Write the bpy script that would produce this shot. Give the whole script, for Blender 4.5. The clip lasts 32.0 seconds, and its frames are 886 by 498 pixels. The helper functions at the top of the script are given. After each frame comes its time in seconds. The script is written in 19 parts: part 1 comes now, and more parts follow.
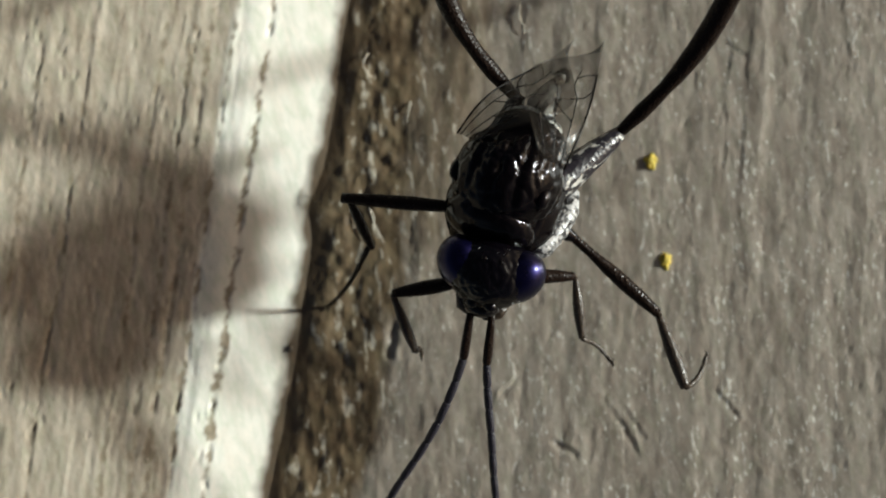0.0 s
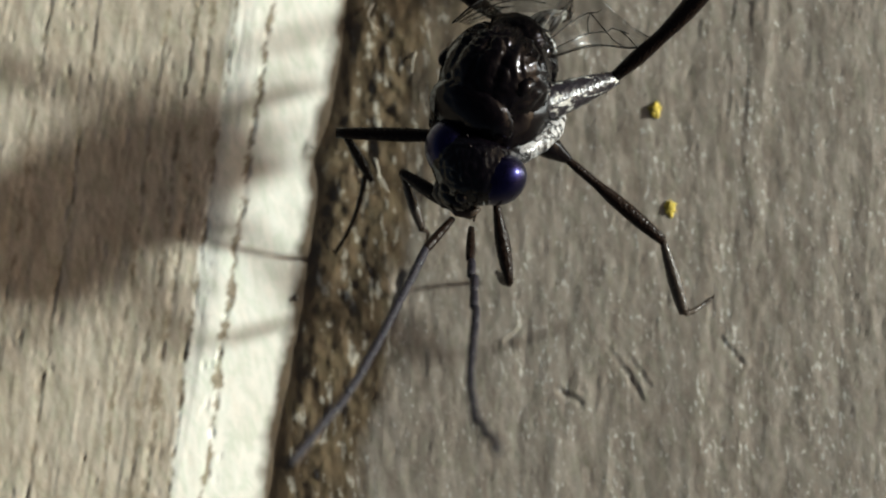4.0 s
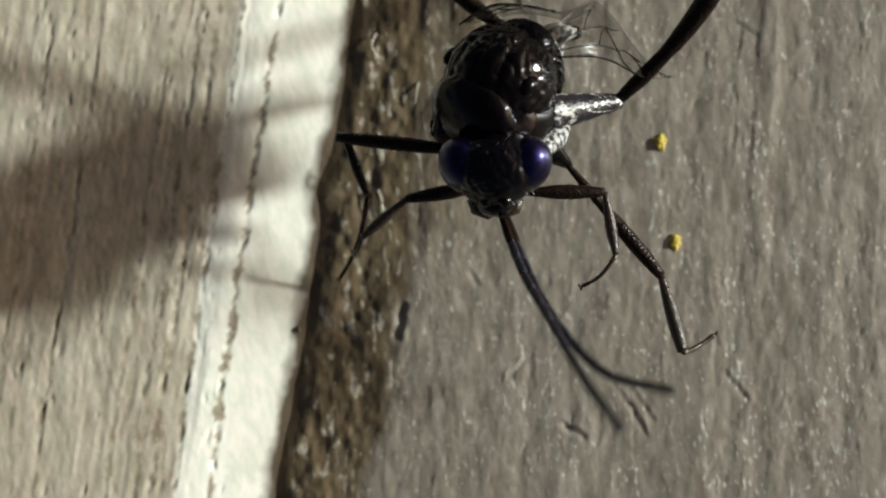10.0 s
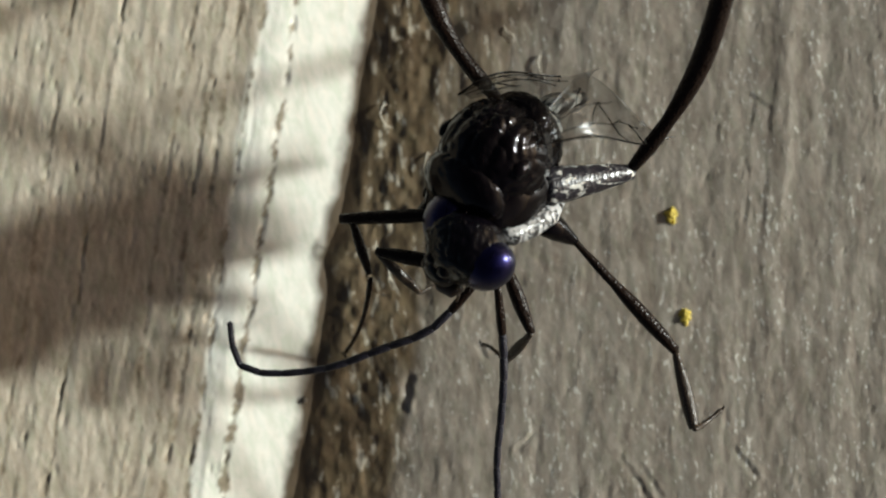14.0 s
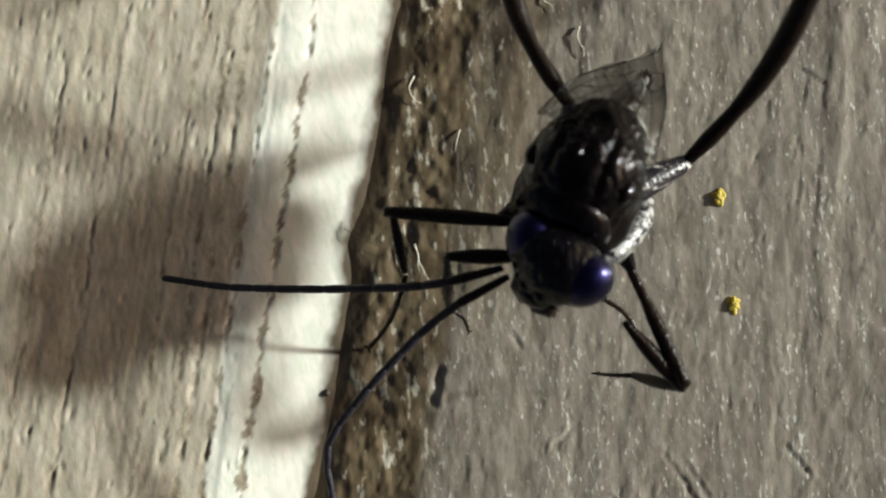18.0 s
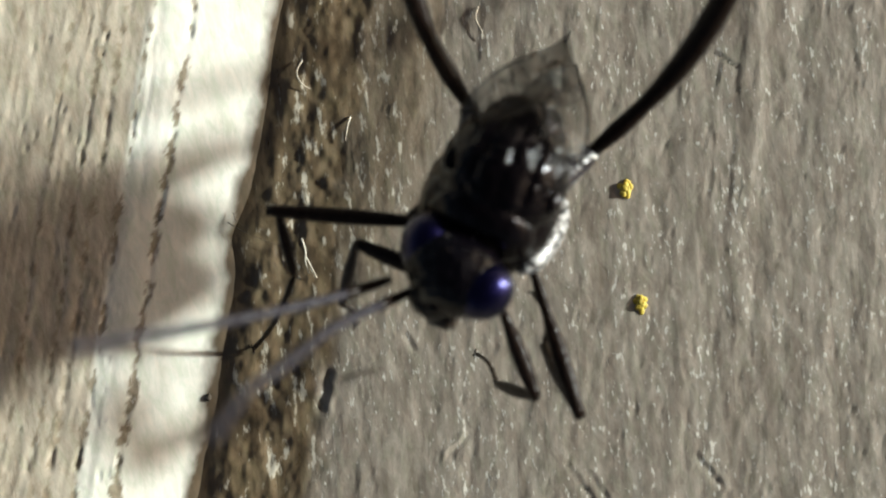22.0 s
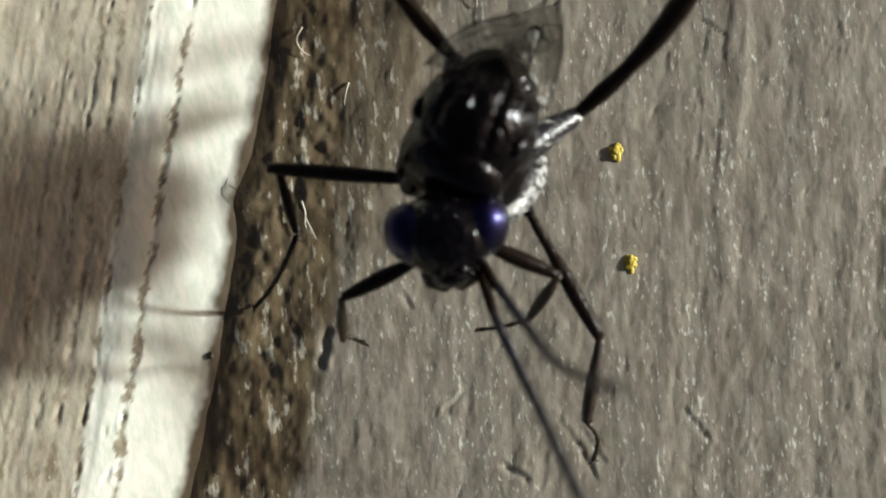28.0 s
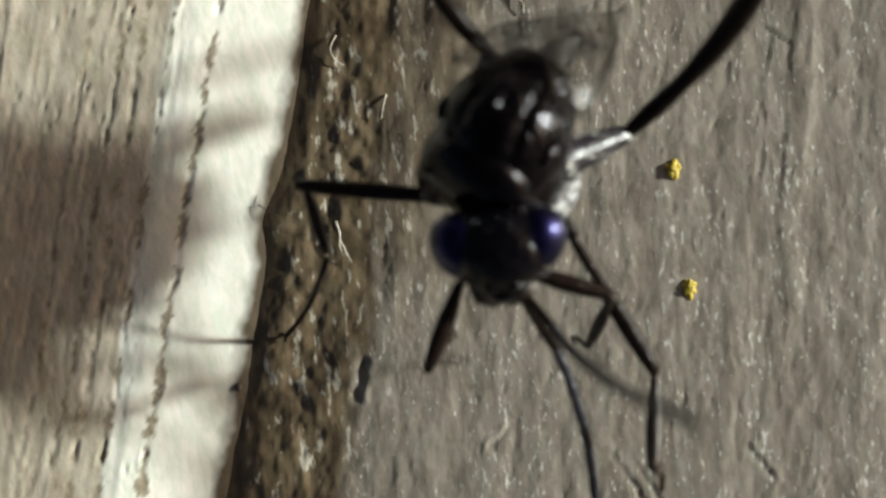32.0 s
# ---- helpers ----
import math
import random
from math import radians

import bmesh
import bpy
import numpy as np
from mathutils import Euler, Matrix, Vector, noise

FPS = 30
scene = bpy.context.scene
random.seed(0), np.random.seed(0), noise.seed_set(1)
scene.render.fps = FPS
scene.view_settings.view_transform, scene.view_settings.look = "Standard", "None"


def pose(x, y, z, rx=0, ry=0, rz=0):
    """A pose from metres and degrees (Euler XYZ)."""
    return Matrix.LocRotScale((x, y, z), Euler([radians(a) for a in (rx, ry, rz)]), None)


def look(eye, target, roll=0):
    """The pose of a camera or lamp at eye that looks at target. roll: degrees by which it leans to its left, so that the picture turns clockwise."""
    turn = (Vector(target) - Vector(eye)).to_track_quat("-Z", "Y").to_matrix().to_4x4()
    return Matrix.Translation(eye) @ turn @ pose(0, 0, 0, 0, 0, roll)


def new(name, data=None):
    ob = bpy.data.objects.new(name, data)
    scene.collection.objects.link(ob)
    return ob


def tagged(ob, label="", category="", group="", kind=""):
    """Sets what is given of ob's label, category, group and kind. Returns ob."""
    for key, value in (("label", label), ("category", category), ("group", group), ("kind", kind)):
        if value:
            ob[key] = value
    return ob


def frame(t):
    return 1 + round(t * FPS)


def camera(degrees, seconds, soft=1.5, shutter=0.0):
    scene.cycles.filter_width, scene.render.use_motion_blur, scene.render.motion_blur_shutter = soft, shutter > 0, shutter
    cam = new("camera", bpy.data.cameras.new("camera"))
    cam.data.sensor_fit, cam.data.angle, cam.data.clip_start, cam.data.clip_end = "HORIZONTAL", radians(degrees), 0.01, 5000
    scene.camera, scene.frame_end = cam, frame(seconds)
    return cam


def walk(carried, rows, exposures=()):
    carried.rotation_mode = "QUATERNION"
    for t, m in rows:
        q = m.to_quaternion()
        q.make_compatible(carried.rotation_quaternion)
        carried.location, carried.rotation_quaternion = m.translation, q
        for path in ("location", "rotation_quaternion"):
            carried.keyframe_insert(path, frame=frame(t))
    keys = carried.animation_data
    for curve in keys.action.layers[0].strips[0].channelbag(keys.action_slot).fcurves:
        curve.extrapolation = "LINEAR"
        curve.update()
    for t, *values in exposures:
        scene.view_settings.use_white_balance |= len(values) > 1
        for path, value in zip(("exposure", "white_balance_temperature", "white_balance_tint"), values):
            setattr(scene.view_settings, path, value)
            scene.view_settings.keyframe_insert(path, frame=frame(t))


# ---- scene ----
# All lengths below are in millimetres and are scaled by MM when they are used.
MM = 0.001
cam = camera(42, 32.0, soft=1.9, shutter=0.5)
cam.data.dof.use_dof = True
cam.data.dof.focus_distance = 17.9 * MM
cam.data.dof.aperture_fstop = 90
walk(cam, [
    (0, pose(0.00003, 0.00000, 0.02010, 2.36, 1.95, -0.38)), (0.5, pose(0.00011, -0.00005, 0.02007, 2.18, 2.22, -0.39)), (1, pose(0.00008, -0.00030, 0.02009, 2.27, 2.20, -0.51)),
    (1.5, pose(-0.00001, -0.00056, 0.02011, 2.32, 2.04, -0.67)), (2, pose(0.00003, -0.00078, 0.02012, 2.32, 2.23, -0.63)), (2.5, pose(0.00010, -0.00090, 0.02020, 2.39, 2.50, -0.88)),
    (3, pose(0.00024, -0.00101, 0.02014, 2.67, 2.89, -0.65)), (3.5, pose(0.00027, -0.00103, 0.02012, 2.73, 2.94, -0.58)), (5.5, pose(0.00040, -0.00076, 0.02015, 2.37, 3.19, -0.26)),
    (6, pose(0.00042, -0.00062, 0.02011, 2.29, 3.29, -0.28)), (6.5, pose(0.00030, -0.00053, 0.02010, 2.31, 2.99, -0.33)), (7, pose(0.00031, -0.00041, 0.02009, 2.27, 3.02, -0.27)),
    (7.5, pose(0.00030, -0.00036, 0.02007, 2.30, 3.03, -0.23)), (8, pose(0.00035, -0.00026, 0.02005, 2.11, 3.20, -0.20)), (8.5, pose(0.00031, -0.00027, 0.02006, 2.14, 3.09, -0.23)),
    (9, pose(0.00026, -0.00027, 0.02003, 2.19, 2.98, -0.26)), (9.5, pose(0.00023, -0.00030, 0.02004, 2.25, 2.90, -0.25)), (10, pose(0.00027, -0.00024, 0.02003, 2.11, 3.05, -0.28)),
    (10.5, pose(0.00029, -0.00027, 0.02000, 2.16, 3.11, -0.30)), (11, pose(0.00020, -0.00032, 0.01998, 2.32, 2.88, -0.32)), (11.5, pose(0.00021, -0.00023, 0.01997, 2.23, 2.94, -0.27)),
    (12, pose(0.00021, -0.00012, 0.01995, 2.39, 2.99, -0.24)), (12.5, pose(0.00010, 0.00017, 0.01993, 2.27, 2.76, -0.21)), (13, pose(0.00010, 0.00059, 0.01991, 1.98, 2.85, -0.09)),
    (13.5, pose(0.00013, 0.00083, 0.01991, 1.97, 2.98, -0.05)), (14, pose(0.00015, 0.00114, 0.01991, 1.75, 3.11, 0.16)), (14.5, pose(0.00012, 0.00128, 0.01990, 1.76, 3.08, 0.18)),
    (16.5, pose(-0.00004, 0.00106, 0.01982, 2.04, 3.00, 0.29)), (17, pose(-0.00023, 0.00087, 0.01954, 2.20, 2.91, 0.31)), (17.5, pose(-0.00045, 0.00080, 0.01912, 2.17, 2.87, 0.31)),
    (18, pose(-0.00052, 0.00085, 0.01872, 1.92, 2.86, 0.34)), (18.5, pose(-0.00030, 0.00094, 0.01836, 1.85, 3.03, 0.35)), (19, pose(-0.00008, 0.00111, 0.01799, 1.69, 2.95, 0.30)),
    (19.5, pose(0.00015, 0.00117, 0.01771, 1.79, 2.82, 0.33)), (20, pose(0.00053, 0.00119, 0.01755, 1.79, 2.90, 0.39)), (20.5, pose(0.00084, 0.00095, 0.01747, 2.34, 2.84, 0.42)),
    (21, pose(0.00105, 0.00085, 0.01746, 2.25, 2.83, 0.40)), (21.5, pose(0.00112, 0.00074, 0.01744, 2.29, 2.90, 0.48)), (22, pose(0.00108, 0.00076, 0.01745, 2.13, 2.77, 0.40)),
    (22.5, pose(0.00110, 0.00072, 0.01744, 2.26, 2.84, 0.41)), (23, pose(0.00106, 0.00077, 0.01744, 2.10, 2.71, 0.44)), (23.5, pose(0.00107, 0.00072, 0.01742, 2.26, 2.73, 0.39)),
    (24, pose(0.00120, 0.00065, 0.01763, 2.29, 2.90, 0.42)), (24.5, pose(0.00122, 0.00067, 0.01785, 1.98, 2.73, 0.32)), (25, pose(0.00129, 0.00050, 0.01796, 2.11, 2.80, 0.35)),
    (25.5, pose(0.00130, 0.00037, 0.01797, 2.15, 2.86, 0.36)), (26, pose(0.00129, 0.00027, 0.01797, 2.08, 2.86, 0.39)), (26.5, pose(0.00117, 0.00022, 0.01797, 1.94, 2.56, 0.39)),
    (28.5, pose(0.00107, 0.00015, 0.01792, 2.15, 2.45, 0.36)), (29, pose(0.00116, 0.00012, 0.01789, 2.31, 2.73, 0.42)), (29.5, pose(0.00114, 0.00019, 0.01788, 2.28, 2.69, 0.47)),
    (30, pose(0.00101, 0.00044, 0.01781, 1.81, 2.47, 0.47)), (30.5, pose(0.00096, 0.00049, 0.01769, 1.93, 2.57, 0.51)), (31, pose(0.00085, 0.00048, 0.01749, 2.26, 2.62, 0.55)),
    (31.5, pose(0.00059, 0.00060, 0.01716, 2.20, 2.42, 0.47)), (32, pose(0.00033, 0.00052, 0.01678, 2.18, 2.32, 0.32)),
], [(0, 0.75), (8, 0.71), (14, 0.71), (18, 0.82), (20, 0.95), (21.5, 1.04), (23, 1.06), (26, 0.9), (32, 0.8)])
# ---- light ----
SUN_UP, SUN_TURN = 16.0, 11.0  # degrees above the wood, and from +x towards +y
world = bpy.data.worlds.new("world")
scene.world = world
world.use_nodes = True
wn = world.node_tree.nodes
sky = wn.new("ShaderNodeTexSky")
sky.sky_type, sky.sun_disc = "NISHITA", False
sky.sun_elevation, sky.sun_rotation = radians(SUN_UP), radians(90 - SUN_TURN)
sky.air_density, sky.dust_density, sky.ozone_density = 0.35, 2.5, 0.0
wn["Background"].inputs["Strength"].default_value = 0.057
haze = wn.new("ShaderNodeMix")  # hazy, slightly warm air
haze.data_type, haze.blend_type = "RGBA", "MULTIPLY"
haze.inputs[0].default_value, haze.inputs[7].default_value = 1.0, (1.0, 0.85, 0.66, 1)
world.node_tree.links.new(sky.outputs[0], haze.inputs[6])
world.node_tree.links.new(haze.outputs[2], wn["Background"].inputs["Color"])
sun = new("sun", bpy.data.lights.new("sun", "SUN"))
sun.data.energy, sun.data.angle, sun.data.color = 4.15, radians(4.2), (0.95, 1.0, 0.965)
c, s = math.cos(radians(SUN_UP)), math.sin(radians(SUN_UP))
sun.matrix_world = look((c * math.cos(radians(SUN_TURN)), c * math.sin(radians(SUN_TURN)), s), (0, 0, 0))
scene.view_settings.exposure = 0.8
scene.view_settings.use_white_balance = True
scene.view_settings.white_balance_temperature, scene.view_settings.white_balance_tint = 6380, 6


# ---- materials ----
def material(name):
    m = bpy.data.materials.new(name)
    m.use_nodes = True
    nt = m.node_tree
    return m, nt, nt.nodes["Principled BSDF"]


def node(nt, kind, links=None, **values):
    n = nt.nodes.new(kind)
    for k, v in values.items():
        n.inputs[k.replace("_", " ")].default_value = v
    for k, v in (links or {}).items():
        nt.links.new(v, n.inputs[k])
    return n


def coords(nt, scale, turn=0.0):
    """Object coordinates in millimetres, turned about z and scaled."""
    tc = nt.nodes.new("ShaderNodeTexCoord")
    mp = node(nt, "ShaderNodeMapping", {"Vector": tc.outputs["Object"]})
    mp.vector_type = "TEXTURE"
    mp.inputs["Rotation"].default_value = (0, 0, radians(turn))
    mp.inputs["Scale"].default_value = tuple(MM * v for v in scale)
    return mp.outputs[0]


def noise_tex(nt, vec, scale=1.0, detail=4.0, rough=0.55, dist=0.0):
    n = node(nt, "ShaderNodeTexNoise", {"Vector": vec}, Scale=scale, Detail=detail, Roughness=rough, Distortion=dist)
    return n.outputs["Fac"]


def ramp(nt, fac, stops):
    r = node(nt, "ShaderNodeValToRGB", {"Fac": fac})
    e = r.color_ramp.elements
    while len(e) < len(stops):
        e.new(0.5)
    for el, (at, col) in zip(e, stops):
        el.position, el.color = at, (*col, 1)
    return r.outputs["Color"]


def mix(nt, fac, a, b, mode="MIX"):
    m = nt.nodes.new("ShaderNodeMix")
    m.data_type, m.blend_type = "RGBA", mode
    for sock, v in ((m.inputs[0], fac), (m.inputs[6], a), (m.inputs[7], b)):
        if isinstance(v, (float, int)):
            sock.default_value = v
        elif isinstance(v, tuple):
            sock.default_value = (*v, 1)
        else:
            nt.links.new(v, sock)
    return m.outputs[2]


def bump(nt, bsdf, height, strength, mm):
    b = node(nt, "ShaderNodeBump", {"Height": height}, Strength=strength, Distance=mm * MM)
    nt.links.new(b.outputs[0], bsdf.inputs["Normal"])


def palette(nt, turn, dark, mid, pale, fleck, fine=1.0, flecked=0.68, clump=0.07):
    """Weathered wood: streaks along the grain, broad patches, fine grain and pale flecks. Returns colour and relief."""
    streak = noise_tex(nt, coords(nt, (0.13, 2.2, 1.0), turn), 1.0, 5, 0.6, 0.3)
    broad = noise_tex(nt, coords(nt, (1.1, 3.6, 3.0), turn), 1.0, 3, 0.5)
    grain = noise_tex(nt, coords(nt, (0.08, 0.19, 0.1), turn), 1.0, 5, 0.68, 0.5)
    speck = noise_tex(nt, coords(nt, (0.10, 0.22, 0.1), turn + 20), 1.0, 3, 0.6)
    base = ramp(nt, streak, [(0.34, dark), (0.5, mid), (0.66, pale)])
    base = mix(nt, 0.4, base, ramp(nt, broad, [(0.36, dark), (0.64, pale)]))
    base = mix(nt, 0.5 * fine, base, ramp(nt, grain, [(0.38, tuple(0.5 * v for v in dark)), (0.52, mid), (0.66, pale)]))
    base = mix(nt, ramp(nt, speck, [(0.30, (0.8 * fine,) * 3), (0.37, (0, 0, 0))]), base, tuple(0.45 * v for v in dark))
    bands = noise_tex(nt, coords(nt, (0.26, 9.0, 1.0), turn + 1), 1.0, 3, 0.6, 0.2)
    base = mix(nt, 0.35, base, ramp(nt, bands, [(0.36, dark), (0.5, mid), (0.64, pale)]))
    blotch = noise_tex(nt, coords(nt, (0.24, 0.62, 0.3), turn + 4), 1.0, 4, 0.62, 0.8)
    base = mix(nt, 0.45, base, ramp(nt, blotch, [(0.38, dark), (0.5, mid), (0.63, pale)]))
    spot = noise_tex(nt, coords(nt, (clump, 3 * clump, 0.1), turn), 1.0, 4, 0.6)
    spot = mix(nt, 0.35, spot, mix(nt, 0.5, bands, noise_tex(nt, coords(nt, (0.5, 0.8, 1.0), turn - 12), 1.0, 2, 0.5)))
    hue = noise_tex(nt, coords(nt, (0.16, 0.42, 0.3), turn + 9), 1.0, 4, 0.65, 0.6)
    base = mix(nt, 1.0, base, ramp(nt, hue, [(0.36, (0.86, 0.91, 0.84)), (0.5, (0.97, 0.985, 0.96)), (0.64, (1.06, 1.045, 1.02))]), "MULTIPLY")
    seam = noise_tex(nt, coords(nt, (0.09, 2.6, 0.5), turn - 2), 1.0, 4, 0.7, 0.9)
    base = mix(nt, ramp(nt, seam, [(0.31, (0.75 * fine,) * 3), (0.38, (0, 0, 0))]), base, tuple(0.6 * v for v in dark))
    base = mix(nt, ramp(nt, spot, [(flecked - 0.03, (0, 0, 0)), (flecked + 0.03, (1, 1, 1))]), base, fleck)
    return base, mix(nt, 0.5, mix(nt, 0.5, grain, blotch), mix(nt, 0.4, streak, spot)), grain


def wood_material(name, turn, layers, rough, relief):
    """Palettes one over the other, each after the first where the board's attribute says so."""
    m, nt, b = material(name)
    colour, height, grain = palette(nt, turn, *layers[0][1])
    for attribute, shades in layers[1:]:
        at = nt.nodes.new("ShaderNodeAttribute")
        at.attribute_name = attribute
        colour = mix(nt, at.outputs["Fac"], colour, palette(nt, turn, *shades)[0])
    nt.links.new(colour, b.inputs["Base Color"])
    nt.links.new(ramp(nt, grain, [(0.32, (rough,) * 3), (0.68, (rough - 0.3,) * 3)]), b.inputs["Roughness"])
    b.inputs["Specular IOR Level"].default_value = 0.5
    bump(nt, b, height, relief, 0.05)
    return m


GREY = ((0.155, 0.124, 0.099), (0.263, 0.225, 0.189), (0.375, 0.331, 0.285), (0.58, 0.555, 0.50), 0.7, 0.598, 0.06)
BROWN = ((0.068, 0.044, 0.024), (0.126, 0.088, 0.051), (0.19, 0.143, 0.09), (0.46, 0.42, 0.34), 0.7, 0.585, 0.12)
# Dark brown of the joint, with the recess's shade put into the colour.
GROOVE_SHADE = ((0.052, 0.034, 0.018), (0.078, 0.052, 0.029), (0.11, 0.076, 0.045), (0.15, 0.11, 0.07), 0.5, 0.7)
TAN = ((0.34, 0.275, 0.205), (0.475, 0.41, 0.33), (0.59, 0.53, 0.445), (0.66, 0.61, 0.54), 0.7, 0.68)
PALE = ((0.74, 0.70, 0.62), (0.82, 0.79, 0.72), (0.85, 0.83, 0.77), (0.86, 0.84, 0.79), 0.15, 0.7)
CRACK = ((0.19, 0.145, 0.10), (0.31, 0.25, 0.18), (0.46, 0.40, 0.31), (0.6, 0.55, 0.47), 1.0, 0.62)
WOOD_GREY = wood_material("weathered_grey_wood", 5, [("", GREY), ("eroded_shaded", BROWN), ("groove", GROOVE_SHADE)], 0.54, 0.36)
WOOD_TAN = wood_material("sunlit_tan_wood", 8, [("", TAN), ("smooth", PALE), ("crack", CRACK), ("rim", GROOVE_SHADE)], 0.7, 0.2)
EARTH = wood_material("bare_earth", 0, [("", ((0.06, 0.045, 0.03), (0.1, 0.075, 0.05), (0.15, 0.12, 0.08), (0.2, 0.17, 0.13)))], 0.9, 0.5)


def shell(name, col, rough, spec=0.5, coat=0.0, pit=0.0, cell=0.07, sheen=0.0):
    m, nt, b = material(name)
    n = noise_tex(nt, coords(nt, (0.12, 0.12, 0.12)), 1.0, 4, 0.6)
    nt.links.new(mix(nt, n, tuple(0.55 * v for v in col), tuple(1.5 * v for v in col)), b.inputs["Base Color"])
    nt.links.new(ramp(nt, n, [(0.3, (rough * 0.7,) * 3), (0.75, (min(1, rough * 1.5),) * 3)]), b.inputs["Roughness"])
    b.inputs["Specular IOR Level"].default_value = spec
    b.inputs["Coat Weight"].default_value, b.inputs["Coat Roughness"].default_value = coat, 0.08
    b.inputs["Sheen Weight"].default_value = sheen
    if pit:
        v = node(nt, "ShaderNodeTexVoronoi", {"Vector": coords(nt, (cell, cell, cell))}, Scale=1.0, Randomness=0.9)
        bump(nt, b, v.outputs["Distance"], pit, 0.03 if cell < 0.15 else 0.07)
    return m


BLACK = shell("black_cuticle", (0.0016, 0.0011, 0.0014), 0.15, 0.10, 0.10, 0.12, 0.19)
BLACK.node_tree.nodes["Principled BSDF"].inputs["Specular Tint"].default_value = (0.95, 0.9, 1.0, 1)
FACE = shell("glossy_black_face", (0.0013, 0.0009, 0.0016), 0.17, 0.16, 0.14, 0.15, 0.17)
BLACK_LEG = shell("black_leg_cuticle", (0.010, 0.0055, 0.0038), 0.34, 0.12, 0.0, 0.4, 0.05)
BROWN_LEG = shell("brown_tarsus_cuticle", (0.028, 0.018, 0.011), 0.42, 0.4, 0.0, 0.3, 0.04)
EYE = shell("blue_black_eye", (0.0004, 0.0003, 0.0016), 0.32, 0.4, 0.3)
eb = EYE.node_tree.nodes["Principled BSDF"]
eb.inputs["Specular Tint"].default_value, eb.inputs["Coat Roughness"].default_value = (0.07, 0.05, 1.0, 1), 0.22
ANTENNA = shell("dull_black_antenna", (0.012, 0.010, 0.016), 0.5, 0.35, 0.0, 0.4, 0.04)
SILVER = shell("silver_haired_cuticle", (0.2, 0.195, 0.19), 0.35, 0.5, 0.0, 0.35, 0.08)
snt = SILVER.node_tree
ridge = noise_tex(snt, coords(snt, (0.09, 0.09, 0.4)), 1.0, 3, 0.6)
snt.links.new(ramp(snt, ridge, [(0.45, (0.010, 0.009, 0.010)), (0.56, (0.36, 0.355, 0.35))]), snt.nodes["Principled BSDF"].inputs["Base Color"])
PATCHED = shell("patched_silver_cuticle", (0.2, 0.195, 0.19), 0.35, 0.5, 0.0, 0.3, 0.08)
bnt = PATCHED.node_tree
band = noise_tex(bnt, coords(bnt, (0.26, 0.26, 0.42)), 1.0, 2, 0.45, 1.6)
band = mix(bnt, 0.3, band, noise_tex(bnt, coords(bnt, (0.05, 0.05, 0.12)), 1.0, 3, 0.6))
bnt.links.new(ramp(bnt, band, [(0.52, (0.010, 0.008, 0.012)), (0.60, (0.40, 0.39, 0.36))]), bnt.nodes["Principled BSDF"].inputs["Base Color"])
STREAKED = shell("streaked_silver_cuticle", (0.1, 0.1, 0.1), 0.3, 0.4, 0.0, 0.3, 0.08)
knt = STREAKED.node_tree
streaks = noise_tex(knt, coords(knt, (0.16, 0.75, 0.16)), 1.0, 3, 0.6, 0.4)
knt.links.new(ramp(knt, streaks, [(0.40, (0.006, 0.005, 0.006)), (0.50, (0.46, 0.46, 0.42))]), knt.nodes["Principled BSDF"].inputs["Base Color"])
HAIR = shell("silver_hair", (0.4, 0.395, 0.385), 0.4, 0.5)
PALE_FIBRE = shell("pale_wood_fibre", (0.42, 0.38, 0.31), 0.6)
DARK_FIBRE = shell("dark_wood_fibre", (0.06, 0.045, 0.03), 0.7)
POLLEN = shell("yellow_pollen", (0.72, 0.58, 0.10), 0.45, 0.5)
pb = POLLEN.node_tree.nodes["Principled BSDF"]
ptr = node(POLLEN.node_tree, "ShaderNodeBsdfTranslucent", Color=(0.7, 0.55, 0.06, 1))
pmx = node(POLLEN.node_tree, "ShaderNodeMixShader", Fac=0.45)
POLLEN.node_tree.links.new(pb.outputs[0], pmx.inputs[1])
POLLEN.node_tree.links.new(ptr.outputs[0], pmx.inputs[2])
POLLEN.node_tree.links.new(pmx.outputs[0], POLLEN.node_tree.nodes["Material Output"].inputs["Surface"])
VEIN = shell("dark_wing_vein", (0.003, 0.002, 0.0015), 0.3, 0.1)

WING, wnt, wb = material("clear_smoky_wing")
wb.inputs["Base Color"].default_value = (0.018, 0.014, 0.010, 1)
wb.inputs["Roughness"].default_value = 0.24
wb.inputs["Alpha"].default_value = 0.27
wb.inputs["Specular IOR Level"].default_value = 0.55
bump(wnt, wb, noise_tex(wnt, coords(wnt, (0.2, 0.35, 0.2)), 1.0, 3), 0.7, 0.03)


# ---- mesh helpers ----
def finish(name, bm, mats, parent=None, label="", smooth=True):
    me = bpy.data.meshes.new(name)
    bm.to_mesh(me)
    bm.free()
    for m in mats if isinstance(mats, (list, tuple)) else [mats]:
        me.materials.append(m)
    if smooth:
        me.polygons.foreach_set("use_smooth", [True] * len(me.polygons))
    ob = new(name, me)
    if parent is not None:
        ob.parent = parent
    if label:
        ob["label"] = label
    return ob


def part(name, bm, mats, parent, label=""):
    return finish(name, bm, mats, parent, label)


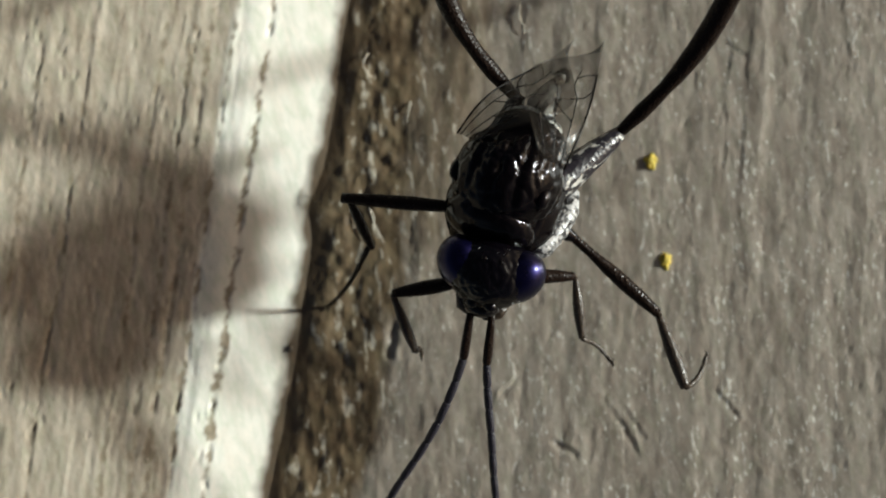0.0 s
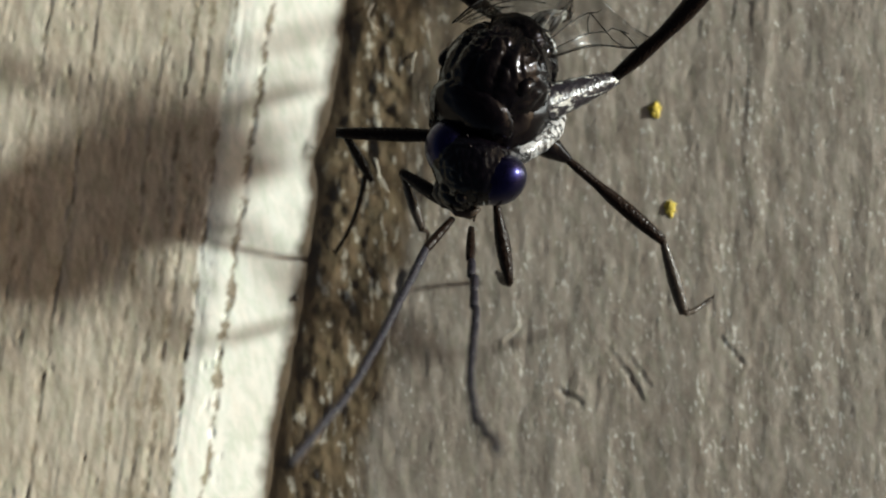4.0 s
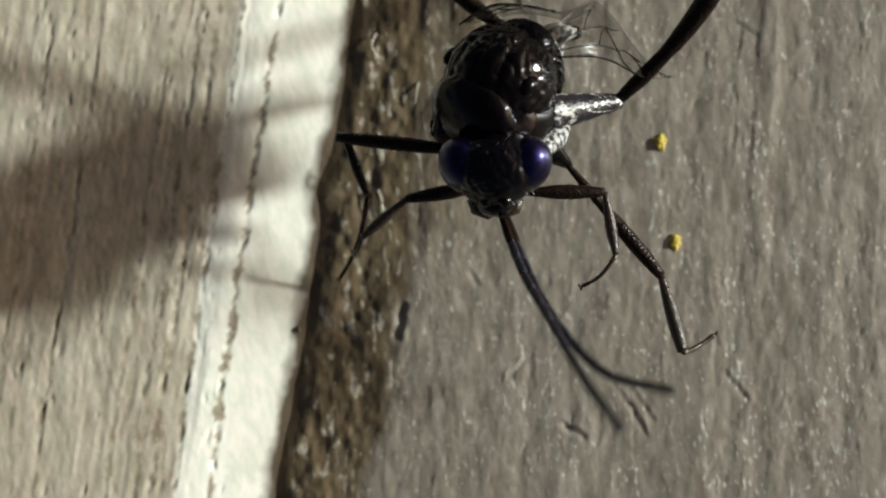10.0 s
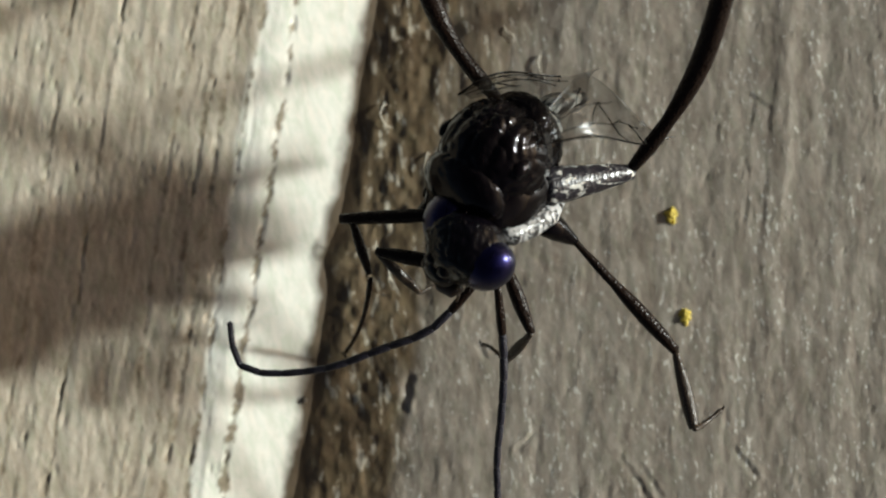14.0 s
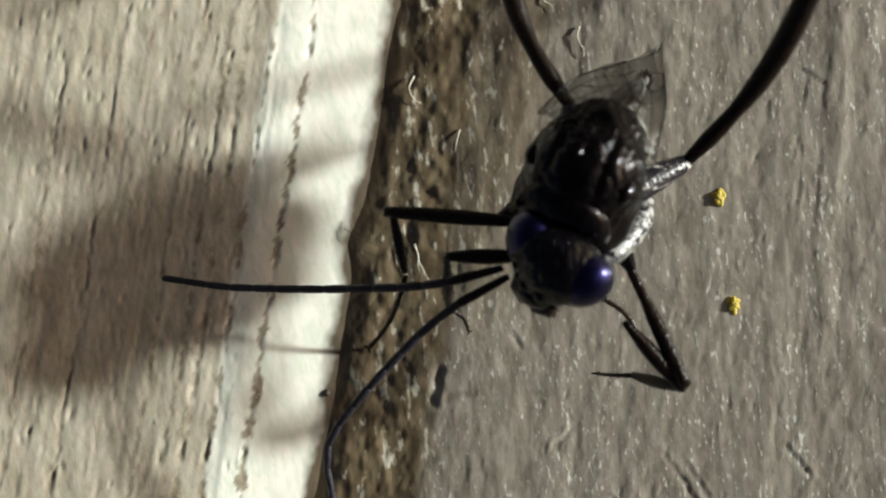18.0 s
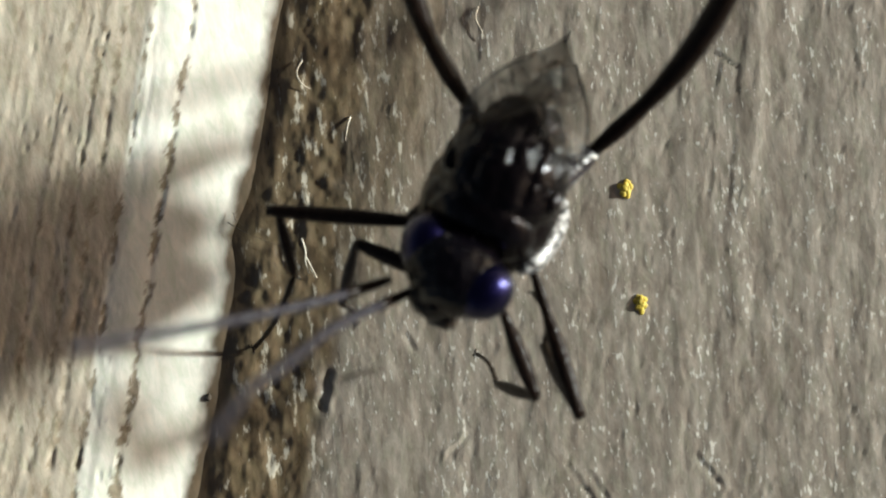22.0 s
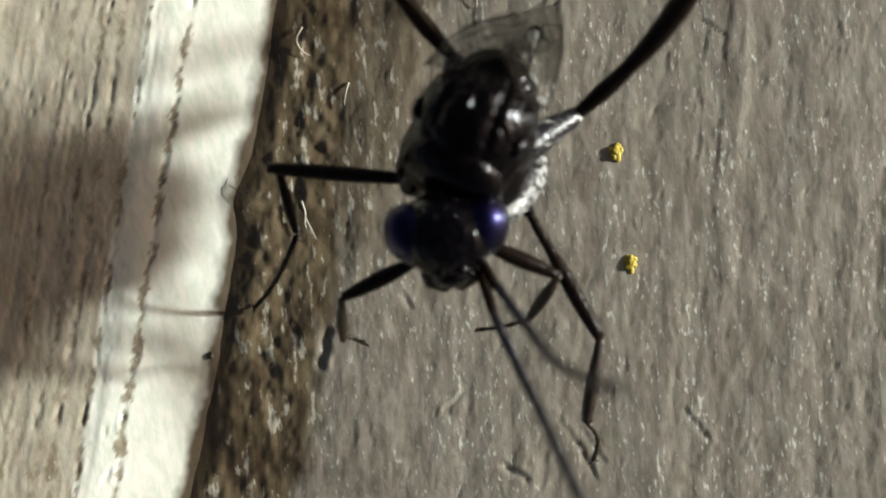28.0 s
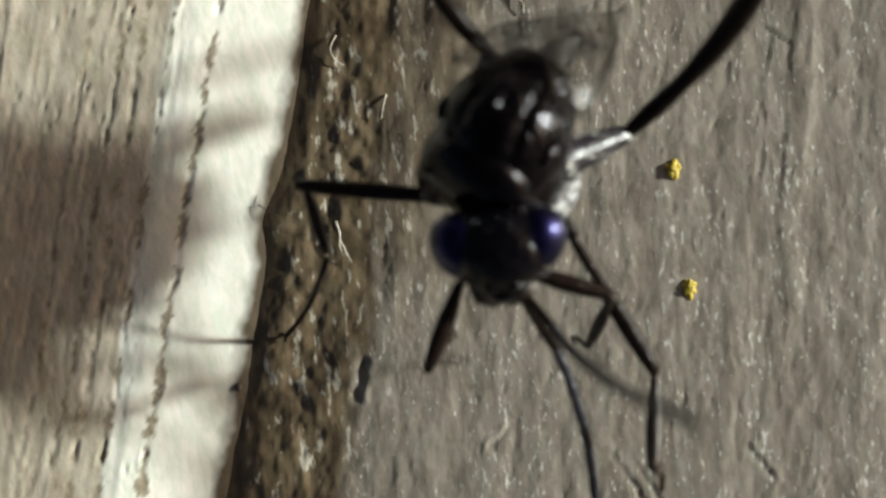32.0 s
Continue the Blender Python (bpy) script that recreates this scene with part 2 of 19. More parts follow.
def tube(bm, path, radii, sides=10, flat=1.0, mat=0):
    """A closed tube along a path of points (mm) with a radius at each."""
    pts = [Vector(p) for p in path]
    rings, side = [], None
    for i, p in enumerate(pts):
        way = (pts[min(i + 1, len(pts) - 1)] - pts[max(i - 1, 0)]).normalized()
        if side is None:
            side = way.orthogonal().normalized()
        side = (side - way * side.dot(way)).normalized()
        up = way.cross(side)
        ring = []
        for k in range(sides):
            a = 2 * math.pi * k / sides
            ring.append(bm.verts.new((p + (side * math.cos(a) + up * math.sin(a) * flat) * radii[i]) * MM))
        rings.append(ring)
    for a, b in zip(rings, rings[1:]):
        for k in range(sides):
            f = bm.faces.new((a[k], a[(k + 1) % sides], b[(k + 1) % sides], b[k]))
            f.material_index = mat
    for ring, p, flip in ((rings[0], pts[0], True), (rings[-1], pts[-1], False)):
        tip = bm.verts.new(p * MM)
        for k in range(sides):
            a, b = ring[k], ring[(k + 1) % sides]
            f = bm.faces.new((b, a, tip) if flip else (a, b, tip))
            f.material_index = mat
    return bm


def blob(bm, centre, radii, rings=18, sides=28, shape=None, turn=None, mat=0):
    """An ellipsoid (mm), shaped by shape(unit vector) -> factor, then turned."""
    centre, turn = Vector(centre), turn or Matrix.Identity(3)

    def at(a, b):
        d = Vector((math.sin(a) * math.cos(b), math.sin(a) * math.sin(b), math.cos(a)))
        k = shape(d) if shape else 1.0
        return bm.verts.new((centre + turn @ Vector((d.x * radii[0] * k, d.y * radii[1] * k, d.z * radii[2] * k))) * MM)

    top, low = at(0, 0), at(math.pi, 0)
    rows = [[at(math.pi * i / rings, 2 * math.pi * j / sides) for j in range(sides)] for i in range(1, rings)]
    faces = []
    for j in range(sides):
        n = (j + 1) % sides
        faces.append((top, rows[0][j], rows[0][n]))
        faces.append((low, rows[-1][n], rows[-1][j]))
        faces += [(p[j], q[j], q[n], p[n]) for p, q in zip(rows, rows[1:])]
    for f in faces:
        bm.faces.new(f).material_index = mat
    return bm


def bristles(bm, spots, length, thick, lean, rnd, mat=0):
    """Short hairs at (point, outward way) pairs."""
    for p, n in spots:
        d = (n + Vector(lean) + Vector([rnd.uniform(-0.35, 0.35) for _ in range(3)])).normalized()
        tube(bm, [p, p + d * length * 0.6, p + (d + Vector(lean) * 0.4).normalized() * length], [thick, thick * 0.7, thick * 0.15], 3, 1.0, mat)
    return bm


# ---- the wood: two boards with a rough joint between them ----
def lattice(seed, size=256):
    return np.random.RandomState(seed).rand(size, size)


def value_noise(x, y, seed):
    g = lattice(seed)
    xi, yi = np.floor(x).astype(int), np.floor(y).astype(int)
    fx, fy = x - xi, y - yi
    fx, fy = fx * fx * (3 - 2 * fx), fy * fy * (3 - 2 * fy)
    n = g.shape[0]
    a, b = g[xi % n, yi % n], g[(xi + 1) % n, yi % n]
    c_, d = g[xi % n, (yi + 1) % n], g[(xi + 1) % n, (yi + 1) % n]
    return (a * (1 - fx) + b * fx) * (1 - fy) + (c_ * (1 - fx) + d * fx) * fy - 0.5


def joint_x(y):
    """The line of the joint (the near edge of the pale board)."""
    return -3.115 + 0.165 * y - 0.13 * np.exp(-((y - 1.6) / 0.4) ** 2) + 0.06 * np.exp(-((y + 0.8) / 0.7) ** 2) + 0.02 * np.sin(2.3 * y) * np.exp(-(y / 14) ** 2)


def pits(x, y, seed, count, area, wide, deep):
    """Little gouges: a dent with a raised lip, drawn out along the grain."""
    r = np.random.RandomState(seed)
    z = np.zeros_like(x)
    for _ in range(count):
        px, py = r.uniform(area[0], area[1]), r.uniform(area[2], area[3])
        w, l, a = r.uniform(0.4, 1.0) * wide, r.uniform(1.2, 3.2), r.uniform(-0.5, 0.35)
        sel = (np.abs(x - px) < 5 * w) & (np.abs(y - py) < 5 * w * l)
        dx, dy = x[sel] - px - 0.13 * (y[sel] - py) - a * (y[sel] - py) * 0.5, y[sel] - py
        q = (dx / w) ** 2 + (dy / (w * l)) ** 2
        z[sel] += deep * r.uniform(0.4, 1) * (-np.exp(-q) + 0.3 * np.exp(-((dx + 1.5 * w) / w) ** 2 - (dy / (w * l)) ** 2))
    return z


def gouge(z, x, y, x0, y0, x1, y1, wide, deep):
    """One longer gouge from end to end, with a raised lip on the lit side."""
    length = math.hypot(x1 - x0, y1 - y0)
    cx, cy = (x1 - x0) / length, (y1 - y0) / length
    s_, t_ = (x - x0) * cx + (y - y0) * cy, (y - y0) * cx - (x - x0) * cy
    t_ = t_ + 0.25 * wide * np.sin(s_ * 21 + x0 * 9)
    over = np.exp(-np.clip(np.maximum(-s_, s_ - length), 0, 9) ** 2 / wide ** 2)
    return z + deep * over * (-np.exp(-(t_ / wide) ** 2) + 0.5 * np.exp(-((t_ - 1.7 * wide) / wide) ** 2))


def span(dense_from, dense_to, step, ends):
    core = np.arange(dense_from, dense_to + step / 2, step)
    low = dense_from - np.geomspace(step, dense_from - ends[0], 26)[::-1] if ends[0] < dense_from else []
    high = dense_to + np.geomspace(step, ends[1] - dense_to, 26) if ends[1] > dense_to else []
    return np.concatenate([low, core, high])


def board(name, us, ys, height, masks, mat, label, thick=14.0):
    """A board over a grid of (u across from the joint, y along), closed by sides and a bottom."""
    u, y = np.meshgrid(us, ys, indexing="ij")
    x = u + joint_x(y)
    z = height(u, x, y)
    nu, ny = u.shape
    verts = np.stack([x, y, z], -1).reshape(-1, 3)
    i, j = np.meshgrid(np.arange(nu - 1), np.arange(ny - 1), indexing="ij")
    a = (i * ny + j).ravel()
    quads = np.stack([a, a + ny, a + ny + 1, a + 1], -1)
    rim = np.concatenate([np.arange(ny) , np.arange(1, nu) * ny + ny - 1, (nu - 1) * ny + np.arange(ny - 2, -1, -1), np.arange(nu - 2, 0, -1) * ny])
    low = verts[rim].copy()
    low[:, 2] = -thick
    base = len(verts)
    k = np.arange(len(rim))
    n = np.roll(k, -1)
    sides = np.stack([rim[k], rim[n], base + n, base + k], -1)
    me = bpy.data.meshes.new(name)
    allv = np.concatenate([verts, low]) * MM
    faces = np.concatenate([quads, sides])
    me.vertices.add(len(allv))
    me.vertices.foreach_set("co", allv.ravel())
    me.loops.add(faces.size)
    me.loops.foreach_set("vertex_index", faces.ravel().astype(np.int32))
    me.polygons.add(len(faces))
    me.polygons.foreach_set("loop_start", np.arange(len(faces), dtype=np.int32) * 4)
    me.materials.append(mat)
    me.polygons.foreach_set("use_smooth", np.ones(len(faces), bool))
    me.update(calc_edges=True)
    me.validate()
    for key, mask in masks.items():
        values = np.concatenate([mask(u, x, y).ravel(), np.zeros(len(low))]).astype(np.float32)
        me.attributes.new(key, "FLOAT", "POINT").data.foreach_set("value", values)
    return tagged(new(name, me), label, "wooden board", kind="structure")


# longer gouges and cracks of the grey board: ends, half width, depth
MARKS = ((1.25, -2.53, 1.63, -2.74, 0.045, 0.029),
         (2.4, -2.19, 2.68, -2.69, 0.038, 0.021),
         (2.12, -1.81, 2.4, -2.19, 0.03, 0.017),
         (0.33, -1.71, 0.63, -1.42, 0.038, 0.021),
         (4.03, -1.66, 4.4, -2.09, 0.038, 0.021),
         (4.3, 4.41, 4.64, 4.16, 0.022, 0.021),
         (2.46, -1.94, 2.81, -2.45, 0.03, 0.017),
         (-0.35, 0.13, -0.17, -0.13, 0.03, 0.021))


# broken seams along the grain of the grey board: place across, half width, depth
SEAMS = [(-0.9 + 0.47 * k + 0.2 * math.sin(7.7 * k), 0.036 + 0.012 * math.sin(3.1 * k), 0.008 + 0.004 * math.sin(5.3 * k)) for k in range(20)]


def grey_height(u, x, y):
    g = x - 0.09 * y
    z = 0.035 * value_noise(g / 0.75, y / 5, 11) + 0.022 * value_noise(g / 0.3, y / 7, 26) + 0.010 * value_noise(g / 0.21, y / 1.7, 12) + 0.007 * value_noise(g / 0.1, y / 0.2, 13) + 0.003 * value_noise(g / 0.06, y / 1.6, 24) + 0.012 * value_noise(g / 0.26, y / 0.5, 25)
    z += 0.005 * value_noise(g / 0.06, y / 0.09, 14) + 0.009 * value_noise(g / 0.16, y / 0.45, 19)
    z += pits(x, y, 5, 1300, (-2, 8.5, -5, 7), 0.024, 0.022)
    for mark in MARKS:
        z = gouge(z, x, y, *mark)
    for at, w, d in SEAMS:
        off = line_off(g, y, at)
        depth = d * np.clip(0.1 + 1.5 * value_noise(g * 0 + 3 + at, y / 0.5, 48) + 1.3 * value_noise(g * 0 + at, y / 0.14, 49), 0, 1)
        z += depth * (0.4 * np.exp(-((off - 2 * w) / (1.5 * w)) ** 2) - np.exp(-(off / w) ** 2))
    rough = np.clip((1.95 - u + 0.6 * value_noise(x / 0.7, y / 0.9, 15)) / 1.1, 0, 1)
    groove = np.clip((0.5 + 0.16 * value_noise(x / 0.3, y / 0.5, 20) - u) / 0.55, 0, 1)
    lumps = 0.34 * value_noise(x / 0.42, y / 0.55, 16) + 0.26 * value_noise(x / 0.17, y / 0.22, 17) + 0.12 * value_noise(x / 0.07, y / 0.09, 18)
    z = z * (1 - rough) + rough * (-0.05 + 0.22 * lumps)
    z = gouge(z, x, y, -1.52, -0.5, -1.6, -1.0, 0.08, 0.04)
    return z * (1 - 0.9 * groove) - groove * 0.06 - 0.075 * np.clip((0.35 - u) / 0.5, 0, 1)


def soft(v, width):
    return np.clip(v / width + 0.5, 0, 1)


def eroded_shaded(u, x, y):
    w = 0.28 * value_noise(x / 0.5, y / 0.8, 21) + 0.2 * value_noise(x / 0.15, y / 0.3, 22)
    # Brown tint left of the wasp, with its soft shadow put into the colour.
    wasp_shade = 0.75 * soft(2.5 - u - 1.6 * w, 0.8) * soft(y - 0.6 - w, 1.6)
    return np.maximum(soft(1.55 - u - 1.6 * w, 0.4), wasp_shade)


# Where the grey board's colour takes on the joint's shade.
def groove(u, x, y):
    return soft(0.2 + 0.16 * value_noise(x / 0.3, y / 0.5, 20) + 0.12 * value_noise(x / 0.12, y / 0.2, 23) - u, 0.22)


def line_off(g, y, at):
    return g - (at + 0.08 * value_noise(g * 0 + at, y / 0.9, 36) + 0.045 * value_noise(g * 0 + at, y / 0.17, 37))


def tan_height(u, x, y):
    g = x - 0.145 * y
    z = 0.1 - 0.085 * (u + 0.6) - 0.10 * np.clip(u + 1.55, 0, 9)
    ripple = np.clip((-1.3 - u) / 0.5, 0.03, 1)
    z += ripple * (0.02 * value_noise(g / 0.5, y / 6, 31) + 0.012 * value_noise(g / 0.13, y / 2.2, 32) + 0.012 * value_noise(g / 0.06, y / 0.4, 33))
    z += 0.006 * value_noise(g / 0.3, y / 2, 34) + 0.006 * ripple * value_noise(g / 0.06, y / 0.1, 35)
    z += pits(x, y, 6, 260, (-9, -4.6, -5, 7), 0.035, 0.04)
    for at, w, d in LINES:
        off = line_off(g, y, at)
        depth = d * np.clip(0.15 + 1.7 * value_noise(g * 0 + 3 + at, y / 0.13, 38) + 1.2 * value_noise(g * 0 + at, y / 0.6, 39), 0, 1.3)
        z += depth * (-np.exp(-(off / w) ** 2) + 0.25 * np.exp(-((off - 1.6 * w) / w) ** 2))
    edge = np.clip((u + 0.22 + 0.1 * value_noise(g / 0.4, y / 0.5, 43)) / 0.2, 0, 3)
    return z - edge ** 2 * 0.015


# grain lines of the pale board: place across, half width, depth
LINES = ((-4.36, 0.045, 0.032), (-4.95, 0.03, 0.03), (-5.35, 0.045, 0.04), (-5.62, 0.04, 0.03), (-6.1, 0.03, 0.02), (-7.35, 0.025, 0.045), (-8.2, 0.025, 0.025))


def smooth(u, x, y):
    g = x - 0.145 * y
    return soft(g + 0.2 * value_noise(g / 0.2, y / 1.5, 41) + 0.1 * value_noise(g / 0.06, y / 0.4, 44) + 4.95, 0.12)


# Joint shade carried by colour onto the edge of the tan board.
def rim(u, x, y):
    return soft(u + 0.2 + 0.12 * value_noise(x / 0.2, y / 0.3, 46) + 0.05 * value_noise(x / 0.07, y / 0.1, 47), 0.2)


def crack(u, x, y):
    g = x - 0.145 * y
    out = np.zeros_like(x)
    for at, wd, d in LINES:
        k = soft(wd * (0.55 + 3.2 * value_noise(g * 0 + 5 + at, y / 0.17, 42) + 2.4 * value_noise(g / 0.05, y / 0.08, 45)) - np.abs(line_off(g, y, at)), 0.035)
        out = np.maximum(out, k)
    return out


YS = span(-5.6, 7.4, 0.045, (-60, 60))
us = span(-0.3, 13.0, 0.034, (-0.3, 60))
board("wooden_board_grey", us, YS, grey_height, {"eroded_shaded": eroded_shaded, "groove": groove}, WOOD_GREY, "weathered grey-brown wooden board with a rough brown edge")
us = np.concatenate([span(-7.2, 0.0, 0.034, (-60, 0.0)), [0.04]])
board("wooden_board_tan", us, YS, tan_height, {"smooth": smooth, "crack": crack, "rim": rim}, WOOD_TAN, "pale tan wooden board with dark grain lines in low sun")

bm = bmesh.new()
bmesh.ops.create_grid(bm, x_segments=24, y_segments=24, size=30.0)
ground = finish("ground", bm, EARTH)
ground.location.z = -14.2 * MM
tagged(ground, "bare brown earth below the wooden boards", "ground", kind="structure")



# ---- small things on the wood ----
rnd = random.Random(4)


def pollen_clump(x, y, tilt):
    bm = bmesh.new()
    for _ in range(34):
        a, h = rnd.uniform(0, 6.28), rnd.random()
        r = 0.115 * math.sqrt(rnd.random()) * (1.1 - 0.7 * h)
        blob(bm, (r * math.cos(a) * 0.8, r * math.sin(a) * 1.5, 0.005 + 0.04 * h), (0.042, 0.05, 0.028), 6, 8)
    ob = finish("pollen_clump", bm, POLLEN)
    ob.matrix_world = pose(x * MM, y * MM, 0.005 * MM, 0, 0, tilt)
    return tagged(ob, "tiny granular yellow pollen clump on grey wood", "pollen", "pollen clumps")


def fibre(points, thick, mat, label):
    bm = bmesh.new()
    raw = [Vector((x, y, 0.3 * z)) for x, y, z in points]
    ends = [2 * raw[0] - raw[1]] + raw + [2 * raw[-1] - raw[-2]]
    points = []
    for a, b, c_, d in zip(ends, ends[1:], ends[2:], ends[3:]):
        for t in (0.0, 0.25, 0.5, 0.75):
            points.append(0.5 * (2 * b + (c_ - a) * t + (2 * a - 5 * b + 4 * c_ - d) * t * t + (3 * b - a - 3 * c_ + d) * t ** 3))
    points.append(raw[-1])
    n = len(points)
    tube(bm, points, [thick * (1 - 0.6 * i / (n - 1)) for i in range(n)], 5)
    return tagged(finish("wood_fibre", bm, mat), label, "wood fibre", "loose wood fibres")


pollen_clump(2.97, 2.32, -8)
pollen_clump(3.20, 0.60, -20)
fibre([(0.74, 5.1, 0.05), (0.70, 4.95, 0.12), (0.74, 4.82, 0.1), (0.80, 4.72, 0.13), (0.80, 4.6, 0.04)], 0.017, PALE_FIBRE, "curled pale wood fibre on the grey board")
fibre([(0.12, 5.6, 0.05), (0.18, 5.5, 0.12), (0.28, 5.45, 0.1), (0.31, 5.33, 0.04)], 0.017, PALE_FIBRE, "curled pale wood fibre on the grey board")
fibre([(-1.93, 1.55, 0.0), (-1.86, 1.36, 0.12), (-1.86, 1.2, 0.14), (-1.80, 1.02, 0.05)], 0.021, PALE_FIBRE, "pale splintered fibre on the rough brown edge")
fibre([(-1.86, 1.28, 0.05), (-1.77, 1.12, 0.15), (-1.68, 0.95, 0.06)], 0.017, PALE_FIBRE, "pale splintered fibre on the rough brown edge")
fibre([(-3.08, 1.80, -0.08), (-2.92, 1.71, 0.04), (-2.78, 1.64, 0.05), (-2.45, 1.5, 0.08), (-2.0, 1.35, 0.05)], 0.007, DARK_FIBRE, "thin dark hair bridging the joint")
fibre([(-3.0, 1.95, -0.1), (-2.92, 1.80, 0.0), (-2.75, 1.70, 0.04)], 0.006, DARK_FIBRE, "thin dark hair bridging the joint")
fibre([(-1.2, 3.42, 0.0), (-1.24, 3.25, 0.12), (-1.27, 3.05, 0.02)], 0.017, PALE_FIBRE, "pale splintered fibre on the rough brown edge")
bm = blob(bmesh.new(), (-3.34, -0.88, -0.06), (0.045, 0.06, 0.04), 8, 10, lambda d: 1 + 0.5 * noise.noise(d * 3))
tagged(finish("dirt_speck", bm, DARK_FIBRE), "tiny dark speck of dirt on the pale board", "dirt speck")
fibre([(-1.95, 4.3, -0.05), (-2.03, 4.1, 0.1), (-1.95, 3.92, 0.12), (-1.82, 3.85, 0.0)], 0.019, PALE_FIBRE, "curled pale fibre on the rough brown edge")


# ---- the wasp ----
wasp = tagged(new("ensign_wasp"), "glossy black wasp with blue eyes standing on weathered wood", "wasp")
rnd = random.Random(7)


def rough_shape(seed, amount):
    return lambda d: 1.0 + amount * noise.noise(d * 3.1 + Vector((seed, 0, 0))) + 0.5 * amount * noise.noise(d * 7.3 + Vector((0, seed, 0)))


# Thorax space: +y towards the tail, +z the back, +x the side in the sun.
def folds(d):
    """Worn ridges and hollows of the back."""
    a = abs(noise.noise(d * 4.2 + Vector((3.1, 0, 0))))
    b = abs(noise.noise(d * 8.5 + Vector((0, 5.7, 0))))
    return 0.035 - 0.11 * max(0.0, 0.22 - a) * 1.6 + 0.03 * b + 0.006 * noise.noise(d * 19)


def scutum_shape(d):
    k = 1.0 - 0.06 * max(0.0, d.z) * (math.exp(-((abs(d.x) - 0.38 + 0.1 * d.y) / 0.06) ** 2) + 0.6 * math.exp(-((d.x - 0.02) / 0.05) ** 2))
    k -= 0.07 * max(0.0, d.z) * math.exp(-((d.y - 0.5 - 0.15 * d.x * d.x) / 0.07) ** 2)
    return k + folds(d) - 0.05


bm = blob(bmesh.new(), (0, -0.12, 0.05), (0.86, 0.92, 0.92), 72, 96, scutum_shape)
thorax = part("thorax", bm, BLACK, wasp)


def sub(name, bm, mat, label=""):
    return part(name, bm, mat, thorax, label)


sub("pronotum", blob(bmesh.new(), (0, -0.82, -0.12), (0.72, 0.36, 0.62), 36, 52, lambda d: 0.98 + folds(d)), BLACK)
sub("scutellum", blob(bmesh.new(), (0, 0.50, 0.40), (0.50, 0.38, 0.38), 44, 60, lambda d: 1 + 1.4 * folds(d * 0.8)), BLACK)
sub("propodeum", blob(bmesh.new(), (0, 0.60, -0.1), (0.60, 0.50, 0.66), 40, 60, lambda d: 1 + 1.6 * folds(d)), BLACK)
for sx in (-1, 1):
    sub("pleuron", blob(bmesh.new(), (0.50 * sx, -0.25, -0.5), (0.42, 0.80, 0.66), 20, 30, rough_shape(5, 0.1)), BLACK)
    # One-sided lighting put into the colour: silver flank in sun, black in shade.
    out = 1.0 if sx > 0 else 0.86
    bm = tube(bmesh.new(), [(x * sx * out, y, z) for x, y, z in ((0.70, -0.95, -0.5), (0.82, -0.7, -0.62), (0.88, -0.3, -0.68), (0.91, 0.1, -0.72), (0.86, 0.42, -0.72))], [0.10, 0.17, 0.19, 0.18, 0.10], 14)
    sub("flank_plate", bm, SILVER if sx > 0 else BLACK, "silver-haired lower flank" if sx > 0 else "lower flank coloured black as the shaded side")
    sub("tegula", blob(bmesh.new(), (0.69 * sx, -0.38, 0.40), (0.12, 0.2, 0.13), 12, 16), BLACK)
    # The shaded flank gets no pale hair, so it stays dark.
    if sx < 0:
        continue
    bm = bmesh.new()
    spots = []
    for _ in range(90):
        t, b = rnd.random(), rnd.uniform(-1.2, 1.2)
        n = Vector((sx * math.cos(b), 0, math.sin(b)))
        spots.append((Vector(((0.74 + 0.16 * math.sin(3 * t)) * sx, -0.9 + 1.3 * t, -0.52 - 0.2 * t)) + n * 0.155, n))
    tagged(sub("flank_hair", bristles(bm, spots, 0.08, 0.005, (0, 0.7, -0.2), rnd), HAIR, "fine silver hair"), kind="stuff")
sub("petiole", tube(bmesh.new(), [(0, 0.75, 0.25), (0, 0.98, 0.24), (0.01, 1.12, 0.2)], [0.16, 0.15, 0.17], 14), BLACK)
bm = blob(bmesh.new(), (0, 0.86, 0.16), (0.46, 0.24, 0.30), 24, 40, lambda d: 1 + 1.2 * folds(d))
sub("hind_collar", bm, STREAKED, "silver-streaked rear collar of the thorax")
bm = tube(bmesh.new(), [(0.03 * k / 8, 0.96 + 0.122 * k, 0.2 - 0.004 * k * k) for k in range(9)], [0.16, 0.25, 0.27, 0.26, 0.23, 0.19, 0.15, 0.12, 0.10], 22, 0.8)
sub("abdomen", bm, STREAKED, "small dark abdomen with pale streaks")
bm = blob(bmesh.new(), (0.035, 1.96, -0.06), (0.13, 0.15, 0.11), 16, 22, rough_shape(3, 0.1))
sub("abdomen_tip", bm, BLACK)


def wing_lift(x, y):
    """Height of the folded wings over the back."""
    k = min(1.0, max(0.0, (y - 0.3) / 1.9))
    k = k * k * (3 - 2 * k)
    return (0.62 + 0.42 * (1 - min(1.0, (x / 0.95) ** 2))) * (1 - k) + 0.24 * k


WING_IN = 20.0  # degrees by which a folded wing turns inwards


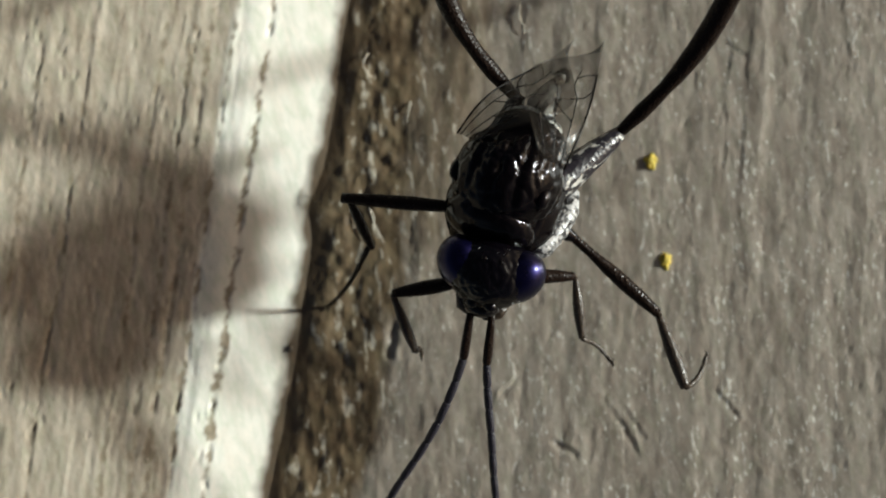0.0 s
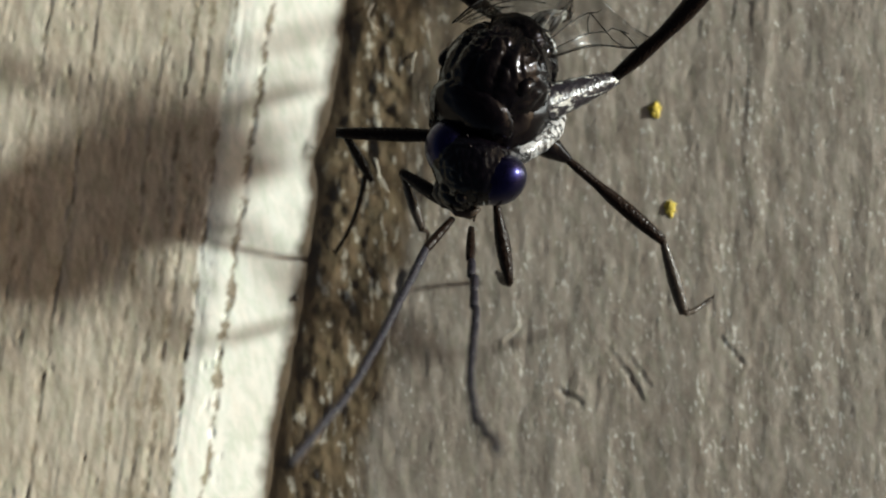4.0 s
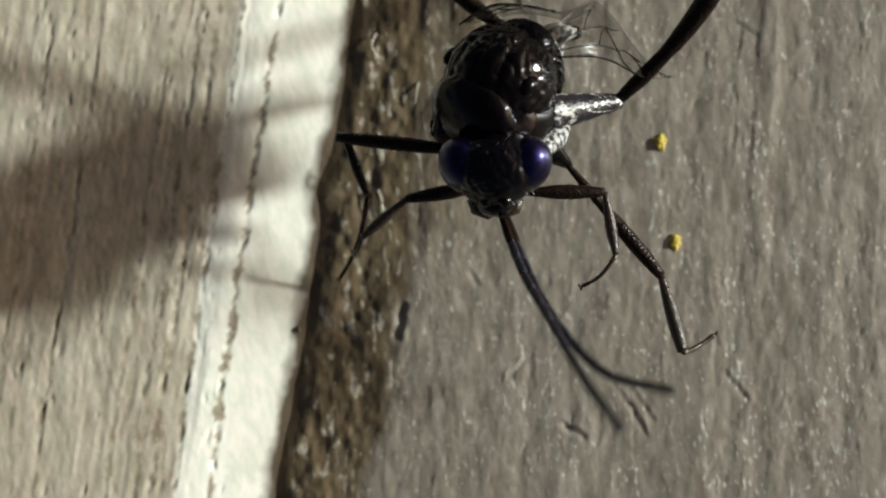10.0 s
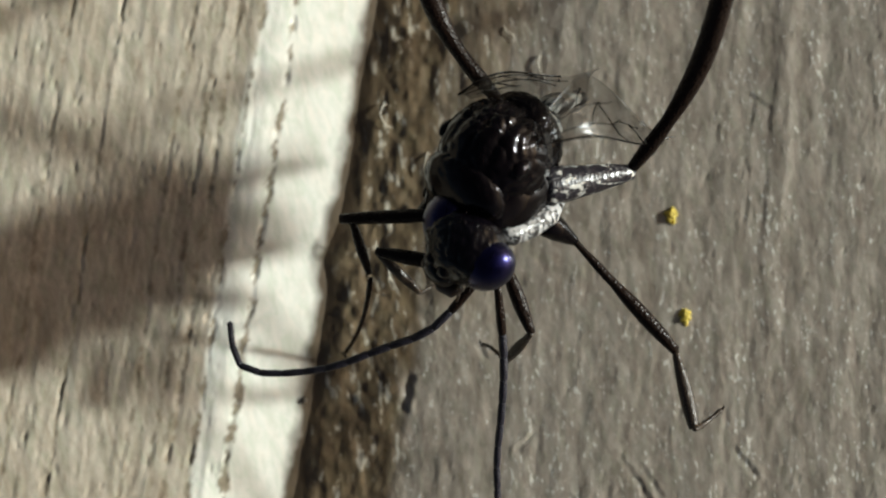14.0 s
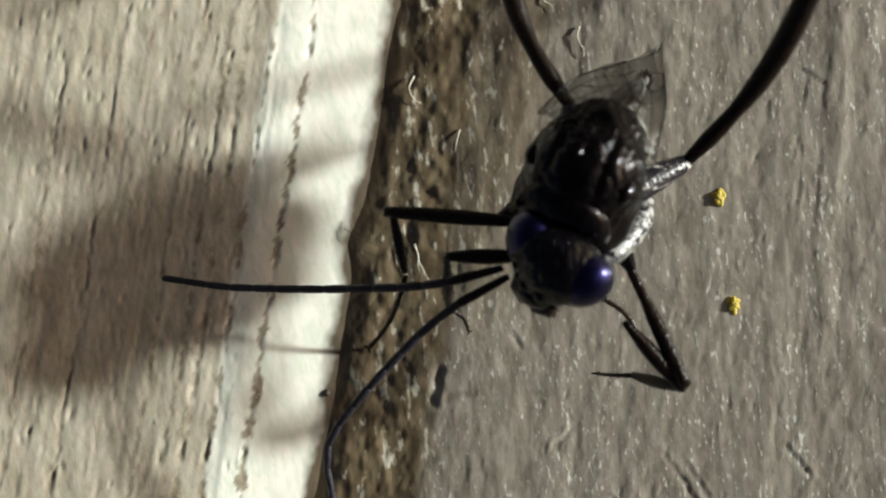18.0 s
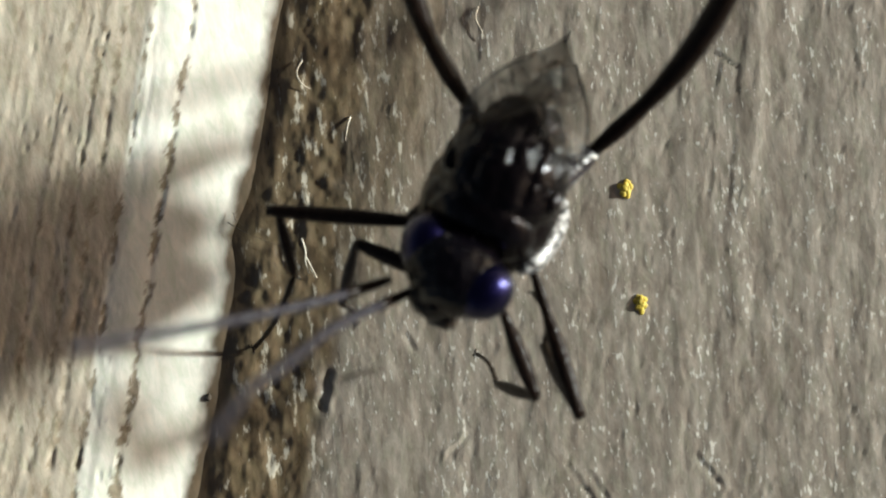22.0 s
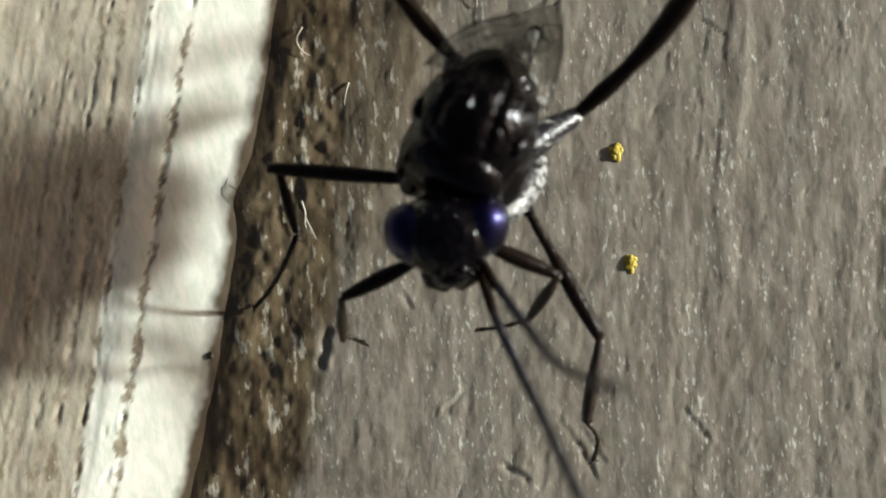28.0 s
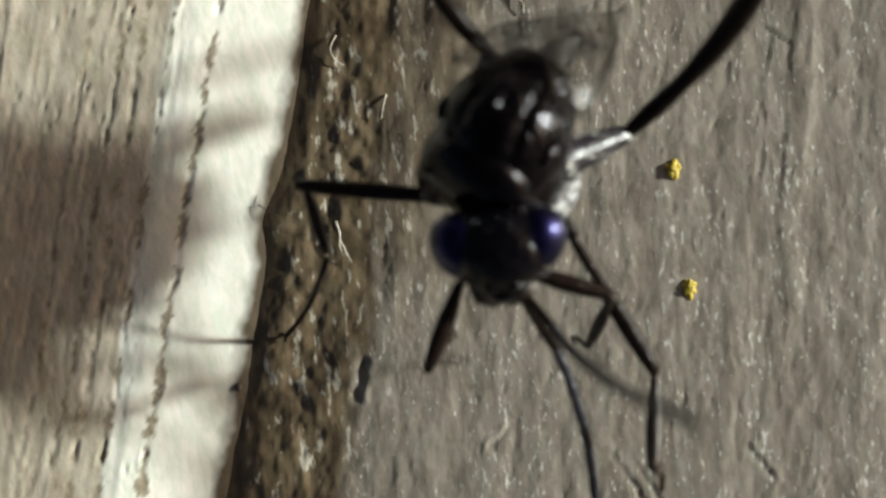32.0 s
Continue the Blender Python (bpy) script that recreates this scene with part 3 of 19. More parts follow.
def wing(sx, lift, name, length, wide):
    """A thin wing, folded over the back: its hinge at the origin, the straight leading edge outside, with branching veins."""
    bm = bmesh.new()
    n, m = 22, 10
    hx, hy = 0.86, 0.02
    ca, sa = math.cos(radians(WING_IN)), math.sin(radians(WING_IN))
    grid = []
    for i in range(n + 1):
        t = i / n
        across = wide * (0.16 + 0.84 * math.sin(math.pi * min(1.0, 0.08 + 0.92 * t) ** 1.25) ** 0.75) * math.sqrt(max(0.0, 1 - t ** 4)) + 0.012
        bow = 0.09 * math.sin(math.pi * t ** 0.85)
        row = []
        for j in range(m + 1):
            v = j / m
            a, b = bow - across * v, length * (t - 0.10 * v * t ** 3)
            x, y = hx + a * ca - b * sa, hy + a * sa + b * ca
            z = wing_lift(x, y) + lift + 0.018 * math.sin(8 * t + 5 * v) + 0.012 * math.sin(23 * v + 6 * t)
            row.append((sx * (x - hx), y - hy, z - 0.66))
        grid.append(row)
    sheets = []
    for off in (0.0, -0.008):
        vs = [[bm.verts.new((x * MM, y * MM, (z + off) * MM)) for x, y, z in row] for row in grid]
        for i in range(n):
            for j in range(m):
                q = (vs[i][j], vs[i + 1][j], vs[i + 1][j + 1], vs[i][j + 1])
                bm.faces.new(q if (off == 0) == (sx < 0) else q[::-1])
        sheets.append([vs[i][0] for i in range(n + 1)] + [vs[n][j] for j in range(1, m + 1)] + [vs[i][m] for i in range(n - 1, -1, -1)] + [vs[0][j] for j in range(m - 1, 0, -1)])
    up, low = sheets
    for k in range(len(up)):
        q = (up[k - 1], up[k], low[k], low[k - 1])
        bm.faces.new(q if sx > 0 else q[::-1])
    lines = [[(i, 0) for i in range(17)], [(i, 2) for i in range(0, 11)], [(i, 5) for i in range(0, 9)], [(i, 8) for i in range(1, 7)],
             [(10, 2), (11, 1), (13, 0)], [(10, 2), (12, 3), (14, 3), (16, 3)], [(8, 5), (10, 5), (12, 6)], [(8, 5), (9, 4), (10, 2)],
             [(6, 2), (7, 4), (8, 5)], [(4, 5), (5, 7), (6, 8)], [(14, 3), (15, 2), (16, 0)]]
    ob = part(name, bm, WING, wasp, "clear smoky wing with dark veins")
    for line in lines:
        vein = tube(bmesh.new(), [Vector(grid[i][j]) + Vector((0, 0, 0.01)) for i, j in line], [0.016 if line[0] == (0, 0) else 0.009] * len(line), 5)
        part("vein", vein, VEIN, ob)
    return ob


wing_a = wing(-1, 0.0, "fore_wing", 2.62, 1.08)
wing_b = wing(1, 0.05, "fore_wing", 2.62, 1.08)

# Head space: x across, +y the crown, +z the brow.
def head_shape(d):
    return (1 - 0.10 * max(0, -d.y) * abs(d.x) * 2) * (0.97 + 0.8 * folds(d))


head = part("head", blob(bmesh.new(), (0, -0.02, 0.02), (0.74, 0.60, 0.57), 60, 80, head_shape), FACE, wasp)
for sx in (-1, 1):
    turn = Euler((0.38, sx * 0.86, sx * -0.05)).to_matrix()
    part("compound_eye", blob(bmesh.new(), (0.465 * sx, 0.06, 0.09), (0.39, 0.44, 0.36), 28, 36, None, turn), EYE, head, "deep blue compound eye")
    part("antenna_socket", blob(bmesh.new(), (0.14 * sx, -0.42, 0.37), (0.11, 0.10, 0.10), 10, 14), FACE, head)
    bm = tube(bmesh.new(), [(0.32 * sx, -0.52, -0.1), (0.29 * sx, -0.68, -0.1), (0.1 * sx, -0.78, -0.08), (0.0, -0.76, -0.06)], [0.11, 0.1, 0.06, 0.02], 10)
    part("mandible", bm, BROWN_LEG, head, "brown mandible")
    bm = tube(bmesh.new(), [(0.2 * sx, -0.53, -0.25), (0.34 * sx, -0.70, -0.32), (0.36 * sx, -0.82, -0.42)], [0.035, 0.03, 0.02], 8)
    part("palp", bm, BROWN_LEG, head, "thin brown palp")
for x, y in ((-0.13, 0.27), (0.13, 0.27), (0, 0.17)):
    part("ocellus", blob(bmesh.new(), (x, y + 0.05, 0.46), (0.05, 0.05, 0.04), 8, 12), BLACK, head)
part("clypeus", blob(bmesh.new(), (0, -0.53, 0.05), (0.30, 0.2, 0.33), 14, 20, rough_shape(8, 0.06)), FACE, head)
bm = bmesh.new()
spots = []
for _ in range(60):
    a = rnd.uniform(0, 6.28)
    n = Vector((math.cos(a) * 0.8, math.sin(a) * 0.8, rnd.uniform(0.1, 0.8))).normalized()
    spots.append((Vector((n.x * 0.73, n.y * 0.59, n.z * 0.51)), n))
tagged(part("face_hair", bristles(bm, spots, 0.07, 0.004, (0, -0.5, 0), rnd), HAIR, head, "fine pale hair"), kind="stuff")

limbs = {}


def limb(key, name, length, radii, mat, label="", hair=0, claws=False, beads=0, bend=0.0, tuft=0.05):
    """A leg joint along +z from its base."""
    bm = bmesh.new()
    n = 14
    path, rad = [], []
    for i in range(n + 1):
        t = i / n
        path.append((bend * math.sin(math.pi * t), 0, length * t))
        r = np.interp(t, np.linspace(0, 1, len(radii)), radii)
        if beads:
            r *= 0.8 + 0.35 * abs(math.sin(math.pi * beads * t))
        rad.append(float(r))
    tube(bm, path, rad, 12)
    if claws:
        for k in (-1, 1):
            tube(bm, [(0, 0, length), (0.04 * k, 0, length + 0.04), (0.09 * k, 0.02, length + 0.02)], [0.022, 0.018, 0.005], 5)
    spots = []
    for _ in range(hair):
        t, a = rnd.uniform(0.05, 0.98), rnd.uniform(0, 6.28)
        d = Vector((math.cos(a), math.sin(a), 0))
        spots.append((Vector((bend * math.sin(math.pi * t), 0, length * t)) + d * float(np.interp(t, np.linspace(0, 1, len(radii)), radii)) * 0.95, d))
    bristles(bm, spots, tuft, 0.07 * tuft, (0, 0, 0.9 if tuft < 0.1 else -0.8), rnd, 1)
    limbs[key] = part(name, bm, [mat, HAIR if tuft > 0.1 else mat], wasp, label)


for s_ in "ab":
    limb("front_%s_femur" % s_, "front_femur", 1.3, [0.05, 0.08, 0.115, 0.12, 0.10, 0.065], BLACK_LEG, hair=60)
    limb("front_%s_tibia" % s_, "front_tibia", 1.0, [0.045, 0.06, 0.085, 0.09, 0.075, 0.05], BROWN_LEG, "dark brown tibia", hair=90)
    limb("front_%s_tarsus" % s_, "front_tarsus", 0.42 if s_ == "a" else 0.75, [0.036, 0.032, 0.028, 0.026, 0.03], BROWN_LEG, "thin brown tarsus", 40, True, 5, 0.1)
    limb("middle_%s_femur" % s_, "middle_femur", 2.25 if s_ == "a" else 2.5, [0.07, 0.085, 0.10, 0.115, 0.11, 0.10, 0.08] if s_ == "a" else [0.05, 0.055, 0.075, 0.075, 0.11, 0.12, 0.11, 0.08], BLACK_LEG, hair=90)
    limb("middle_%s_tibia" % s_, "middle_tibia", 1.0 if s_ == "a" else 1.25, [0.05, 0.065, 0.08, 0.085, 0.07, 0.05] if s_ == "a" else [0.055, 0.08, 0.10, 0.11, 0.105, 0.08], BROWN_LEG if s_ == "b" else BLACK_LEG, hair=90)
    limb("middle_%s_tarsus" % s_, "middle_tarsus", 2.02 if s_ == "a" else 0.75, [0.045, 0.042, 0.038, 0.034, 0.036], BLACK_LEG if s_ == "a" else BROWN_LEG, "thin tarsus with two claws", 50, True, 5, 0.12)
    limb("middle_%s_coxa" % s_, "middle_coxa", 0.8, [0.07, 0.13, 0.19, 0.22, 0.2], BLACK, hair=40)
    limb("hind_%s_coxa" % s_, "hind_coxa", 1.6, [0.12, 0.17, 0.21, 0.24, 0.27, 0.30, 0.30], PATCHED, "silver-haired coxa with dark patches", hair=50, tuft=0.08)
    limb("hind_%s_femur" % s_, "hind_femur", 3.6, [0.085, 0.13, 0.115, 0.15, 0.17, 0.175, 0.17, 0.15], BLACK_LEG, hair=160, bend=0.3 if s_ == "b" else -0.42)
    limb("hind_%s_tibia" % s_, "hind_tibia", 2.9, [0.08, 0.1, 0.115, 0.12, 0.11, 0.09], BLACK_LEG, hair=120)
    limb("hind_%s_tarsus" % s_, "hind_tarsus", 1.9, [0.07, 0.06, 0.05, 0.045, 0.05], BLACK_LEG, "", 60, True, 5)


def antenna():
    pieces = []
    bm = tube(bmesh.new(), [(0, 0, 0), (0, 0, 0.2), (0, 0, 0.6), (0, 0, 0.82), (0, 0, 0.87)], [0.05, 0.062, 0.075, 0.07, 0.05], 12)
    pieces.append(part("scape", bm, BLACK_LEG, wasp))
    me = None
    for i in range(12):
        r = 0.066 - 0.0012 * i
        ends = (0.8, 0.8) if i < 11 else (0.8, 0.35)
        bm = tube(bmesh.new(), [(0, 0, -0.012), (0, 0, 0.04), (0, 0, 0.2), (0, 0, 0.36), (0, 0, 0.397)], [r * ends[0], r, r * 1.04, r, r * ends[1]], 10)
        pieces.append(part("flagellum_joint", bm, ANTENNA, wasp))
    return pieces


antenna_a, antenna_b = antenna(), antenna()


def stance(x, y, z, rx, ry, rz):
    return pose(x * MM, y * MM, z * MM, rx, ry, rz)


def aim(x, y, z, x2, y2, z2):
    """A pose at the first point (mm) whose +z points to the second."""
    way = Vector((x2 - x, y2 - y, z2 - z)).normalized()
    turn = Vector((0, 0, 1)).rotation_difference(way).to_matrix().to_4x4()
    return Matrix.Translation(Vector((x, y, z)) * MM) @ turn


def hinge(sx, turn, lean, dip=0.0):
    """The pose of a wing at its hinge on the thorax, opened, rolled and dipped by so many degrees."""
    return pose(sx * 0.86 * MM, 0.02 * MM, 0.66 * MM, -dip, lean, -sx * turn)


def motions():
    body = [(0, stance(0.49,1.88,2.3,-18,-12,-22)), (1, stance(0.5,1.85,2.3,-18,-12.5,-22)), (2, stance(0.43,2.13,2.3,-28,-13,-22)), (3, stance(0.25,2.23,2.4,-32,-18,-26)), (3.5, stance(0.28,2.36,2.4,-33.2,-19,-26)), (5.5, stance(0.27,2.68,2.5,-40,-23,-26)), (6, stance(0.24,2.8,2.5,-42,-24,-26)), (7, stance(0.23,2.96,2.5,-42,-24,-26)), (8, stance(0.23,3.01,2.5,-42,-24,-26)), (9, stance(0.23,2.93,2.5,-42,-24,-26)), (10, stance(0.29,2.95,2.5,-42,-24,-26)), (11, stance(0.27,2.99,2.5,-42,-24,-26)), (12, stance(0.29,2.98,2.5,-40,-24,-26)), (13, stance(0.22,3.2,2.5,-38,-24,-26)), (14, stance(0.06,3.08,2.5,-36,-24,-32)), (14.5, stance(0.08,3.03,2.4,-34,-24,-30)), (16.5, stance(0.55,2.64,2.3,-28,-15,-25)), (17, stance(0.63,2.55,2.3,-28,-13.6,-25)), (18, stance(0.71,2.54,2.3,-28,-10.8,-25)), (19, stance(0.79,2.57,2.3,-30,-8,-25)), (20, stance(1.08,2.43,2.3,-29.13,2,-25)), (21, stance(1.13,2.33,2.3,-29.27,1.69,-25)), (22, stance(1.16,2.34,2.3,-28.4,1.38,-24)), (23, stance(1.16,2.35,2.3,-28.53,1.08,-24)), (24, stance(1.21,2.26,2.3,-28.67,0.77,-22)), (25, stance(1.28,2.28,2.3,-28.8,0.46,-20)), (26, stance(1.28,2.19,2.3,-27.93,0.15,-17)), (26.5, stance(1.2,2.19,2.3,-30,0,-18)), (28.5, stance(0.79,2.45,2.4,-31,-8,-24)), (29, stance(0.74,2.42,2.4,-32.28,-8.29,-24)), (30, stance(0.69,2.45,2.4,-30.85,-8.86,-24)), (31, stance(0.69,2.47,2.4,-29.43,-9.43,-24)), (32, stance(0.54,2.55,2.4,-32,-10,-26))]
    walk(thorax, body)
    opened = [(0, 13, 8, 2), (1, 14, 8, 3), (2, 26, 10, 8), (3, 42, 12, 14), (6, 52, 14, 24), (12, 52, 14, 24), (14.5, 42, 10, 16), (16.5, 4, 0, 0), (19, 0, 0, 0), (26.5, 0, 0, 0), (29, 9, 3, 0), (32, 11, 4, 0)]
    times = [row[0] for row in opened]
    walk(wing_a, [(t, m @ hinge(-1, 0, 0)) for t, m in body])
    walk(wing_b, [(t, m @ hinge(1, *[float(np.interp(t, times, [row[k] for row in opened])) for k in (1, 2, 3)])) for t, m in body])
    walk(head, [(0, stance(.15,.39,2.4,20,0,-15)), (1, stance(.18,.32,2.4,25,0,8)), (2, stance(.19,.71,2.5,15,0,9)), (3, stance(-.18,.82,2.6,20,-15,-48)), (3.5, stance(-.17,.94,2.6,20,-10,-40)), (5.5, stance(.05,1.38,2.8,10,0,-5)), (6, stance(.08,1.47,2.9,10,0,15)), (7, stance(-.12,1.68,2.9,0,0,-8)), (8, stance(.04,1.65,2.9,10,0,10)), (9, stance(.03,1.61,2.9,10,0,12)), (10, stance(.14,1.61,2.9,20,0,0)), (11, stance(.15,1.6,2.9,10,0,12)), (12, stance(.06,1.56,2.9,10,0,10)), (13, stance(.02,1.76,2.9,5,-10,-30)), (14, stance(-.43,1.71,2.8,15,-15,-48)), (14.5, stance(-.08,1.73,2.8,10,0,-20)), (16.5, stance(.25,1.39,2.6,20,-10,-38)), (17, stance(.2,1.24,2.6,20,-10,-38)), (18, stance(.26,1.21,2.6,20,-10,-38)), (19, stance(.34,1.18,2.6,20,-10,-38)), (20, stance(.46,1.08,2.6,20,-10,-38)), (21, stance(.46,1,2.6,20,-10,-38)), (22, stance(.51,1.03,2.6,20,-10,-40)), (23, stance(.56,.95,2.5,20,-10,-45)), (24, stance(.72,.81,2.5,20,-5,-25)), (25, stance(.75,.76,2.5,20,-5,-24)), (26, stance(1.01,.54,2.5,20,0,-12)), (26.5, stance(.98,.53,2.5,20,0,0)), (28.5, stance(.38,1.06,2.6,15,0,8)), (29, stance(.45,1.1,2.6,15,0,10)), (30, stance(.53,1.09,2.6,18,0,4)), (31, stance(.59,1.14,2.6,20,0,2)), (32, stance(.43,1.11,2.6,18,0,6))])
    walk(limbs["front_a_femur"], [(0, aim(-.11,.26,2.06,-1.39,.06,1.9)), (0.5, aim(-.24,.36,2.05,-1.52,.2,1.9)), (1, aim(-.37,.46,2.03,-1.65,.34,1.9)), (2, aim(-.26,1.05,2.03,-1.5,1.42,1.9)), (2.25, aim(-.25,1.11,2.04,-1.5,1.43,1.9)), (2.5, aim(-.24,1.18,2.06,-1.5,1.44,1.9)), (2.75, aim(-.23,1.25,2.08,-1.5,1.45,1.9)), (3, aim(-.22,1.31,2.1,-1.5,1.45,1.9)), (3.25, aim(-.21,.73,2.23,-1.34,1.28,1.88)), (3.5, aim(-.2,.15,2.36,-1.04,1.03,1.9)), (4.5, aim(-.52,.88,2.18,-1.74,1.21,1.85)), (5.5, aim(-.83,1.62,2,-2.09,1.29,1.9)), (5.75, aim(-.66,1.58,2.02,-1.95,1.56,1.9)), (6, aim(-.48,1.55,2.05,-1.74,1.84,1.9)), (6.125, aim(-.45,1.46,2.04,-1.74,1.5,1.88)), (6.25, aim(-.42,1.38,2.03,-1.69,1.16,1.86)), (6.375, aim(-.39,1.3,2.03,-1.59,.83,1.85)), (6.5, aim(-.36,1.21,2.02,-1.45,.52,1.85)), (6.625, aim(-.33,1.13,2.01,-1.26,.23,1.85)), (6.75, aim(-.3,1.05,2.01,-1.04,-.02,1.86)), (6.875, aim(-.28,.96,2,-.78,-.23,1.88)), (7, aim(-.25,.88,2,-.51,-.39,1.9)), (7.25, aim(-.26,.95,2,-.89,-.18,1.88)), (7.5, aim(-.27,1.02,2.01,-1.21,.13,1.88)), (7.75, aim(-.28,1.09,2.01,-1.44,.52,1.88)), (8, aim(-.29,1.17,2.02,-1.57,.97,1.9)), (8.5, aim(-.4,1.2,2.01,-1.68,1.01,1.9)), (9, aim(-.5,1.23,2,-1.79,1.05,1.9)), (9.5, aim(-.25,1.32,2.05,-1.52,1.14,1.9)), (10, aim(.01,1.41,2.1,-1.26,1.23,1.9)), (10.25, aim(-.04,1.3,2.07,-1.2,.75,1.88)), (10.5, aim(-.08,1.19,2.05,-1.04,.32,1.87)), (10.75, aim(-.13,1.07,2.02,-.8,-.03,1.88)), (11, aim(-.18,.96,1.99,-.5,-.3,1.9)), (11.25, aim(-.07,1.14,2.06,-.53,-.07,1.89)), (11.5, aim(.05,1.32,2.13,-.54,.18,1.89)), (11.75, aim(.16,1.5,2.2,-.55,.45,1.89)), (12, aim(.28,1.67,2.26,-.55,.73,1.9)), (12.25, aim(.25,1.5,2.2,-.49,.48,1.9)), (12.5, aim(.23,1.32,2.14,-.43,.23,1.9)), (12.75, aim(.21,1.14,2.07,-.37,-.01,1.9)), (13, aim(.19,.97,2.01,-.3,-.24,1.9)), (13.25, aim(-.01,1.08,2.01,-.87,.11,1.88)), (13.5, aim(-.21,1.19,2.01,-1.34,.57,1.87)), (13.75, aim(-.41,1.3,2.01,-1.69,1.1,1.88)), (14, aim(-.61,1.41,2.01,-1.88,1.65,1.9)), (14.25, aim(-.39,1.54,2.01,-1.56,.98,1.87)), (14.5, aim(-.18,1.66,2.02,-.79,.52,1.9)), (15.5, aim(-.04,1.55,2.04,-1.15,.89,1.88)), (16.5, aim(.1,1.44,2.06,-1.19,1.44,1.9)), (16.75, aim(0,1.41,2.06,-1.28,1.34,1.9)), (17, aim(-.09,1.38,2.06,-1.38,1.25,1.9)), (18, aim(-.02,1.3,2.07,-1.31,1.3,1.9)), (18.5, aim(.05,1.28,2.08,-1.23,1.38,1.9)), (19, aim(.13,1.25,2.09,-1.14,1.47,1.9)), (20, aim(.29,1.31,2.06,-.99,1.49,1.9)), (21, aim(.27,.96,2.12,-.91,1.46,1.9)), (22, aim(.32,.92,2.12,-.86,1.41,1.9)), (22.5, aim(.46,.95,2.1,-.81,1.09,1.89)), (23, aim(.6,.99,2.09,-.66,.76,1.9)), (23.5, aim(.52,.69,2.06,-.56,-.02,1.89)), (24, aim(.43,.39,2.02,-.29,-.69,1.9)), (25, aim(.57,.44,2.05,-.15,-.63,1.9)), (25.5, aim(.6,.46,2.06,-.47,-.25,1.89)), (26, aim(.64,.48,2.06,-.63,.24,1.9)), (26.5, aim(.86,.74,2.06,-.05,-.18,1.9)), (27.5, aim(.42,.67,2.05,-.65,-.05,1.9)), (28.5, aim(-.02,.61,2.03,-1.22,.11,1.9)), (29, aim(-.05,.7,2.03,-1.23,.17,1.9)), (30, aim(.08,.73,2.03,-1.08,.15,1.9)), (30.5, aim(.14,.74,2.06,-1.02,.18,1.9)), (31, aim(.2,.76,2.08,-.96,.2,1.9)), (31.25, aim(.15,.75,2.07,-.89,-.02,1.89)), (31.5, aim(.09,.74,2.06,-.78,-.21,1.89)), (31.75, aim(.03,.73,2.05,-.64,-.37,1.89)), (32, aim(-.02,.72,2.04,-.47,-.49,1.9))])
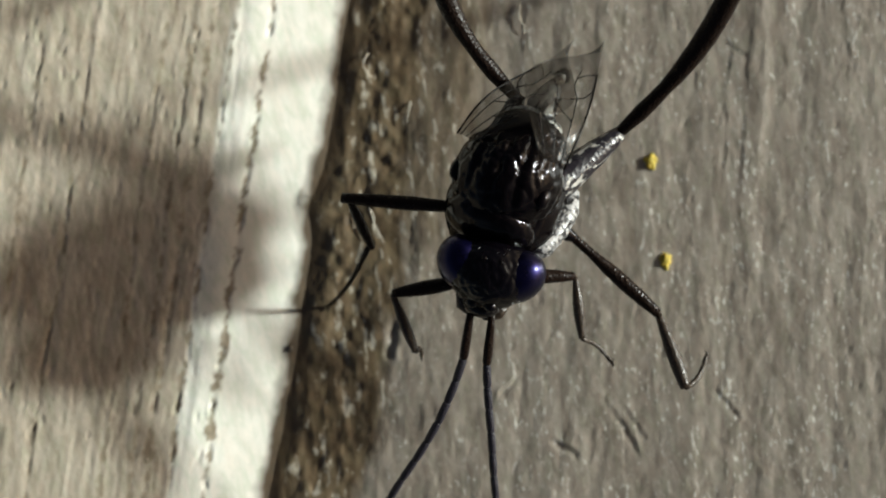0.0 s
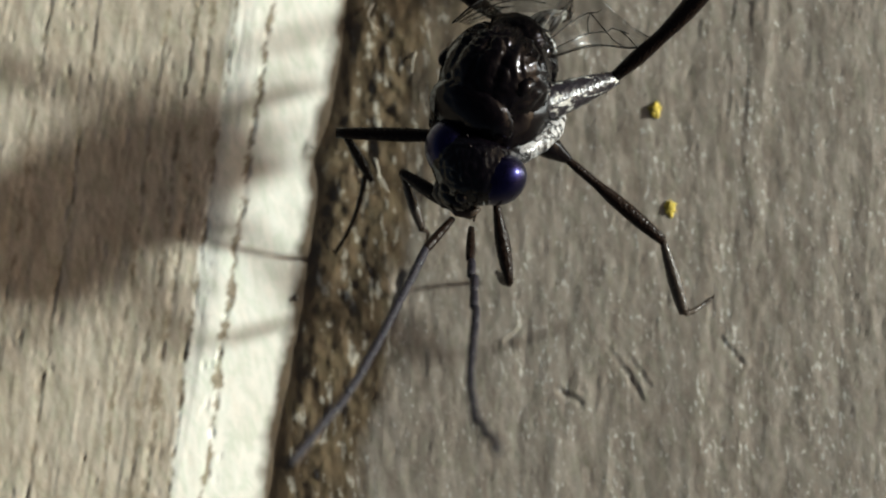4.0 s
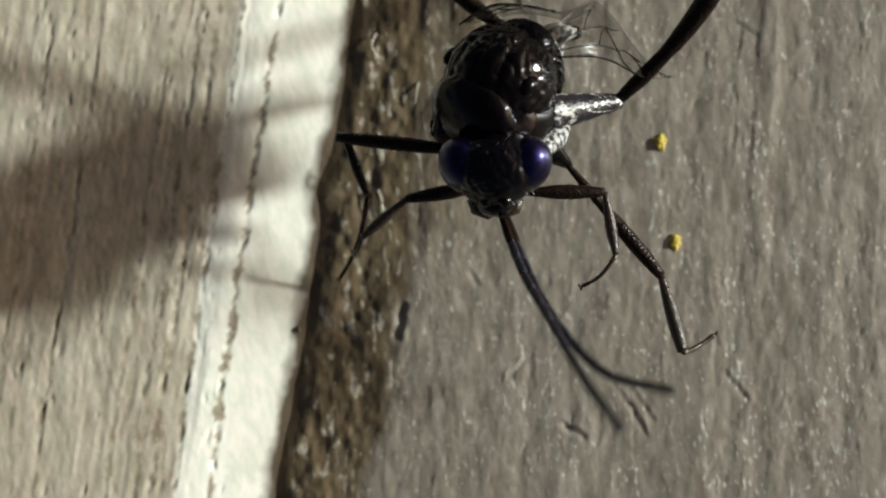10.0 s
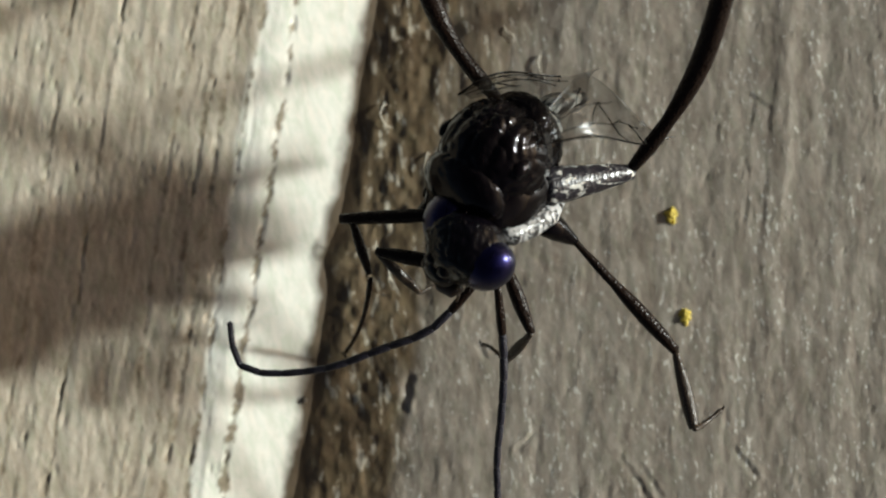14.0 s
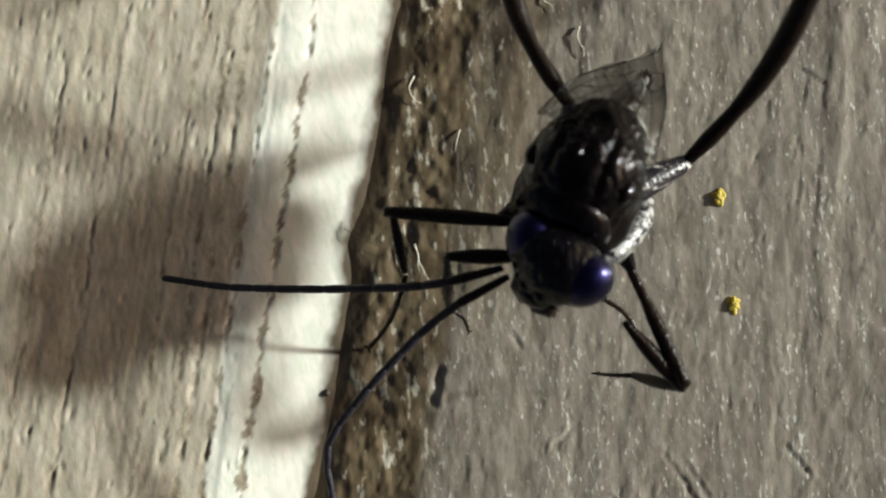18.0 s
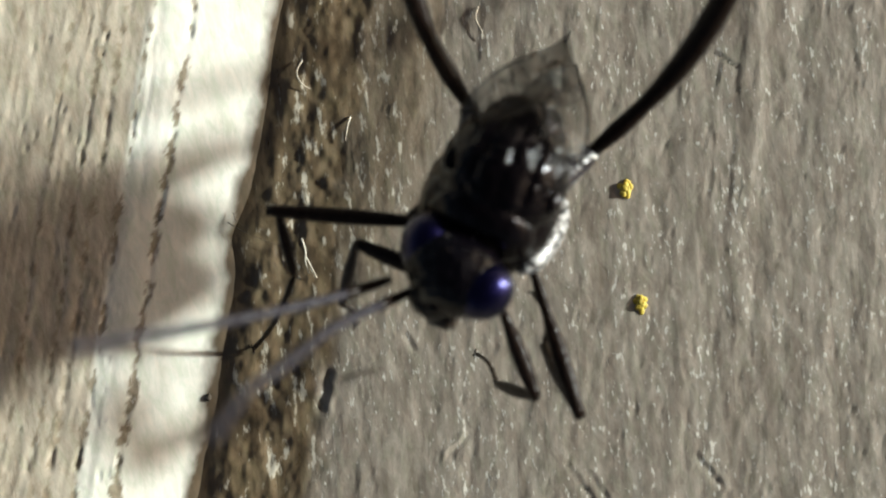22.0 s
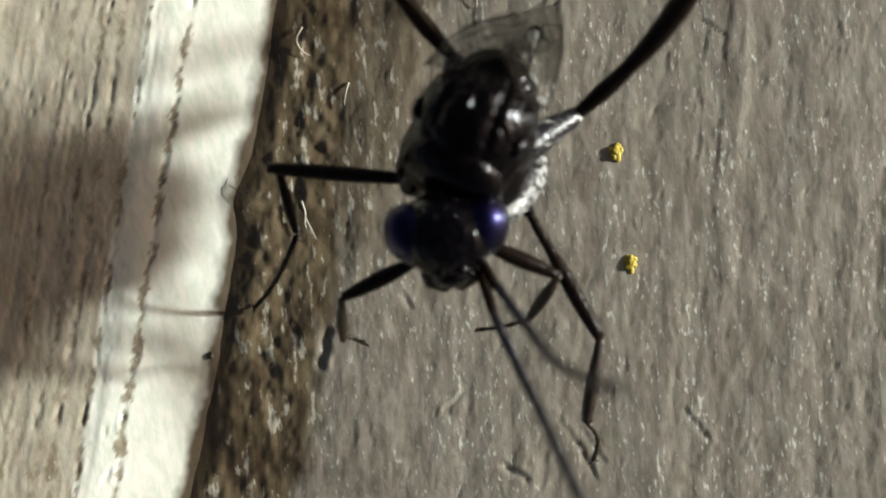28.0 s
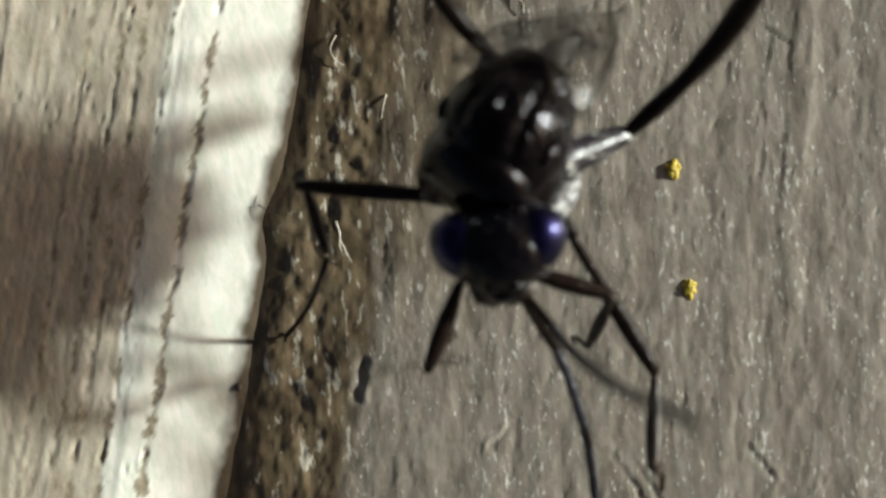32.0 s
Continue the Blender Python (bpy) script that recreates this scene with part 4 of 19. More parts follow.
    walk(limbs["front_a_tibia"], [(0, aim(-1.39,.06,1.9,-1.02,-.87,1.92)), (0.5, aim(-1.52,.2,1.9,-1.69,-.79,1.97)), (1, aim(-1.65,.34,1.9,-2.3,-.42,1.99)), (2, aim(-1.5,1.42,1.9,-2.36,.91,1.97)), (2.25, aim(-1.5,1.43,1.9,-2.13,.65,1.87)), (2.5, aim(-1.5,1.44,1.9,-1.82,.5,1.77)), (2.75, aim(-1.5,1.45,1.9,-1.47,.47,1.69)), (3, aim(-1.5,1.45,1.9,-1.12,.57,1.64)), (3.25, aim(-1.34,1.28,1.88,-.97,.36,1.71)), (3.5, aim(-1.04,1.03,1.9,-.7,.1,1.84)), (4.5, aim(-1.74,1.21,1.85,-1.5,.37,1.37)), (5.5, aim(-2.09,1.29,1.9,-2.01,.72,1.08)), (5.75, aim(-1.95,1.56,1.9,-2.37,.79,1.43)), (6, aim(-1.74,1.84,1.9,-2.48,1.18,1.97)), (6.125, aim(-1.74,1.5,1.88,-2.66,1.11,1.85)), (6.25, aim(-1.69,1.16,1.86,-2.68,1.09,1.74)), (6.375, aim(-1.59,.83,1.85,-2.54,1.08,1.65)), (6.5, aim(-1.45,.52,1.85,-2.25,1.06,1.59)), (6.625, aim(-1.26,.23,1.85,-1.82,1.01,1.57)), (6.75, aim(-1.04,-.02,1.86,-1.29,.91,1.58)), (6.875, aim(-.78,-.23,1.88,-.71,.74,1.64)), (7, aim(-.51,-.39,1.9,-.11,.51,1.72)), (7.25, aim(-.89,-.18,1.88,-.33,.5,1.41)), (7.5, aim(-1.21,.13,1.88,-.58,.48,1.18)), (7.75, aim(-1.44,.52,1.88,-.85,.49,1.08)), (8, aim(-1.57,.97,1.9,-1.11,.55,1.12)), (8.5, aim(-1.68,1.01,1.9,-1.38,.18,1.43)), (9, aim(-1.79,1.05,1.9,-1.73,.05,1.88)), (9.5, aim(-1.52,1.14,1.9,-1.92,.24,1.73)), (10, aim(-1.26,1.23,1.9,-2.01,.64,1.61)), (10.25, aim(-1.2,.75,1.88,-1.69,.4,1.08)), (10.5, aim(-1.04,.32,1.87,-1.08,.34,.87)), (10.75, aim(-.8,-.03,1.88,-.37,.35,1.06)), (11, aim(-.5,-.3,1.9,.23,.3,1.57)), (11.25, aim(-.53,-.07,1.89,.02,.36,1.17)), (11.5, aim(-.54,.18,1.89,-.3,.33,.93)), (11.75, aim(-.55,.45,1.89,-.67,.3,.91)), (12, aim(-.55,.73,1.9,-1,.31,1.11)), (12.25, aim(-.49,.48,1.9,-.7,.24,.95)), (12.5, aim(-.43,.23,1.9,-.38,.2,.9)), (12.75, aim(-.37,-.01,1.9,-.06,.18,.96)), (13, aim(-.3,-.24,1.9,.23,.14,1.14)), (13.25, aim(-.87,.11,1.88,-.24,.23,1.11)), (13.5, aim(-1.34,.57,1.87,-.66,.42,1.15)), (13.75, aim(-1.69,1.1,1.88,-1,.7,1.27)), (14, aim(-1.88,1.65,1.9,-1.25,1.03,1.44)), (14.25, aim(-1.56,.98,1.87,-1,.76,1.07)), (14.5, aim(-.79,.52,1.9,-.47,.76,.98)), (15.5, aim(-1.15,.89,1.88,-1.05,.54,.95)), (16.5, aim(-1.19,1.44,1.9,-1.36,.64,1.33)), (16.75, aim(-1.28,1.34,1.9,-1.43,.57,1.29)), (17, aim(-1.38,1.25,1.9,-1.5,.5,1.25)), (18, aim(-1.31,1.3,1.9,-1.29,.5,1.29)), (18.5, aim(-1.23,1.38,1.9,-1.28,.52,1.4)), (19, aim(-1.14,1.47,1.9,-1.26,.55,1.53)), (20, aim(-.99,1.49,1.9,-1.09,.5,1.96)), (21, aim(-.91,1.46,1.9,-1.08,.61,1.4)), (22, aim(-.86,1.41,1.9,-1.11,.56,1.43)), (22.5, aim(-.81,1.09,1.89,-.72,.28,1.31)), (23, aim(-.66,.76,1.9,-.25,.09,1.28)), (23.5, aim(-.56,-.02,1.89,.07,-.18,1.13)), (24, aim(-.29,-.69,1.9,.35,-.3,1.24)), (25, aim(-.15,-.63,1.9,.44,-.44,1.12)), (25.5, aim(-.47,-.25,1.89,.09,-.46,1.08)), (26, aim(-.63,.24,1.9,-.2,-.34,1.2)), (26.5, aim(-.05,-.18,1.9,.07,-.85,1.17)), (27.5, aim(-.65,-.05,1.9,-.65,-.68,1.12)), (28.5, aim(-1.22,.11,1.9,-1.33,-.47,1.09)), (29, aim(-1.23,.17,1.9,-1.07,-.67,1.39)), (30, aim(-1.08,.15,1.9,-.94,-.84,1.97)), (30.5, aim(-1.02,.18,1.9,-1.16,-.76,1.59)), (31, aim(-.96,.2,1.9,-1.35,-.49,1.28)), (31.25, aim(-.89,-.02,1.89,-1.16,-.49,1.05)), (31.5, aim(-.78,-.21,1.89,-.9,-.41,.91)), (31.75, aim(-.64,-.37,1.89,-.6,-.27,.9)), (32, aim(-.47,-.49,1.9,-.28,-.1,1))])
    walk(limbs["front_a_tarsus"], [(0, aim(-1.02,-.87,1.92,-.86,-1.06,.96)), (0.5, aim(-1.69,-.79,1.97,-1.39,-1.14,1.08)), (1, aim(-2.3,-.42,1.99,-1.89,-.91,1.23)), (2, aim(-2.36,.91,1.97,-2.08,.34,1.19)), (2.25, aim(-2.13,.65,1.87,-1.85,.11,1.07)), (2.5, aim(-1.82,.5,1.77,-1.53,-.01,.96)), (2.75, aim(-1.47,.47,1.69,-1.17,-.02,.87)), (3, aim(-1.12,.57,1.64,-.8,.11,.8)), (3.25, aim(-.97,.36,1.71,-.75,-.11,.86)), (3.5, aim(-.7,.1,1.84,-.56,-.38,.97)), (4.5, aim(-1.5,.37,1.37,-1.24,-.04,.49)), (5.5, aim(-2.01,.72,1.08,-1.63,.39,.22)), (5.75, aim(-2.37,.79,1.43,-2.27,.21,.61)), (6, aim(-2.48,1.18,1.97,-2.69,.44,1.33)), (6.125, aim(-2.66,1.11,1.85,-2.85,.49,1.09)), (6.25, aim(-2.68,1.09,1.74,-2.85,.59,.88)), (6.375, aim(-2.54,1.08,1.65,-2.68,.73,.72)), (6.5, aim(-2.25,1.06,1.59,-2.36,.86,.62)), (6.625, aim(-1.82,1.01,1.57,-1.9,.97,.57)), (6.75, aim(-1.29,.91,1.58,-1.33,1.03,.59)), (6.875, aim(-.71,.74,1.64,-.71,1.01,.67)), (7, aim(-.11,.51,1.72,-.08,.93,.82)), (7.25, aim(-.33,.5,1.41,-.17,.74,.45)), (7.5, aim(-.58,.48,1.18,-.3,.52,.22)), (7.75, aim(-.85,.49,1.08,-.47,.32,.17)), (8, aim(-1.11,.55,1.12,-.64,.2,.31)), (8.5, aim(-1.38,.18,1.43,-.95,-.36,.7)), (9, aim(-1.73,.05,1.88,-1.35,-.64,1.27)), (9.5, aim(-1.92,.24,1.73,-1.97,-.44,.99)), (10, aim(-2.01,.64,1.61,-2.48,.11,.9)), (10.25, aim(-1.69,.4,1.08,-2.04,.22,.26)), (10.5, aim(-1.08,.34,.87,-1.27,.48,.08)), (10.75, aim(-.37,.35,1.06,-.39,.79,.26)), (11, aim(.23,.3,1.57,.42,1.03,.91)), (11.25, aim(.02,.36,1.17,.18,.71,.33)), (11.5, aim(-.3,.33,.93,-.19,.31,.08)), (11.75, aim(-.67,.3,.91,-.63,-.1,.08)), (12, aim(-1,.31,1.11,-1.04,-.44,.45)), (12.25, aim(-.7,.24,.95,-.61,-.15,.12)), (12.5, aim(-.38,.2,.9,-.19,.19,.08)), (12.75, aim(-.06,.18,.96,.2,.55,.17)), (13, aim(.23,.14,1.14,.52,.88,.54)), (13.25, aim(-.24,.23,1.11,.1,.85,.4)), (13.5, aim(-.66,.42,1.15,-.29,.89,.35)), (13.75, aim(-1,.7,1.27,-.61,1.01,.4)), (14, aim(-1.25,1.03,1.44,-.84,1.17,.53)), (14.25, aim(-1,.76,1.07,-.66,1.12,.2)), (14.5, aim(-.47,.76,.98,-.21,1.32,.2)), (15.5, aim(-1.05,.54,.95,-.85,.63,.08)), (16.5, aim(-1.36,.64,1.33,-1.28,.24,.42)), (16.75, aim(-1.43,.57,1.29,-.94,-.11,.74)), (17, aim(-1.5,.5,1.25,-.79,-.2,1.27)), (18, aim(-1.29,.5,1.29,-.6,-.22,1.34)), (18.5, aim(-1.28,.52,1.4,-.85,-.21,.88)), (19, aim(-1.26,.55,1.53,-1.26,.1,.64)), (20, aim(-1.09,.5,1.96,-1.07,.25,.99)), (21, aim(-1.08,.61,1.4,-.99,.26,.47)), (22, aim(-1.11,.56,1.43,-.74,-.09,.78)), (22.5, aim(-.72,.28,1.31,-.5,-.14,.43)), (23, aim(-.25,.09,1.28,-.2,-.03,.29)), (23.5, aim(.07,-.18,1.13,.15,-.15,.13)), (24, aim(.35,-.3,1.24,.47,-.1,.27)), (25, aim(.44,-.44,1.12,.56,-.32,.13)), (25.5, aim(.09,-.46,1.08,.35,-.42,.12)), (26, aim(-.2,-.34,1.2,.2,-.38,.29)), (26.5, aim(.07,-.85,1.17,.18,-1,.19)), (27.5, aim(-.65,-.68,1.12,-.09,-.89,.32)), (28.5, aim(-1.33,-.47,1.09,-.45,-.69,.66)), (29, aim(-1.07,-.67,1.39,-.08,-.65,1.32)), (30, aim(-.94,-.84,1.97,.05,-.92,1.92)), (30.5, aim(-1.16,-.76,1.59,-.24,-1.07,1.36)), (31, aim(-1.35,-.49,1.28,-.58,-.98,.88)), (31.25, aim(-1.16,-.49,1.05,-.48,-.84,.4)), (31.5, aim(-.9,-.41,.91,-.37,-.58,.08)), (31.75, aim(-.6,-.27,.9,-.27,-.25,.08)), (32, aim(-.28,-.1,1,-.17,.1,.03))])
    walk(limbs["front_b_femur"], [(0, aim(.21,.31,2.17,1.49,.31,1.9)), (1, aim(.53,.23,2.08,1.75,.63,1.9)), (2, aim(.6,.53,2.05,1.88,.7,1.9)), (2.5, aim(.47,.7,2.05,1.62,.13,1.87)), (3, aim(.33,.87,2.04,.97,-.25,1.9)), (3.125, aim(.3,.71,2.03,.75,-.5,1.89)), (3.25, aim(.27,.56,2.02,.51,-.72,1.89)), (3.375, aim(.24,.4,2.01,.26,-.9,1.89)), (3.5, aim(.21,.24,2,.01,-1.04,1.9)), (4, aim(.2,.56,2.06,.4,-.71,1.87)), (4.5, aim(.2,.88,2.11,.78,-.25,1.85)), (5.5, aim(.19,1.53,2.22,1.32,.98,1.9)), (5.75, aim(.2,1.15,2.18,1.46,1.22,1.86)), (6, aim(.21,.76,2.15,1.29,1.45,1.9)), (6.25, aim(.25,.76,2.11,1.48,.72,1.69)), (6.5, aim(.29,.76,2.07,1.25,.01,1.62)), (6.75, aim(.32,.77,2.02,.69,-.44,1.71)), (7, aim(.36,.77,1.98,0,-.48,1.9)), (7.25, aim(.32,.91,2,.37,-.39,1.88)), (7.5, aim(.29,1.04,2.02,.72,-.17,1.87)), (7.75, aim(.25,1.18,2.04,1.04,.16,1.88)), (8, aim(.22,1.32,2.07,1.28,.59,1.9)), (8.5, aim(.35,1.28,2.05,1.56,.85,1.9)), (9, aim(.48,1.24,2.03,1.77,1.13,1.9)), (10, aim(.55,1.31,2.02,1.85,1.31,1.9)), (10.5, aim(.52,1.27,2.02,1.82,1.35,1.9)), (11, aim(.49,1.23,2.02,1.78,1.39,1.9)), (12, aim(.56,1.22,2.02,1.84,1.42,1.9)), (12.25, aim(.54,1.19,2.02,1.75,.75,1.82)), (12.5, aim(.52,1.15,2.02,1.36,.19,1.8)), (12.75, aim(.5,1.12,2.02,.76,-.14,1.82)), (13, aim(.48,1.09,2.02,.1,-.15,1.9)), (13.25, aim(.38,1.21,2.04,.21,-.07,1.89)), (13.5, aim(.28,1.34,2.05,.32,.05,1.89)), (13.75, aim(.19,1.46,2.06,.44,.19,1.89)), (14, aim(.09,1.58,2.07,.55,.38,1.9)), (14.125, aim(.16,1.42,2.05,.46,.17,1.9)), (14.25, aim(.22,1.26,2.02,.36,-.03,1.9)), (14.375, aim(.29,1.1,2,.27,-.2,1.9)), (14.5, aim(.35,.94,1.97,.17,-.35,1.9)), (15.5, aim(.64,.96,1.98,.81,-.32,1.9)), (16.5, aim(.92,.99,2,1.43,-.2,1.9)), (16.625, aim(.83,1.04,2.01,1.46,-.1,1.9)), (16.75, aim(.75,1.09,2.02,1.48,.02,1.9)), (16.875, aim(.67,1.13,2.02,1.5,.14,1.9)), (17, aim(.59,1.18,2.03,1.5,.27,1.9)), (17.5, aim(.92,.78,2,1.81,-.16,1.9)), (18, aim(1.26,.37,1.97,2.12,-.6,1.9)), (18.5, aim(1.1,.41,1.99,1.65,-.76,1.9)), (19, aim(.93,.46,2,1.14,-.82,1.9)), (20, aim(1.11,.31,1.99,1.32,-.97,1.9)), (21, aim(1.11,.28,1.99,1.39,-.99,1.9)), (22, aim(1.12,.55,2.01,1.59,-.66,1.9)), (22.5, aim(1.01,.51,2.02,1.08,-.78,1.89)), (23, aim(.9,.47,2.03,.57,-.78,1.9)), (24, aim(.84,.18,2.01,.54,-1.08,1.9)), (25, aim(.53,.42,2.1,1.07,-.74,1.9)), (25.5, aim(.89,.38,2.08,1.6,-.69,1.9)), (26, aim(1.25,.33,2.05,2.12,-.62,1.9)), (26.25, aim(1.18,.7,2.06,2.14,-.16,1.9)), (26.5, aim(1.11,1.07,2.06,2.15,.31,1.9)), (27.5, aim(.92,.94,2.06,2.07,.35,1.9)), (28.5, aim(.73,.81,2.05,1.96,.41,1.9)), (29, aim(.8,.76,2.04,2.04,.39,1.9)), (30, aim(.77,.83,2.04,2,.45,1.9)), (31, aim(.77,.82,2.03,1.97,.35,1.9)), (31.5, aim(.71,.82,2.03,1.94,.42,1.9)), (32, aim(.66,.83,2.04,1.91,.49,1.9))])
    walk(limbs["front_b_tibia"], [(0, aim(1.49,.31,1.9,1.6,-.68,1.74)), (1, aim(1.75,.63,1.9,2.29,-.21,1.97)), (2, aim(1.88,.7,1.9,2.45,-.13,1.95)), (2.5, aim(1.62,.13,1.87,1.83,-.85,1.91)), (3, aim(.97,-.25,1.9,.79,-1.23,1.91)), (3.125, aim(.75,-.5,1.89,.5,-1.36,1.45)), (3.25, aim(.51,-.72,1.89,.25,-1.25,1.09)), (3.375, aim(.26,-.9,1.89,.06,-.99,.92)), (3.5, aim(.01,-1.04,1.9,-.09,-.67,.98)), (4, aim(.4,-.71,1.87,.24,-.55,.89)), (4.5, aim(.78,-.25,1.85,.56,-.31,.87)), (5.5, aim(1.32,.98,1.9,1.04,.5,1.07)), (5.75, aim(1.46,1.22,1.86,1.11,.43,1.36)), (6, aim(1.29,1.45,1.9,.96,.51,1.84)), (6.25, aim(1.48,.72,1.69,1.18,.01,1.05)), (6.5, aim(1.25,.01,1.62,1.1,-.19,.65)), (6.75, aim(.69,-.44,1.71,.75,-.06,.79)), (7, aim(0,-.48,1.9,.25,.34,1.38)), (7.25, aim(.37,-.39,1.88,.66,-.07,.98)), (7.5, aim(.72,-.17,1.87,.95,-.49,.95)), (7.75, aim(1.04,.16,1.88,1.11,-.66,1.31)), (8, aim(1.28,.59,1.9,1.16,-.4,1.91)), (8.5, aim(1.56,.85,1.9,1.59,-.15,1.9)), (9, aim(1.77,1.13,1.9,1.94,.14,1.9)), (10, aim(1.85,1.31,1.9,2.01,.32,1.89)), (10.5, aim(1.82,1.35,1.9,1.99,.36,1.89)), (11, aim(1.78,1.39,1.9,1.96,.4,1.89)), (12, aim(1.84,1.42,1.9,1.94,.43,1.89)), (12.25, aim(1.75,.75,1.82,2.01,-.03,1.25)), (12.5, aim(1.36,.19,1.8,1.68,-.07,.89)), (12.75, aim(.76,-.14,1.82,1.02,.22,.93)), (13, aim(.1,-.15,1.9,.19,.69,1.36)), (13.25, aim(.21,-.07,1.89,.14,.52,1.09)), (13.5, aim(.32,.05,1.89,.11,.29,.95)), (13.75, aim(.44,.19,1.89,.11,.06,.96)), (14, aim(.55,.38,1.9,.15,-.11,1.12)), (14.125, aim(.46,.17,1.9,.17,.05,.95)), (14.25, aim(.36,-.03,1.9,.24,.25,.94)), (14.375, aim(.27,-.2,1.9,.32,.43,1.12)), (14.5, aim(.17,-.35,1.9,.4,.51,1.44)), (15.5, aim(.81,-.32,1.9,.77,.44,1.25)), (16.5, aim(1.43,-.2,1.9,1.13,.38,1.14)), (16.625, aim(1.46,-.1,1.9,1.32,.22,.96)), (16.75, aim(1.48,.02,1.9,1.51,.03,.9)), (16.875, aim(1.5,.14,1.9,1.69,-.15,.96)), (17, aim(1.5,.27,1.9,1.84,-.28,1.14)), (17.5, aim(1.81,-.16,1.9,1.62,-.42,.95)), (18, aim(2.12,-.6,1.9,1.48,-.46,1.15)), (18.5, aim(1.65,-.76,1.9,1.13,-.49,1.09)), (19, aim(1.14,-.82,1.9,.75,-.44,1.06)), (20, aim(1.32,-.97,1.9,.88,-.52,1.12)), (21, aim(1.39,-.99,1.9,1.01,-.49,1.12)), (22, aim(1.59,-.66,1.9,1.06,-.54,1.06)), (22.5, aim(1.08,-.78,1.89,.93,-.45,.96)), (23, aim(.57,-.78,1.9,.82,-.31,1.06)), (24, aim(.54,-1.08,1.9,.42,-.46,1.12)), (25, aim(1.07,-.74,1.9,1.1,-.36,.98)), (25.5, aim(1.6,-.69,1.9,1.26,-.62,.96)), (26, aim(2.12,-.62,1.9,1.49,-.87,1.17)), (26.25, aim(2.14,-.16,1.9,1.63,-.58,1.15)), (26.5, aim(2.15,.31,1.9,1.79,-.26,1.16)), (27.5, aim(2.07,.35,1.9,1.68,-.26,1.2)), (28.5, aim(1.96,.41,1.9,1.55,-.24,1.25)), (29, aim(2.04,.39,1.9,1.68,-.25,1.23)), (30, aim(2,.45,1.9,1.6,-.27,1.34)), (31, aim(1.97,.35,1.9,1.54,-.44,1.46)), (31.5, aim(1.94,.42,1.9,1.59,-.33,1.33)), (32, aim(1.91,.49,1.9,1.64,-.2,1.22))])
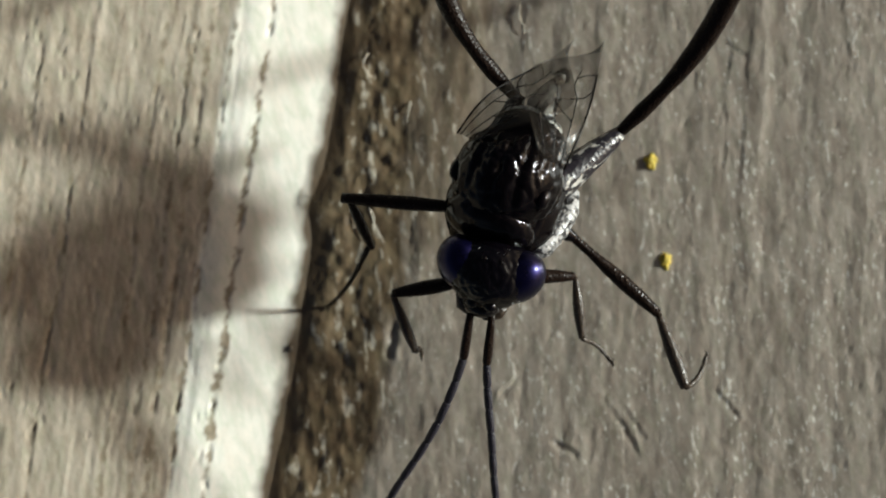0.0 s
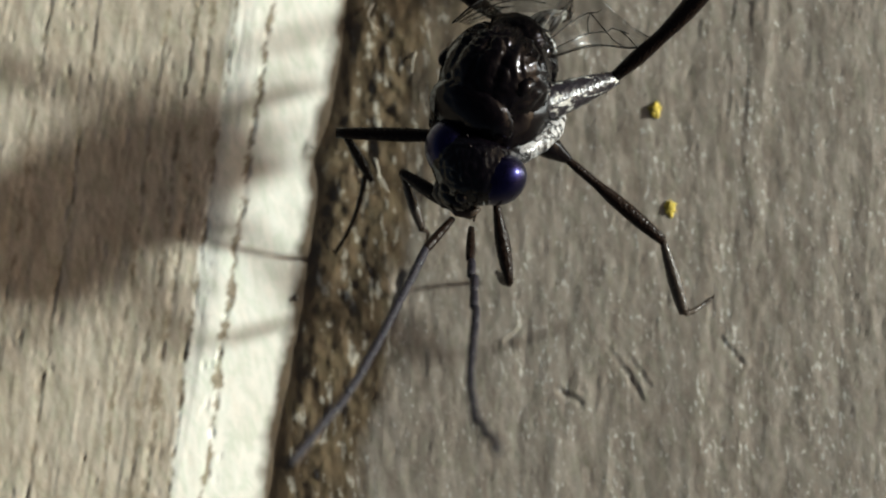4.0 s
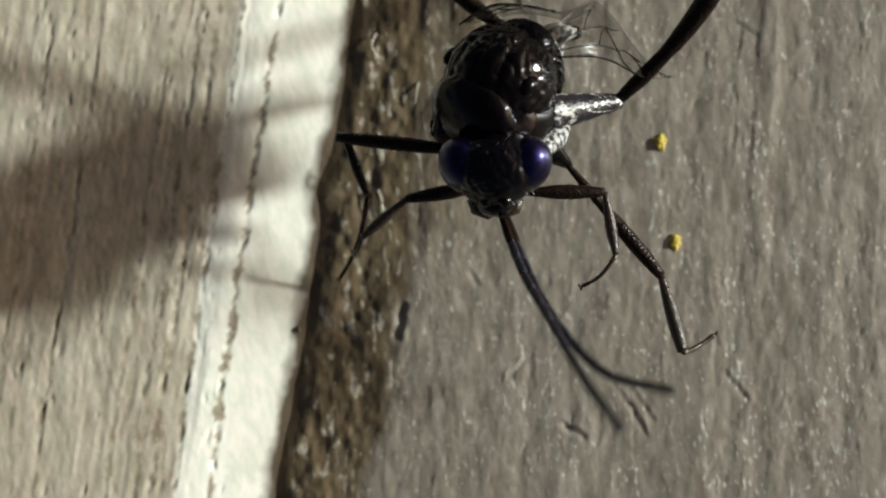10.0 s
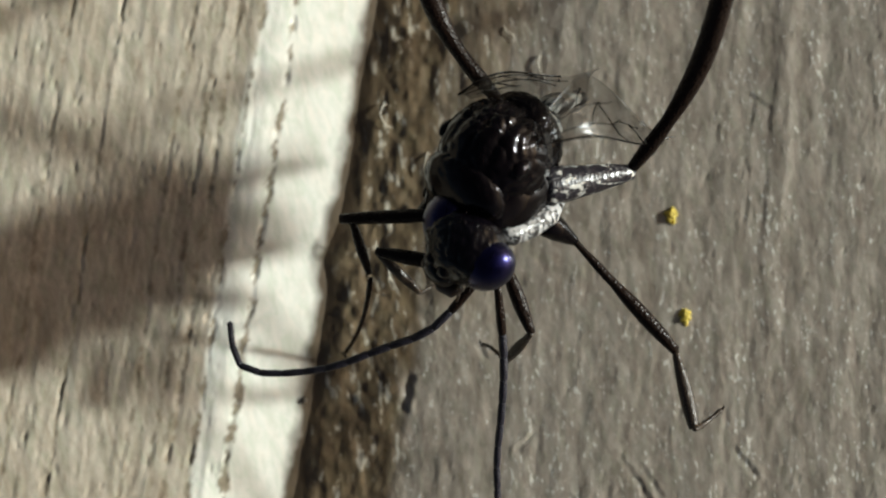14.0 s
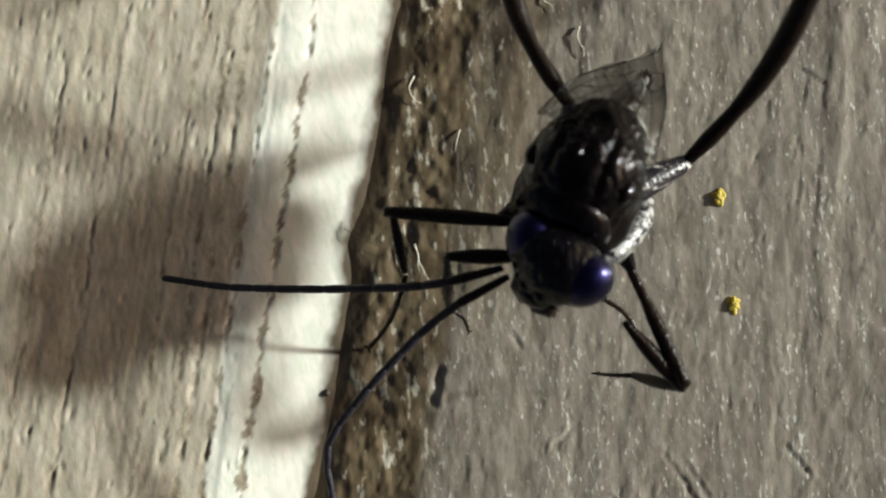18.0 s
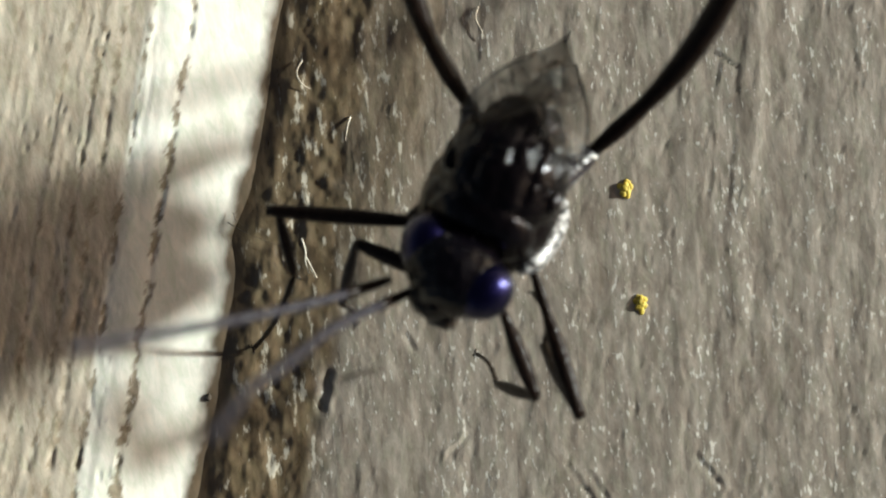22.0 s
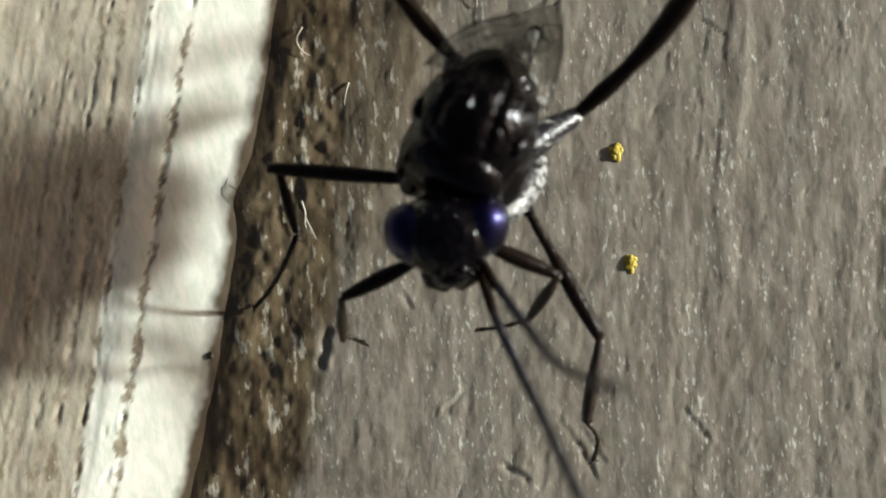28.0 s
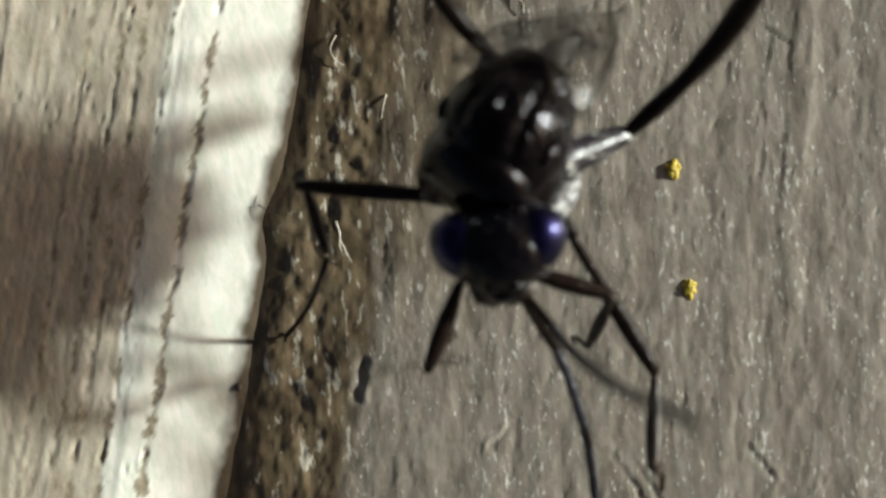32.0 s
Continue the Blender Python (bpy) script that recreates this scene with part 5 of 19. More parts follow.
    walk(limbs["front_b_tarsus"], [(0, aim(1.6,-.68,1.74,2.27,-1.2,1.22)), (1, aim(2.29,-.21,1.97,2.84,-1.02,1.79)), (2, aim(2.45,-.13,1.95,2.91,-.96,1.65)), (2.5, aim(1.83,-.85,1.91,1.99,-1.64,1.31)), (3, aim(.79,-1.23,1.91,.63,-1.83,1.13)), (3.125, aim(.5,-1.36,1.45,.45,-1.78,.54)), (3.25, aim(.25,-1.25,1.09,.32,-1.47,.12)), (3.375, aim(.06,-.99,.92,.24,-.99,.08)), (3.5, aim(-.09,-.67,.98,.19,-.46,.04)), (4, aim(.24,-.55,.89,.26,-.56,.08)), (4.5, aim(.56,-.31,.87,.36,-.51,.08)), (5.5, aim(1.04,.5,1.07,.43,-.03,.48)), (5.75, aim(1.11,.43,1.36,.32,-.11,1.06)), (6, aim(.96,.51,1.84,.08,.02,1.85)), (6.25, aim(1.18,.01,1.05,.32,-.17,.72)), (6.5, aim(1.1,-.19,.65,.43,-.07,.08)), (6.75, aim(.75,-.06,.79,.44,.35,.08)), (7, aim(.25,.34,1.38,.44,.94,.61)), (7.25, aim(.66,-.07,.98,.51,.41,.12)), (7.5, aim(.95,-.49,.95,.48,-.18,.13)), (7.75, aim(1.11,-.66,1.31,.38,-.58,.64)), (8, aim(1.16,-.4,1.91,.27,-.56,1.49)), (8.5, aim(1.59,-.15,1.9,.81,-.73,1.67)), (9, aim(1.94,.14,1.9,1.44,-.72,1.91)), (10, aim(2.01,.32,1.89,1.32,-.33,1.55)), (10.5, aim(1.99,.36,1.89,1.48,-.23,1.25)), (11, aim(1.96,.4,1.89,1.7,-.06,1.04)), (12, aim(1.94,.43,1.89,1.62,-.12,1.11)), (12.25, aim(2.01,-.03,1.25,1.72,-.36,.44)), (12.5, aim(1.68,-.07,.89,1.43,-.21,.08)), (12.75, aim(1.02,.22,.93,.81,.28,.08)), (13, aim(.19,.69,1.36,.05,.98,.41)), (13.25, aim(.14,.52,1.09,-.1,.83,.18)), (13.5, aim(.11,.29,.95,-.23,.61,.08)), (13.75, aim(.11,.06,.96,-.33,.38,.13)), (14, aim(.15,-.11,1.12,-.37,.21,.34)), (14.125, aim(.17,.05,.95,-.2,.47,.12)), (14.25, aim(.24,.25,.94,.03,.76,.11)), (14.375, aim(.32,.43,1.12,.3,1.01,.3)), (14.5, aim(.4,.51,1.44,.55,1.13,.67)), (15.5, aim(.77,.44,1.25,.78,.98,.41)), (16.5, aim(1.13,.38,1.14,1,.82,.25)), (16.625, aim(1.32,.22,.96,1.18,.4,.08)), (16.75, aim(1.51,.03,.9,1.38,-.01,.08)), (16.875, aim(1.69,-.15,.96,1.58,-.42,.1)), (17, aim(1.84,-.28,1.14,1.75,-.8,.29)), (17.5, aim(1.62,-.42,.95,1.22,-.72,.09)), (18, aim(1.48,-.46,1.15,.81,-.48,.4)), (18.5, aim(1.13,-.49,1.09,.66,-.22,.25)), (19, aim(.75,-.44,1.06,.53,.09,.24)), (20, aim(.88,-.52,1.12,.74,.06,.32)), (21, aim(1.01,-.49,1.12,.84,.11,.34)), (22, aim(1.06,-.54,1.06,.64,-.02,.32)), (22.5, aim(.93,-.45,.96,.74,0,.09)), (23, aim(.82,-.31,1.06,.89,.05,.13)), (24, aim(.42,-.46,1.12,.46,-.01,.23)), (25, aim(1.1,-.36,.98,1,-.06,.03)), (25.5, aim(1.26,-.62,.96,1.02,-.28,.08)), (26, aim(1.49,-.87,1.17,1.11,-.5,.32)), (26.25, aim(1.63,-.58,1.15,1.22,-.54,.24)), (26.5, aim(1.79,-.26,1.16,1.39,-.55,.29)), (27.5, aim(1.68,-.26,1.2,.86,-.54,.71)), (28.5, aim(1.55,-.24,1.25,.57,-.43,1.29)), (29, aim(1.68,-.25,1.23,.73,-.56,1.28)), (30, aim(1.6,-.27,1.34,.65,-.58,1.39)), (31, aim(1.54,-.44,1.46,.72,-.68,.94)), (31.5, aim(1.59,-.33,1.33,1.05,-.42,.5)), (32, aim(1.64,-.2,1.22,1.48,-.12,.24))])
    walk(limbs["middle_a_coxa"], [(0, aim(-.44,1.4,1.9,.14,1.61,1.92)), (1, aim(-.38,1.45,1.9,.15,1.58,1.91)), (2, aim(-.46,1.61,1.89,.06,1.83,1.97)), (3, aim(-.54,1.59,1.88,-.14,1.92,2.11)), (3.5, aim(-.53,1.57,1.88,-.12,2.04,2.12)), (6, aim(-.73,1.89,1.88,-.19,2.46,2.29)), (7, aim(-.89,2,1.88,-.2,2.63,2.29)), (8, aim(-.86,2.01,1.88,-.2,2.67,2.29)), (9, aim(-.83,2.01,1.88,-.19,2.59,2.29)), (10, aim(-.75,2,1.88,-.14,2.62,2.29)), (11, aim(-.72,1.98,1.88,-.16,2.65,2.29)), (12, aim(-.56,1.98,1.88,-.13,2.64,2.27)), (13, aim(-1.04,2.09,1.88,-.19,2.87,2.26)), (14, aim(-1.26,2.18,1.88,-.37,2.79,2.24)), (14.5, aim(-1.11,2.17,1.89,-.33,2.72,2.13)), (16.5, aim(-.58,1.99,1.9,.19,2.37,1.93)), (17, aim(-.69,1.83,1.9,.26,2.29,1.93)), (18, aim(-.61,1.81,1.9,.34,2.29,1.93)), (19, aim(-.47,1.82,1.9,.39,2.33,1.94)), (20, aim(-.27,1.78,1.9,.64,2.22,1.98)), (21, aim(-.27,1.71,1.9,.69,2.12,1.98)), (22, aim(-.22,1.69,1.9,.73,2.12,1.97)), (23, aim(-.18,1.68,1.9,.73,2.14,1.97)), (24, aim(.21,1.62,1.89,.79,2.03,1.97)), (25, aim(.15,1.61,1.9,.87,2.04,1.97)), (26, aim(.21,1.46,1.9,.88,1.93,1.96)), (26.5, aim(.14,1.47,1.9,.8,1.92,1.97)), (28.5, aim(-.16,1.73,1.88,.37,2.16,2.12)), (29, aim(-.14,1.73,1.88,.32,2.12,2.13)), (30, aim(-.1,1.75,1.88,.27,2.15,2.13)), (31, aim(-.13,1.75,1.88,.27,2.17,2.13)), (32, aim(-.18,1.71,1.88,.11,2.25,2.15))])
    walk(limbs["middle_a_femur"], [(0, aim(0.06,1.37,2.01,-2.06,1.56,2)), (1, aim(0.02,1.43,1.98,-2.11,1.58,2)), (2, aim(-0.07,1.58,1.98,-2.19,1.77,2)), (3, aim(-0.09,1.58,1.99,-2.21,1.69,2)), (3.5, aim(-0.06,1.58,2,-2.19,1.66,2)), (4.75, aim(-0.11,1.71,2.02,-2.21,1.87,2)), (6, aim(-0.16,1.84,2.03,-2.24,2.08,2)), (7, aim(-0.15,1.94,2.1,-2.22,2.13,2)), (8, aim(-0.14,1.95,2.09,-2.22,2.17,2)), (9, aim(-0.14,1.95,2.08,-2.23,2.19,2)), (10, aim(-0.12,1.94,2.05,-2.22,2.19,2)), (11, aim(-0.13,1.95,2.04,-2.23,2.16,2)), (12, aim(-0.12,1.98,2,-2.24,2.15,2)), (13, aim(-0.15,2.06,2.16,-2.24,2.18,2)), (14, aim(-0.21,2.23,2.27,-2.26,2.16,2)), (14.5, aim(-0.21,2.18,2.16,-2.3,2.2,2)), (15.5, aim(-0.14,2.09,2.08,-2.25,2.13,2)), (16.5, aim(-0.07,2,2.01,-2.2,2.06,2)), (17, aim(-0.04,1.8,2.05,-2.15,1.97,2)), (18, aim(0.03,1.78,2.05,-2.1,1.94,2)), (19, aim(0.08,1.81,2.02,-2.05,1.94,2)), (20, aim(0.13,1.78,1.98,-1.98,1.89,2)), (21, aim(0.19,1.7,1.99,-1.9,1.84,2)), (22, aim(0.18,1.68,1.98,-1.91,1.83,2)), (23, aim(0.21,1.68,1.97,-1.88,1.81,2)), (24, aim(0.25,1.65,1.9,-1.86,1.79,2)), (25, aim(0.28,1.63,1.92,-1.82,1.78,2)), (25.5, aim(0.37,1.55,1.93,-1.73,1.67,2)), (26, aim(0.47,1.48,1.94,-1.64,1.55,2)), (26.5, aim(0.41,1.49,1.95,-1.7,1.55,2)), (27.5, aim(0.27,1.61,1.95,-1.83,1.73,2)), (28.5, aim(0.12,1.73,1.95,-1.97,1.9,2)), (29, aim(0.13,1.73,1.95,-1.97,1.89,2)), (30, aim(0.1,1.77,1.93,-2,1.91,2)), (31, aim(0.1,1.77,1.94,-2,1.91,2)), (32, aim(0.06,1.73,1.94,-2.06,1.89,2))])
    walk(limbs["middle_a_tibia"], [(0, aim(-2.06,1.56,2,-1.78,0.87,1.5)), (1, aim(-2.11,1.58,2,-1.81,0.94,1.5)), (2, aim(-2.19,1.77,2,-1.99,1.19,1.5)), (3, aim(-2.21,1.69,2,-1.91,1.2,1.5)), (3.5, aim(-2.19,1.66,2,-1.91,1.18,1.5)), (4.75, aim(-2.21,1.87,2,-1.91,1.11,1.5)), (6, aim(-2.24,2.08,2,-2,1.2,1.5)), (7, aim(-2.22,2.13,2,-1.94,1.27,1.5)), (8, aim(-2.22,2.17,2,-1.98,1.28,1.5)), (9, aim(-2.23,2.19,2,-1.95,1.3,1.5)), (10, aim(-2.22,2.19,2,-1.93,1.3,1.5)), (11, aim(-2.23,2.16,2,-1.97,1.26,1.5)), (12, aim(-2.24,2.15,2,-1.96,1.26,1.5)), (13, aim(-2.24,2.18,2,-1.99,1.27,1.5)), (14, aim(-2.26,2.16,2,-2.01,1.23,1.5)), (14.5, aim(-2.3,2.2,2,-2.03,1.27,1.5)), (15.5, aim(-2.25,2.13,2,-1.96,1.28,1.5)), (16.5, aim(-2.2,2.06,2,-1.94,1.39,1.5)), (17, aim(-2.15,1.97,2,-1.98,1.21,1.5)), (18, aim(-2.1,1.94,2,-1.94,1.01,1.5)), (19, aim(-2.05,1.94,2,-1.94,1.2,1.5)), (20, aim(-1.98,1.89,2,-1.82,1.05,1.5)), (21, aim(-1.9,1.84,2,-1.75,1.04,1.5)), (22, aim(-1.91,1.83,2,-1.77,0.96,1.5)), (23, aim(-1.88,1.81,2,-1.73,0.95,1.5)), (24, aim(-1.86,1.79,2,-1.72,0.97,1.5)), (25, aim(-1.82,1.78,2,-1.79,0.86,1.5)), (25.5, aim(-1.73,1.67,2,-1.69,0.89,1.5)), (26, aim(-1.64,1.55,2,-1.61,1.02,1.5)), (26.5, aim(-1.7,1.55,2,-1.65,0.93,1.5)), (27.5, aim(-1.83,1.73,2,-1.69,0.89,1.5)), (28.5, aim(-1.97,1.9,2,-1.78,0.99,1.5)), (29, aim(-1.97,1.89,2,-1.78,0.99,1.5)), (30, aim(-2,1.91,2,-1.79,0.99,1.5)), (31, aim(-2,1.91,2,-1.78,1,1.5)), (32, aim(-2.06,1.89,2,-1.83,0.98,1.5))])
    walk(limbs["middle_a_tarsus"], [(0, aim(-1.78,0.87,1.5,-2.67,-0.17,-0.03)), (1, aim(-1.81,0.94,1.5,-2.67,-0.17,-0.03)), (2, aim(-1.99,1.19,1.5,-2.67,-0.17,-0.03)), (3, aim(-1.91,1.2,1.5,-2.67,-0.17,-0.03)), (3.5, aim(-1.91,1.18,1.5,-2.67,-0.17,-0.03)), (4.75, aim(-1.91,1.11,1.5,-2.67,-0.17,-0.03)), (6, aim(-2,1.2,1.5,-2.67,-0.17,-0.03)), (7, aim(-1.94,1.27,1.5,-2.67,-0.17,-0.03)), (8, aim(-1.98,1.28,1.5,-2.67,-0.17,-0.03)), (9, aim(-1.95,1.3,1.5,-2.67,-0.17,-0.03)), (10, aim(-1.93,1.3,1.5,-2.67,-0.17,-0.03)), (11, aim(-1.97,1.26,1.5,-2.67,-0.17,-0.03)), (12, aim(-1.96,1.26,1.5,-2.67,-0.17,-0.03)), (13, aim(-1.99,1.27,1.5,-2.67,-0.17,-0.03)), (14, aim(-2.01,1.23,1.5,-2.67,-0.17,-0.03)), (14.5, aim(-2.03,1.27,1.5,-2.67,-0.17,-0.03)), (15.5, aim(-1.96,1.28,1.5,-2.67,-0.17,-0.03)), (16.5, aim(-1.94,1.39,1.5,-2.67,-0.17,-0.03)), (17, aim(-1.98,1.21,1.5,-2.67,-0.17,-0.03)), (18, aim(-1.94,1.01,1.5,-2.67,-0.17,-0.03)), (19, aim(-1.94,1.2,1.5,-2.67,-0.17,-0.03)), (20, aim(-1.82,1.05,1.5,-2.67,-0.17,-0.03)), (21, aim(-1.75,1.04,1.5,-2.67,-0.17,-0.03)), (22, aim(-1.77,0.96,1.5,-2.67,-0.17,-0.03)), (23, aim(-1.73,0.95,1.5,-2.67,-0.17,-0.03)), (24, aim(-1.72,0.97,1.5,-2.67,-0.17,-0.03)), (25, aim(-1.79,0.86,1.5,-2.67,-0.17,-0.03)), (25.5, aim(-1.69,0.89,1.5,-2.67,-0.17,-0.03)), (26, aim(-1.61,1.02,1.5,-2.67,-0.17,-0.03)), (26.5, aim(-1.65,0.93,1.5,-2.67,-0.17,-0.03)), (27.5, aim(-1.69,0.89,1.5,-2.67,-0.17,-0.03)), (28.5, aim(-1.78,0.99,1.5,-2.67,-0.17,-0.03)), (29, aim(-1.78,0.99,1.5,-2.67,-0.17,-0.03)), (30, aim(-1.79,0.99,1.5,-2.67,-0.17,-0.03)), (31, aim(-1.78,1,1.5,-2.67,-0.17,-0.03)), (32, aim(-1.83,0.98,1.5,-2.67,-0.17,-0.03))])
    walk(limbs["middle_b_coxa"], [(0, aim(1.52,.91,1.68,.68,1.39,2.04)), (1, aim(1.5,.99,1.68,.69,1.36,2.04)), (2, aim(1.43,1.15,1.68,.6,1.61,2.1)), (3, aim(1.38,1.23,1.68,.37,1.67,2.29)), (3.5, aim(1.38,1.22,1.68,.39,1.79,2.31)), (6, aim(1.34,1.7,1.67,.3,2.22,2.53)), (7, aim(1.33,1.74,1.67,.29,2.39,2.53)), (8, aim(1.33,1.7,1.67,.3,2.43,2.53)), (9, aim(1.32,1.76,1.67,.3,2.35,2.53)), (10, aim(1.31,1.76,1.67,.35,2.38,2.53)), (11, aim(1.35,1.75,1.67,.33,2.41,2.53)), (12, aim(1.36,1.73,1.67,.36,2.4,2.52)), (13, aim(1.4,1.61,1.68,.3,2.63,2.5)), (14, aim(1.25,1.81,1.67,.09,2.5,2.49)), (14.5, aim(1.23,1.83,1.68,.14,2.45,2.37)), (16.5, aim(1.61,1.51,1.79,.71,2.12,2.09)), (17, aim(1.41,1.18,1.79,.79,2.04,2.07)), (18, aim(1.39,1.11,1.79,.87,2.04,2.04)), (19, aim(1.4,1.12,1.79,.93,2.08,2.02)), (20, aim(1.86,1.68,1.79,1.18,1.96,1.96)), (21, aim(1.97,1.7,1.79,1.23,1.87,1.96)), (22, aim(1.56,1,1.79,1.27,1.88,1.96)), (23, aim(1.96,1.09,1.79,1.28,1.9,1.96)), (24, aim(1.54,.86,1.79,1.35,1.81,1.96)), (25, aim(1.97,1.4,1.79,1.43,1.83,1.96)), (26, aim(2.02,1.23,1.79,1.46,1.76,1.96)), (26.5, aim(2.06,.74,1.79,1.37,1.73,1.97)), (28.5, aim(1.52,1.32,1.78,.91,1.92,2.2)), (29, aim(1.53,1.31,1.78,.86,1.88,2.22)), (30, aim(1.53,1.28,1.78,.81,1.9,2.22)), (31, aim(1.47,1.35,1.78,.82,1.93,2.22)), (32, aim(1.41,1.26,1.78,.64,1.99,2.26))])
    walk(limbs["middle_b_femur"], [(0, aim(.99,1.38,1.77,2.84,-.29,1.5)), (1, aim(1.03,1.35,1.76,2.97,-.2,1.5)), (2, aim(.98,1.46,1.75,3.01,.03,1.5)), (3, aim(.96,1.57,1.75,2.86,-.03,1.5)), (3.5, aim(.96,1.56,1.75,2.87,-.03,1.5)), (6, aim(1.18,1.87,1.72,2.8,-.02,1.5)), (7, aim(1.18,1.89,1.72,2.8,-0,1.5)), (8, aim(1.16,1.89,1.72,2.78,-.01,1.5)), (9, aim(1.18,1.9,1.71,2.75,-.02,1.5)), (10, aim(1.16,1.91,1.71,2.76,-0,1.5)), (11, aim(1.18,1.93,1.72,2.78,.02,1.5)), (12, aim(1.17,1.94,1.72,2.79,.06,1.5)), (13, aim(1.11,1.93,1.74,2.8,.1,1.5)), (14, aim(1.13,1.93,1.71,2.82,.11,1.5)), (14.5, aim(1.12,1.93,1.71,2.8,.08,1.5)), (15, aim(1.22,1.95,1.72,2.6,-.13,1.62)), (15.5, aim(1.31,1.97,1.73,2.38,-.29,1.75)), (16, aim(1.41,1.99,1.74,2.12,-.4,1.88)), (16.5, aim(1.5,2.01,1.75,1.85,-.45,2)), (16.75, aim(1.34,2.1,1.71,1.78,-.34,2)), (17, aim(1.17,2.19,1.67,1.71,-.23,2)), (17.25, aim(1.16,2.07,1.68,1.82,-.32,2)), (17.5, aim(1.14,1.95,1.7,1.93,-.4,2)), (17.75, aim(1.12,1.83,1.72,2.04,-.48,2)), (18, aim(1.1,1.71,1.73,2.14,-.55,2)), (19, aim(1.06,2.35,1.6,1.71,-.03,2)), (20, aim(1.84,2.66,1.67,1.76,.18,2)), (20.25, aim(1.86,2.75,1.65,1.8,.28,2)), (20.5, aim(1.89,2.84,1.62,1.84,.37,2)), (20.75, aim(1.91,2.94,1.59,1.87,.47,2)), (21, aim(1.93,3.03,1.57,1.91,.56,2)), (21.25, aim(1.8,2.64,1.62,1.98,.17,2)), (21.5, aim(1.67,2.25,1.66,2.05,-.2,2)), (21.75, aim(1.54,1.86,1.71,2.11,-.56,2)), (22, aim(1.41,1.47,1.76,2.17,-.9,2)), (23, aim(1.81,1.59,1.75,2.41,-.82,2)), (24, aim(1.39,1.4,1.75,2.09,-.99,2)), (24.5, aim(1.56,2.19,1.6,2.07,-.23,2)), (25, aim(1.73,2.98,1.44,2.04,.56,2)), (26, aim(1.9,2.24,1.67,2.11,-.23,2)), (26.125, aim(1.73,2.19,1.63,2.24,-.23,2.01)), (26.25, aim(1.57,2.13,1.58,2.36,-.2,2.01)), (26.375, aim(1.4,2.07,1.54,2.47,-.14,2.01)), (26.5, aim(1.23,2.02,1.5,2.57,-.04,2)), (27, aim(1.27,1.9,1.58,2.58,-.2,1.9)), (27.5, aim(1.3,1.79,1.66,2.58,-.35,1.8)), (28, aim(1.34,1.68,1.74,2.58,-.49,1.7)), (28.5, aim(1.37,1.57,1.82,2.57,-.62,1.6)), (29, aim(1.37,1.54,1.82,2.65,-.59,1.6)), (30, aim(1.28,1.65,1.84,2.61,-.45,1.6)), (31, aim(1.28,1.63,1.83,2.57,-.5,1.6)), (32, aim(1.17,1.61,1.84,2.49,-.5,1.6))])
